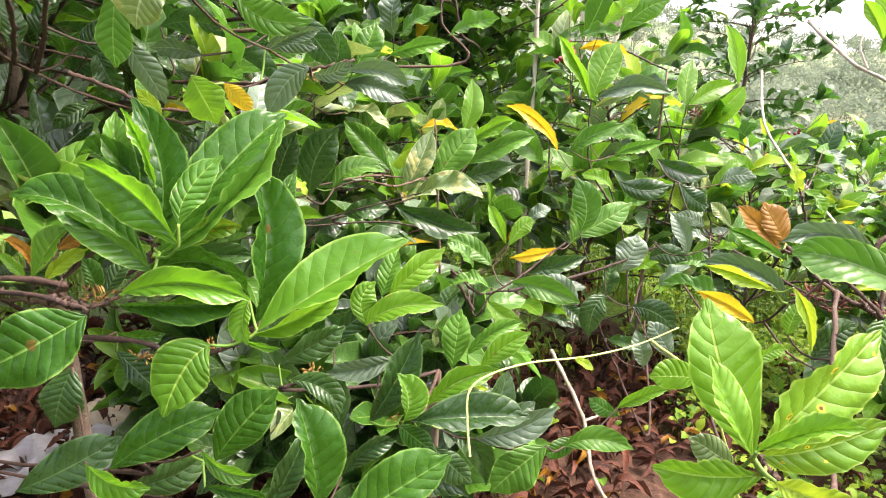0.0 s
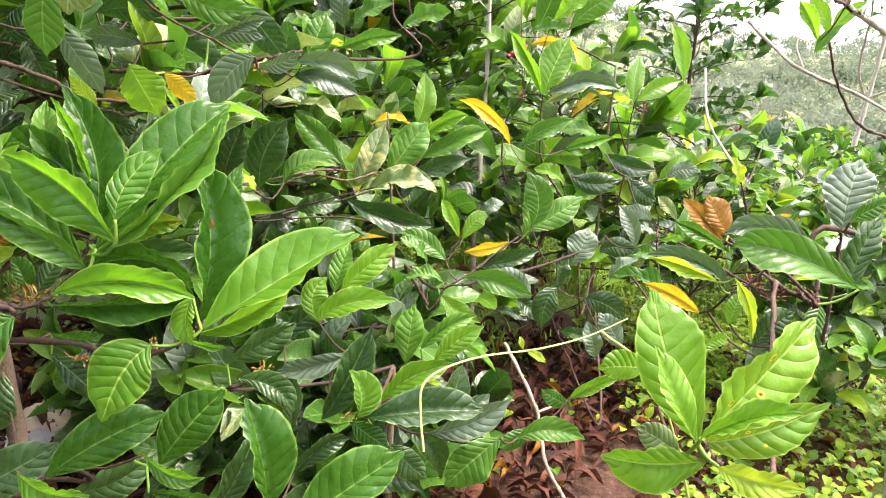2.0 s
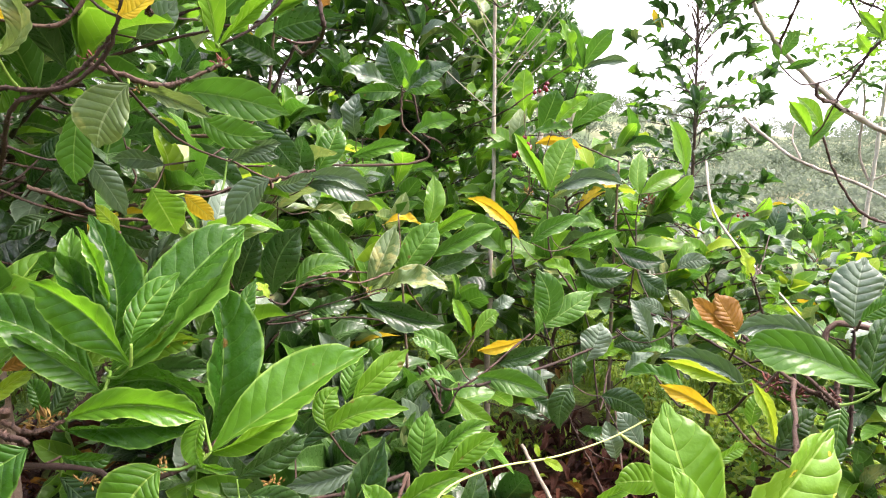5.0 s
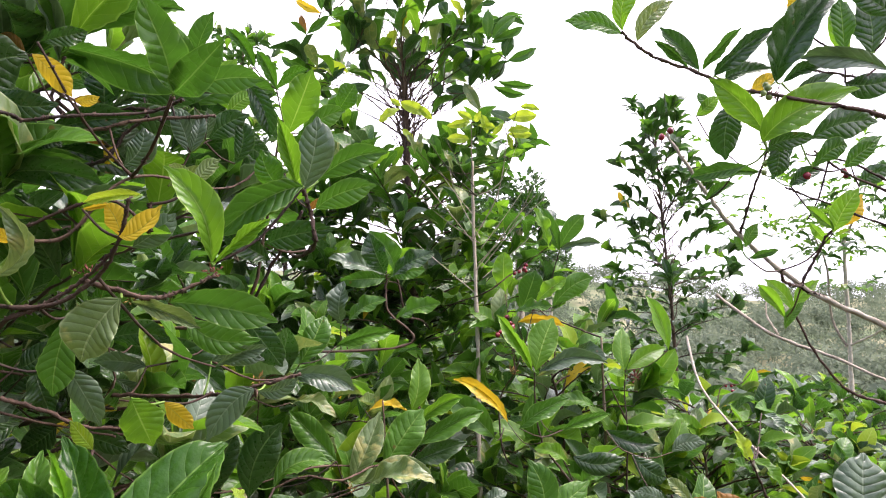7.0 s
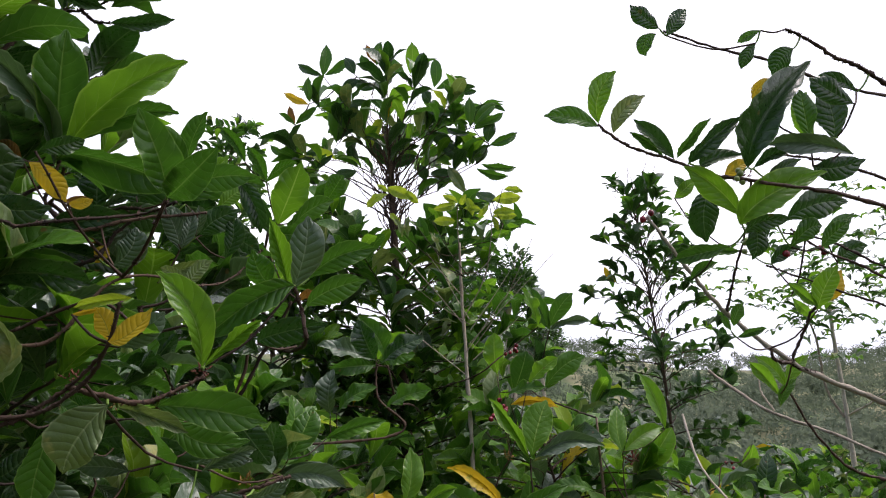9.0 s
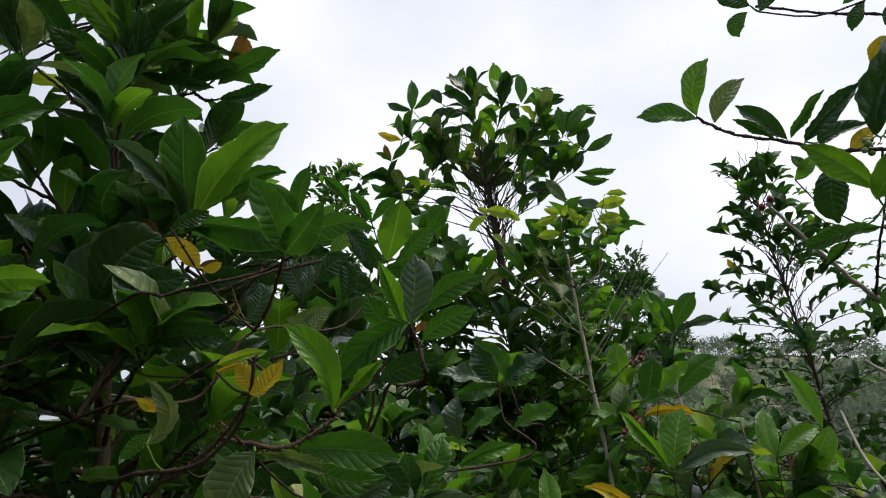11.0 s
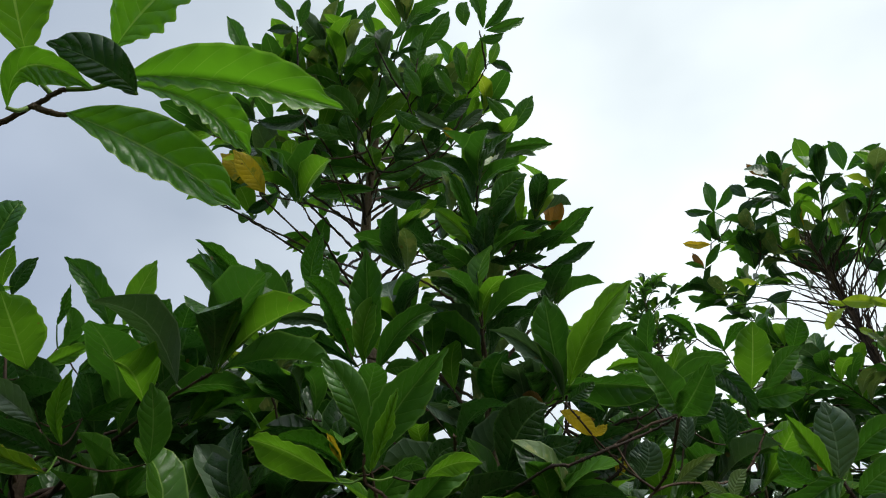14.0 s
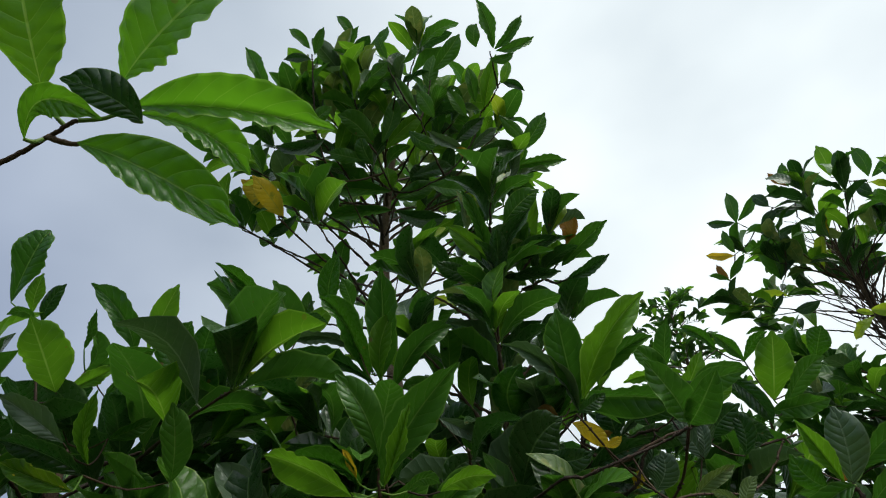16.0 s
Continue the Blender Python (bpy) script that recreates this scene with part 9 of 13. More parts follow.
bent_leaf(b, (0.670, 0.926, 1.898), (0.719, 0.908, 1.943), (0.836, 0.911, 1.986), (-0.022, -0.014, 0.028), (-0.003, -0.018, -0.027), "young")
bent_leaf(b, (0.643, 0.959, 1.974), (0.630, 0.967, 1.932), (0.638, 0.988, 1.882), (0.029, 0.000, -0.002), (-0.029, -0.000, 0.002), "mature")
bent_leaf(b, (0.699, 0.959, 1.890), (0.721, 0.947, 1.907), (0.783, 0.946, 1.911), (-0.010, -0.014, 0.008), (0.003, 0.002, -0.017), "mature")
bent_leaf(b, (0.780, 0.965, 1.863), (0.812, 0.955, 1.893), (0.843, 0.960, 1.899), (-0.010, -0.004, 0.016), (0.010, 0.004, -0.016), "mid")
bent_leaf(b, (0.794, 0.981, 1.919), (0.848, 0.975, 1.945), (0.924, 0.988, 1.953), (-0.007, -0.007, 0.027), (0.007, 0.007, -0.027), "mature")
bent_leaf(b, (0.663, 0.965, 1.867), (0.608, 0.963, 1.856), (0.563, 0.970, 1.848), (-0.004, -0.009, -0.015), (-0.008, -0.014, 0.012), "mid")
bent_leaf(b, (0.904, 0.902, 2.111), (0.856, 0.893, 2.133), (0.823, 0.892, 2.158), (-0.011, 0.005, -0.019), (0.011, -0.005, 0.019), "mature")
bent_leaf(b, (0.846, 0.957, 2.014), (0.881, 0.951, 2.007), (0.945, 0.950, 2.022), (-0.002, -0.005, 0.020), (0.002, 0.006, -0.024), "mature")
bent_leaf(b, (0.865, 0.963, 2.074), (0.840, 0.948, 2.111), (0.850, 0.941, 2.156), (-0.025, 0.001, -0.004), (0.019, -0.001, 0.003), "young")
bent_leaf(b, (0.910, 0.974, 2.071), (0.909, 0.962, 2.122), (0.896, 0.963, 2.189), (-0.032, 0.002, -0.007), (0.029, -0.002, 0.007), "mature")
bent_leaf(b, (0.949, 0.942, 2.154), (0.904, 0.933, 2.174), (0.858, 0.939, 2.170), (-0.010, -0.006, -0.017), (-0.001, -0.009, 0.014), "mature")
bent_leaf(b, (0.828, 0.923, 2.236), (0.804, 0.929, 2.218), (0.792, 0.945, 2.193), (0.015, 0.003, -0.012), (-0.016, -0.003, 0.014), "mature")
bent_leaf(b, (0.755, 0.921, 2.247), (0.737, 0.927, 2.225), (0.730, 0.940, 2.204), (0.011, 0.001, -0.006), (-0.011, -0.001, 0.006), "mature")
bent_leaf(b, (0.764, 0.915, 2.270), (0.740, 0.917, 2.260), (0.721, 0.924, 2.250), (0.002, -0.001, -0.009), (-0.006, -0.004, 0.006), "mid")
bent_leaf(b, (0.571, 0.916, 2.277), (0.541, 0.907, 2.295), (0.516, 0.904, 2.319), (-0.012, 0.004, -0.014), (0.010, -0.003, 0.011), "mature")
bent_leaf(b, (0.585, 0.919, 2.263), (0.605, 0.913, 2.290), (0.628, 0.915, 2.317), (-0.014, -0.002, 0.010), (0.012, 0.002, -0.009), "mature")
bent_leaf(b, (0.565, 0.918, 2.267), (0.542, 0.921, 2.249), (0.546, 0.930, 2.228), (0.014, 0.001, -0.006), (-0.014, -0.001, 0.006), "mid")
bent_leaf(b, (0.837, 0.964, 1.861), (0.859, 0.955, 1.884), (0.894, 0.953, 1.906), (-0.011, -0.003, 0.013), (0.011, 0.003, -0.013), "mid")
bent_leaf(b, (0.721, 0.972, 1.917), (0.728, 0.976, 1.882), (0.719, 0.988, 1.847), (0.021, -0.000, -0.000), (-0.021, 0.000, 0.000), "mature")
bent_leaf(b, (0.671, 0.954, 1.992), (0.693, 0.950, 2.011), (0.726, 0.955, 2.026), (-0.007, -0.003, 0.011), (0.004, -0.002, -0.011), "yellow")
bent_leaf(b, (0.728, 0.949, 2.011), (0.758, 0.940, 2.031), (0.805, 0.944, 2.039), (-0.010, -0.012, 0.006), (-0.003, -0.008, -0.013), "mature")
petiole(b, (0.565, 0.918, 2.014), (0.569, 0.927, 2.022))
petiole(b, (0.584, 0.915, 2.005), (0.596, 0.929, 2.015))
petiole(b, (0.596, 0.929, 2.015), (0.618, 0.930, 2.010))
petiole(b, (0.842, 0.918, 2.258), (0.828, 0.923, 2.236))
petiole(b, (0.975, 0.933, 2.188), (0.949, 0.942, 2.154))
petiole(b, (0.814, 0.914, 2.272), (0.764, 0.915, 2.270))
petiole(b, (0.764, 0.915, 2.270), (0.755, 0.921, 2.247))
petiole(b, (0.618, 0.930, 2.010), (0.643, 0.959, 1.974))
petiole(b, (0.643, 0.959, 1.974), (0.671, 0.954, 1.992))
petiole(b, (0.671, 0.954, 1.992), (0.704, 0.930, 2.005))
petiole(b, (0.704, 0.930, 2.005), (0.728, 0.949, 2.011))
petiole(b, (0.724, 0.946, 2.008), (0.743, 0.935, 1.983))
petiole(b, (0.686, 0.897, 1.968), (0.677, 0.932, 1.915))
petiole(b, (0.677, 0.932, 1.915), (0.670, 0.926, 1.898))
petiole(b, (0.674, 0.930, 1.907), (0.699, 0.959, 1.890))
petiole(b, (0.699, 0.959, 1.890), (0.721, 0.972, 1.917))
petiole(b, (0.691, 0.949, 1.891), (0.663, 0.965, 1.867))
petiole(b, (0.721, 0.972, 1.917), (0.794, 0.981, 1.919))
petiole(b, (0.771, 0.978, 1.910), (0.780, 0.965, 1.863))
petiole(b, (0.780, 0.965, 1.863), (0.837, 0.964, 1.861))
petiole(b, (0.949, 0.942, 2.154), (0.904, 0.902, 2.111))
petiole(b, (0.918, 0.915, 2.117), (0.910, 0.974, 2.071))
petiole(b, (0.911, 0.964, 2.073), (0.865, 0.963, 2.074))
petiole(b, (0.895, 0.964, 2.068), (0.901, 0.924, 2.023))
petiole(b, (0.898, 0.943, 2.037), (0.846, 0.957, 2.014))
petiole(b, (0.846, 0.957, 2.014), (0.820, 0.918, 2.050))
petiole(b, (0.820, 0.918, 2.050), (0.730, 0.921, 2.123))
petiole(b, (0.755, 0.921, 2.247), (0.585, 0.919, 2.263))
petiole(b, (0.585, 0.919, 2.263), (0.571, 0.916, 2.277))
b = stem_part("branch", overhead_tree, [(0.934, 1.258, 1.667), (0.882, 1.208, 1.666), (0.831, 1.158, 1.676), (0.831, 1.158, 1.696)], 0.0038, 0.0022, TWIG, 6, 0.3, 625)
bent_leaf(b, (0.726, 1.099, 1.738), (0.730, 1.090, 1.760), (0.746, 1.086, 1.783), (-0.011, -0.001, 0.005), (0.013, 0.001, -0.006), "mid")
bent_leaf(b, (0.720, 1.101, 1.729), (0.710, 1.096, 1.746), (0.701, 1.095, 1.760), (-0.007, -0.001, -0.004), (0.005, -0.003, 0.003), "mid")
bent_leaf(b, (0.731, 1.104, 1.716), (0.760, 1.097, 1.725), (0.790, 1.096, 1.731), (-0.006, -0.010, 0.006), (-0.002, -0.004, -0.009), "mid")
bent_leaf(b, (0.878, 1.060, 1.765), (0.852, 1.054, 1.784), (0.823, 1.054, 1.810), (-0.011, -0.006, -0.008), (0.002, -0.009, 0.007), "young")
bent_leaf(b, (0.876, 1.061, 1.759), (0.889, 1.047, 1.800), (0.920, 1.042, 1.841), (-0.022, -0.003, 0.011), (0.022, 0.003, -0.011), "young")
bent_leaf(b, (0.941, 1.338, 1.595), (0.904, 1.321, 1.638), (0.868, 1.317, 1.674), (-0.018, -0.012, -0.008), (0.005, -0.015, 0.010), "young")
bent_leaf(b, (0.943, 1.344, 1.570), (0.954, 1.335, 1.603), (0.990, 1.337, 1.631), (-0.015, -0.010, 0.007), (0.009, -0.003, -0.008), "mid")
petiole(b, (0.934, 1.258, 1.667), (0.941, 1.338, 1.595))
petiole(b, (0.941, 1.338, 1.595), (0.943, 1.344, 1.570))
petiole(b, (0.831, 1.158, 1.696), (0.731, 1.104, 1.716))
petiole(b, (0.731, 1.104, 1.716), (0.720, 1.101, 1.729))
petiole(b, (0.831, 1.158, 1.696), (0.876, 1.061, 1.759))
b = stem_part("branch", berry_bush, [(0.900, 2.650, 1.500), (0.766, 2.647, 1.553), (0.632, 2.645, 1.622), (0.670, 2.616, 1.738), (0.711, 2.579, 1.888)], 0.0038, 0.0022, TWIG, 6, 0.3, 626)
bent_leaf(b, (0.705, 2.557, 1.883), (0.666, 2.534, 1.975), (0.625, 2.535, 2.074), (-0.035, -0.018, -0.016), (0.025, -0.025, 0.010), "mid")
bent_leaf(b, (0.707, 2.554, 1.895), (0.751, 2.517, 1.976), (0.808, 2.502, 2.031), (-0.031, -0.005, 0.022), (0.035, 0.006, -0.025), "mid")
bent_leaf(b, (0.705, 2.557, 1.883), (0.793, 2.542, 1.914), (0.899, 2.556, 1.909), (-0.011, -0.037, 0.014), (-0.006, -0.028, -0.020), "grey")
bent_leaf(b, (0.525, 2.519, 1.627), (0.559, 2.485, 1.719), (0.580, 2.473, 1.791), (-0.049, -0.003, 0.016), (0.049, 0.003, -0.016), "mid")
bent_leaf(b, (0.656, 2.515, 1.637), (0.739, 2.495, 1.724), (0.839, 2.516, 1.759), (-0.027, -0.009, 0.036), (0.030, 0.010, -0.040), "mid")
bent_leaf(b, (0.508, 2.532, 1.574), (0.603, 2.526, 1.587), (0.716, 2.558, 1.552), (-0.005, -0.041, 0.020), (-0.009, -0.031, -0.018), "yellow")
bent_leaf(b, (0.595, 2.590, 1.339), (0.682, 2.563, 1.388), (0.777, 2.559, 1.425), (-0.017, -0.036, 0.022), (0.003, -0.027, -0.016), "pale")
petiole(b, (0.711, 2.579, 1.888), (0.705, 2.557, 1.883))
petiole(b, (0.705, 2.557, 1.883), (0.707, 2.554, 1.895))
petiole(b, (0.648, 2.632, 1.672), (0.656, 2.515, 1.637))
petiole(b, (0.655, 2.534, 1.634), (0.525, 2.519, 1.627))
petiole(b, (0.525, 2.519, 1.627), (0.508, 2.532, 1.574))
petiole(b, (0.508, 2.532, 1.574), (0.595, 2.590, 1.339))
b = stem_part("branch", tall_tree, [(-0.538, 0.828, 1.514), (-0.454, 0.734, 1.556), (-0.370, 0.640, 1.614), (-0.327, 0.646, 1.635), (-0.288, 0.651, 1.664), (-0.253, 0.646, 1.698)], 0.0030, 0.0018, TWIG, 6, 0.3, 627)
b = stem_part("branch", tall_tree, [(-0.288, 0.651, 1.662), (-0.226, 0.671, 1.642), (-0.196, 0.689, 1.651), (-0.160, 0.706, 1.670)], 0.0030, 0.0018, TWIG, 6, 0.3, 628)
b = stem_part("branch", tall_tree, [(-0.469, 0.795, 1.516), (-0.429, 0.816, 1.498), (-0.384, 0.847, 1.468), (-0.311, 0.875, 1.458)], 0.0030, 0.0018, TWIG, 6, 0.3, 629)
b = stem_part("branch", tall_tree, [(-0.404, 0.945, 1.499), (-0.260, 0.889, 1.502), (-0.165, 0.782, 1.519), (-0.111, 0.759, 1.532), (-0.071, 0.776, 1.542)], 0.0030, 0.0018, TWIG, 6, 0.3, 630)
bent_leaf(b, (-0.247, 0.652, 1.642), (-0.276, 0.651, 1.606), (-0.292, 0.659, 1.571), (0.021, 0.001, -0.014), (-0.030, -0.001, 0.020), "pale")
bent_leaf(b, (-0.335, 0.708, 1.623), (-0.347, 0.707, 1.569), (-0.353, 0.713, 1.527), (0.023, -0.000, -0.005), (-0.021, 0.000, 0.005), "mid")
bent_leaf(b, (-0.368, 0.766, 1.558), (-0.346, 0.771, 1.521), (-0.332, 0.787, 1.478), (0.019, -0.002, 0.010), (-0.017, 0.002, -0.009), "grey")
bent_leaf(b, (-0.250, 0.683, 1.638), (-0.210, 0.677, 1.626), (-0.168, 0.681, 1.606), (0.009, -0.013, 0.010), (0.003, -0.013, -0.008), "pale")
bent_leaf(b, (-0.214, 0.701, 1.638), (-0.148, 0.696, 1.630), (-0.084, 0.706, 1.612), (0.007, -0.012, 0.023), (0.000, -0.011, -0.021), "mid")
bent_leaf(b, (-0.220, 0.774, 1.621), (-0.182, 0.771, 1.590), (-0.122, 0.776, 1.589), (0.007, -0.003, 0.022), (-0.004, -0.004, -0.018), "mid")
bent_leaf(b, (-0.215, 0.861, 1.555), (-0.177, 0.857, 1.562), (-0.139, 0.863, 1.555), (-0.000, -0.002, 0.015), (0.000, 0.002, -0.015), "grey")
bent_leaf(b, (-0.461, 1.170, 1.581), (-0.360, 1.166, 1.533), (-0.295, 1.187, 1.470), (0.021, -0.004, 0.033), (-0.010, -0.017, -0.025), "mature")
bent_leaf(b, (-0.103, 0.677, 1.535), (-0.133, 0.680, 1.516), (-0.163, 0.694, 1.474), (0.012, 0.001, -0.012), (-0.013, -0.001, 0.013), "grey")
bent_leaf(b, (-0.117, 0.739, 1.526), (-0.091, 0.734, 1.527), (-0.064, 0.731, 1.542), (-0.000, -0.008, 0.008), (0.004, 0.001, -0.011), "grey")
bent_leaf(b, (-0.276, 0.747, 1.519), (-0.263, 0.748, 1.491), (-0.252, 0.759, 1.457), (0.026, -0.002, 0.011), (-0.027, 0.002, -0.012), "young")
bent_leaf(b, (-0.251, 0.787, 1.508), (-0.232, 0.785, 1.491), (-0.212, 0.788, 1.472), (0.010, -0.001, 0.010), (-0.009, 0.001, -0.010), "yellow")
bent_leaf(b, (-0.563, 1.090, 1.428), (-0.592, 1.091, 1.404), (-0.631, 1.101, 1.383), (0.015, 0.002, -0.022), (-0.015, -0.002, 0.022), "mature")
bent_leaf(b, (-0.533, 1.090, 1.413), (-0.479, 1.083, 1.403), (-0.431, 1.088, 1.381), (0.007, -0.003, 0.022), (-0.006, 0.002, -0.020), "mature")
bent_leaf(b, (-0.355, 0.969, 1.540), (-0.393, 0.964, 1.550), (-0.441, 0.969, 1.550), (-0.002, 0.002, -0.017), (0.006, -0.010, 0.014), "grey")
bent_leaf(b, (-0.431, 1.025, 1.517), (-0.401, 1.024, 1.498), (-0.384, 1.028, 1.487), (0.007, -0.002, 0.012), (-0.004, -0.002, -0.008), "grey")
bent_leaf(b, (-0.278, 1.300, 1.235), (-0.257, 1.282, 1.322), (-0.205, 1.284, 1.391), (-0.036, -0.000, 0.017), (0.040, 0.000, -0.019), "mature")
bent_leaf(b, (-0.362, 1.303, 1.239), (-0.334, 1.286, 1.312), (-0.300, 1.285, 1.381), (-0.030, -0.000, 0.013), (0.030, 0.000, -0.013), "mature")
bent_leaf(b, (-0.499, 0.873, 1.551), (-0.474, 0.870, 1.559), (-0.445, 0.874, 1.591), (-0.012, -0.001, 0.017), (0.012, 0.001, -0.017), "mature")
bent_leaf(b, (-0.628, 1.035, 1.501), (-0.588, 1.028, 1.520), (-0.544, 1.033, 1.538), (-0.010, -0.002, 0.022), (0.010, 0.002, -0.022), "mature")
bent_leaf(b, (-0.444, 1.018, 1.585), (-0.382, 1.005, 1.593), (-0.334, 1.004, 1.583), (0.000, -0.003, 0.024), (-0.000, 0.002, -0.022), "mature")
bent_leaf(b, (-0.242, 1.107, 1.619), (-0.198, 1.103, 1.566), (-0.168, 1.110, 1.524), (0.023, -0.003, 0.017), (-0.023, 0.003, -0.017), "mature")
bent_leaf(b, (-0.116, 0.961, 1.522), (-0.061, 0.954, 1.522), (-0.018, 0.962, 1.498), (0.006, -0.012, 0.018), (-0.000, -0.015, -0.009), "grey")
petiole(b, (-0.253, 0.663, 1.651), (-0.247, 0.652, 1.642))
petiole(b, (-0.244, 0.665, 1.648), (-0.250, 0.683, 1.638))
petiole(b, (-0.111, 0.759, 1.532), (-0.117, 0.739, 1.526))
petiole(b, (-0.204, 0.684, 1.648), (-0.214, 0.701, 1.638))
petiole(b, (-0.219, 0.843, 1.509), (-0.215, 0.861, 1.555))
petiole(b, (-0.363, 0.929, 1.500), (-0.355, 0.969, 1.540))
petiole(b, (-0.206, 0.828, 1.512), (-0.251, 0.787, 1.508))
petiole(b, (-0.251, 0.787, 1.508), (-0.276, 0.747, 1.519))
petiole(b, (-0.333, 0.645, 1.632), (-0.335, 0.708, 1.623))
petiole(b, (-0.117, 0.739, 1.526), (-0.103, 0.677, 1.535))
petiole(b, (-0.538, 0.828, 1.514), (-0.499, 0.873, 1.551))
petiole(b, (-0.214, 0.701, 1.638), (-0.220, 0.774, 1.621))
petiole(b, (-0.404, 0.945, 1.499), (-0.431, 1.025, 1.517))
petiole(b, (-0.431, 1.025, 1.517), (-0.444, 1.018, 1.585))
petiole(b, (-0.430, 0.707, 1.573), (-0.368, 0.766, 1.558))
petiole(b, (-0.215, 0.861, 1.555), (-0.116, 0.961, 1.522))
petiole(b, (-0.442, 1.019, 1.569), (-0.461, 1.170, 1.581))
petiole(b, (-0.431, 1.025, 1.517), (-0.533, 1.090, 1.413))
petiole(b, (-0.533, 1.090, 1.413), (-0.563, 1.090, 1.428))
petiole(b, (-0.563, 1.090, 1.428), (-0.628, 1.035, 1.501))
petiole(b, (-0.355, 0.969, 1.540), (-0.242, 1.107, 1.619))
petiole(b, (-0.533, 1.090, 1.413), (-0.362, 1.303, 1.239))
petiole(b, (-0.362, 1.303, 1.239), (-0.278, 1.300, 1.235))
b = stem_part("branch", tall_tree, [(-0.612, 0.809, 1.721), (-0.573, 0.872, 1.816), (-0.534, 0.936, 1.921), (-0.469, 0.932, 1.939), (-0.406, 0.947, 1.963), (-0.350, 0.944, 1.962)], 0.0038, 0.0022, TWIG, 6, 0.3, 631)
b = stem_part("branch", tall_tree, [(-0.489, 0.941, 1.861), (-0.424, 0.937, 1.874), (-0.392, 0.950, 1.925), (-0.359, 0.946, 1.953)], 0.0038, 0.0022, TWIG, 6, 0.3, 632)
bent_leaf(b, (-0.507, 0.939, 2.069), (-0.391, 0.939, 2.040), (-0.300, 0.970, 2.004), (0.022, -0.034, 0.005), (-0.015, 0.005, -0.041), "mid")
bent_leaf(b, (-0.381, 1.004, 1.982), (-0.395, 1.000, 2.027), (-0.426, 1.009, 2.077), (-0.028, 0.002, -0.012), (0.033, -0.003, 0.014), "mature")
bent_leaf(b, (-0.470, 1.027, 1.993), (-0.468, 1.018, 2.040), (-0.466, 1.020, 2.088), (-0.037, 0.001, 0.003), (0.037, -0.001, -0.003), "mature")
bent_leaf(b, (-0.288, 0.938, 1.993), (-0.224, 0.923, 2.008), (-0.159, 0.919, 2.003), (0.001, -0.014, 0.016), (0.003, 0.001, -0.026), "mid")
bent_leaf(b, (-0.197, 0.933, 2.006), (-0.167, 0.936, 1.963), (-0.158, 0.952, 1.915), (0.018, -0.010, 0.004), (-0.014, -0.007, -0.010), "mature")
bent_leaf(b, (-0.290, 0.950, 1.889), (-0.297, 0.942, 1.927), (-0.319, 0.944, 1.964), (-0.018, 0.001, -0.007), (0.016, -0.001, 0.006), "grey")
bent_leaf(b, (-0.287, 0.949, 1.891), (-0.274, 0.943, 1.923), (-0.271, 0.945, 1.957), (-0.009, -0.005, 0.001), (0.013, -0.000, -0.003), "grey")
bent_leaf(b, (-0.390, 0.957, 1.862), (-0.373, 0.952, 1.892), (-0.360, 0.955, 1.922), (-0.022, -0.000, 0.012), (0.022, 0.000, -0.012), "grey")
bent_leaf(b, (-0.430, 0.957, 1.874), (-0.420, 0.954, 1.888), (-0.412, 0.955, 1.905), (-0.011, -0.000, 0.007), (0.011, 0.000, -0.007), "yellow")
bent_leaf(b, (-0.509, 1.001, 1.961), (-0.463, 0.997, 1.950), (-0.417, 1.002, 1.946), (0.003, -0.002, 0.018), (-0.003, 0.002, -0.020), "mature")
bent_leaf(b, (-0.291, 1.137, 2.017), (-0.263, 1.134, 2.044), (-0.240, 1.140, 2.061), (-0.011, -0.001, 0.015), (0.010, 0.001, -0.013), "young")
bent_leaf(b, (-0.289, 1.045, 1.940), (-0.263, 1.037, 1.965), (-0.216, 1.037, 1.985), (-0.013, -0.002, 0.020), (0.014, 0.002, -0.023), "mature")
bent_leaf(b, (-0.245, 1.048, 1.896), (-0.228, 1.039, 1.936), (-0.234, 1.039, 1.976), (-0.017, 0.000, 0.002), (0.021, -0.001, -0.003), "mature")
bent_leaf(b, (-0.442, 0.867, 1.779), (-0.383, 0.862, 1.803), (-0.321, 0.875, 1.814), (0.007, -0.020, 0.008), (0.012, -0.016, -0.017), "grey")
bent_leaf(b, (-0.338, 0.868, 1.724), (-0.301, 0.859, 1.746), (-0.271, 0.856, 1.773), (-0.013, -0.001, 0.017), (0.013, 0.001, -0.017), "grey")
bent_leaf(b, (-0.494, 0.844, 2.014), (-0.512, 0.840, 2.030), (-0.535, 0.842, 2.044), (-0.007, 0.001, -0.010), (0.007, -0.001, 0.010), "brown")
bent_leaf(b, (-0.584, 0.960, 1.905), (-0.537, 0.956, 1.918), (-0.506, 0.967, 1.906), (0.000, -0.002, 0.021), (-0.000, 0.002, -0.019), "mature")
bent_leaf(b, (-0.519, 0.964, 1.839), (-0.478, 0.954, 1.855), (-0.436, 0.953, 1.845), (-0.002, -0.002, 0.021), (0.002, 0.002, -0.021), "mature")
petiole(b, (-0.433, 0.937, 1.872), (-0.430, 0.957, 1.874))
petiole(b, (-0.420, 0.938, 1.881), (-0.390, 0.957, 1.862))
petiole(b, (-0.489, 0.941, 1.861), (-0.519, 0.964, 1.839))
petiole(b, (-0.539, 0.927, 1.906), (-0.584, 0.960, 1.905))
petiole(b, (-0.382, 0.946, 1.962), (-0.381, 1.004, 1.982))
petiole(b, (-0.350, 0.944, 1.962), (-0.288, 0.938, 1.993))
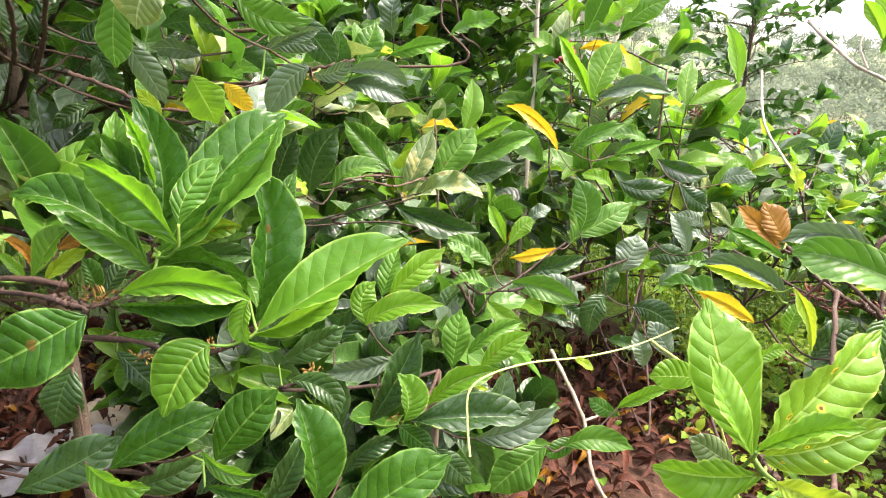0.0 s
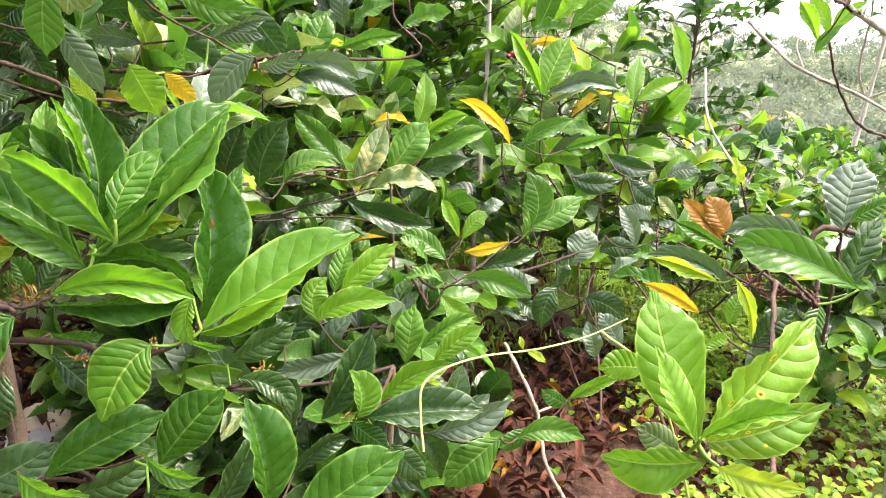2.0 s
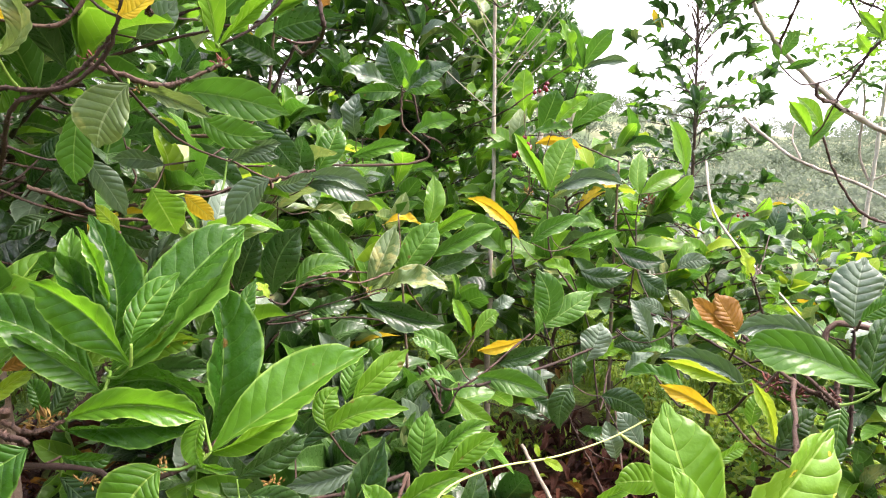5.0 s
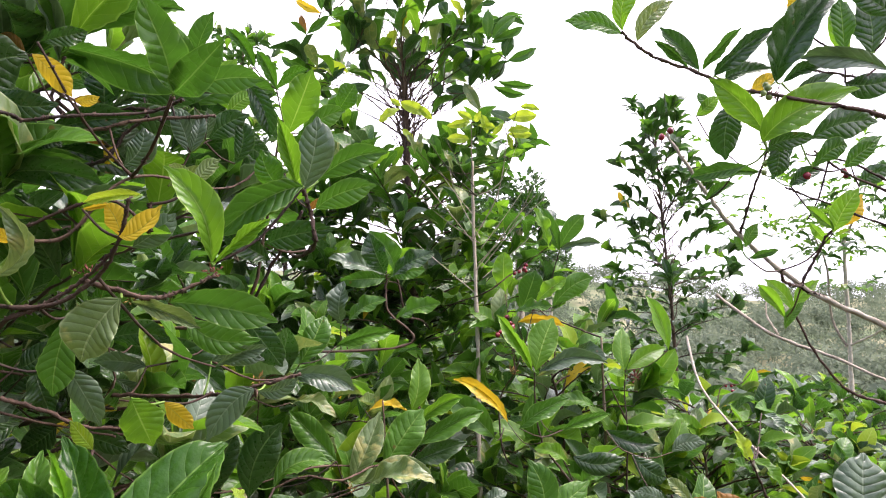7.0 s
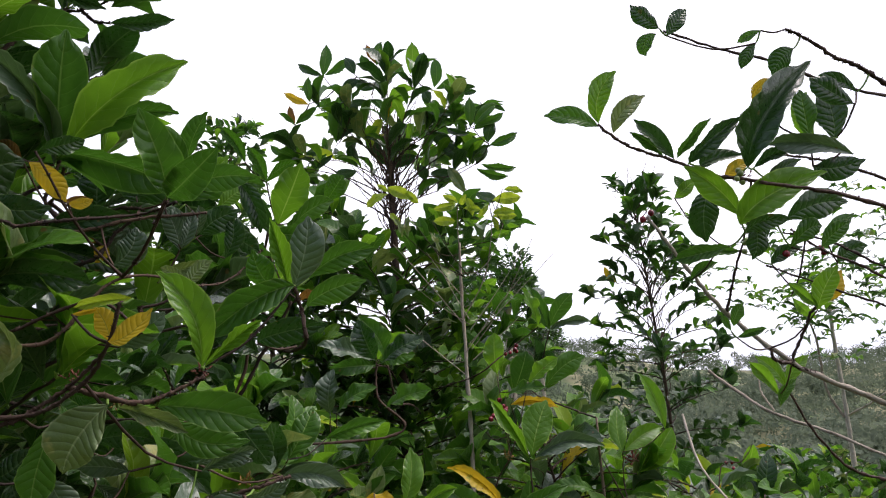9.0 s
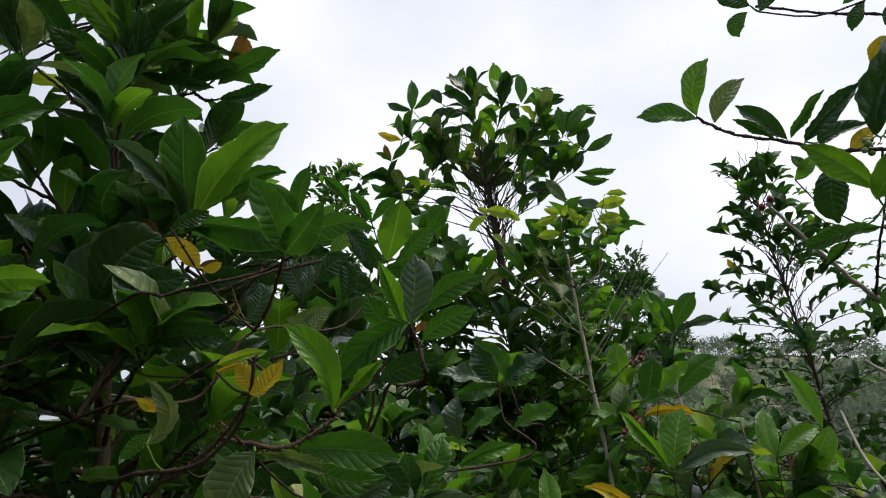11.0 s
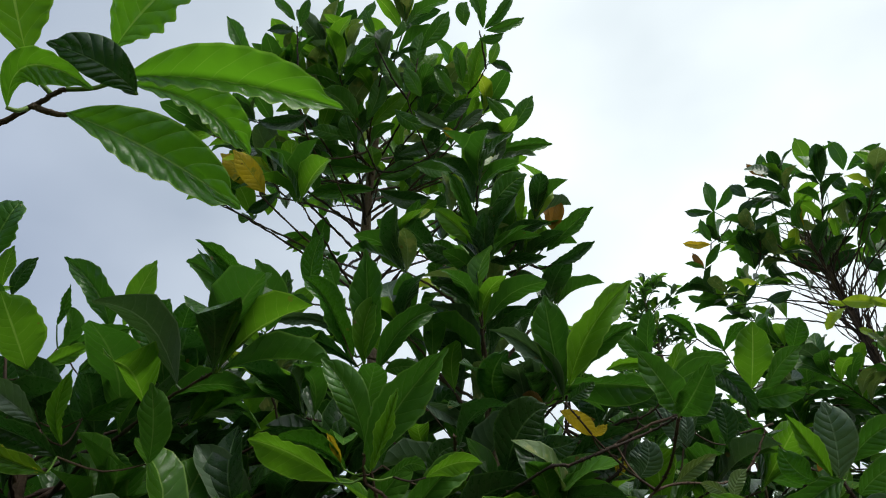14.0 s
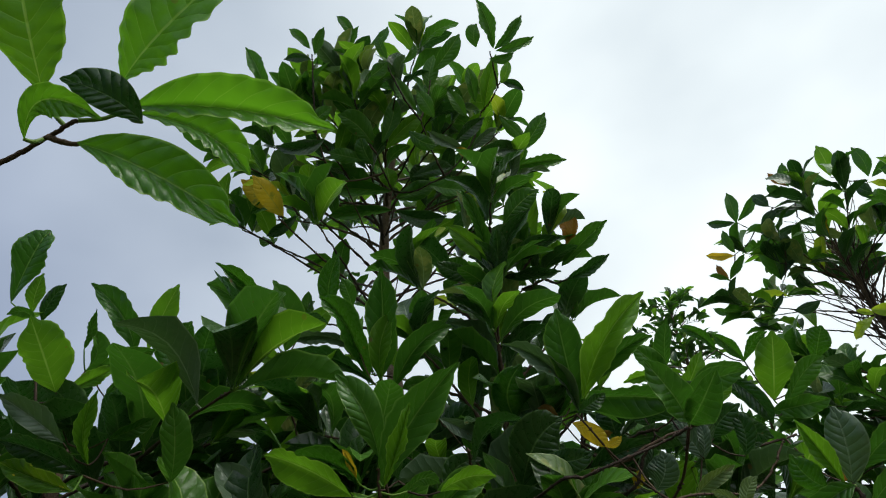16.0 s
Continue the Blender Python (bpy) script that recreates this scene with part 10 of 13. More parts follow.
petiole(b, (-0.506, 0.934, 1.929), (-0.509, 1.001, 1.961))
petiole(b, (-0.509, 1.001, 1.961), (-0.470, 1.027, 1.993))
petiole(b, (-0.318, 0.941, 1.970), (-0.287, 0.949, 1.891))
petiole(b, (-0.288, 0.938, 1.993), (-0.197, 0.933, 2.006))
petiole(b, (-0.302, 0.945, 1.919), (-0.289, 1.045, 1.940))
petiole(b, (-0.291, 1.029, 1.930), (-0.245, 1.048, 1.896))
petiole(b, (-0.452, 0.938, 1.869), (-0.442, 0.867, 1.779))
petiole(b, (-0.442, 0.867, 1.779), (-0.338, 0.868, 1.724))
petiole(b, (-0.469, 0.932, 1.939), (-0.494, 0.844, 2.014))
petiole(b, (-0.494, 0.844, 2.014), (-0.507, 0.939, 2.069))
petiole(b, (-0.289, 1.045, 1.940), (-0.291, 1.137, 2.017))
b = stem_part("branch", tall_tree, [(-0.267, 0.759, 1.738), (-0.239, 0.695, 1.725), (-0.210, 0.632, 1.725), (-0.210, 0.632, 1.745)], 0.0030, 0.0018, TWIG, 6, 0.3, 633)
bent_leaf(b, (-0.237, 0.625, 1.706), (-0.242, 0.622, 1.727), (-0.258, 0.626, 1.747), (-0.011, 0.001, -0.005), (0.012, -0.001, 0.005), "yellow")
bent_leaf(b, (-0.279, 0.623, 1.739), (-0.265, 0.622, 1.741), (-0.251, 0.623, 1.744), (0.001, -0.004, 0.002), (0.002, -0.003, -0.004), "yellow")
bent_leaf(b, (-0.160, 0.635, 1.765), (-0.151, 0.631, 1.783), (-0.133, 0.631, 1.796), (-0.007, -0.000, 0.007), (0.006, 0.000, -0.006), "pale")
bent_leaf(b, (-0.165, 0.645, 1.770), (-0.180, 0.642, 1.784), (-0.196, 0.643, 1.793), (-0.005, 0.001, -0.006), (0.005, -0.004, 0.005), "pale")
petiole(b, (-0.210, 0.632, 1.725), (-0.237, 0.625, 1.706))
petiole(b, (-0.210, 0.632, 1.745), (-0.165, 0.645, 1.770))
petiole(b, (-0.165, 0.645, 1.770), (-0.160, 0.635, 1.765))
petiole(b, (-0.237, 0.625, 1.706), (-0.279, 0.623, 1.739))
b = stem_part("branch", overhead_tree, [(0.985, 1.257, 1.641), (0.959, 1.256, 1.650), (0.933, 1.255, 1.667), (0.961, 1.248, 1.723), (0.973, 1.222, 1.770), (0.988, 1.199, 1.792)], 0.0038, 0.0022, TWIG, 6, 0.3, 634)
b = stem_part("branch", overhead_tree, [(1.256, 1.443, 1.376), (1.151, 1.444, 1.414), (1.068, 1.437, 1.513), (1.018, 1.428, 1.614)], 0.0038, 0.0022, TWIG, 6, 0.3, 635)
bent_leaf(b, (0.833, 1.174, 1.895), (0.856, 1.167, 1.947), (0.882, 1.173, 1.997), (-0.023, -0.007, 0.006), (0.014, -0.007, -0.010), "mature")
bent_leaf(b, (0.809, 1.174, 1.904), (0.744, 1.177, 1.907), (0.684, 1.198, 1.906), (-0.010, -0.017, -0.017), (-0.009, -0.018, 0.011), "mid")
bent_leaf(b, (0.719, 1.234, 1.855), (0.741, 1.224, 1.878), (0.781, 1.222, 1.891), (-0.009, -0.006, 0.010), (0.001, -0.008, -0.011), "mid")
bent_leaf(b, (0.989, 1.209, 1.791), (1.017, 1.201, 1.822), (1.048, 1.202, 1.860), (-0.020, -0.001, 0.017), (0.019, 0.001, -0.016), "yellow")
bent_leaf(b, (0.951, 1.180, 1.794), (0.931, 1.177, 1.813), (0.908, 1.180, 1.833), (-0.007, 0.001, -0.008), (0.007, -0.001, 0.008), "young")
bent_leaf(b, (0.999, 1.165, 1.919), (1.023, 1.158, 1.947), (1.070, 1.159, 1.977), (-0.012, -0.001, 0.014), (0.009, -0.002, -0.014), "mid")
bent_leaf(b, (0.744, 1.173, 1.939), (0.721, 1.169, 1.960), (0.701, 1.170, 1.982), (-0.010, -0.006, -0.008), (0.004, -0.006, 0.005), "young")
bent_leaf(b, (0.722, 1.263, 2.056), (0.747, 1.254, 2.076), (0.772, 1.252, 2.099), (-0.010, -0.001, 0.012), (0.010, 0.001, -0.012), "young")
bent_leaf(b, (0.761, 1.260, 2.067), (0.741, 1.257, 2.087), (0.727, 1.259, 2.111), (-0.009, 0.001, -0.008), (0.009, -0.001, 0.008), "mid")
bent_leaf(b, (0.874, 1.175, 1.873), (0.898, 1.171, 1.896), (0.952, 1.177, 1.910), (-0.011, -0.008, 0.012), (0.002, -0.006, -0.015), "mature")
bent_leaf(b, (1.017, 1.169, 1.871), (1.041, 1.159, 1.893), (1.083, 1.156, 1.904), (-0.009, -0.002, 0.018), (0.009, 0.002, -0.018), "mature")
bent_leaf(b, (1.009, 1.418, 1.614), (0.982, 1.408, 1.654), (0.938, 1.409, 1.690), (-0.018, -0.007, -0.012), (0.015, -0.002, 0.013), "young")
bent_leaf(b, (1.015, 1.418, 1.614), (1.035, 1.413, 1.653), (1.085, 1.418, 1.687), (-0.019, -0.011, 0.010), (0.011, -0.005, -0.012), "young")
petiole(b, (0.988, 1.199, 1.792), (0.951, 1.180, 1.794))
petiole(b, (0.988, 1.199, 1.792), (1.017, 1.169, 1.871))
petiole(b, (1.017, 1.169, 1.871), (0.999, 1.165, 1.919))
petiole(b, (0.951, 1.180, 1.794), (0.874, 1.175, 1.873))
petiole(b, (0.874, 1.175, 1.873), (0.833, 1.174, 1.895))
petiole(b, (0.833, 1.174, 1.895), (0.809, 1.174, 1.904))
petiole(b, (0.809, 1.174, 1.904), (0.744, 1.173, 1.939))
petiole(b, (0.765, 1.174, 1.920), (0.719, 1.234, 1.855))
petiole(b, (0.744, 1.173, 1.939), (0.722, 1.263, 2.056))
petiole(b, (0.722, 1.263, 2.056), (0.761, 1.260, 2.067))
b = stem_part("branch", right_bush, [(0.653, 0.747, 1.241), (0.634, 0.705, 1.219), (0.616, 0.664, 1.209), (0.617, 0.671, 1.274), (0.616, 0.679, 1.351)], 0.0030, 0.0018, TWIG, 6, 0.3, 636)
bent_leaf(b, (0.616, 0.679, 1.355), (0.617, 0.684, 1.400), (0.632, 0.698, 1.441), (-0.033, 0.001, 0.003), (0.035, -0.001, -0.003), "grey")
bent_leaf(b, (0.676, 0.718, 1.253), (0.681, 0.722, 1.313), (0.711, 0.737, 1.363), (-0.025, -0.004, 0.007), (0.023, -0.001, -0.006), "mature")
bent_leaf(b, (0.588, 0.632, 1.378), (0.606, 0.629, 1.394), (0.632, 0.629, 1.407), (-0.006, 0.001, 0.010), (0.006, -0.001, -0.011), "mid")
bent_leaf(b, (0.557, 0.711, 1.173), (0.578, 0.713, 1.204), (0.611, 0.722, 1.221), (-0.016, 0.002, 0.015), (0.016, -0.002, -0.015), "mature")
bent_leaf(b, (0.546, 0.763, 1.182), (0.550, 0.766, 1.206), (0.561, 0.775, 1.227), (-0.014, 0.001, 0.003), (0.014, -0.001, -0.003), "young")
petiole(b, (0.650, 0.741, 1.238), (0.676, 0.718, 1.253))
petiole(b, (0.616, 0.679, 1.355), (0.588, 0.632, 1.378))
petiole(b, (0.621, 0.676, 1.212), (0.557, 0.711, 1.173))
petiole(b, (0.557, 0.711, 1.173), (0.546, 0.763, 1.182))
b = stem_part("branch", centre_bush, [(0.185, 1.256, 1.034), (0.380, 1.380, 1.038), (0.576, 1.503, 1.070), (0.576, 1.503, 1.090)], 0.0038, 0.0022, TWIG, 6, 0.3, 637)
bent_leaf(b, (0.631, 1.405, 1.087), (0.616, 1.413, 1.145), (0.584, 1.437, 1.191), (-0.022, -0.010, -0.006), (0.015, -0.009, 0.012), "grey")
bent_leaf(b, (0.703, 1.509, 1.132), (0.672, 1.511, 1.154), (0.630, 1.521, 1.162), (-0.007, -0.002, -0.017), (0.007, 0.002, 0.017), "grey")
bent_leaf(b, (0.730, 1.411, 1.161), (0.697, 1.409, 1.198), (0.670, 1.411, 1.222), (-0.013, -0.009, -0.007), (0.011, -0.001, 0.012), "pale")
bent_leaf(b, (0.482, 1.451, 1.018), (0.510, 1.456, 1.072), (0.524, 1.474, 1.118), (-0.040, 0.002, 0.014), (0.037, -0.002, -0.013), "grey")
bent_leaf(b, (0.363, 1.415, 1.136), (0.375, 1.412, 1.201), (0.342, 1.424, 1.270), (-0.035, 0.000, -0.005), (0.038, -0.000, 0.006), "mid")
bent_leaf(b, (0.356, 1.299, 0.988), (0.313, 1.301, 1.022), (0.266, 1.316, 1.054), (-0.020, -0.002, -0.026), (0.020, 0.002, 0.026), "grey")
bent_leaf(b, (0.549, 1.187, 0.915), (0.524, 1.193, 0.960), (0.496, 1.212, 0.992), (-0.021, -0.001, -0.014), (0.021, 0.001, 0.014), "grey")
bent_leaf(b, (0.569, 1.502, 1.041), (0.613, 1.501, 1.057), (0.677, 1.509, 1.039), (-0.000, 0.003, 0.028), (0.000, -0.003, -0.028), "mature")
bent_leaf(b, (0.512, 1.393, 0.949), (0.566, 1.381, 0.940), (0.623, 1.377, 0.898), (0.015, 0.003, 0.031), (-0.014, -0.003, -0.029), "mature")
bent_leaf(b, (0.442, 1.397, 0.976), (0.413, 1.386, 0.937), (0.407, 1.383, 0.865), (0.031, -0.002, -0.009), (-0.034, 0.002, 0.010), "mature")
bent_leaf(b, (0.525, 1.721, 1.205), (0.593, 1.718, 1.181), (0.684, 1.739, 1.194), (0.002, 0.004, 0.035), (-0.002, -0.005, -0.031), "mature")
bent_leaf(b, (0.694, 1.718, 1.207), (0.742, 1.704, 1.160), (0.785, 1.703, 1.143), (0.018, 0.002, 0.026), (-0.018, -0.002, -0.026), "mature")
bent_leaf(b, (0.655, 1.825, 1.256), (0.725, 1.816, 1.222), (0.820, 1.827, 1.212), (0.003, -0.011, 0.031), (-0.012, -0.017, -0.026), "mature")
bent_leaf(b, (0.852, 1.814, 1.188), (0.894, 1.811, 1.216), (0.959, 1.815, 1.210), (-0.005, 0.003, 0.025), (0.005, -0.003, -0.025), "grey")
petiole(b, (0.576, 1.503, 1.070), (0.569, 1.502, 1.041))
petiole(b, (0.492, 1.450, 1.056), (0.482, 1.451, 1.018))
petiole(b, (0.436, 1.415, 1.047), (0.442, 1.397, 0.976))
petiole(b, (0.325, 1.344, 1.037), (0.356, 1.299, 0.988))
petiole(b, (0.442, 1.397, 0.976), (0.512, 1.393, 0.949))
petiole(b, (0.408, 1.397, 1.042), (0.363, 1.415, 1.136))
petiole(b, (0.576, 1.503, 1.087), (0.631, 1.405, 1.087))
petiole(b, (0.631, 1.405, 1.087), (0.730, 1.411, 1.161))
petiole(b, (0.714, 1.410, 1.141), (0.703, 1.509, 1.132))
petiole(b, (0.512, 1.393, 0.949), (0.549, 1.187, 0.915))
petiole(b, (0.703, 1.509, 1.132), (0.694, 1.718, 1.207))
petiole(b, (0.694, 1.718, 1.207), (0.655, 1.825, 1.256))
petiole(b, (0.674, 1.774, 1.218), (0.525, 1.721, 1.205))
petiole(b, (0.680, 1.757, 1.211), (0.852, 1.814, 1.188))
b = stem_part("branch", leafy_tree, [(-1.660, 0.360, 1.800), (-1.190, 0.641, 1.812), (-0.720, 0.922, 1.884), (-0.601, 0.984, 1.951), (-0.525, 0.980, 1.989), (-0.481, 0.933, 2.034)], 0.0038, 0.0022, TWIG, 6, 0.3, 638)
b = stem_part("branch", leafy_tree, [(-0.525, 0.980, 1.989), (-0.480, 1.131, 1.934), (-0.347, 1.223, 1.940), (-0.198, 1.317, 1.959)], 0.0038, 0.0022, TWIG, 6, 0.3, 639)
bent_leaf(b, (-0.507, 0.950, 2.044), (-0.563, 0.879, 2.059), (-0.629, 0.846, 2.045), (0.001, -0.007, -0.026), (0.017, -0.022, 0.043), "mature")
bent_leaf(b, (-0.787, 0.860, 2.085), (-0.741, 0.901, 2.068), (-0.749, 0.967, 2.003), (0.029, -0.008, 0.011), (-0.013, -0.015, -0.019), "mature")
bent_leaf(b, (-0.760, 0.805, 2.086), (-0.726, 0.839, 2.056), (-0.702, 0.882, 2.023), (0.020, -0.006, 0.011), (-0.002, -0.013, -0.014), "grey")
bent_leaf(b, (-0.524, 1.000, 1.966), (-0.480, 1.017, 1.968), (-0.442, 1.063, 1.947), (0.013, -0.018, 0.009), (-0.005, -0.004, -0.017), "mature")
bent_leaf(b, (-0.532, 1.006, 1.950), (-0.492, 1.029, 1.949), (-0.455, 1.064, 1.948), (0.009, -0.018, 0.003), (0.003, -0.010, -0.011), "grey")
bent_leaf(b, (-0.465, 1.026, 1.988), (-0.432, 1.025, 2.008), (-0.404, 1.035, 2.021), (0.002, -0.015, 0.002), (0.006, -0.005, -0.008), "grey")
bent_leaf(b, (-0.418, 1.064, 1.982), (-0.441, 1.067, 1.942), (-0.469, 1.078, 1.903), (0.014, 0.000, -0.006), (-0.006, -0.020, 0.002), "grey")
bent_leaf(b, (-0.521, 1.023, 1.940), (-0.501, 1.033, 1.943), (-0.482, 1.059, 1.935), (0.005, -0.004, 0.009), (-0.005, 0.004, -0.009), "brown")
bent_leaf(b, (-0.582, 0.993, 1.920), (-0.566, 0.995, 1.932), (-0.552, 1.004, 1.941), (-0.003, -0.008, 0.007), (0.003, 0.008, -0.007), "yellow")
bent_leaf(b, (-0.507, 0.989, 1.995), (-0.488, 1.000, 1.998), (-0.472, 1.016, 2.002), (0.002, -0.005, 0.008), (-0.002, 0.005, -0.008), "brown")
bent_leaf(b, (-0.391, 1.098, 1.965), (-0.346, 1.099, 1.987), (-0.289, 1.144, 1.985), (0.004, -0.017, 0.025), (-0.004, 0.017, -0.025), "mature")
bent_leaf(b, (-0.376, 1.145, 1.920), (-0.310, 1.174, 1.931), (-0.248, 1.222, 1.943), (0.005, -0.016, 0.024), (-0.005, 0.016, -0.024), "mature")
bent_leaf(b, (-0.360, 1.070, 1.992), (-0.355, 1.088, 1.968), (-0.347, 1.107, 1.954), (0.009, -0.002, 0.004), (-0.007, -0.006, -0.006), "grey")
bent_leaf(b, (-0.331, 1.075, 2.011), (-0.327, 1.097, 1.984), (-0.337, 1.118, 1.959), (0.011, -0.004, 0.001), (-0.006, -0.012, -0.004), "grey")
bent_leaf(b, (-0.670, 0.926, 1.924), (-0.597, 0.938, 1.966), (-0.557, 0.958, 1.995), (-0.006, -0.019, 0.018), (0.007, 0.021, -0.020), "mature")
bent_leaf(b, (-0.290, 1.149, 1.992), (-0.256, 1.196, 1.968), (-0.228, 1.250, 1.953), (0.016, -0.003, 0.018), (-0.016, 0.003, -0.018), "mature")
bent_leaf(b, (-0.440, 1.020, 2.017), (-0.395, 1.039, 2.024), (-0.355, 1.084, 2.014), (0.008, -0.009, 0.018), (-0.009, 0.010, -0.020), "mature")
bent_leaf(b, (-0.549, 1.019, 1.919), (-0.491, 1.052, 1.908), (-0.446, 1.103, 1.885), (0.017, -0.019, 0.016), (-0.006, -0.008, -0.020), "mature")
bent_leaf(b, (-0.387, 1.167, 1.881), (-0.318, 1.212, 1.882), (-0.267, 1.290, 1.863), (0.017, -0.029, 0.020), (-0.007, -0.010, -0.025), "mature")
bent_leaf(b, (-0.135, 1.197, 1.836), (-0.122, 1.193, 1.847), (-0.108, 1.197, 1.856), (-0.004, -0.007, 0.006), (0.004, 0.007, -0.006), "brown")
petiole(b, (-0.519, 1.002, 1.981), (-0.524, 1.000, 1.966))
petiole(b, (-0.524, 1.000, 1.966), (-0.532, 1.006, 1.950))
petiole(b, (-0.519, 0.973, 1.995), (-0.507, 0.989, 1.995))
petiole(b, (-0.532, 1.006, 1.950), (-0.521, 1.023, 1.940))
petiole(b, (-0.669, 0.949, 1.913), (-0.670, 0.926, 1.924))
petiole(b, (-0.493, 0.946, 2.021), (-0.507, 0.950, 2.044))
petiole(b, (-0.526, 1.015, 1.942), (-0.549, 1.019, 1.919))
petiole(b, (-0.601, 0.984, 1.951), (-0.582, 0.993, 1.920))
petiole(b, (-0.512, 1.023, 1.973), (-0.465, 1.026, 1.988))
petiole(b, (-0.465, 1.026, 1.988), (-0.440, 1.020, 2.017))
petiole(b, (-0.404, 1.184, 1.937), (-0.376, 1.145, 1.920))
petiole(b, (-0.385, 1.157, 1.920), (-0.387, 1.167, 1.881))
petiole(b, (-0.452, 1.023, 1.998), (-0.418, 1.064, 1.982))
petiole(b, (-0.418, 1.064, 1.982), (-0.391, 1.098, 1.965))
petiole(b, (-0.391, 1.098, 1.965), (-0.360, 1.070, 1.992))
petiole(b, (-0.360, 1.070, 1.992), (-0.331, 1.075, 2.011))
petiole(b, (-0.331, 1.075, 2.011), (-0.290, 1.149, 1.992))
petiole(b, (-0.219, 1.304, 1.956), (-0.135, 1.197, 1.836))
petiole(b, (-0.670, 0.926, 1.924), (-0.787, 0.860, 2.085))
petiole(b, (-0.787, 0.860, 2.085), (-0.760, 0.805, 2.086))
b = stem_part("branch", tall_tree, [(-1.324, 1.264, 2.743), (-1.277, 0.992, 2.780), (-1.230, 0.719, 2.850), (-1.230, 0.719, 2.870)], 0.0038, 0.0022, TWIG, 6, 0.3, 640)
bent_leaf(b, (-1.230, 0.719, 2.870), (-1.230, 0.666, 2.929), (-1.253, 0.613, 3.003), (-0.032, -0.012, -0.015), (0.029, 0.011, 0.013), "yellow")
b = stem_part("branch", leafy_tree, [(-1.666, 0.354, 1.686), (-1.198, 0.495, 1.688), (-0.730, 0.636, 1.749), (-0.717, 0.614, 1.799), (-0.697, 0.584, 1.846), (-0.671, 0.538, 1.926)], 0.0038, 0.0022, TWIG, 6, 0.3, 641)
bent_leaf(b, (-0.695, 0.623, 1.803), (-0.607, 0.621, 1.873), (-0.540, 0.655, 1.907), (0.007, -0.036, 0.014), (0.026, -0.003, -0.024), "mid")
bent_leaf(b, (-0.770, 0.600, 1.817), (-0.701, 0.602, 1.879), (-0.645, 0.632, 1.931), (0.008, -0.031, 0.009), (0.026, 0.001, -0.020), "mid")
bent_leaf(b, (-0.448, 0.967, 1.780), (-0.402, 0.980, 1.791), (-0.348, 1.010, 1.809), (-0.001, -0.013, 0.021), (0.003, 0.007, -0.018), "mid")
bent_leaf(b, (-0.644, 0.817, 1.850), (-0.586, 0.861, 1.821), (-0.523, 0.904, 1.836), (0.017, -0.023, 0.019), (0.001, -0.006, -0.023), "mature")
bent_leaf(b, (-1.187, 0.342, 2.038), (-1.162, 0.370, 2.001), (-1.163, 0.396, 1.963), (0.022, 0.006, 0.011), (-0.018, -0.005, -0.009), "mid")
bent_leaf(b, (-1.217, 0.402, 1.911), (-1.162, 0.413, 1.934), (-1.131, 0.449, 1.921), (0.012, -0.013, 0.014), (0.003, 0.006, -0.019), "mid")
bent_leaf(b, (-0.965, 0.546, 1.900), (-0.936, 0.573, 1.866), (-0.895, 0.613, 1.844), (0.017, -0.002, 0.018), (-0.016, 0.002, -0.017), "mature")
bent_leaf(b, (-1.172, 0.437, 2.000), (-1.122, 0.475, 1.980), (-1.075, 0.511, 1.993), (0.008, -0.010, 0.023), (-0.008, 0.010, -0.023), "mature")
petiole(b, (-0.714, 0.610, 1.806), (-0.695, 0.623, 1.803))
petiole(b, (-0.717, 0.614, 1.799), (-0.770, 0.600, 1.817))
petiole(b, (-0.931, 0.576, 1.723), (-0.965, 0.546, 1.900))
petiole(b, (-0.695, 0.623, 1.803), (-0.644, 0.817, 1.850))
petiole(b, (-1.265, 0.475, 1.688), (-1.217, 0.402, 1.911))
petiole(b, (-1.217, 0.402, 1.911), (-1.172, 0.437, 2.000))
petiole(b, (-1.172, 0.437, 2.000), (-1.187, 0.342, 2.038))
petiole(b, (-0.644, 0.817, 1.850), (-0.448, 0.967, 1.780))
b = stem_part("branch", dark_tree, [(0.009, 3.891, 3.086), (-0.007, 3.923, 3.126), (-0.023, 3.955, 3.198)], 0.0040, 0.0020, TWIG, 5, 0.3, 642)
bent_leaf(b, (-0.037, 3.970, 3.217), (-0.088, 3.940, 3.328), (-0.170, 3.934, 3.423), (-0.048, 0.008, -0.029), (0.035, -0.028, 0.011), "mature")
bent_leaf(b, (-0.023, 3.949, 3.191), (0.013, 3.914, 3.297), (0.065, 3.906, 3.411), (-0.053, -0.004, 0.020), (0.050, 0.004, -0.019), "mid")
bent_leaf(b, (-0.008, 3.951, 3.190), (0.092, 3.924, 3.231), (0.194, 3.923, 3.265), (-0.014, -0.026, 0.025), (0.017, 0.009, -0.038), "mature")
b = stem_part("branch", dark_tree, [(0.000, 3.900, 3.450), (-0.051, 3.787, 3.494), (-0.101, 3.675, 3.609)], 0.0040, 0.0020, TWIG, 5, 0.3, 643)
bent_leaf(b, (-0.082, 3.668, 3.651), (-0.154, 3.662, 3.671), (-0.228, 3.672, 3.706), (-0.008, 0.009, -0.035), (0.009, -0.009, 0.036), "mature")
bent_leaf(b, (-0.119, 3.673, 3.562), (-0.193, 3.667, 3.548), (-0.260, 3.678, 3.544), (0.001, 0.003, -0.027), (-0.001, -0.007, 0.027), "mature")
b = stem_part("branch", dark_tree, [(-0.101, 3.675, 3.609), (-0.076, 3.594, 3.637), (-0.050, 3.512, 3.713)], 0.0040, 0.0020, TWIG, 5, 0.3, 644)
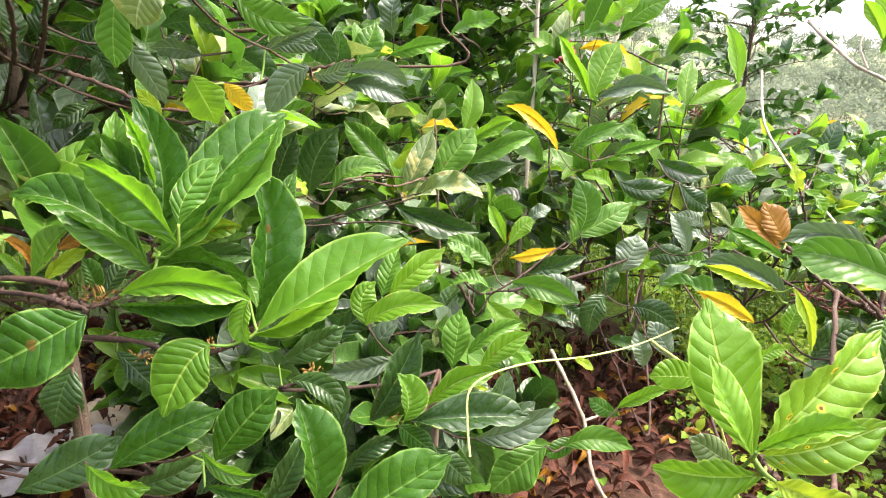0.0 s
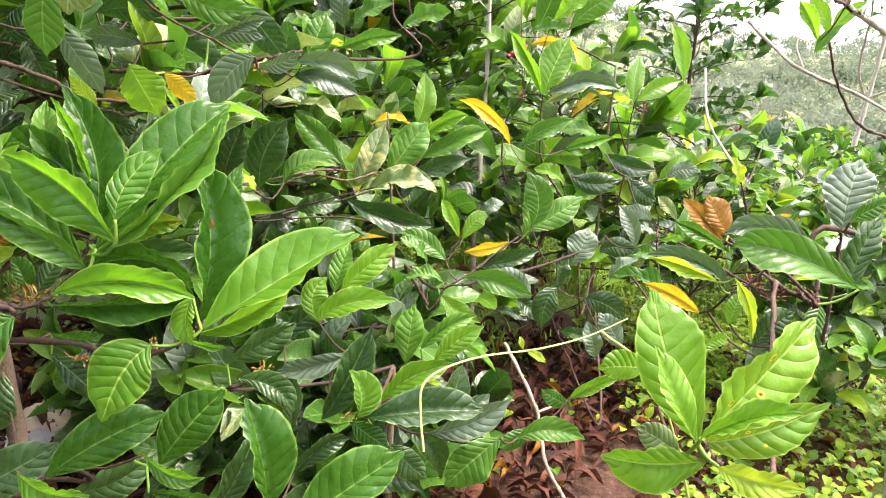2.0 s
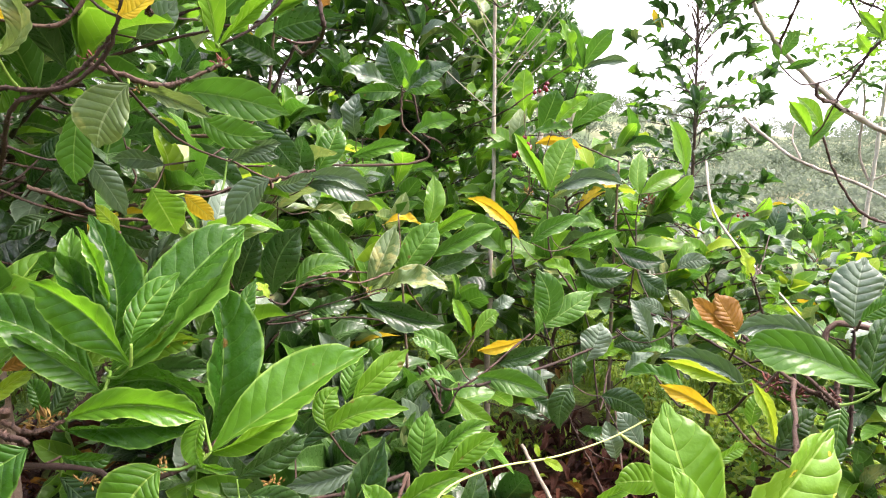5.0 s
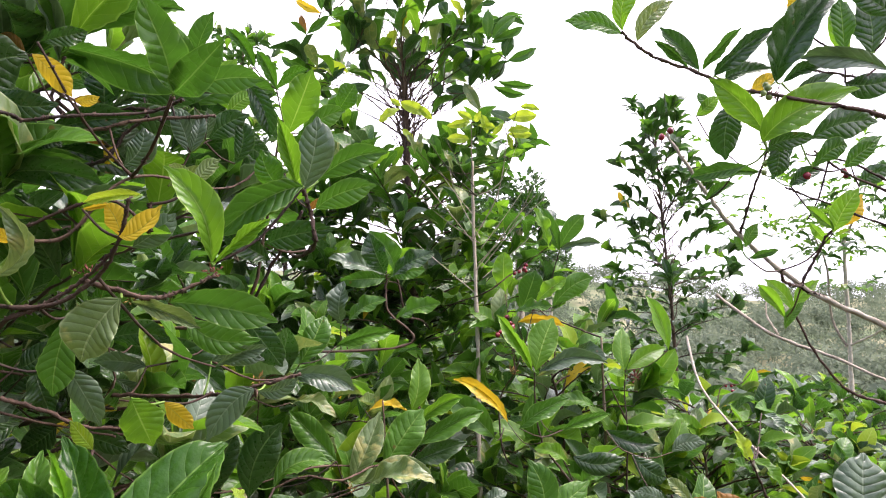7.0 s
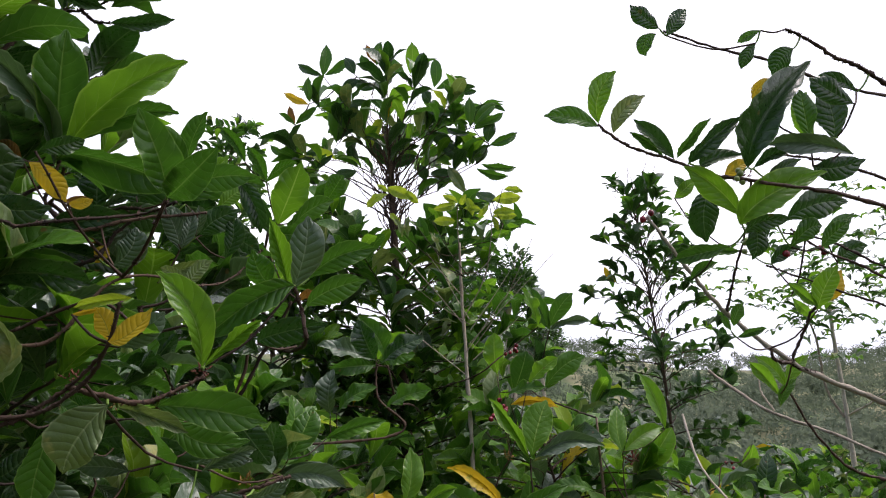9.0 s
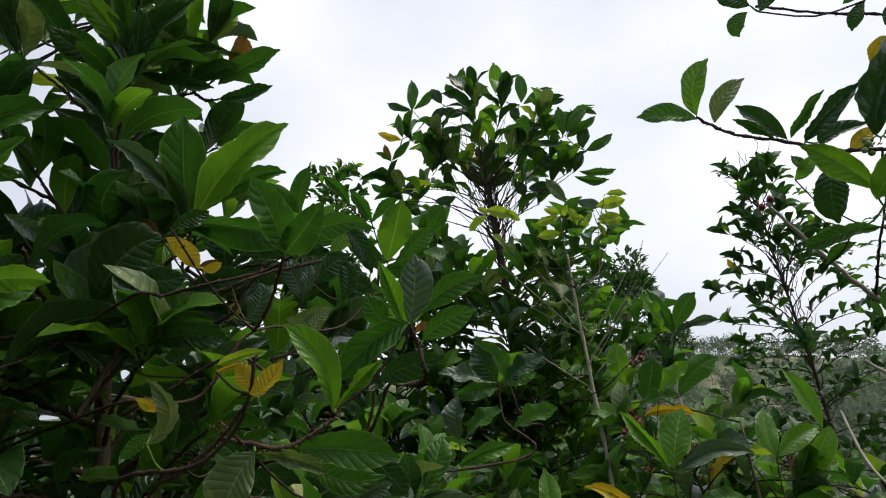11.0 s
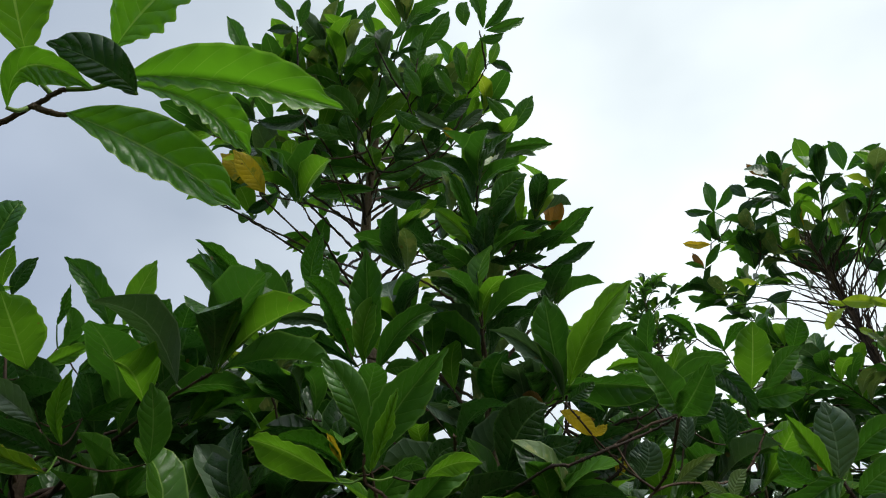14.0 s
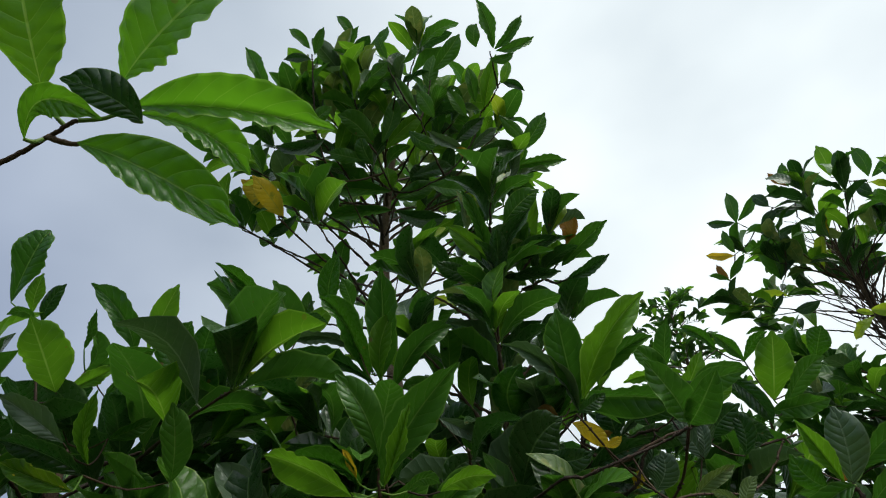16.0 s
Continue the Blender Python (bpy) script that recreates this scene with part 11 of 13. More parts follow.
bent_leaf(b, (-0.055, 3.524, 3.737), (-0.052, 3.505, 3.821), (-0.022, 3.500, 3.900), (-0.026, -0.014, -0.002), (0.034, 0.002, -0.008), "mid")
bent_leaf(b, (-0.059, 3.512, 3.743), (-0.096, 3.488, 3.803), (-0.119, 3.473, 3.865), (-0.018, -0.010, -0.016), (0.017, -0.017, -0.002), "brown")
bent_leaf(b, (-0.084, 3.504, 3.704), (-0.131, 3.484, 3.739), (-0.151, 3.474, 3.790), (-0.025, 0.004, -0.015), (0.027, -0.004, 0.016), "mid")
bent_leaf(b, (-0.004, 3.515, 3.670), (0.012, 3.501, 3.710), (0.004, 3.499, 3.771), (-0.025, 0.001, -0.001), (0.038, -0.001, 0.002), "mid")
b = stem_part("branch", dark_tree, [(-0.075, 3.591, 3.638), (-0.138, 3.538, 3.627), (-0.201, 3.485, 3.655)], 0.0040, 0.0020, TWIG, 5, 0.3, 645)
bent_leaf(b, (-0.200, 3.484, 3.654), (-0.223, 3.471, 3.710), (-0.257, 3.474, 3.770), (-0.031, 0.004, -0.015), (0.031, -0.004, 0.015), "mature")
b = stem_part("branch", dark_tree, [(-0.185, 3.498, 3.645), (-0.238, 3.497, 3.585), (-0.290, 3.496, 3.557)], 0.0040, 0.0020, TWIG, 5, 0.3, 646)
bent_leaf(b, (-0.291, 3.506, 3.562), (-0.234, 3.491, 3.592), (-0.174, 3.486, 3.620), (-0.013, -0.006, 0.025), (0.016, 0.007, -0.030), "mature")
b = stem_part("branch", dark_tree, [(-0.290, 3.496, 3.557), (-0.357, 3.578, 3.619), (-0.424, 3.660, 3.749)], 0.0040, 0.0020, TWIG, 5, 0.3, 647)
bent_leaf(b, (-0.428, 3.666, 3.749), (-0.405, 3.643, 3.852), (-0.399, 3.643, 3.972), (-0.036, -0.019, -0.005), (0.041, -0.014, -0.015), "mid")
bent_leaf(b, (-0.430, 3.642, 3.742), (-0.514, 3.632, 3.769), (-0.590, 3.643, 3.830), (-0.008, -0.016, -0.034), (0.016, -0.025, 0.013), "mature")
bent_leaf(b, (-0.410, 3.641, 3.740), (-0.320, 3.618, 3.781), (-0.248, 3.616, 3.853), (-0.014, -0.027, 0.009), (0.019, -0.016, -0.035), "mid")
b = stem_part("branch", dark_tree, [(-0.327, 3.541, 3.582), (-0.411, 3.546, 3.513), (-0.496, 3.551, 3.490)], 0.0040, 0.0020, TWIG, 5, 0.3, 648)
bent_leaf(b, (-0.492, 3.561, 3.502), (-0.505, 3.538, 3.581), (-0.499, 3.526, 3.666), (-0.025, -0.014, -0.009), (0.030, -0.014, -0.006), "mid")
bent_leaf(b, (-0.500, 3.542, 3.478), (-0.579, 3.530, 3.509), (-0.656, 3.538, 3.560), (-0.008, -0.014, -0.032), (0.015, -0.026, 0.009), "yellow")
b = stem_part("branch", dark_tree, [(-0.496, 3.551, 3.490), (-0.548, 3.589, 3.413), (-0.601, 3.626, 3.378)], 0.0040, 0.0020, TWIG, 5, 0.3, 649)
bent_leaf(b, (-0.594, 3.607, 3.371), (-0.521, 3.577, 3.422), (-0.449, 3.573, 3.477), (-0.012, -0.026, 0.009), (0.020, -0.013, -0.030), "mid")
bent_leaf(b, (-0.604, 3.631, 3.383), (-0.622, 3.619, 3.442), (-0.636, 3.619, 3.508), (-0.024, 0.002, -0.006), (0.023, -0.013, -0.001), "brown")
bent_leaf(b, (-0.602, 3.622, 3.373), (-0.645, 3.606, 3.417), (-0.704, 3.607, 3.453), (-0.006, -0.015, -0.020), (0.015, -0.019, 0.006), "mid")
b = stem_part("branch", dark_tree, [(0.011, 3.889, 2.964), (0.140, 3.898, 2.998), (0.268, 3.907, 3.103)], 0.0040, 0.0020, TWIG, 5, 0.3, 650)
bent_leaf(b, (0.287, 3.921, 3.137), (0.371, 3.919, 3.121), (0.446, 3.928, 3.091), (0.015, -0.010, 0.040), (-0.011, 0.001, -0.030), "mature")
bent_leaf(b, (0.250, 3.908, 3.074), (0.234, 3.888, 3.121), (0.218, 3.881, 3.182), (-0.039, 0.002, -0.008), (0.036, -0.002, 0.008), "mature")
b = stem_part("branch", dark_tree, [(0.268, 3.907, 3.103), (0.276, 3.884, 3.224), (0.283, 3.861, 3.422)], 0.0040, 0.0020, TWIG, 5, 0.3, 651)
bent_leaf(b, (0.283, 3.852, 3.418), (0.362, 3.854, 3.364), (0.454, 3.870, 3.342), (0.019, -0.010, 0.041), (-0.021, 0.011, -0.044), "mature")
b = stem_part("branch", dark_tree, [(0.283, 3.861, 3.422), (0.294, 3.797, 3.515), (0.304, 3.733, 3.677)], 0.0040, 0.0020, TWIG, 5, 0.3, 652)
bent_leaf(b, (0.325, 3.730, 3.684), (0.347, 3.703, 3.785), (0.331, 3.699, 3.897), (-0.046, 0.001, -0.000), (0.036, -0.015, -0.008), "mid")
bent_leaf(b, (0.337, 3.716, 3.666), (0.446, 3.686, 3.698), (0.550, 3.684, 3.728), (-0.014, -0.023, 0.026), (0.009, -0.013, -0.042), "mid")
bent_leaf(b, (0.249, 3.726, 3.665), (0.268, 3.729, 3.619), (0.300, 3.747, 3.579), (0.032, -0.007, 0.025), (-0.028, 0.006, -0.022), "mature")
b = stem_part("branch", dark_tree, [(0.304, 3.733, 3.677), (0.232, 3.733, 3.712), (0.159, 3.732, 3.793)], 0.0040, 0.0020, TWIG, 5, 0.3, 653)
bent_leaf(b, (0.164, 3.748, 3.803), (0.182, 3.710, 3.903), (0.181, 3.683, 4.011), (-0.048, -0.000, 0.003), (0.049, 0.000, -0.003), "young")
bent_leaf(b, (0.134, 3.750, 3.795), (0.079, 3.741, 3.848), (0.051, 3.737, 3.921), (-0.029, 0.005, -0.017), (0.027, -0.004, 0.016), "mid")
bent_leaf(b, (0.179, 3.737, 3.802), (0.251, 3.730, 3.841), (0.304, 3.736, 3.904), (-0.016, -0.018, 0.012), (0.019, 0.006, -0.023), "grey")
b = stem_part("branch", dark_tree, [(0.297, 3.780, 3.552), (0.398, 3.767, 3.554), (0.500, 3.754, 3.608)], 0.0040, 0.0020, TWIG, 5, 0.3, 654)
bent_leaf(b, (0.496, 3.758, 3.569), (0.480, 3.728, 3.631), (0.491, 3.709, 3.714), (-0.040, 0.000, -0.000), (0.052, -0.001, 0.000), "mid")
bent_leaf(b, (0.503, 3.738, 3.641), (0.562, 3.723, 3.645), (0.621, 3.720, 3.649), (-0.002, -0.015, 0.012), (0.001, 0.005, -0.022), "mature")
b = stem_part("branch", dark_tree, [(0.292, 3.810, 3.489), (0.272, 3.721, 3.464), (0.252, 3.631, 3.484)], 0.0040, 0.0020, TWIG, 5, 0.3, 655)
bent_leaf(b, (0.252, 3.616, 3.476), (0.341, 3.608, 3.440), (0.436, 3.617, 3.435), (0.005, -0.025, 0.020), (-0.007, -0.010, -0.038), "mature")
b = stem_part("branch", dark_tree, [(-0.290, 3.496, 3.557), (-0.263, 3.514, 3.439), (-0.236, 3.531, 3.369)], 0.0040, 0.0020, TWIG, 5, 0.3, 656)
bent_leaf(b, (-0.235, 3.526, 3.366), (-0.211, 3.506, 3.411), (-0.205, 3.496, 3.468), (-0.026, -0.002, 0.007), (0.029, 0.002, -0.008), "mature")
b = stem_part("branch", dark_tree, [(-0.236, 3.531, 3.369), (-0.293, 3.623, 3.284), (-0.350, 3.715, 3.259)], 0.0040, 0.0020, TWIG, 5, 0.3, 657)
bent_leaf(b, (-0.343, 3.710, 3.282), (-0.322, 3.653, 3.425), (-0.319, 3.621, 3.572), (-0.073, -0.000, 0.005), (0.055, -0.018, -0.012), "mid")
bent_leaf(b, (-0.342, 3.705, 3.286), (-0.261, 3.669, 3.368), (-0.165, 3.664, 3.427), (-0.024, -0.018, 0.027), (0.024, -0.015, -0.037), "mature")
bent_leaf(b, (-0.365, 3.725, 3.205), (-0.429, 3.735, 3.160), (-0.482, 3.758, 3.126), (0.013, -0.008, -0.023), (-0.009, -0.017, 0.012), "mature")
b = stem_part("branch", dark_tree, [(0.011, 3.889, 2.964), (-0.095, 3.775, 2.975), (-0.202, 3.661, 3.063)], 0.0040, 0.0020, TWIG, 5, 0.3, 658)
bent_leaf(b, (-0.201, 3.645, 3.057), (-0.274, 3.642, 3.041), (-0.350, 3.657, 3.058), (0.001, 0.008, -0.034), (-0.001, -0.007, 0.029), "mature")
b = stem_part("branch", dark_tree, [(0.268, 3.907, 3.103), (0.429, 3.869, 3.088), (0.590, 3.832, 3.154)], 0.0040, 0.0020, TWIG, 5, 0.3, 659)
bent_leaf(b, (0.575, 3.849, 3.163), (0.568, 3.812, 3.275), (0.546, 3.790, 3.389), (-0.061, 0.002, -0.006), (0.054, -0.002, 0.005), "mid")
bent_leaf(b, (0.600, 3.822, 3.150), (0.631, 3.794, 3.208), (0.678, 3.783, 3.262), (-0.033, -0.005, 0.020), (0.030, 0.004, -0.018), "grey")
bent_leaf(b, (0.545, 3.821, 3.174), (0.437, 3.803, 3.240), (0.363, 3.808, 3.329), (-0.030, 0.009, -0.034), (0.030, -0.009, 0.034), "mature")
bent_leaf(b, (0.629, 3.816, 3.150), (0.754, 3.816, 3.117), (0.877, 3.841, 3.131), (-0.002, -0.041, 0.013), (-0.009, -0.030, -0.037), "mid")
bent_leaf(b, (0.600, 3.849, 3.132), (0.708, 3.850, 3.084), (0.820, 3.859, 3.073), (0.001, -0.037, 0.014), (-0.011, -0.019, -0.040), "mid")
b = stem_part("branch", dark_tree, [(0.590, 3.832, 3.154), (0.624, 3.718, 3.152), (0.659, 3.605, 3.208)], 0.0040, 0.0020, TWIG, 5, 0.3, 660)
bent_leaf(b, (0.653, 3.605, 3.216), (0.663, 3.576, 3.284), (0.701, 3.561, 3.345), (-0.039, -0.003, 0.015), (0.039, 0.003, -0.015), "mature")
bent_leaf(b, (0.666, 3.612, 3.203), (0.762, 3.604, 3.234), (0.856, 3.614, 3.289), (-0.016, -0.031, 0.015), (0.013, -0.004, -0.038), "mid")
b = stem_part("branch", dark_tree, [(0.659, 3.605, 3.208), (0.607, 3.586, 3.240), (0.555, 3.567, 3.307)], 0.0040, 0.0020, TWIG, 5, 0.3, 661)
bent_leaf(b, (0.538, 3.563, 3.323), (0.539, 3.535, 3.411), (0.540, 3.526, 3.503), (-0.037, -0.000, 0.002), (0.036, 0.000, -0.002), "mid")
bent_leaf(b, (0.568, 3.580, 3.331), (0.638, 3.562, 3.412), (0.726, 3.566, 3.475), (-0.027, -0.011, 0.027), (0.022, -0.007, -0.033), "mid")
bent_leaf(b, (0.579, 3.567, 3.320), (0.679, 3.557, 3.350), (0.765, 3.561, 3.407), (-0.015, -0.028, 0.015), (0.005, -0.022, -0.033), "mid")
bent_leaf(b, (0.564, 3.580, 3.301), (0.629, 3.571, 3.338), (0.702, 3.576, 3.369), (-0.014, -0.007, 0.028), (0.011, -0.003, -0.028), "mid")
bent_leaf(b, (0.531, 3.566, 3.268), (0.448, 3.561, 3.269), (0.382, 3.567, 3.312), (-0.009, -0.016, -0.027), (0.007, -0.019, 0.017), "mature")
b = stem_part("branch", dark_tree, [(0.473, 3.859, 3.098), (0.501, 3.795, 2.979), (0.529, 3.731, 2.914)], 0.0040, 0.0020, TWIG, 5, 0.3, 662)
bent_leaf(b, (0.502, 3.749, 2.916), (0.447, 3.728, 3.010), (0.393, 3.727, 3.106), (-0.033, -0.016, -0.023), (0.034, -0.015, 0.014), "pale")
bent_leaf(b, (0.555, 3.713, 2.913), (0.634, 3.707, 2.872), (0.715, 3.717, 2.860), (0.013, -0.009, 0.036), (-0.010, 0.007, -0.029), "grey")
b = stem_part("branch", dark_tree, [(-0.601, 3.626, 3.378), (-0.620, 3.754, 3.284), (-0.639, 3.883, 3.259)], 0.0040, 0.0020, TWIG, 5, 0.3, 663)
bent_leaf(b, (-0.628, 3.877, 3.264), (-0.625, 3.850, 3.327), (-0.609, 3.836, 3.391), (-0.046, -0.001, 0.005), (0.037, 0.001, -0.004), "mid")
bent_leaf(b, (-0.614, 3.880, 3.251), (-0.532, 3.864, 3.256), (-0.465, 3.857, 3.287), (-0.010, -0.007, 0.029), (0.009, 0.002, -0.028), "mature")
bent_leaf(b, (-0.672, 3.875, 3.255), (-0.751, 3.863, 3.288), (-0.812, 3.868, 3.347), (-0.010, -0.013, -0.026), (0.017, -0.024, 0.009), "mid")
b = stem_part("branch", tall_tree, [(-1.300, 1.257, 3.071), (-1.218, 1.209, 3.076), (-1.136, 1.161, 3.128)], 0.0040, 0.0020, TWIG, 5, 0.3, 664)
bent_leaf(b, (-1.130, 1.130, 3.139), (-1.113, 1.104, 3.175), (-1.107, 1.091, 3.213), (-0.029, -0.021, 0.000), (0.027, 0.020, -0.000), "young")
bent_leaf(b, (-1.131, 1.131, 3.134), (-1.213, 1.029, 3.142), (-1.302, 0.947, 3.173), (0.008, -0.013, -0.047), (0.035, -0.028, 0.006), "mid")
bent_leaf(b, (-1.148, 1.169, 3.131), (-1.080, 1.216, 3.142), (-1.016, 1.264, 3.178), (0.005, -0.022, 0.032), (-0.004, 0.020, -0.029), "mid")
bent_leaf(b, (-1.177, 1.171, 3.088), (-1.264, 1.080, 3.090), (-1.362, 1.009, 3.090), (0.011, -0.013, -0.044), (0.032, -0.030, -0.001), "mid")
bent_leaf(b, (-1.173, 1.191, 3.095), (-1.115, 1.268, 3.055), (-1.043, 1.340, 3.063), (0.025, -0.024, 0.014), (-0.008, 0.001, -0.039), "mature")
bent_leaf(b, (-1.054, 1.171, 3.175), (-0.971, 1.212, 3.178), (-0.918, 1.253, 3.178), (0.012, -0.013, 0.028), (-0.006, 0.005, -0.026), "mature")
b = stem_part("branch", tall_tree, [(-1.136, 1.161, 3.128), (-1.107, 1.084, 3.151), (-1.078, 1.008, 3.219)], 0.0040, 0.0020, TWIG, 5, 0.3, 665)
bent_leaf(b, (-1.073, 0.992, 3.241), (-1.076, 0.921, 3.298), (-1.112, 0.859, 3.340), (-0.028, -0.005, -0.020), (0.039, 0.007, 0.027), "mid")
bent_leaf(b, (-1.057, 1.021, 3.260), (-0.993, 1.022, 3.334), (-0.963, 1.009, 3.419), (-0.019, -0.026, 0.007), (0.025, 0.014, -0.019), "mid")
bent_leaf(b, (-1.056, 1.041, 3.239), (-0.974, 1.061, 3.299), (-0.903, 1.102, 3.349), (0.006, -0.032, -0.001), (0.008, 0.026, -0.025), "young")
bent_leaf(b, (-1.126, 0.996, 3.206), (-1.175, 0.944, 3.230), (-1.225, 0.904, 3.261), (-0.018, 0.003, -0.020), (0.020, -0.004, 0.022), "mid")
bent_leaf(b, (-1.103, 1.015, 3.181), (-1.100, 0.976, 3.216), (-1.085, 0.945, 3.273), (-0.031, -0.018, -0.005), (0.024, 0.008, -0.002), "mid")
b = stem_part("branch", tall_tree, [(-1.078, 1.008, 3.219), (-1.092, 0.961, 3.294), (-1.105, 0.914, 3.425)], 0.0040, 0.0020, TWIG, 5, 0.3, 666)
bent_leaf(b, (-1.111, 0.921, 3.415), (-1.087, 0.888, 3.468), (-1.078, 0.853, 3.535), (-0.013, -0.020, -0.013), (0.029, 0.019, 0.003), "mid")
bent_leaf(b, (-1.113, 0.933, 3.419), (-1.117, 0.853, 3.487), (-1.158, 0.768, 3.551), (-0.002, -0.021, -0.039), (0.039, -0.009, -0.011), "young")
bent_leaf(b, (-1.106, 0.939, 3.430), (-1.037, 0.986, 3.447), (-0.976, 1.027, 3.490), (0.011, -0.025, 0.001), (0.003, 0.013, -0.031), "mature")
bent_leaf(b, (-1.109, 0.879, 3.462), (-1.044, 0.900, 3.473), (-0.982, 0.923, 3.502), (0.002, -0.020, 0.026), (0.003, 0.011, -0.028), "mid")
b = stem_part("branch", tall_tree, [(-1.105, 0.914, 3.425), (-1.191, 0.906, 3.469), (-1.276, 0.898, 3.567)], 0.0040, 0.0020, TWIG, 5, 0.3, 667)
bent_leaf(b, (-1.274, 0.895, 3.563), (-1.323, 0.846, 3.574), (-1.368, 0.801, 3.619), (-0.017, 0.005, -0.022), (0.023, -0.011, 0.004), "mid")
b = stem_part("branch", tall_tree, [(-1.276, 0.898, 3.567), (-1.326, 0.823, 3.556), (-1.376, 0.748, 3.588)], 0.0040, 0.0020, TWIG, 5, 0.3, 668)
bent_leaf(b, (-1.396, 0.738, 3.602), (-1.380, 0.683, 3.689), (-1.393, 0.629, 3.788), (-0.008, -0.023, -0.028), (0.041, 0.006, -0.013), "mid")
bent_leaf(b, (-1.354, 0.757, 3.570), (-1.296, 0.757, 3.601), (-1.247, 0.768, 3.642), (-0.002, -0.020, 0.003), (0.012, 0.023, -0.018), "mid")
b = stem_part("branch", tall_tree, [(-1.127, 1.138, 3.130), (-1.058, 1.159, 3.096), (-0.988, 1.180, 3.098)], 0.0040, 0.0020, TWIG, 5, 0.3, 669)
bent_leaf(b, (-0.986, 1.178, 3.096), (-0.935, 1.223, 3.068), (-0.884, 1.275, 3.057), (0.019, -0.009, 0.028), (-0.007, -0.003, -0.028), "mid")
b = stem_part("branch", tall_tree, [(-0.988, 1.180, 3.098), (-0.914, 1.214, 3.125), (-0.840, 1.248, 3.198)], 0.0040, 0.0020, TWIG, 5, 0.3, 670)
bent_leaf(b, (-0.828, 1.266, 3.209), (-0.773, 1.281, 3.245), (-0.725, 1.309, 3.279), (0.003, -0.023, 0.001), (0.005, 0.016, -0.017), "grey")
bent_leaf(b, (-0.832, 1.239, 3.187), (-0.869, 1.172, 3.220), (-0.912, 1.119, 3.276), (-0.001, -0.017, -0.030), (0.026, -0.015, -0.003), "grey")
bent_leaf(b, (-0.829, 1.258, 3.174), (-0.741, 1.313, 3.180), (-0.671, 1.393, 3.193), (0.017, -0.031, 0.011), (0.004, -0.009, -0.041), "mature")
bent_leaf(b, (-0.839, 1.247, 3.166), (-0.839, 1.221, 3.177), (-0.851, 1.197, 3.197), (-0.009, -0.005, -0.008), (0.016, 0.004, 0.009), "yellow")
bent_leaf(b, (-0.867, 1.220, 3.247), (-0.808, 1.241, 3.284), (-0.747, 1.273, 3.327), (0.005, -0.027, 0.006), (0.005, 0.014, -0.028), "mature")
b = stem_part("branch", tall_tree, [(-0.840, 1.248, 3.198), (-0.801, 1.264, 3.261), (-0.762, 1.281, 3.369)], 0.0040, 0.0020, TWIG, 5, 0.3, 671)
bent_leaf(b, (-0.755, 1.288, 3.364), (-0.688, 1.256, 3.452), (-0.622, 1.248, 3.557), (-0.007, -0.042, -0.019), (0.029, -0.003, -0.035), "young")
bent_leaf(b, (-0.719, 1.335, 3.359), (-0.698, 1.386, 3.303), (-0.687, 1.430, 3.261), (0.021, 0.007, 0.010), (-0.024, -0.008, -0.012), "mid")
bent_leaf(b, (-0.807, 1.244, 3.351), (-0.808, 1.196, 3.399), (-0.816, 1.161, 3.461), (-0.014, -0.018, -0.015), (0.025, 0.006, 0.000), "mid")
bent_leaf(b, (-0.761, 1.250, 3.396), (-0.732, 1.206, 3.452), (-0.716, 1.173, 3.506), (-0.013, -0.020, -0.010), (0.021, 0.015, 0.000), "mid")
b = stem_part("branch", tall_tree, [(-0.762, 1.281, 3.369), (-0.703, 1.272, 3.382), (-0.645, 1.264, 3.426)], 0.0040, 0.0020, TWIG, 5, 0.3, 672)
bent_leaf(b, (-0.645, 1.269, 3.423), (-0.611, 1.267, 3.455), (-0.586, 1.263, 3.501), (-0.013, -0.016, 0.008), (0.012, 0.008, -0.012), "young")
bent_leaf(b, (-0.652, 1.273, 3.446), (-0.616, 1.308, 3.430), (-0.593, 1.349, 3.400), (0.015, -0.009, 0.003), (-0.007, -0.007, -0.022), "mature")
b = stem_part("branch", tall_tree, [(-0.930, 1.207, 3.115), (-0.899, 1.119, 3.151), (-0.868, 1.030, 3.240)], 0.0040, 0.0020, TWIG, 5, 0.3, 673)
bent_leaf(b, (-0.868, 1.021, 3.277), (-0.877, 0.968, 3.332), (-0.875, 0.931, 3.392), (-0.013, -0.015, -0.018), (0.024, 0.010, 0.010), "mid")
bent_leaf(b, (-0.909, 1.010, 3.204), (-0.888, 1.046, 3.159), (-0.851, 1.095, 3.146), (0.017, -0.003, 0.020), (-0.018, 0.003, -0.021), "mid")
bent_leaf(b, (-0.825, 1.056, 3.234), (-0.821, 1.020, 3.276), (-0.833, 0.987, 3.336), (-0.025, -0.009, -0.012), (0.024, 0.001, 0.003), "mid")
b = stem_part("branch", tall_tree, [(-0.868, 1.030, 3.240), (-0.839, 1.041, 3.305), (-0.810, 1.051, 3.414)], 0.0040, 0.0020, TWIG, 5, 0.3, 674)
bent_leaf(b, (-0.793, 1.049, 3.444), (-0.718, 1.056, 3.492), (-0.657, 1.066, 3.550), (-0.005, -0.028, 0.007), (0.013, 0.027, -0.022), "mid")
bent_leaf(b, (-0.837, 1.068, 3.404), (-0.811, 1.053, 3.457), (-0.775, 1.050, 3.526), (-0.020, -0.021, 0.008), (0.022, 0.023, -0.009), "mid")
b = stem_part("branch", tall_tree, [(-0.868, 1.030, 3.240), (-0.855, 0.942, 3.274), (-0.842, 0.853, 3.360)], 0.0040, 0.0020, TWIG, 5, 0.3, 675)
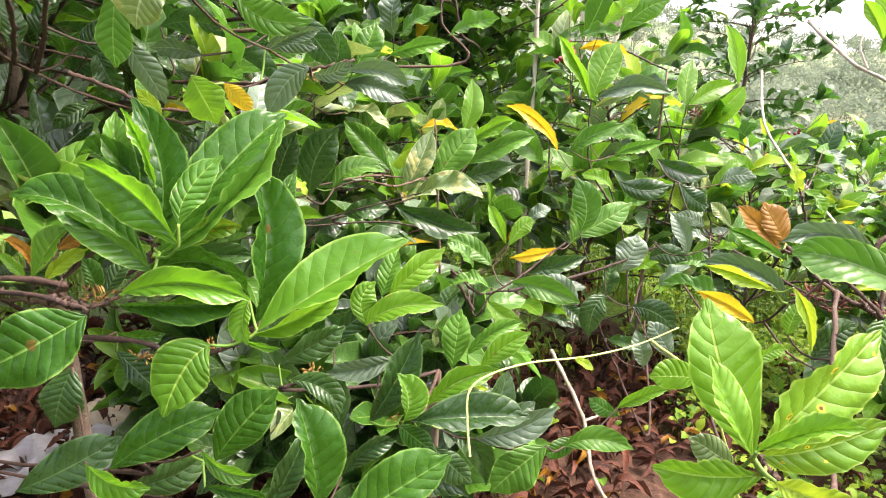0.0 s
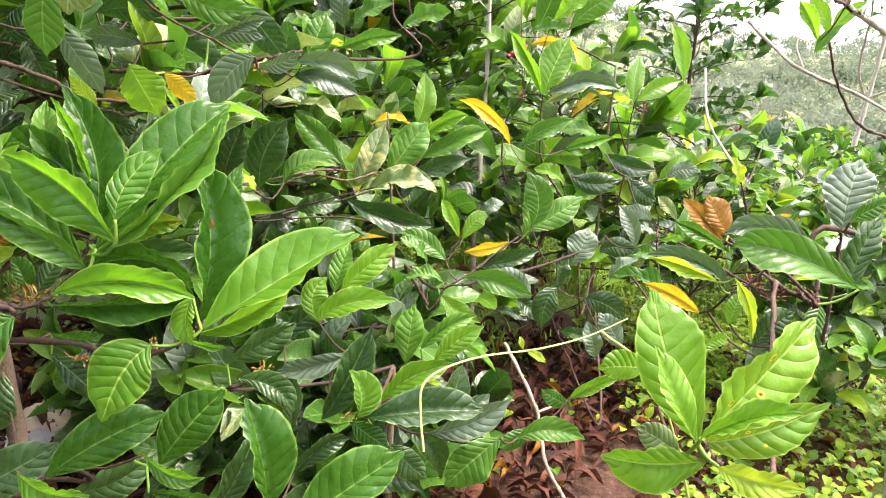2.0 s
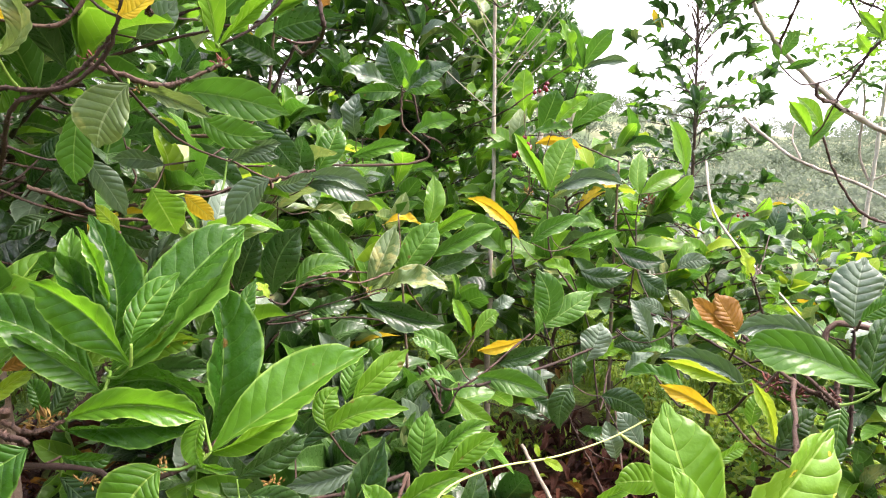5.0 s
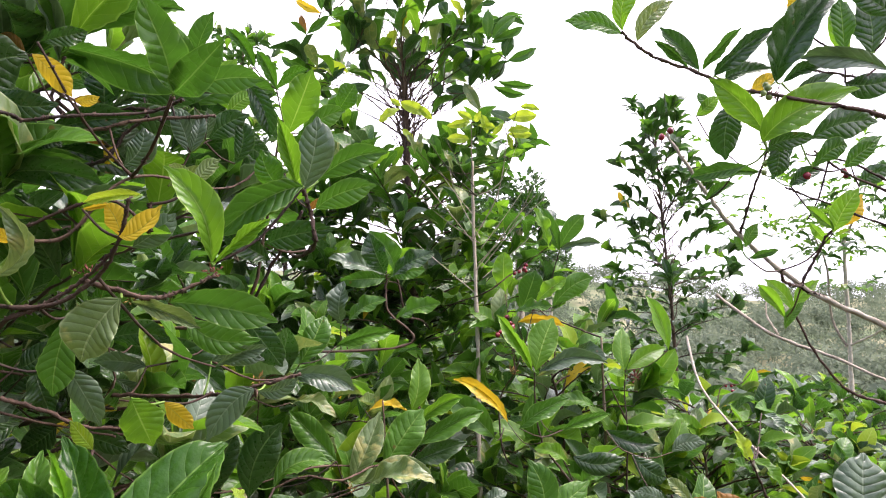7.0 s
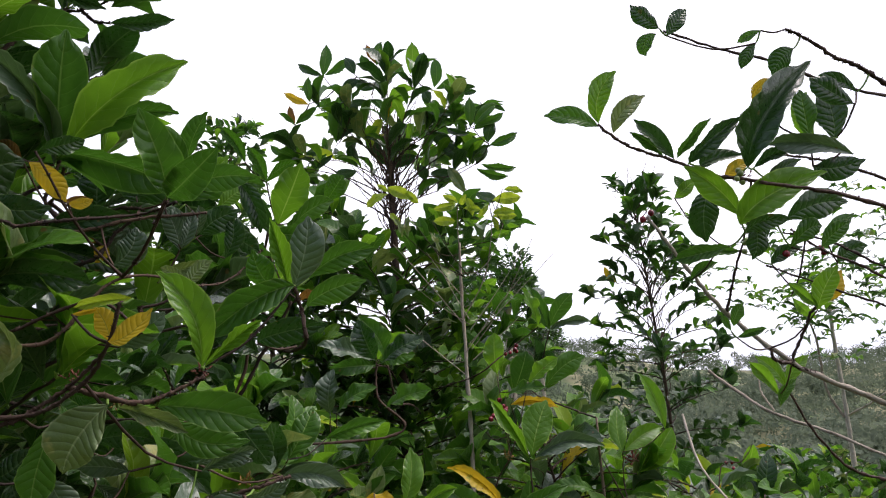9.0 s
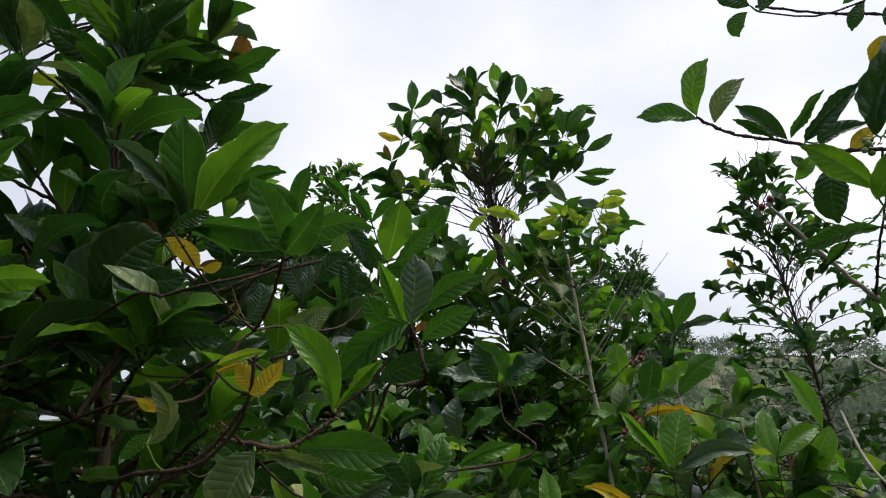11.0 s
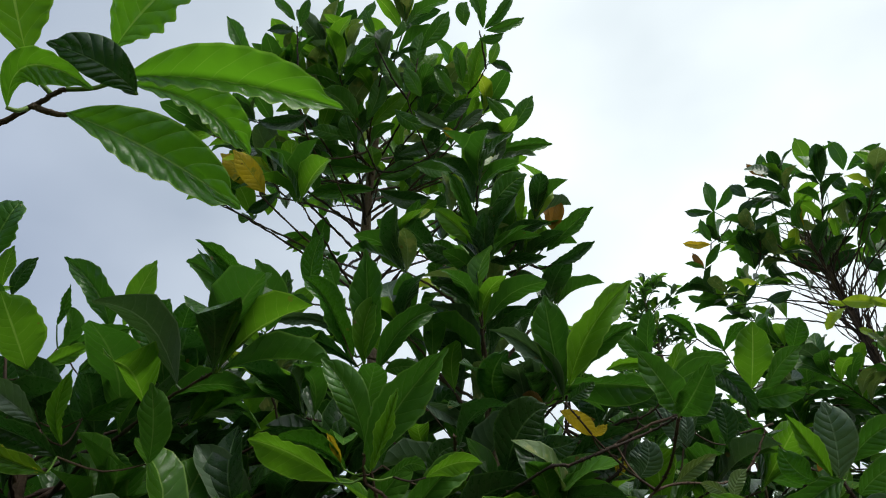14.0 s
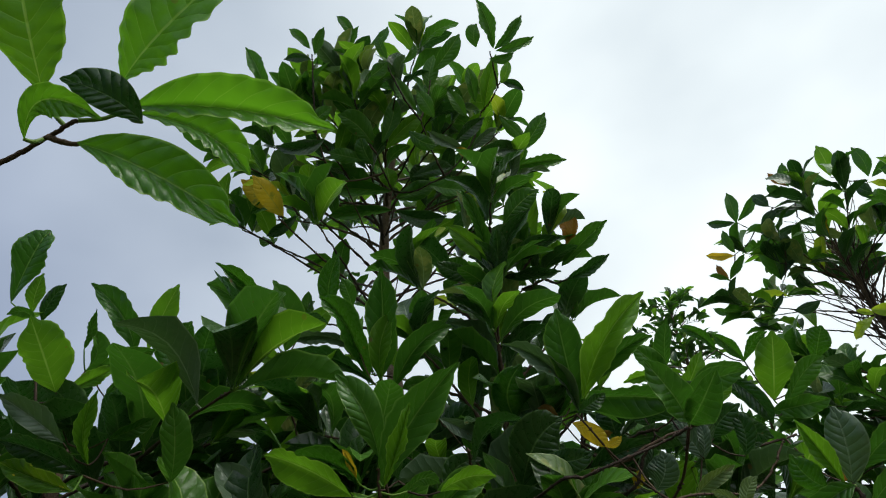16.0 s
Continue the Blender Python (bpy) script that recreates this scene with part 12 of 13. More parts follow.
bent_leaf(b, (-0.822, 0.836, 3.362), (-0.816, 0.804, 3.395), (-0.813, 0.786, 3.437), (-0.016, -0.008, -0.005), (0.016, 0.002, -0.004), "mid")
bent_leaf(b, (-0.797, 0.883, 3.357), (-0.755, 0.891, 3.378), (-0.738, 0.885, 3.411), (-0.006, -0.011, 0.002), (0.009, 0.012, -0.006), "mid")
bent_leaf(b, (-0.900, 0.830, 3.344), (-0.873, 0.837, 3.347), (-0.832, 0.848, 3.370), (-0.003, -0.018, 0.020), (0.003, 0.018, -0.020), "mid")
b = stem_part("branch", tall_tree, [(-0.840, 1.248, 3.198), (-0.801, 1.333, 3.164), (-0.761, 1.417, 3.174)], 0.0040, 0.0020, TWIG, 5, 0.3, 676)
bent_leaf(b, (-0.714, 1.413, 3.204), (-0.630, 1.416, 3.256), (-0.571, 1.423, 3.318), (-0.014, -0.026, 0.020), (0.013, 0.021, -0.019), "mid")
bent_leaf(b, (-0.789, 1.407, 3.163), (-0.692, 1.470, 3.174), (-0.602, 1.575, 3.188), (0.021, -0.043, -0.008), (0.001, -0.010, -0.052), "mid")
bent_leaf(b, (-0.778, 1.430, 3.152), (-0.758, 1.477, 3.105), (-0.730, 1.530, 3.078), (0.019, -0.012, 0.001), (-0.003, -0.015, -0.021), "mid")
b = stem_part("branch", tall_tree, [(-0.780, 1.376, 3.163), (-0.804, 1.402, 3.127), (-0.827, 1.427, 3.112)], 0.0040, 0.0020, TWIG, 5, 0.3, 677)
bent_leaf(b, (-0.825, 1.424, 3.109), (-0.782, 1.450, 3.101), (-0.752, 1.489, 3.084), (0.012, -0.014, 0.001), (-0.001, -0.007, -0.019), "mid")
b = stem_part("branch", tall_tree, [(-0.659, 1.266, 3.413), (-0.614, 1.181, 3.380), (-0.569, 1.096, 3.394)], 0.0040, 0.0020, TWIG, 5, 0.3, 678)
bent_leaf(b, (-0.592, 1.048, 3.394), (-0.576, 1.021, 3.423), (-0.552, 1.017, 3.457), (-0.019, -0.021, 0.009), (0.014, 0.016, -0.007), "mid")
bent_leaf(b, (-0.555, 1.099, 3.397), (-0.528, 1.053, 3.474), (-0.529, 1.010, 3.566), (-0.013, -0.027, -0.026), (0.028, -0.003, -0.017), "mid")
bent_leaf(b, (-0.560, 1.114, 3.409), (-0.492, 1.130, 3.450), (-0.436, 1.141, 3.508), (-0.000, -0.027, -0.007), (0.012, 0.002, -0.029), "mid")
bent_leaf(b, (-0.558, 1.117, 3.402), (-0.494, 1.157, 3.402), (-0.434, 1.189, 3.428), (0.006, -0.021, 0.009), (0.003, -0.005, -0.029), "mid")
bent_leaf(b, (-0.581, 1.101, 3.368), (-0.546, 1.127, 3.360), (-0.508, 1.152, 3.378), (0.006, -0.014, 0.002), (-0.004, 0.011, -0.017), "mid")
b = stem_part("branch", tall_tree, [(-1.099, 1.064, 3.165), (-1.178, 0.996, 3.140), (-1.257, 0.928, 3.164)], 0.0040, 0.0020, TWIG, 5, 0.3, 679)
bent_leaf(b, (-1.239, 0.952, 3.135), (-1.306, 0.886, 3.128), (-1.384, 0.818, 3.156), (-0.015, 0.010, -0.037), (0.020, -0.014, 0.031), "mature")
bent_leaf(b, (-1.261, 0.893, 3.178), (-1.332, 0.830, 3.185), (-1.402, 0.780, 3.227), (0.001, -0.002, -0.036), (0.024, -0.017, 0.014), "mid")
b = stem_part("branch", tall_tree, [(-1.238, 0.945, 3.154), (-1.184, 0.859, 3.153), (-1.130, 0.773, 3.203)], 0.0040, 0.0020, TWIG, 5, 0.3, 680)
bent_leaf(b, (-1.112, 0.794, 3.171), (-1.171, 0.744, 3.143), (-1.233, 0.683, 3.161), (0.004, -0.001, -0.036), (0.021, -0.019, 0.011), "mature")
bent_leaf(b, (-1.138, 0.743, 3.222), (-1.087, 0.753, 3.236), (-1.038, 0.771, 3.258), (-0.000, -0.018, 0.022), (0.000, 0.015, -0.018), "mid")
b = stem_part("branch", tall_tree, [(-1.130, 0.773, 3.203), (-1.074, 0.721, 3.284), (-1.018, 0.670, 3.429)], 0.0040, 0.0020, TWIG, 5, 0.3, 681)
bent_leaf(b, (-1.005, 0.652, 3.430), (-1.011, 0.613, 3.464), (-1.034, 0.584, 3.505), (-0.006, -0.007, -0.018), (0.018, 0.001, 0.005), "mid")
bent_leaf(b, (-1.020, 0.683, 3.438), (-0.986, 0.672, 3.475), (-0.950, 0.669, 3.512), (-0.006, -0.016, -0.001), (0.014, 0.011, -0.012), "mid")
bent_leaf(b, (-1.038, 0.682, 3.431), (-1.072, 0.649, 3.443), (-1.113, 0.621, 3.448), (-0.003, 0.001, -0.020), (0.011, -0.007, 0.012), "mature")
b = stem_part("branch", tall_tree, [(-1.235, 0.901, 3.513), (-1.147, 0.921, 3.601), (-1.059, 0.940, 3.763)], 0.0040, 0.0020, TWIG, 5, 0.3, 682)
bent_leaf(b, (-1.063, 0.923, 3.792), (-1.064, 0.880, 3.837), (-1.078, 0.844, 3.877), (-0.012, -0.009, -0.015), (0.020, 0.007, 0.010), "mid")
bent_leaf(b, (-1.081, 0.924, 3.743), (-1.055, 0.906, 3.774), (-1.019, 0.910, 3.815), (0.001, -0.016, -0.008), (0.014, 0.005, -0.017), "mid")
bent_leaf(b, (-1.039, 0.981, 3.767), (-0.988, 1.005, 3.795), (-0.953, 1.011, 3.839), (-0.007, -0.015, 0.013), (0.009, 0.011, -0.017), "mid")
b = stem_part("branch", tall_tree, [(-1.257, 0.928, 3.164), (-1.334, 0.878, 3.096), (-1.412, 0.828, 3.076)], 0.0040, 0.0020, TWIG, 5, 0.3, 683)
bent_leaf(b, (-1.390, 0.825, 3.096), (-1.439, 0.790, 3.087), (-1.507, 0.769, 3.073), (0.011, 0.004, -0.027), (0.013, -0.020, 0.004), "mid")
bent_leaf(b, (-1.425, 0.827, 3.049), (-1.435, 0.765, 3.112), (-1.481, 0.707, 3.187), (-0.038, -0.011, -0.021), (0.033, 0.010, 0.018), "yellow")
b = stem_part("branch", tall_tree, [(-1.374, 0.853, 3.080), (-1.355, 0.870, 3.029), (-1.336, 0.888, 3.000)], 0.0040, 0.0020, TWIG, 5, 0.3, 684)
bent_leaf(b, (-1.324, 0.915, 2.984), (-1.305, 0.899, 3.017), (-1.308, 0.873, 3.059), (-0.020, -0.011, -0.004), (0.018, 0.010, 0.004), "mid")
bent_leaf(b, (-1.345, 0.857, 3.013), (-1.398, 0.833, 2.980), (-1.461, 0.812, 2.967), (0.007, 0.013, -0.021), (0.009, -0.020, 0.003), "mature")
b = stem_part("branch", side_tree, [(-0.769, 1.111, 2.437), (-0.733, 1.145, 2.460), (-0.698, 1.178, 2.511)], 0.0040, 0.0020, TWIG, 5, 0.3, 685)
bent_leaf(b, (-0.698, 1.178, 2.512), (-0.662, 1.213, 2.497), (-0.642, 1.261, 2.476), (0.014, -0.004, 0.014), (-0.016, 0.003, -0.018), "mature")
b = stem_part("branch", side_tree, [(-0.783, 1.117, 2.346), (-0.758, 1.064, 2.373), (-0.733, 1.011, 2.436)], 0.0040, 0.0020, TWIG, 5, 0.3, 686)
bent_leaf(b, (-0.722, 0.994, 2.426), (-0.741, 0.953, 2.445), (-0.778, 0.928, 2.463), (-0.012, 0.002, -0.014), (0.015, -0.003, 0.017), "mature")
b = stem_part("branch", side_tree, [(-0.733, 1.011, 2.436), (-0.709, 1.013, 2.462), (-0.684, 1.015, 2.509)], 0.0040, 0.0020, TWIG, 5, 0.3, 687)
bent_leaf(b, (-0.695, 1.019, 2.533), (-0.666, 0.968, 2.631), (-0.673, 0.916, 2.732), (-0.002, -0.036, -0.024), (0.032, -0.018, -0.018), "mid")
bent_leaf(b, (-0.669, 0.998, 2.512), (-0.681, 0.930, 2.561), (-0.714, 0.878, 2.612), (-0.018, -0.012, -0.022), (0.028, -0.009, 0.005), "young")
bent_leaf(b, (-0.668, 1.013, 2.504), (-0.596, 0.991, 2.563), (-0.522, 1.002, 2.616), (-0.001, -0.037, -0.001), (0.020, -0.010, -0.025), "mature")
bent_leaf(b, (-0.669, 1.038, 2.514), (-0.583, 1.065, 2.548), (-0.509, 1.118, 2.566), (0.011, -0.034, 0.005), (0.010, -0.008, -0.031), "mature")
bent_leaf(b, (-0.707, 1.013, 2.523), (-0.692, 0.991, 2.569), (-0.665, 0.986, 2.614), (-0.017, -0.016, 0.005), (0.016, 0.016, -0.005), "mature")
bent_leaf(b, (-0.680, 1.047, 2.495), (-0.608, 1.093, 2.487), (-0.546, 1.142, 2.484), (0.015, -0.027, 0.002), (0.005, -0.013, -0.025), "mature")
bent_leaf(b, (-0.711, 0.992, 2.496), (-0.750, 0.935, 2.508), (-0.775, 0.893, 2.537), (-0.019, 0.002, -0.020), (0.016, -0.001, 0.016), "mature")
b = stem_part("branch", side_tree, [(-0.684, 1.015, 2.509), (-0.641, 0.998, 2.539), (-0.598, 0.981, 2.601)], 0.0040, 0.0020, TWIG, 5, 0.3, 688)
bent_leaf(b, (-0.602, 0.988, 2.606), (-0.549, 0.998, 2.647), (-0.497, 1.032, 2.683), (-0.007, -0.024, 0.023), (0.007, 0.022, -0.021), "mid")
b = stem_part("branch", side_tree, [(-0.698, 1.178, 2.511), (-0.635, 1.199, 2.523), (-0.573, 1.220, 2.569)], 0.0040, 0.0020, TWIG, 5, 0.3, 689)
bent_leaf(b, (-0.550, 1.218, 2.592), (-0.513, 1.212, 2.635), (-0.495, 1.209, 2.679), (-0.009, -0.016, 0.002), (0.013, 0.004, -0.009), "brown")
bent_leaf(b, (-0.580, 1.224, 2.549), (-0.498, 1.225, 2.588), (-0.416, 1.248, 2.632), (-0.001, -0.038, 0.009), (0.014, -0.009, -0.029), "mid")
bent_leaf(b, (-0.580, 1.201, 2.554), (-0.566, 1.158, 2.599), (-0.548, 1.136, 2.655), (-0.013, -0.021, -0.007), (0.020, 0.014, 0.001), "young")
b = stem_part("branch", side_tree, [(-0.634, 1.199, 2.524), (-0.594, 1.187, 2.486), (-0.553, 1.174, 2.472)], 0.0040, 0.0020, TWIG, 5, 0.3, 690)
bent_leaf(b, (-0.552, 1.171, 2.471), (-0.488, 1.189, 2.482), (-0.428, 1.212, 2.507), (0.006, -0.027, 0.004), (0.006, -0.005, -0.022), "mature")


# ---- leaf litter, grass, scrub and far woods ----
def litter():
    rng = random.Random(31)
    root = tagged(thing("leaf_litter", (0, 0, 0), "brown curled dead leaves covering the soil", "leaf litter"), kind="stuff")
    items = []
    while len(items) < 5200:
        x, y = rng.uniform(-2.6, 2.4), rng.uniform(0.4, 3.0 if rng.random() < 0.9 else 3.9)
        if x > 1.15 and rng.random() < 0.75:
            continue
        if noise.noise((x * 0.8, y * 0.8, 9)) < -0.25 - 0.12 * (3 - y):
            continue
        z = ground_height(x, y) + rng.uniform(0.005, 0.06)
        way = (rng.uniform(-1, 1), rng.uniform(-1, 1), rng.uniform(-0.25, 0.35))
        L = rng.uniform(0.06, 0.14)
        m = aim((x, y, z), way, (rng.uniform(-0.7, 0.7), rng.uniform(-0.7, 0.7), 1)) @ Matrix.Diagonal((L * rng.uniform(0.5, 0.9), L, L * rng.uniform(1, 2.2), 1))
        items.append((m, "litter" if rng.random() < 0.94 else "brown", rng.choice(list(CHEAP))))
    joined_leaves("dead_leaves", root, items, CHEAP_GEO)


litter()


def ground_cover():
    """Weeds beyond the litter, and nearer where the plot opens to the sun."""
    rng = random.Random(35)
    root = tagged(thing("ground_cover", (0, 0, 0), "low mat of small lime-green weeds", "weeds"), kind="stuff")
    items = []
    while len(items) < 8200:
        x, y = rng.uniform(-1.8, 3.2), rng.uniform(2.75 if rng.random() < 0.95 else 1.7, 5.2)
        if len(items) > 5200:
            x, y = rng.uniform(0.95, 2.6), rng.uniform(1.6, 3.2)
            if x < 1.05 + 0.35 * noise.noise((x * 2, y * 2, 4)):
                continue
        elif noise.noise((x * 0.8, y * 0.8, 9)) > 0.12 + 0.1 * (y - 2.5):
            continue
        z = ground_height(x, y) + rng.uniform(0.01, 0.10)
        L = rng.uniform(0.03, 0.06)
        m = aim((x, y, z), (rng.uniform(-1, 1), rng.uniform(-1, 1), rng.uniform(0, 0.5)), (0, 0, 1)) @ Matrix.Diagonal((L * 1.7, L, L, 1))
        items.append((m, rng.choice(["lime", "lime", "young"]), rng.choice(list(CHEAP))))
    joined_leaves("weed_leaves", root, items, TINY_GEO)


ground_cover()


def blades(name, label, count, area, height, mat, seed, mask):
    rng = random.Random(seed)
    vs, fs = [], []
    x0, x1, y0, y1 = area
    n = 0
    while n < count:
        cx, cy = rng.uniform(x0, x1), rng.uniform(y0, y1)
        if noise.noise((cx * 0.8, cy * 0.8, 9)) > mask:
            n += 1 if rng.random() < 0.02 else 0
            continue
        for _ in range(14):
            x, y = cx + rng.gauss(0, 0.05), cy + rng.gauss(0, 0.05)
            z = ground_height(x, y) - 0.01
            a, h = rng.uniform(0, 6.28), height * rng.uniform(0.4, 1.2)
            b = rng.uniform(0.1, 0.9) * h
            w = rng.uniform(0.003, 0.008)
            dx, dy = math.cos(a), math.sin(a)
            k = len(vs)
            vs += [(x - dy * w, y + dx * w, z), (x + dy * w, y - dx * w, z),
                   (x + dx * b * 0.4 + dy * w * 0.8, y + dy * b * 0.4 - dx * w * 0.8, z + h * 0.65), (x + dx * b * 0.4 - dy * w * 0.8, y + dy * b * 0.4 + dx * w * 0.8, z + h * 0.65),
                   (x + dx * b, y + dy * b, z + h)]
            fs += [(k, k + 1, k + 2, k + 3), (k + 3, k + 2, k + 4)]
            n += 1
    o = new(name, mesh_from(name, vs, fs, [mat]))
    return tagged(o, label, "grass", kind="stuff")


blades("grass", "tufts of bright green grass between the bushes", 36000, (-3.5, 5.0, 2.7, 8.0), 0.13, GRASS, 41, 0.30)


def clumps(name, label, places, mat, seed, category):
    """Many far plants in one mesh: irregular crowns of small leaf-like faces, on thin stems."""
    rng = np.random.default_rng(seed)
    V, F, n = [], [], 0
    for x, y, z, h, w, faces, size in places:
        lobes = rng.integers(3, 7)
        cen = np.c_[rng.normal(0, w * 0.32, lobes), rng.normal(0, w * 0.32, lobes), h * rng.uniform(0.4, 0.92, lobes)]
        rad = rng.uniform(0.22, 0.42, lobes) * w
        pick = rng.integers(0, lobes, faces)
        d = rng.normal(size=(faces, 3))
        d /= np.linalg.norm(d, axis=1)[:, None]
        p = cen[pick] + d * (rad[pick] * rng.uniform(0.55, 1.1, faces))[:, None] * np.array([1, 1, 0.8])
        p[:, 2] = np.maximum(p[:, 2], 0.05 * h)
        a = rng.normal(size=(faces, 3))
        a /= np.linalg.norm(a, axis=1)[:, None]
        b = np.cross(a, d)
        b /= np.linalg.norm(b, axis=1)[:, None] + 1e-6
        s = (size * rng.uniform(0.6, 1.5, faces))[:, None]
        q = np.stack([p - a * s, p - b * s * 0.55 + a * s * 0.2, p + a * s, p + b * s * 0.55], 1).reshape(-1, 3) + np.array([x, y, z])
        V.append(q)
        F.extend([(n + 4 * i, n + 4 * i + 1, n + 4 * i + 2, n + 4 * i + 3) for i in range(faces)])
        n += 4 * faces
        r = max(0.012 * h, 0.01)
        V.append(np.array([(x - r, y, z - 0.3), (x + r, y, z - 0.3), (x + r * 0.5, y, z + h * 0.8), (x - r * 0.5, y, z + h * 0.8),
                           (x, y - r, z - 0.3), (x, y + r, z - 0.3), (x, y + r * 0.5, z + h * 0.8), (x, y - r * 0.5, z + h * 0.8)]))
        F += [(n, n + 1, n + 2, n + 3), (n + 4, n + 5, n + 6, n + 7)]
        n += 8
    o = new(name, mesh_from(name, np.vstack(V).tolist(), F, [mat], smooth=False))
    return tagged(o, label, category, kind="stuff")


def scatter(seed, count, r0, r1, az0, az1, h0, h1, faces, size):
    rng = random.Random(seed)
    out = []
    for _ in range(count):
        r = r0 * (r1 / r0) ** rng.random()
        a = radians(rng.uniform(az0, az1))
        x, y = r * math.sin(a), r * math.cos(a)
        h = rng.uniform(h0, h1)
        out.append((x, y, ground_height(x, y), h, h * rng.uniform(0.7, 1.1), faces, size * h))
    return out


clumps("scrub", "green bushes and saplings down the slope", scatter(51, 620, 9, 55, -70, 75, 0.5, 1.9, 220, 0.04), SCRUB, 52, "bushes")
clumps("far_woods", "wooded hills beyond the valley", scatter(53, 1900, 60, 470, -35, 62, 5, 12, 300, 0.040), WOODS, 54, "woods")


# ---- sacking on the ground ----
def crumpled(name, label, category, centre, size, mat, seed, turn):
    nx, ny = 26, 18
    vs, fs = [], []
    for j in range(ny + 1):
        for i in range(nx + 1):
            u, v = i / nx - 0.5, j / ny - 0.5
            x, y = u * size[0] * (1 + 0.2 * noise.noise((v * 5, seed, 0))), v * size[1] * (1 + 0.25 * noise.noise((u * 5, seed, 3)))
            z = 0.07 + 0.07 * noise.noise((x * 9, y * 9, seed)) + 0.03 * abs(noise.noise((x * 24, y * 24, seed + 4)))
            z *= 1 - 0.75 * max(abs(u), abs(v)) * 1.9 * max(abs(u), abs(v))
            vs.append((x, y, max(z, 0.004)))
    for j in range(ny):
        for i in range(nx):
            q = j * (nx + 1) + i
            fs.append((q, q + 1, q + nx + 2, q + nx + 1))
    o = new(name, mesh_from(name, vs, fs, [mat]))
    o.matrix_basis = pose(centre[0], centre[1], ground_height(centre[0], centre[1]) + 0.01, 0, 0, turn)
    return tagged(o, label, category)


crumpled("plastic_sack", "crumpled dirty white plastic sack on the litter", "sack", (-1.55, 1.80), (0.70, 0.42), SACK, 3, 25)
crumpled("cardboard_scrap", "soggy beige cardboard scrap beside the white sack", "cardboard", (-1.42, 2.12), (0.26, 0.18), CARD, 8, -20)


# ---- coffee cherries ----
def cherry_mesh(mat):
    """A coffee cherry: slightly long, with the dry ring of the flower at its end."""
    rings = [(-1.0, 0.0), (-0.85, 0.5), (-0.5, 0.86), (0.0, 1.0), (0.5, 0.88), (0.82, 0.55), (0.94, 0.26), (1.05, 0.20), (1.0, 0.0)]
    vs, fs, k = [], [], 8
    for z, r in rings:
        for i in range(k):
            a = 2 * math.pi * i / k
            vs.append((r * math.cos(a), r * math.sin(a), z * 1.12))
    for j in range(len(rings) - 1):
        for i in range(k):
            fs.append((j * k + i, j * k + (i + 1) % k, (j + 1) * k + (i + 1) % k, (j + 1) * k + i))
    return mesh_from("cherry", vs, fs, [mat])


RIPE, UNRIPE = cherry_mesh(CHERRY), cherry_mesh(GREEN_CHERRY)


def cherries(tree, centre, count, size, mesh, spread, seed):
    rng = random.Random(seed)
    inv = world_of(tree).inverted()
    for _ in range(count):
        p = Vector(centre) + Vector((rng.gauss(0, 1), rng.gauss(0, 1), rng.gauss(0, 0.7))) * spread
        s = size * rng.uniform(0.85, 1.1)
        m = Matrix.Translation(p) @ Euler((rng.uniform(-1, 1), rng.uniform(-1, 1), rng.uniform(0, 6))).to_matrix().to_4x4() @ Matrix.Diagonal((s, s, s, 1))
        child("cherry", mesh, tree, local=inv @ m)


cherries(berry_bush, (0.428, 2.416, 1.543), 10, 0.010, RIPE, 0.020, 70)
cherries(berry_bush, (0.456, 2.412, 1.569), 4, 0.010, RIPE, 0.014, 71)
cherries(overhead_tree, (0.642, 1.271, 2.008), 1, 0.0075, RIPE, 0.001, 72)
cherries(overhead_tree, (0.664, 1.268, 2.024), 1, 0.0075, RIPE, 0.001, 73)
cherries(overhead_tree, (0.904, 1.172, 1.892), 2, 0.0075, RIPE, 0.003, 74)
cherries(overhead_tree, (0.977, 1.148, 1.894), 2, 0.006, RIPE, 0.005, 75)
cherries(overhead_tree, (0.806, 1.153, 1.917), 4, 0.0072, UNRIPE, 0.011, 77)
cherries(overhead_tree, (0.664, 0.901, 1.978), 4, 0.0055, UNRIPE, 0.008, 78)
cherries(slender_tree, (2.394, 4.375, 1.060), 8, 0.013, RIPE, 0.05, 79)
cherries(berry_bush, (0.511, 2.530, 1.800), 7, 0.009, RIPE, 0.03, 80)


# ---- dry buds and spent flowers at the nodes ----
def bud_cluster(tree, centre, radius, count, mat, seed, name="dry_bud"):
    radius *= 0.65
    rng = random.Random(seed)
    vs, fs = [], []
    org = world_of(tree).translation
    c = Vector(centre) - org
    for _ in range(count):
        d = Vector((rng.gauss(0, 1), rng.gauss(0, 1), rng.gauss(0, 1))).normalized()
        a = c + d * radius * rng.uniform(0.1, 0.4) + Vector((rng.gauss(0, 1), rng.gauss(0, 1), 0)) * radius * 0.35
        tip = a + (d + Vector((0, 0, 0.3))) * radius * rng.uniform(0.5, 1.0)
        s = d.orthogonal().normalized() * radius * 0.13
        b = d.cross(s)
        k = len(vs)
        mid = a.lerp(tip, 0.6)
        vs += [a, mid + s, mid + b, mid - s, mid - b, tip]
        for i in range(4):
            fs += [(k, k + 1 + i, k + 1 + (i + 1) % 4), (k + 5, k + 1 + (i + 1) % 4, k + 1 + i)]
    child(name, mesh_from(name, vs, fs, [mat], smooth=False), tree)


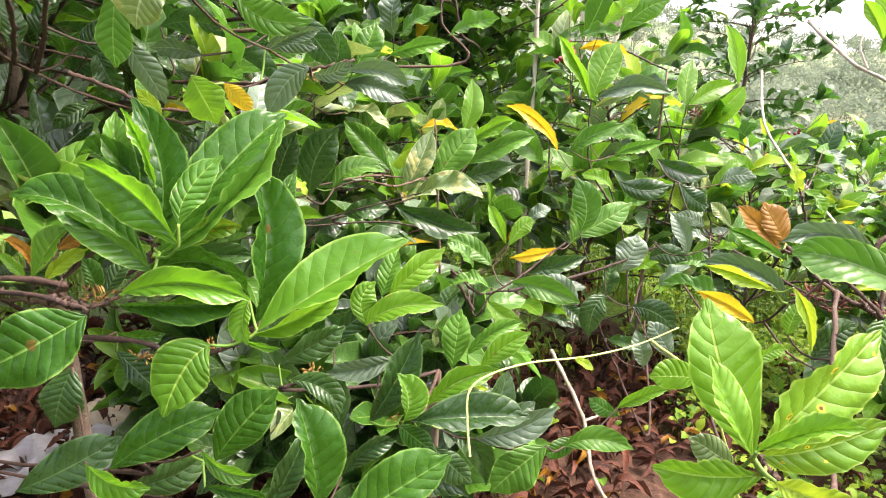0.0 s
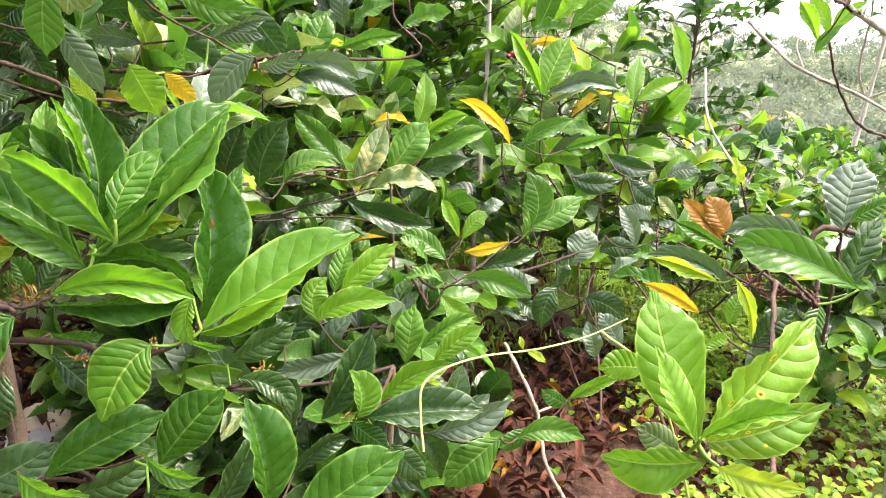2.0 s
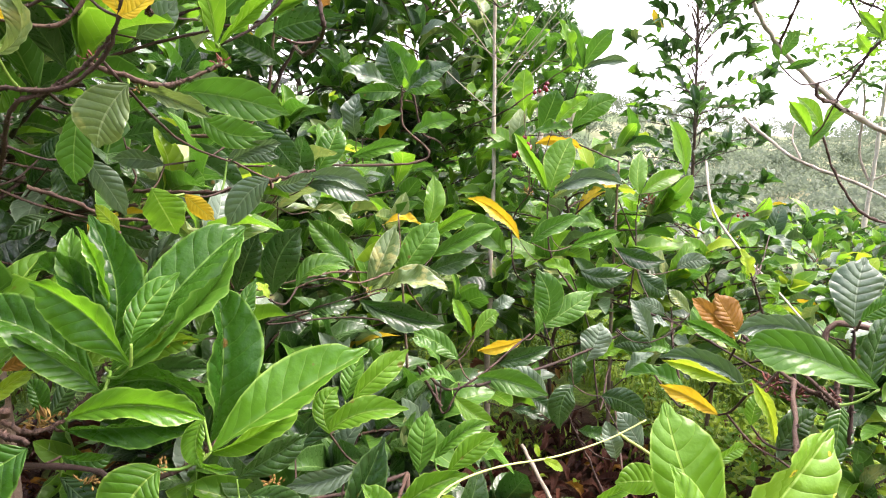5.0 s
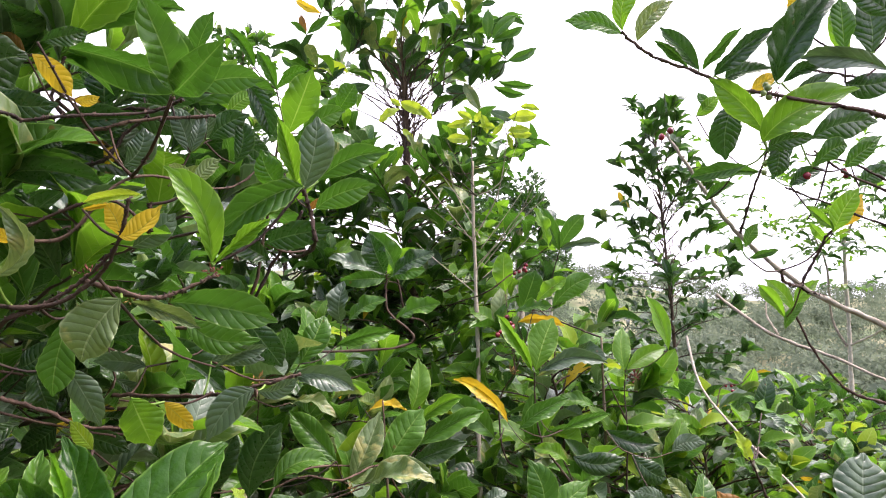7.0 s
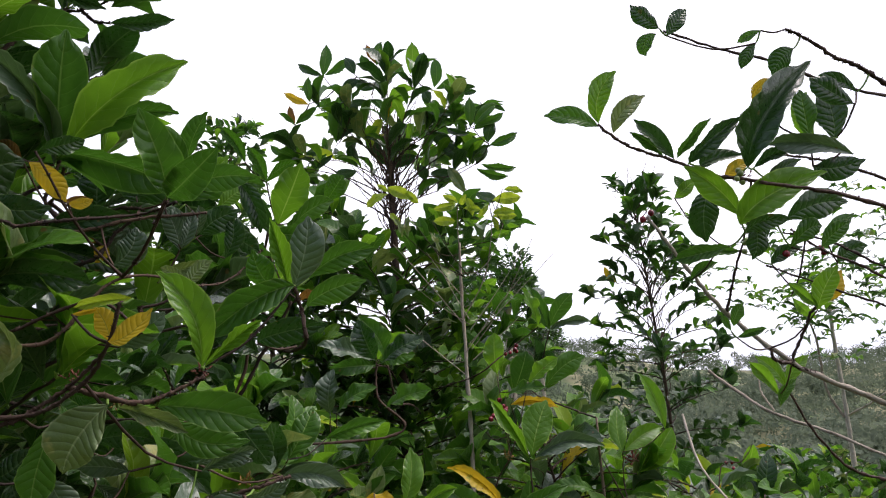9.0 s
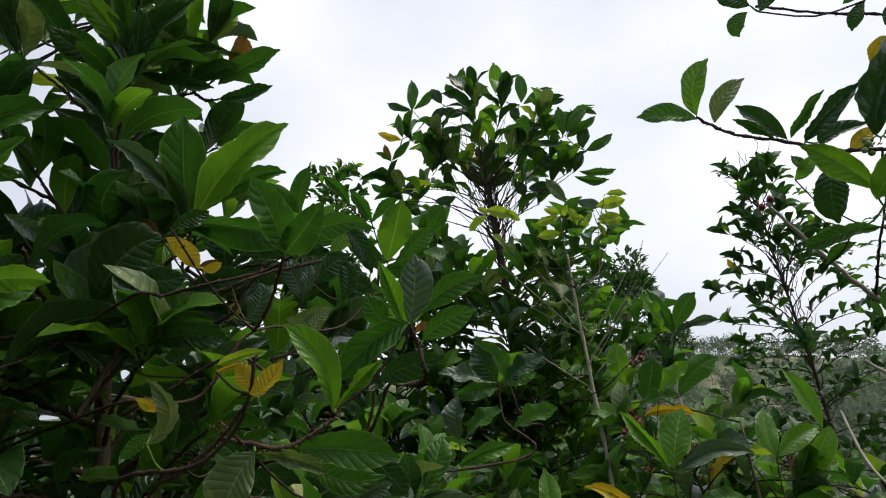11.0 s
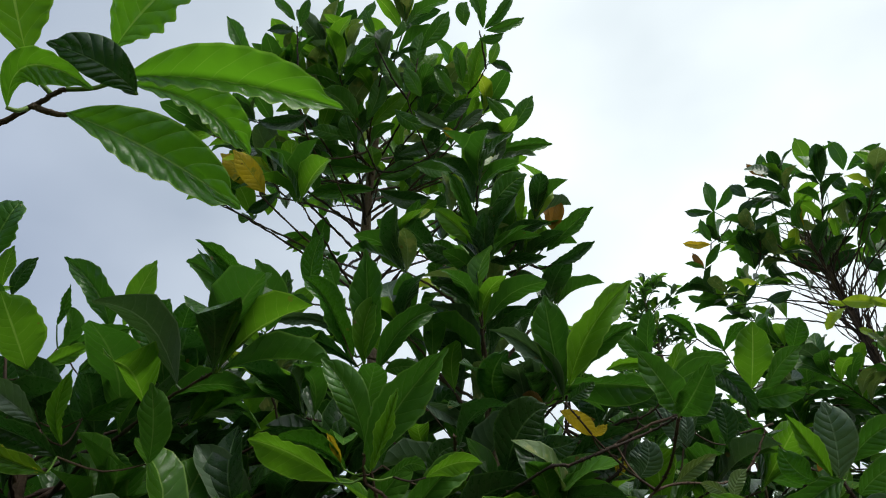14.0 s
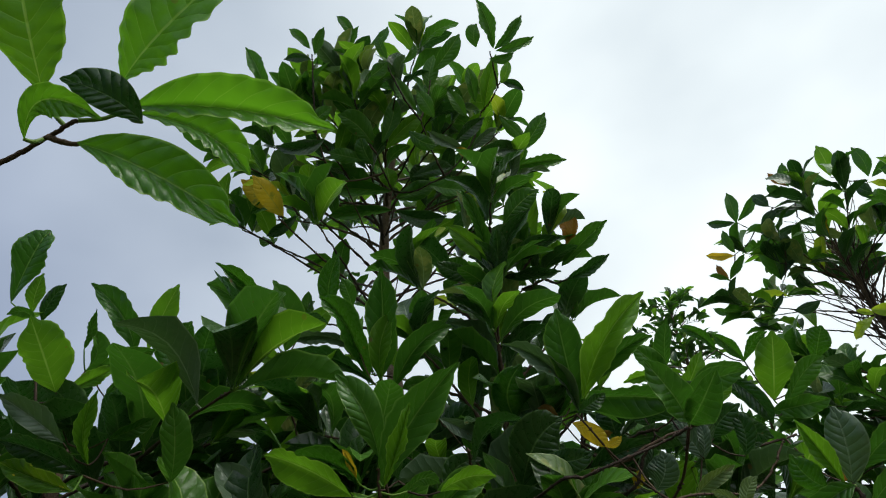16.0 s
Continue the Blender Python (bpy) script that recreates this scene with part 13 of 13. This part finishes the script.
bud_cluster(left_bush, (-0.308, 0.549, 1.292), 0.022, 26, BUD, 120, "dry_bud")
bud_cluster(left_bush, (-0.322, 0.539, 1.303), 0.014, 14, BUD, 121, "dry_bud")
bud_cluster(left_bush, (-0.228, 0.619, 1.202), 0.016, 16, BUD, 122, "dry_bud")
bud_cluster(left_bush, (-0.297, 0.587, 1.201), 0.018, 16, BUD, 123, "dry_bud")
bud_cluster(middle_bush, (-0.178, 0.893, 1.013), 0.022, 18, BUD, 124, "dry_bud")
bud_cluster(middle_bush, (-0.023, 0.821, 0.973), 0.015, 12, BUD, 125, "dry_bud")
bud_cluster(centre_bush, (-0.268, 1.355, 1.468), 0.022, 18, BUD, 126, "dry_bud")
bud_cluster(centre_bush, (-0.100, 1.644, 1.153), 0.022, 14, BUD, 127, "dry_bud")
bud_cluster(right_bush, (0.573, 0.774, 1.241), 0.026, 26, DRY_FLOWER, 128, "spent_flower")
bud_cluster(right_bush, (0.596, 0.755, 1.230), 0.026, 26, DRY_FLOWER, 129, "spent_flower")
bud_cluster(right_bush, (0.615, 0.749, 1.184), 0.022, 20, DRY_FLOWER, 130, "spent_flower")
bud_cluster(right_bush, (0.634, 0.734, 1.241), 0.02, 16, DRY_FLOWER, 131, "spent_flower")
bud_cluster(tall_tree, (-0.182, 0.768, 1.678), 0.018, 18, DRY_FLOWER, 132, "dry_bud")
bud_cluster(tall_tree, (-0.321, 0.718, 1.676), 0.016, 16, DRY_FLOWER, 133, "dry_bud")
bud_cluster(tall_tree, (-0.264, 0.704, 1.642), 0.014, 12, BUD, 134, "dry_bud")
bud_cluster(tall_tree, (-0.196, 1.042, 1.508), 0.02, 16, BUD, 135, "dry_bud")
bud_cluster(berry_bush, (0.474, 2.412, 1.377), 0.035, 16, BUD, 136, "dry_bud")
bud_cluster(berry_bush, (1.011, 2.570, 1.325), 0.05, 24, DRY_FLOWER, 137, "spent_flower")
bud_cluster(overhead_tree, (0.784, 1.076, 2.036), 0.022, 20, DRY_FLOWER, 138, "dry_bud")
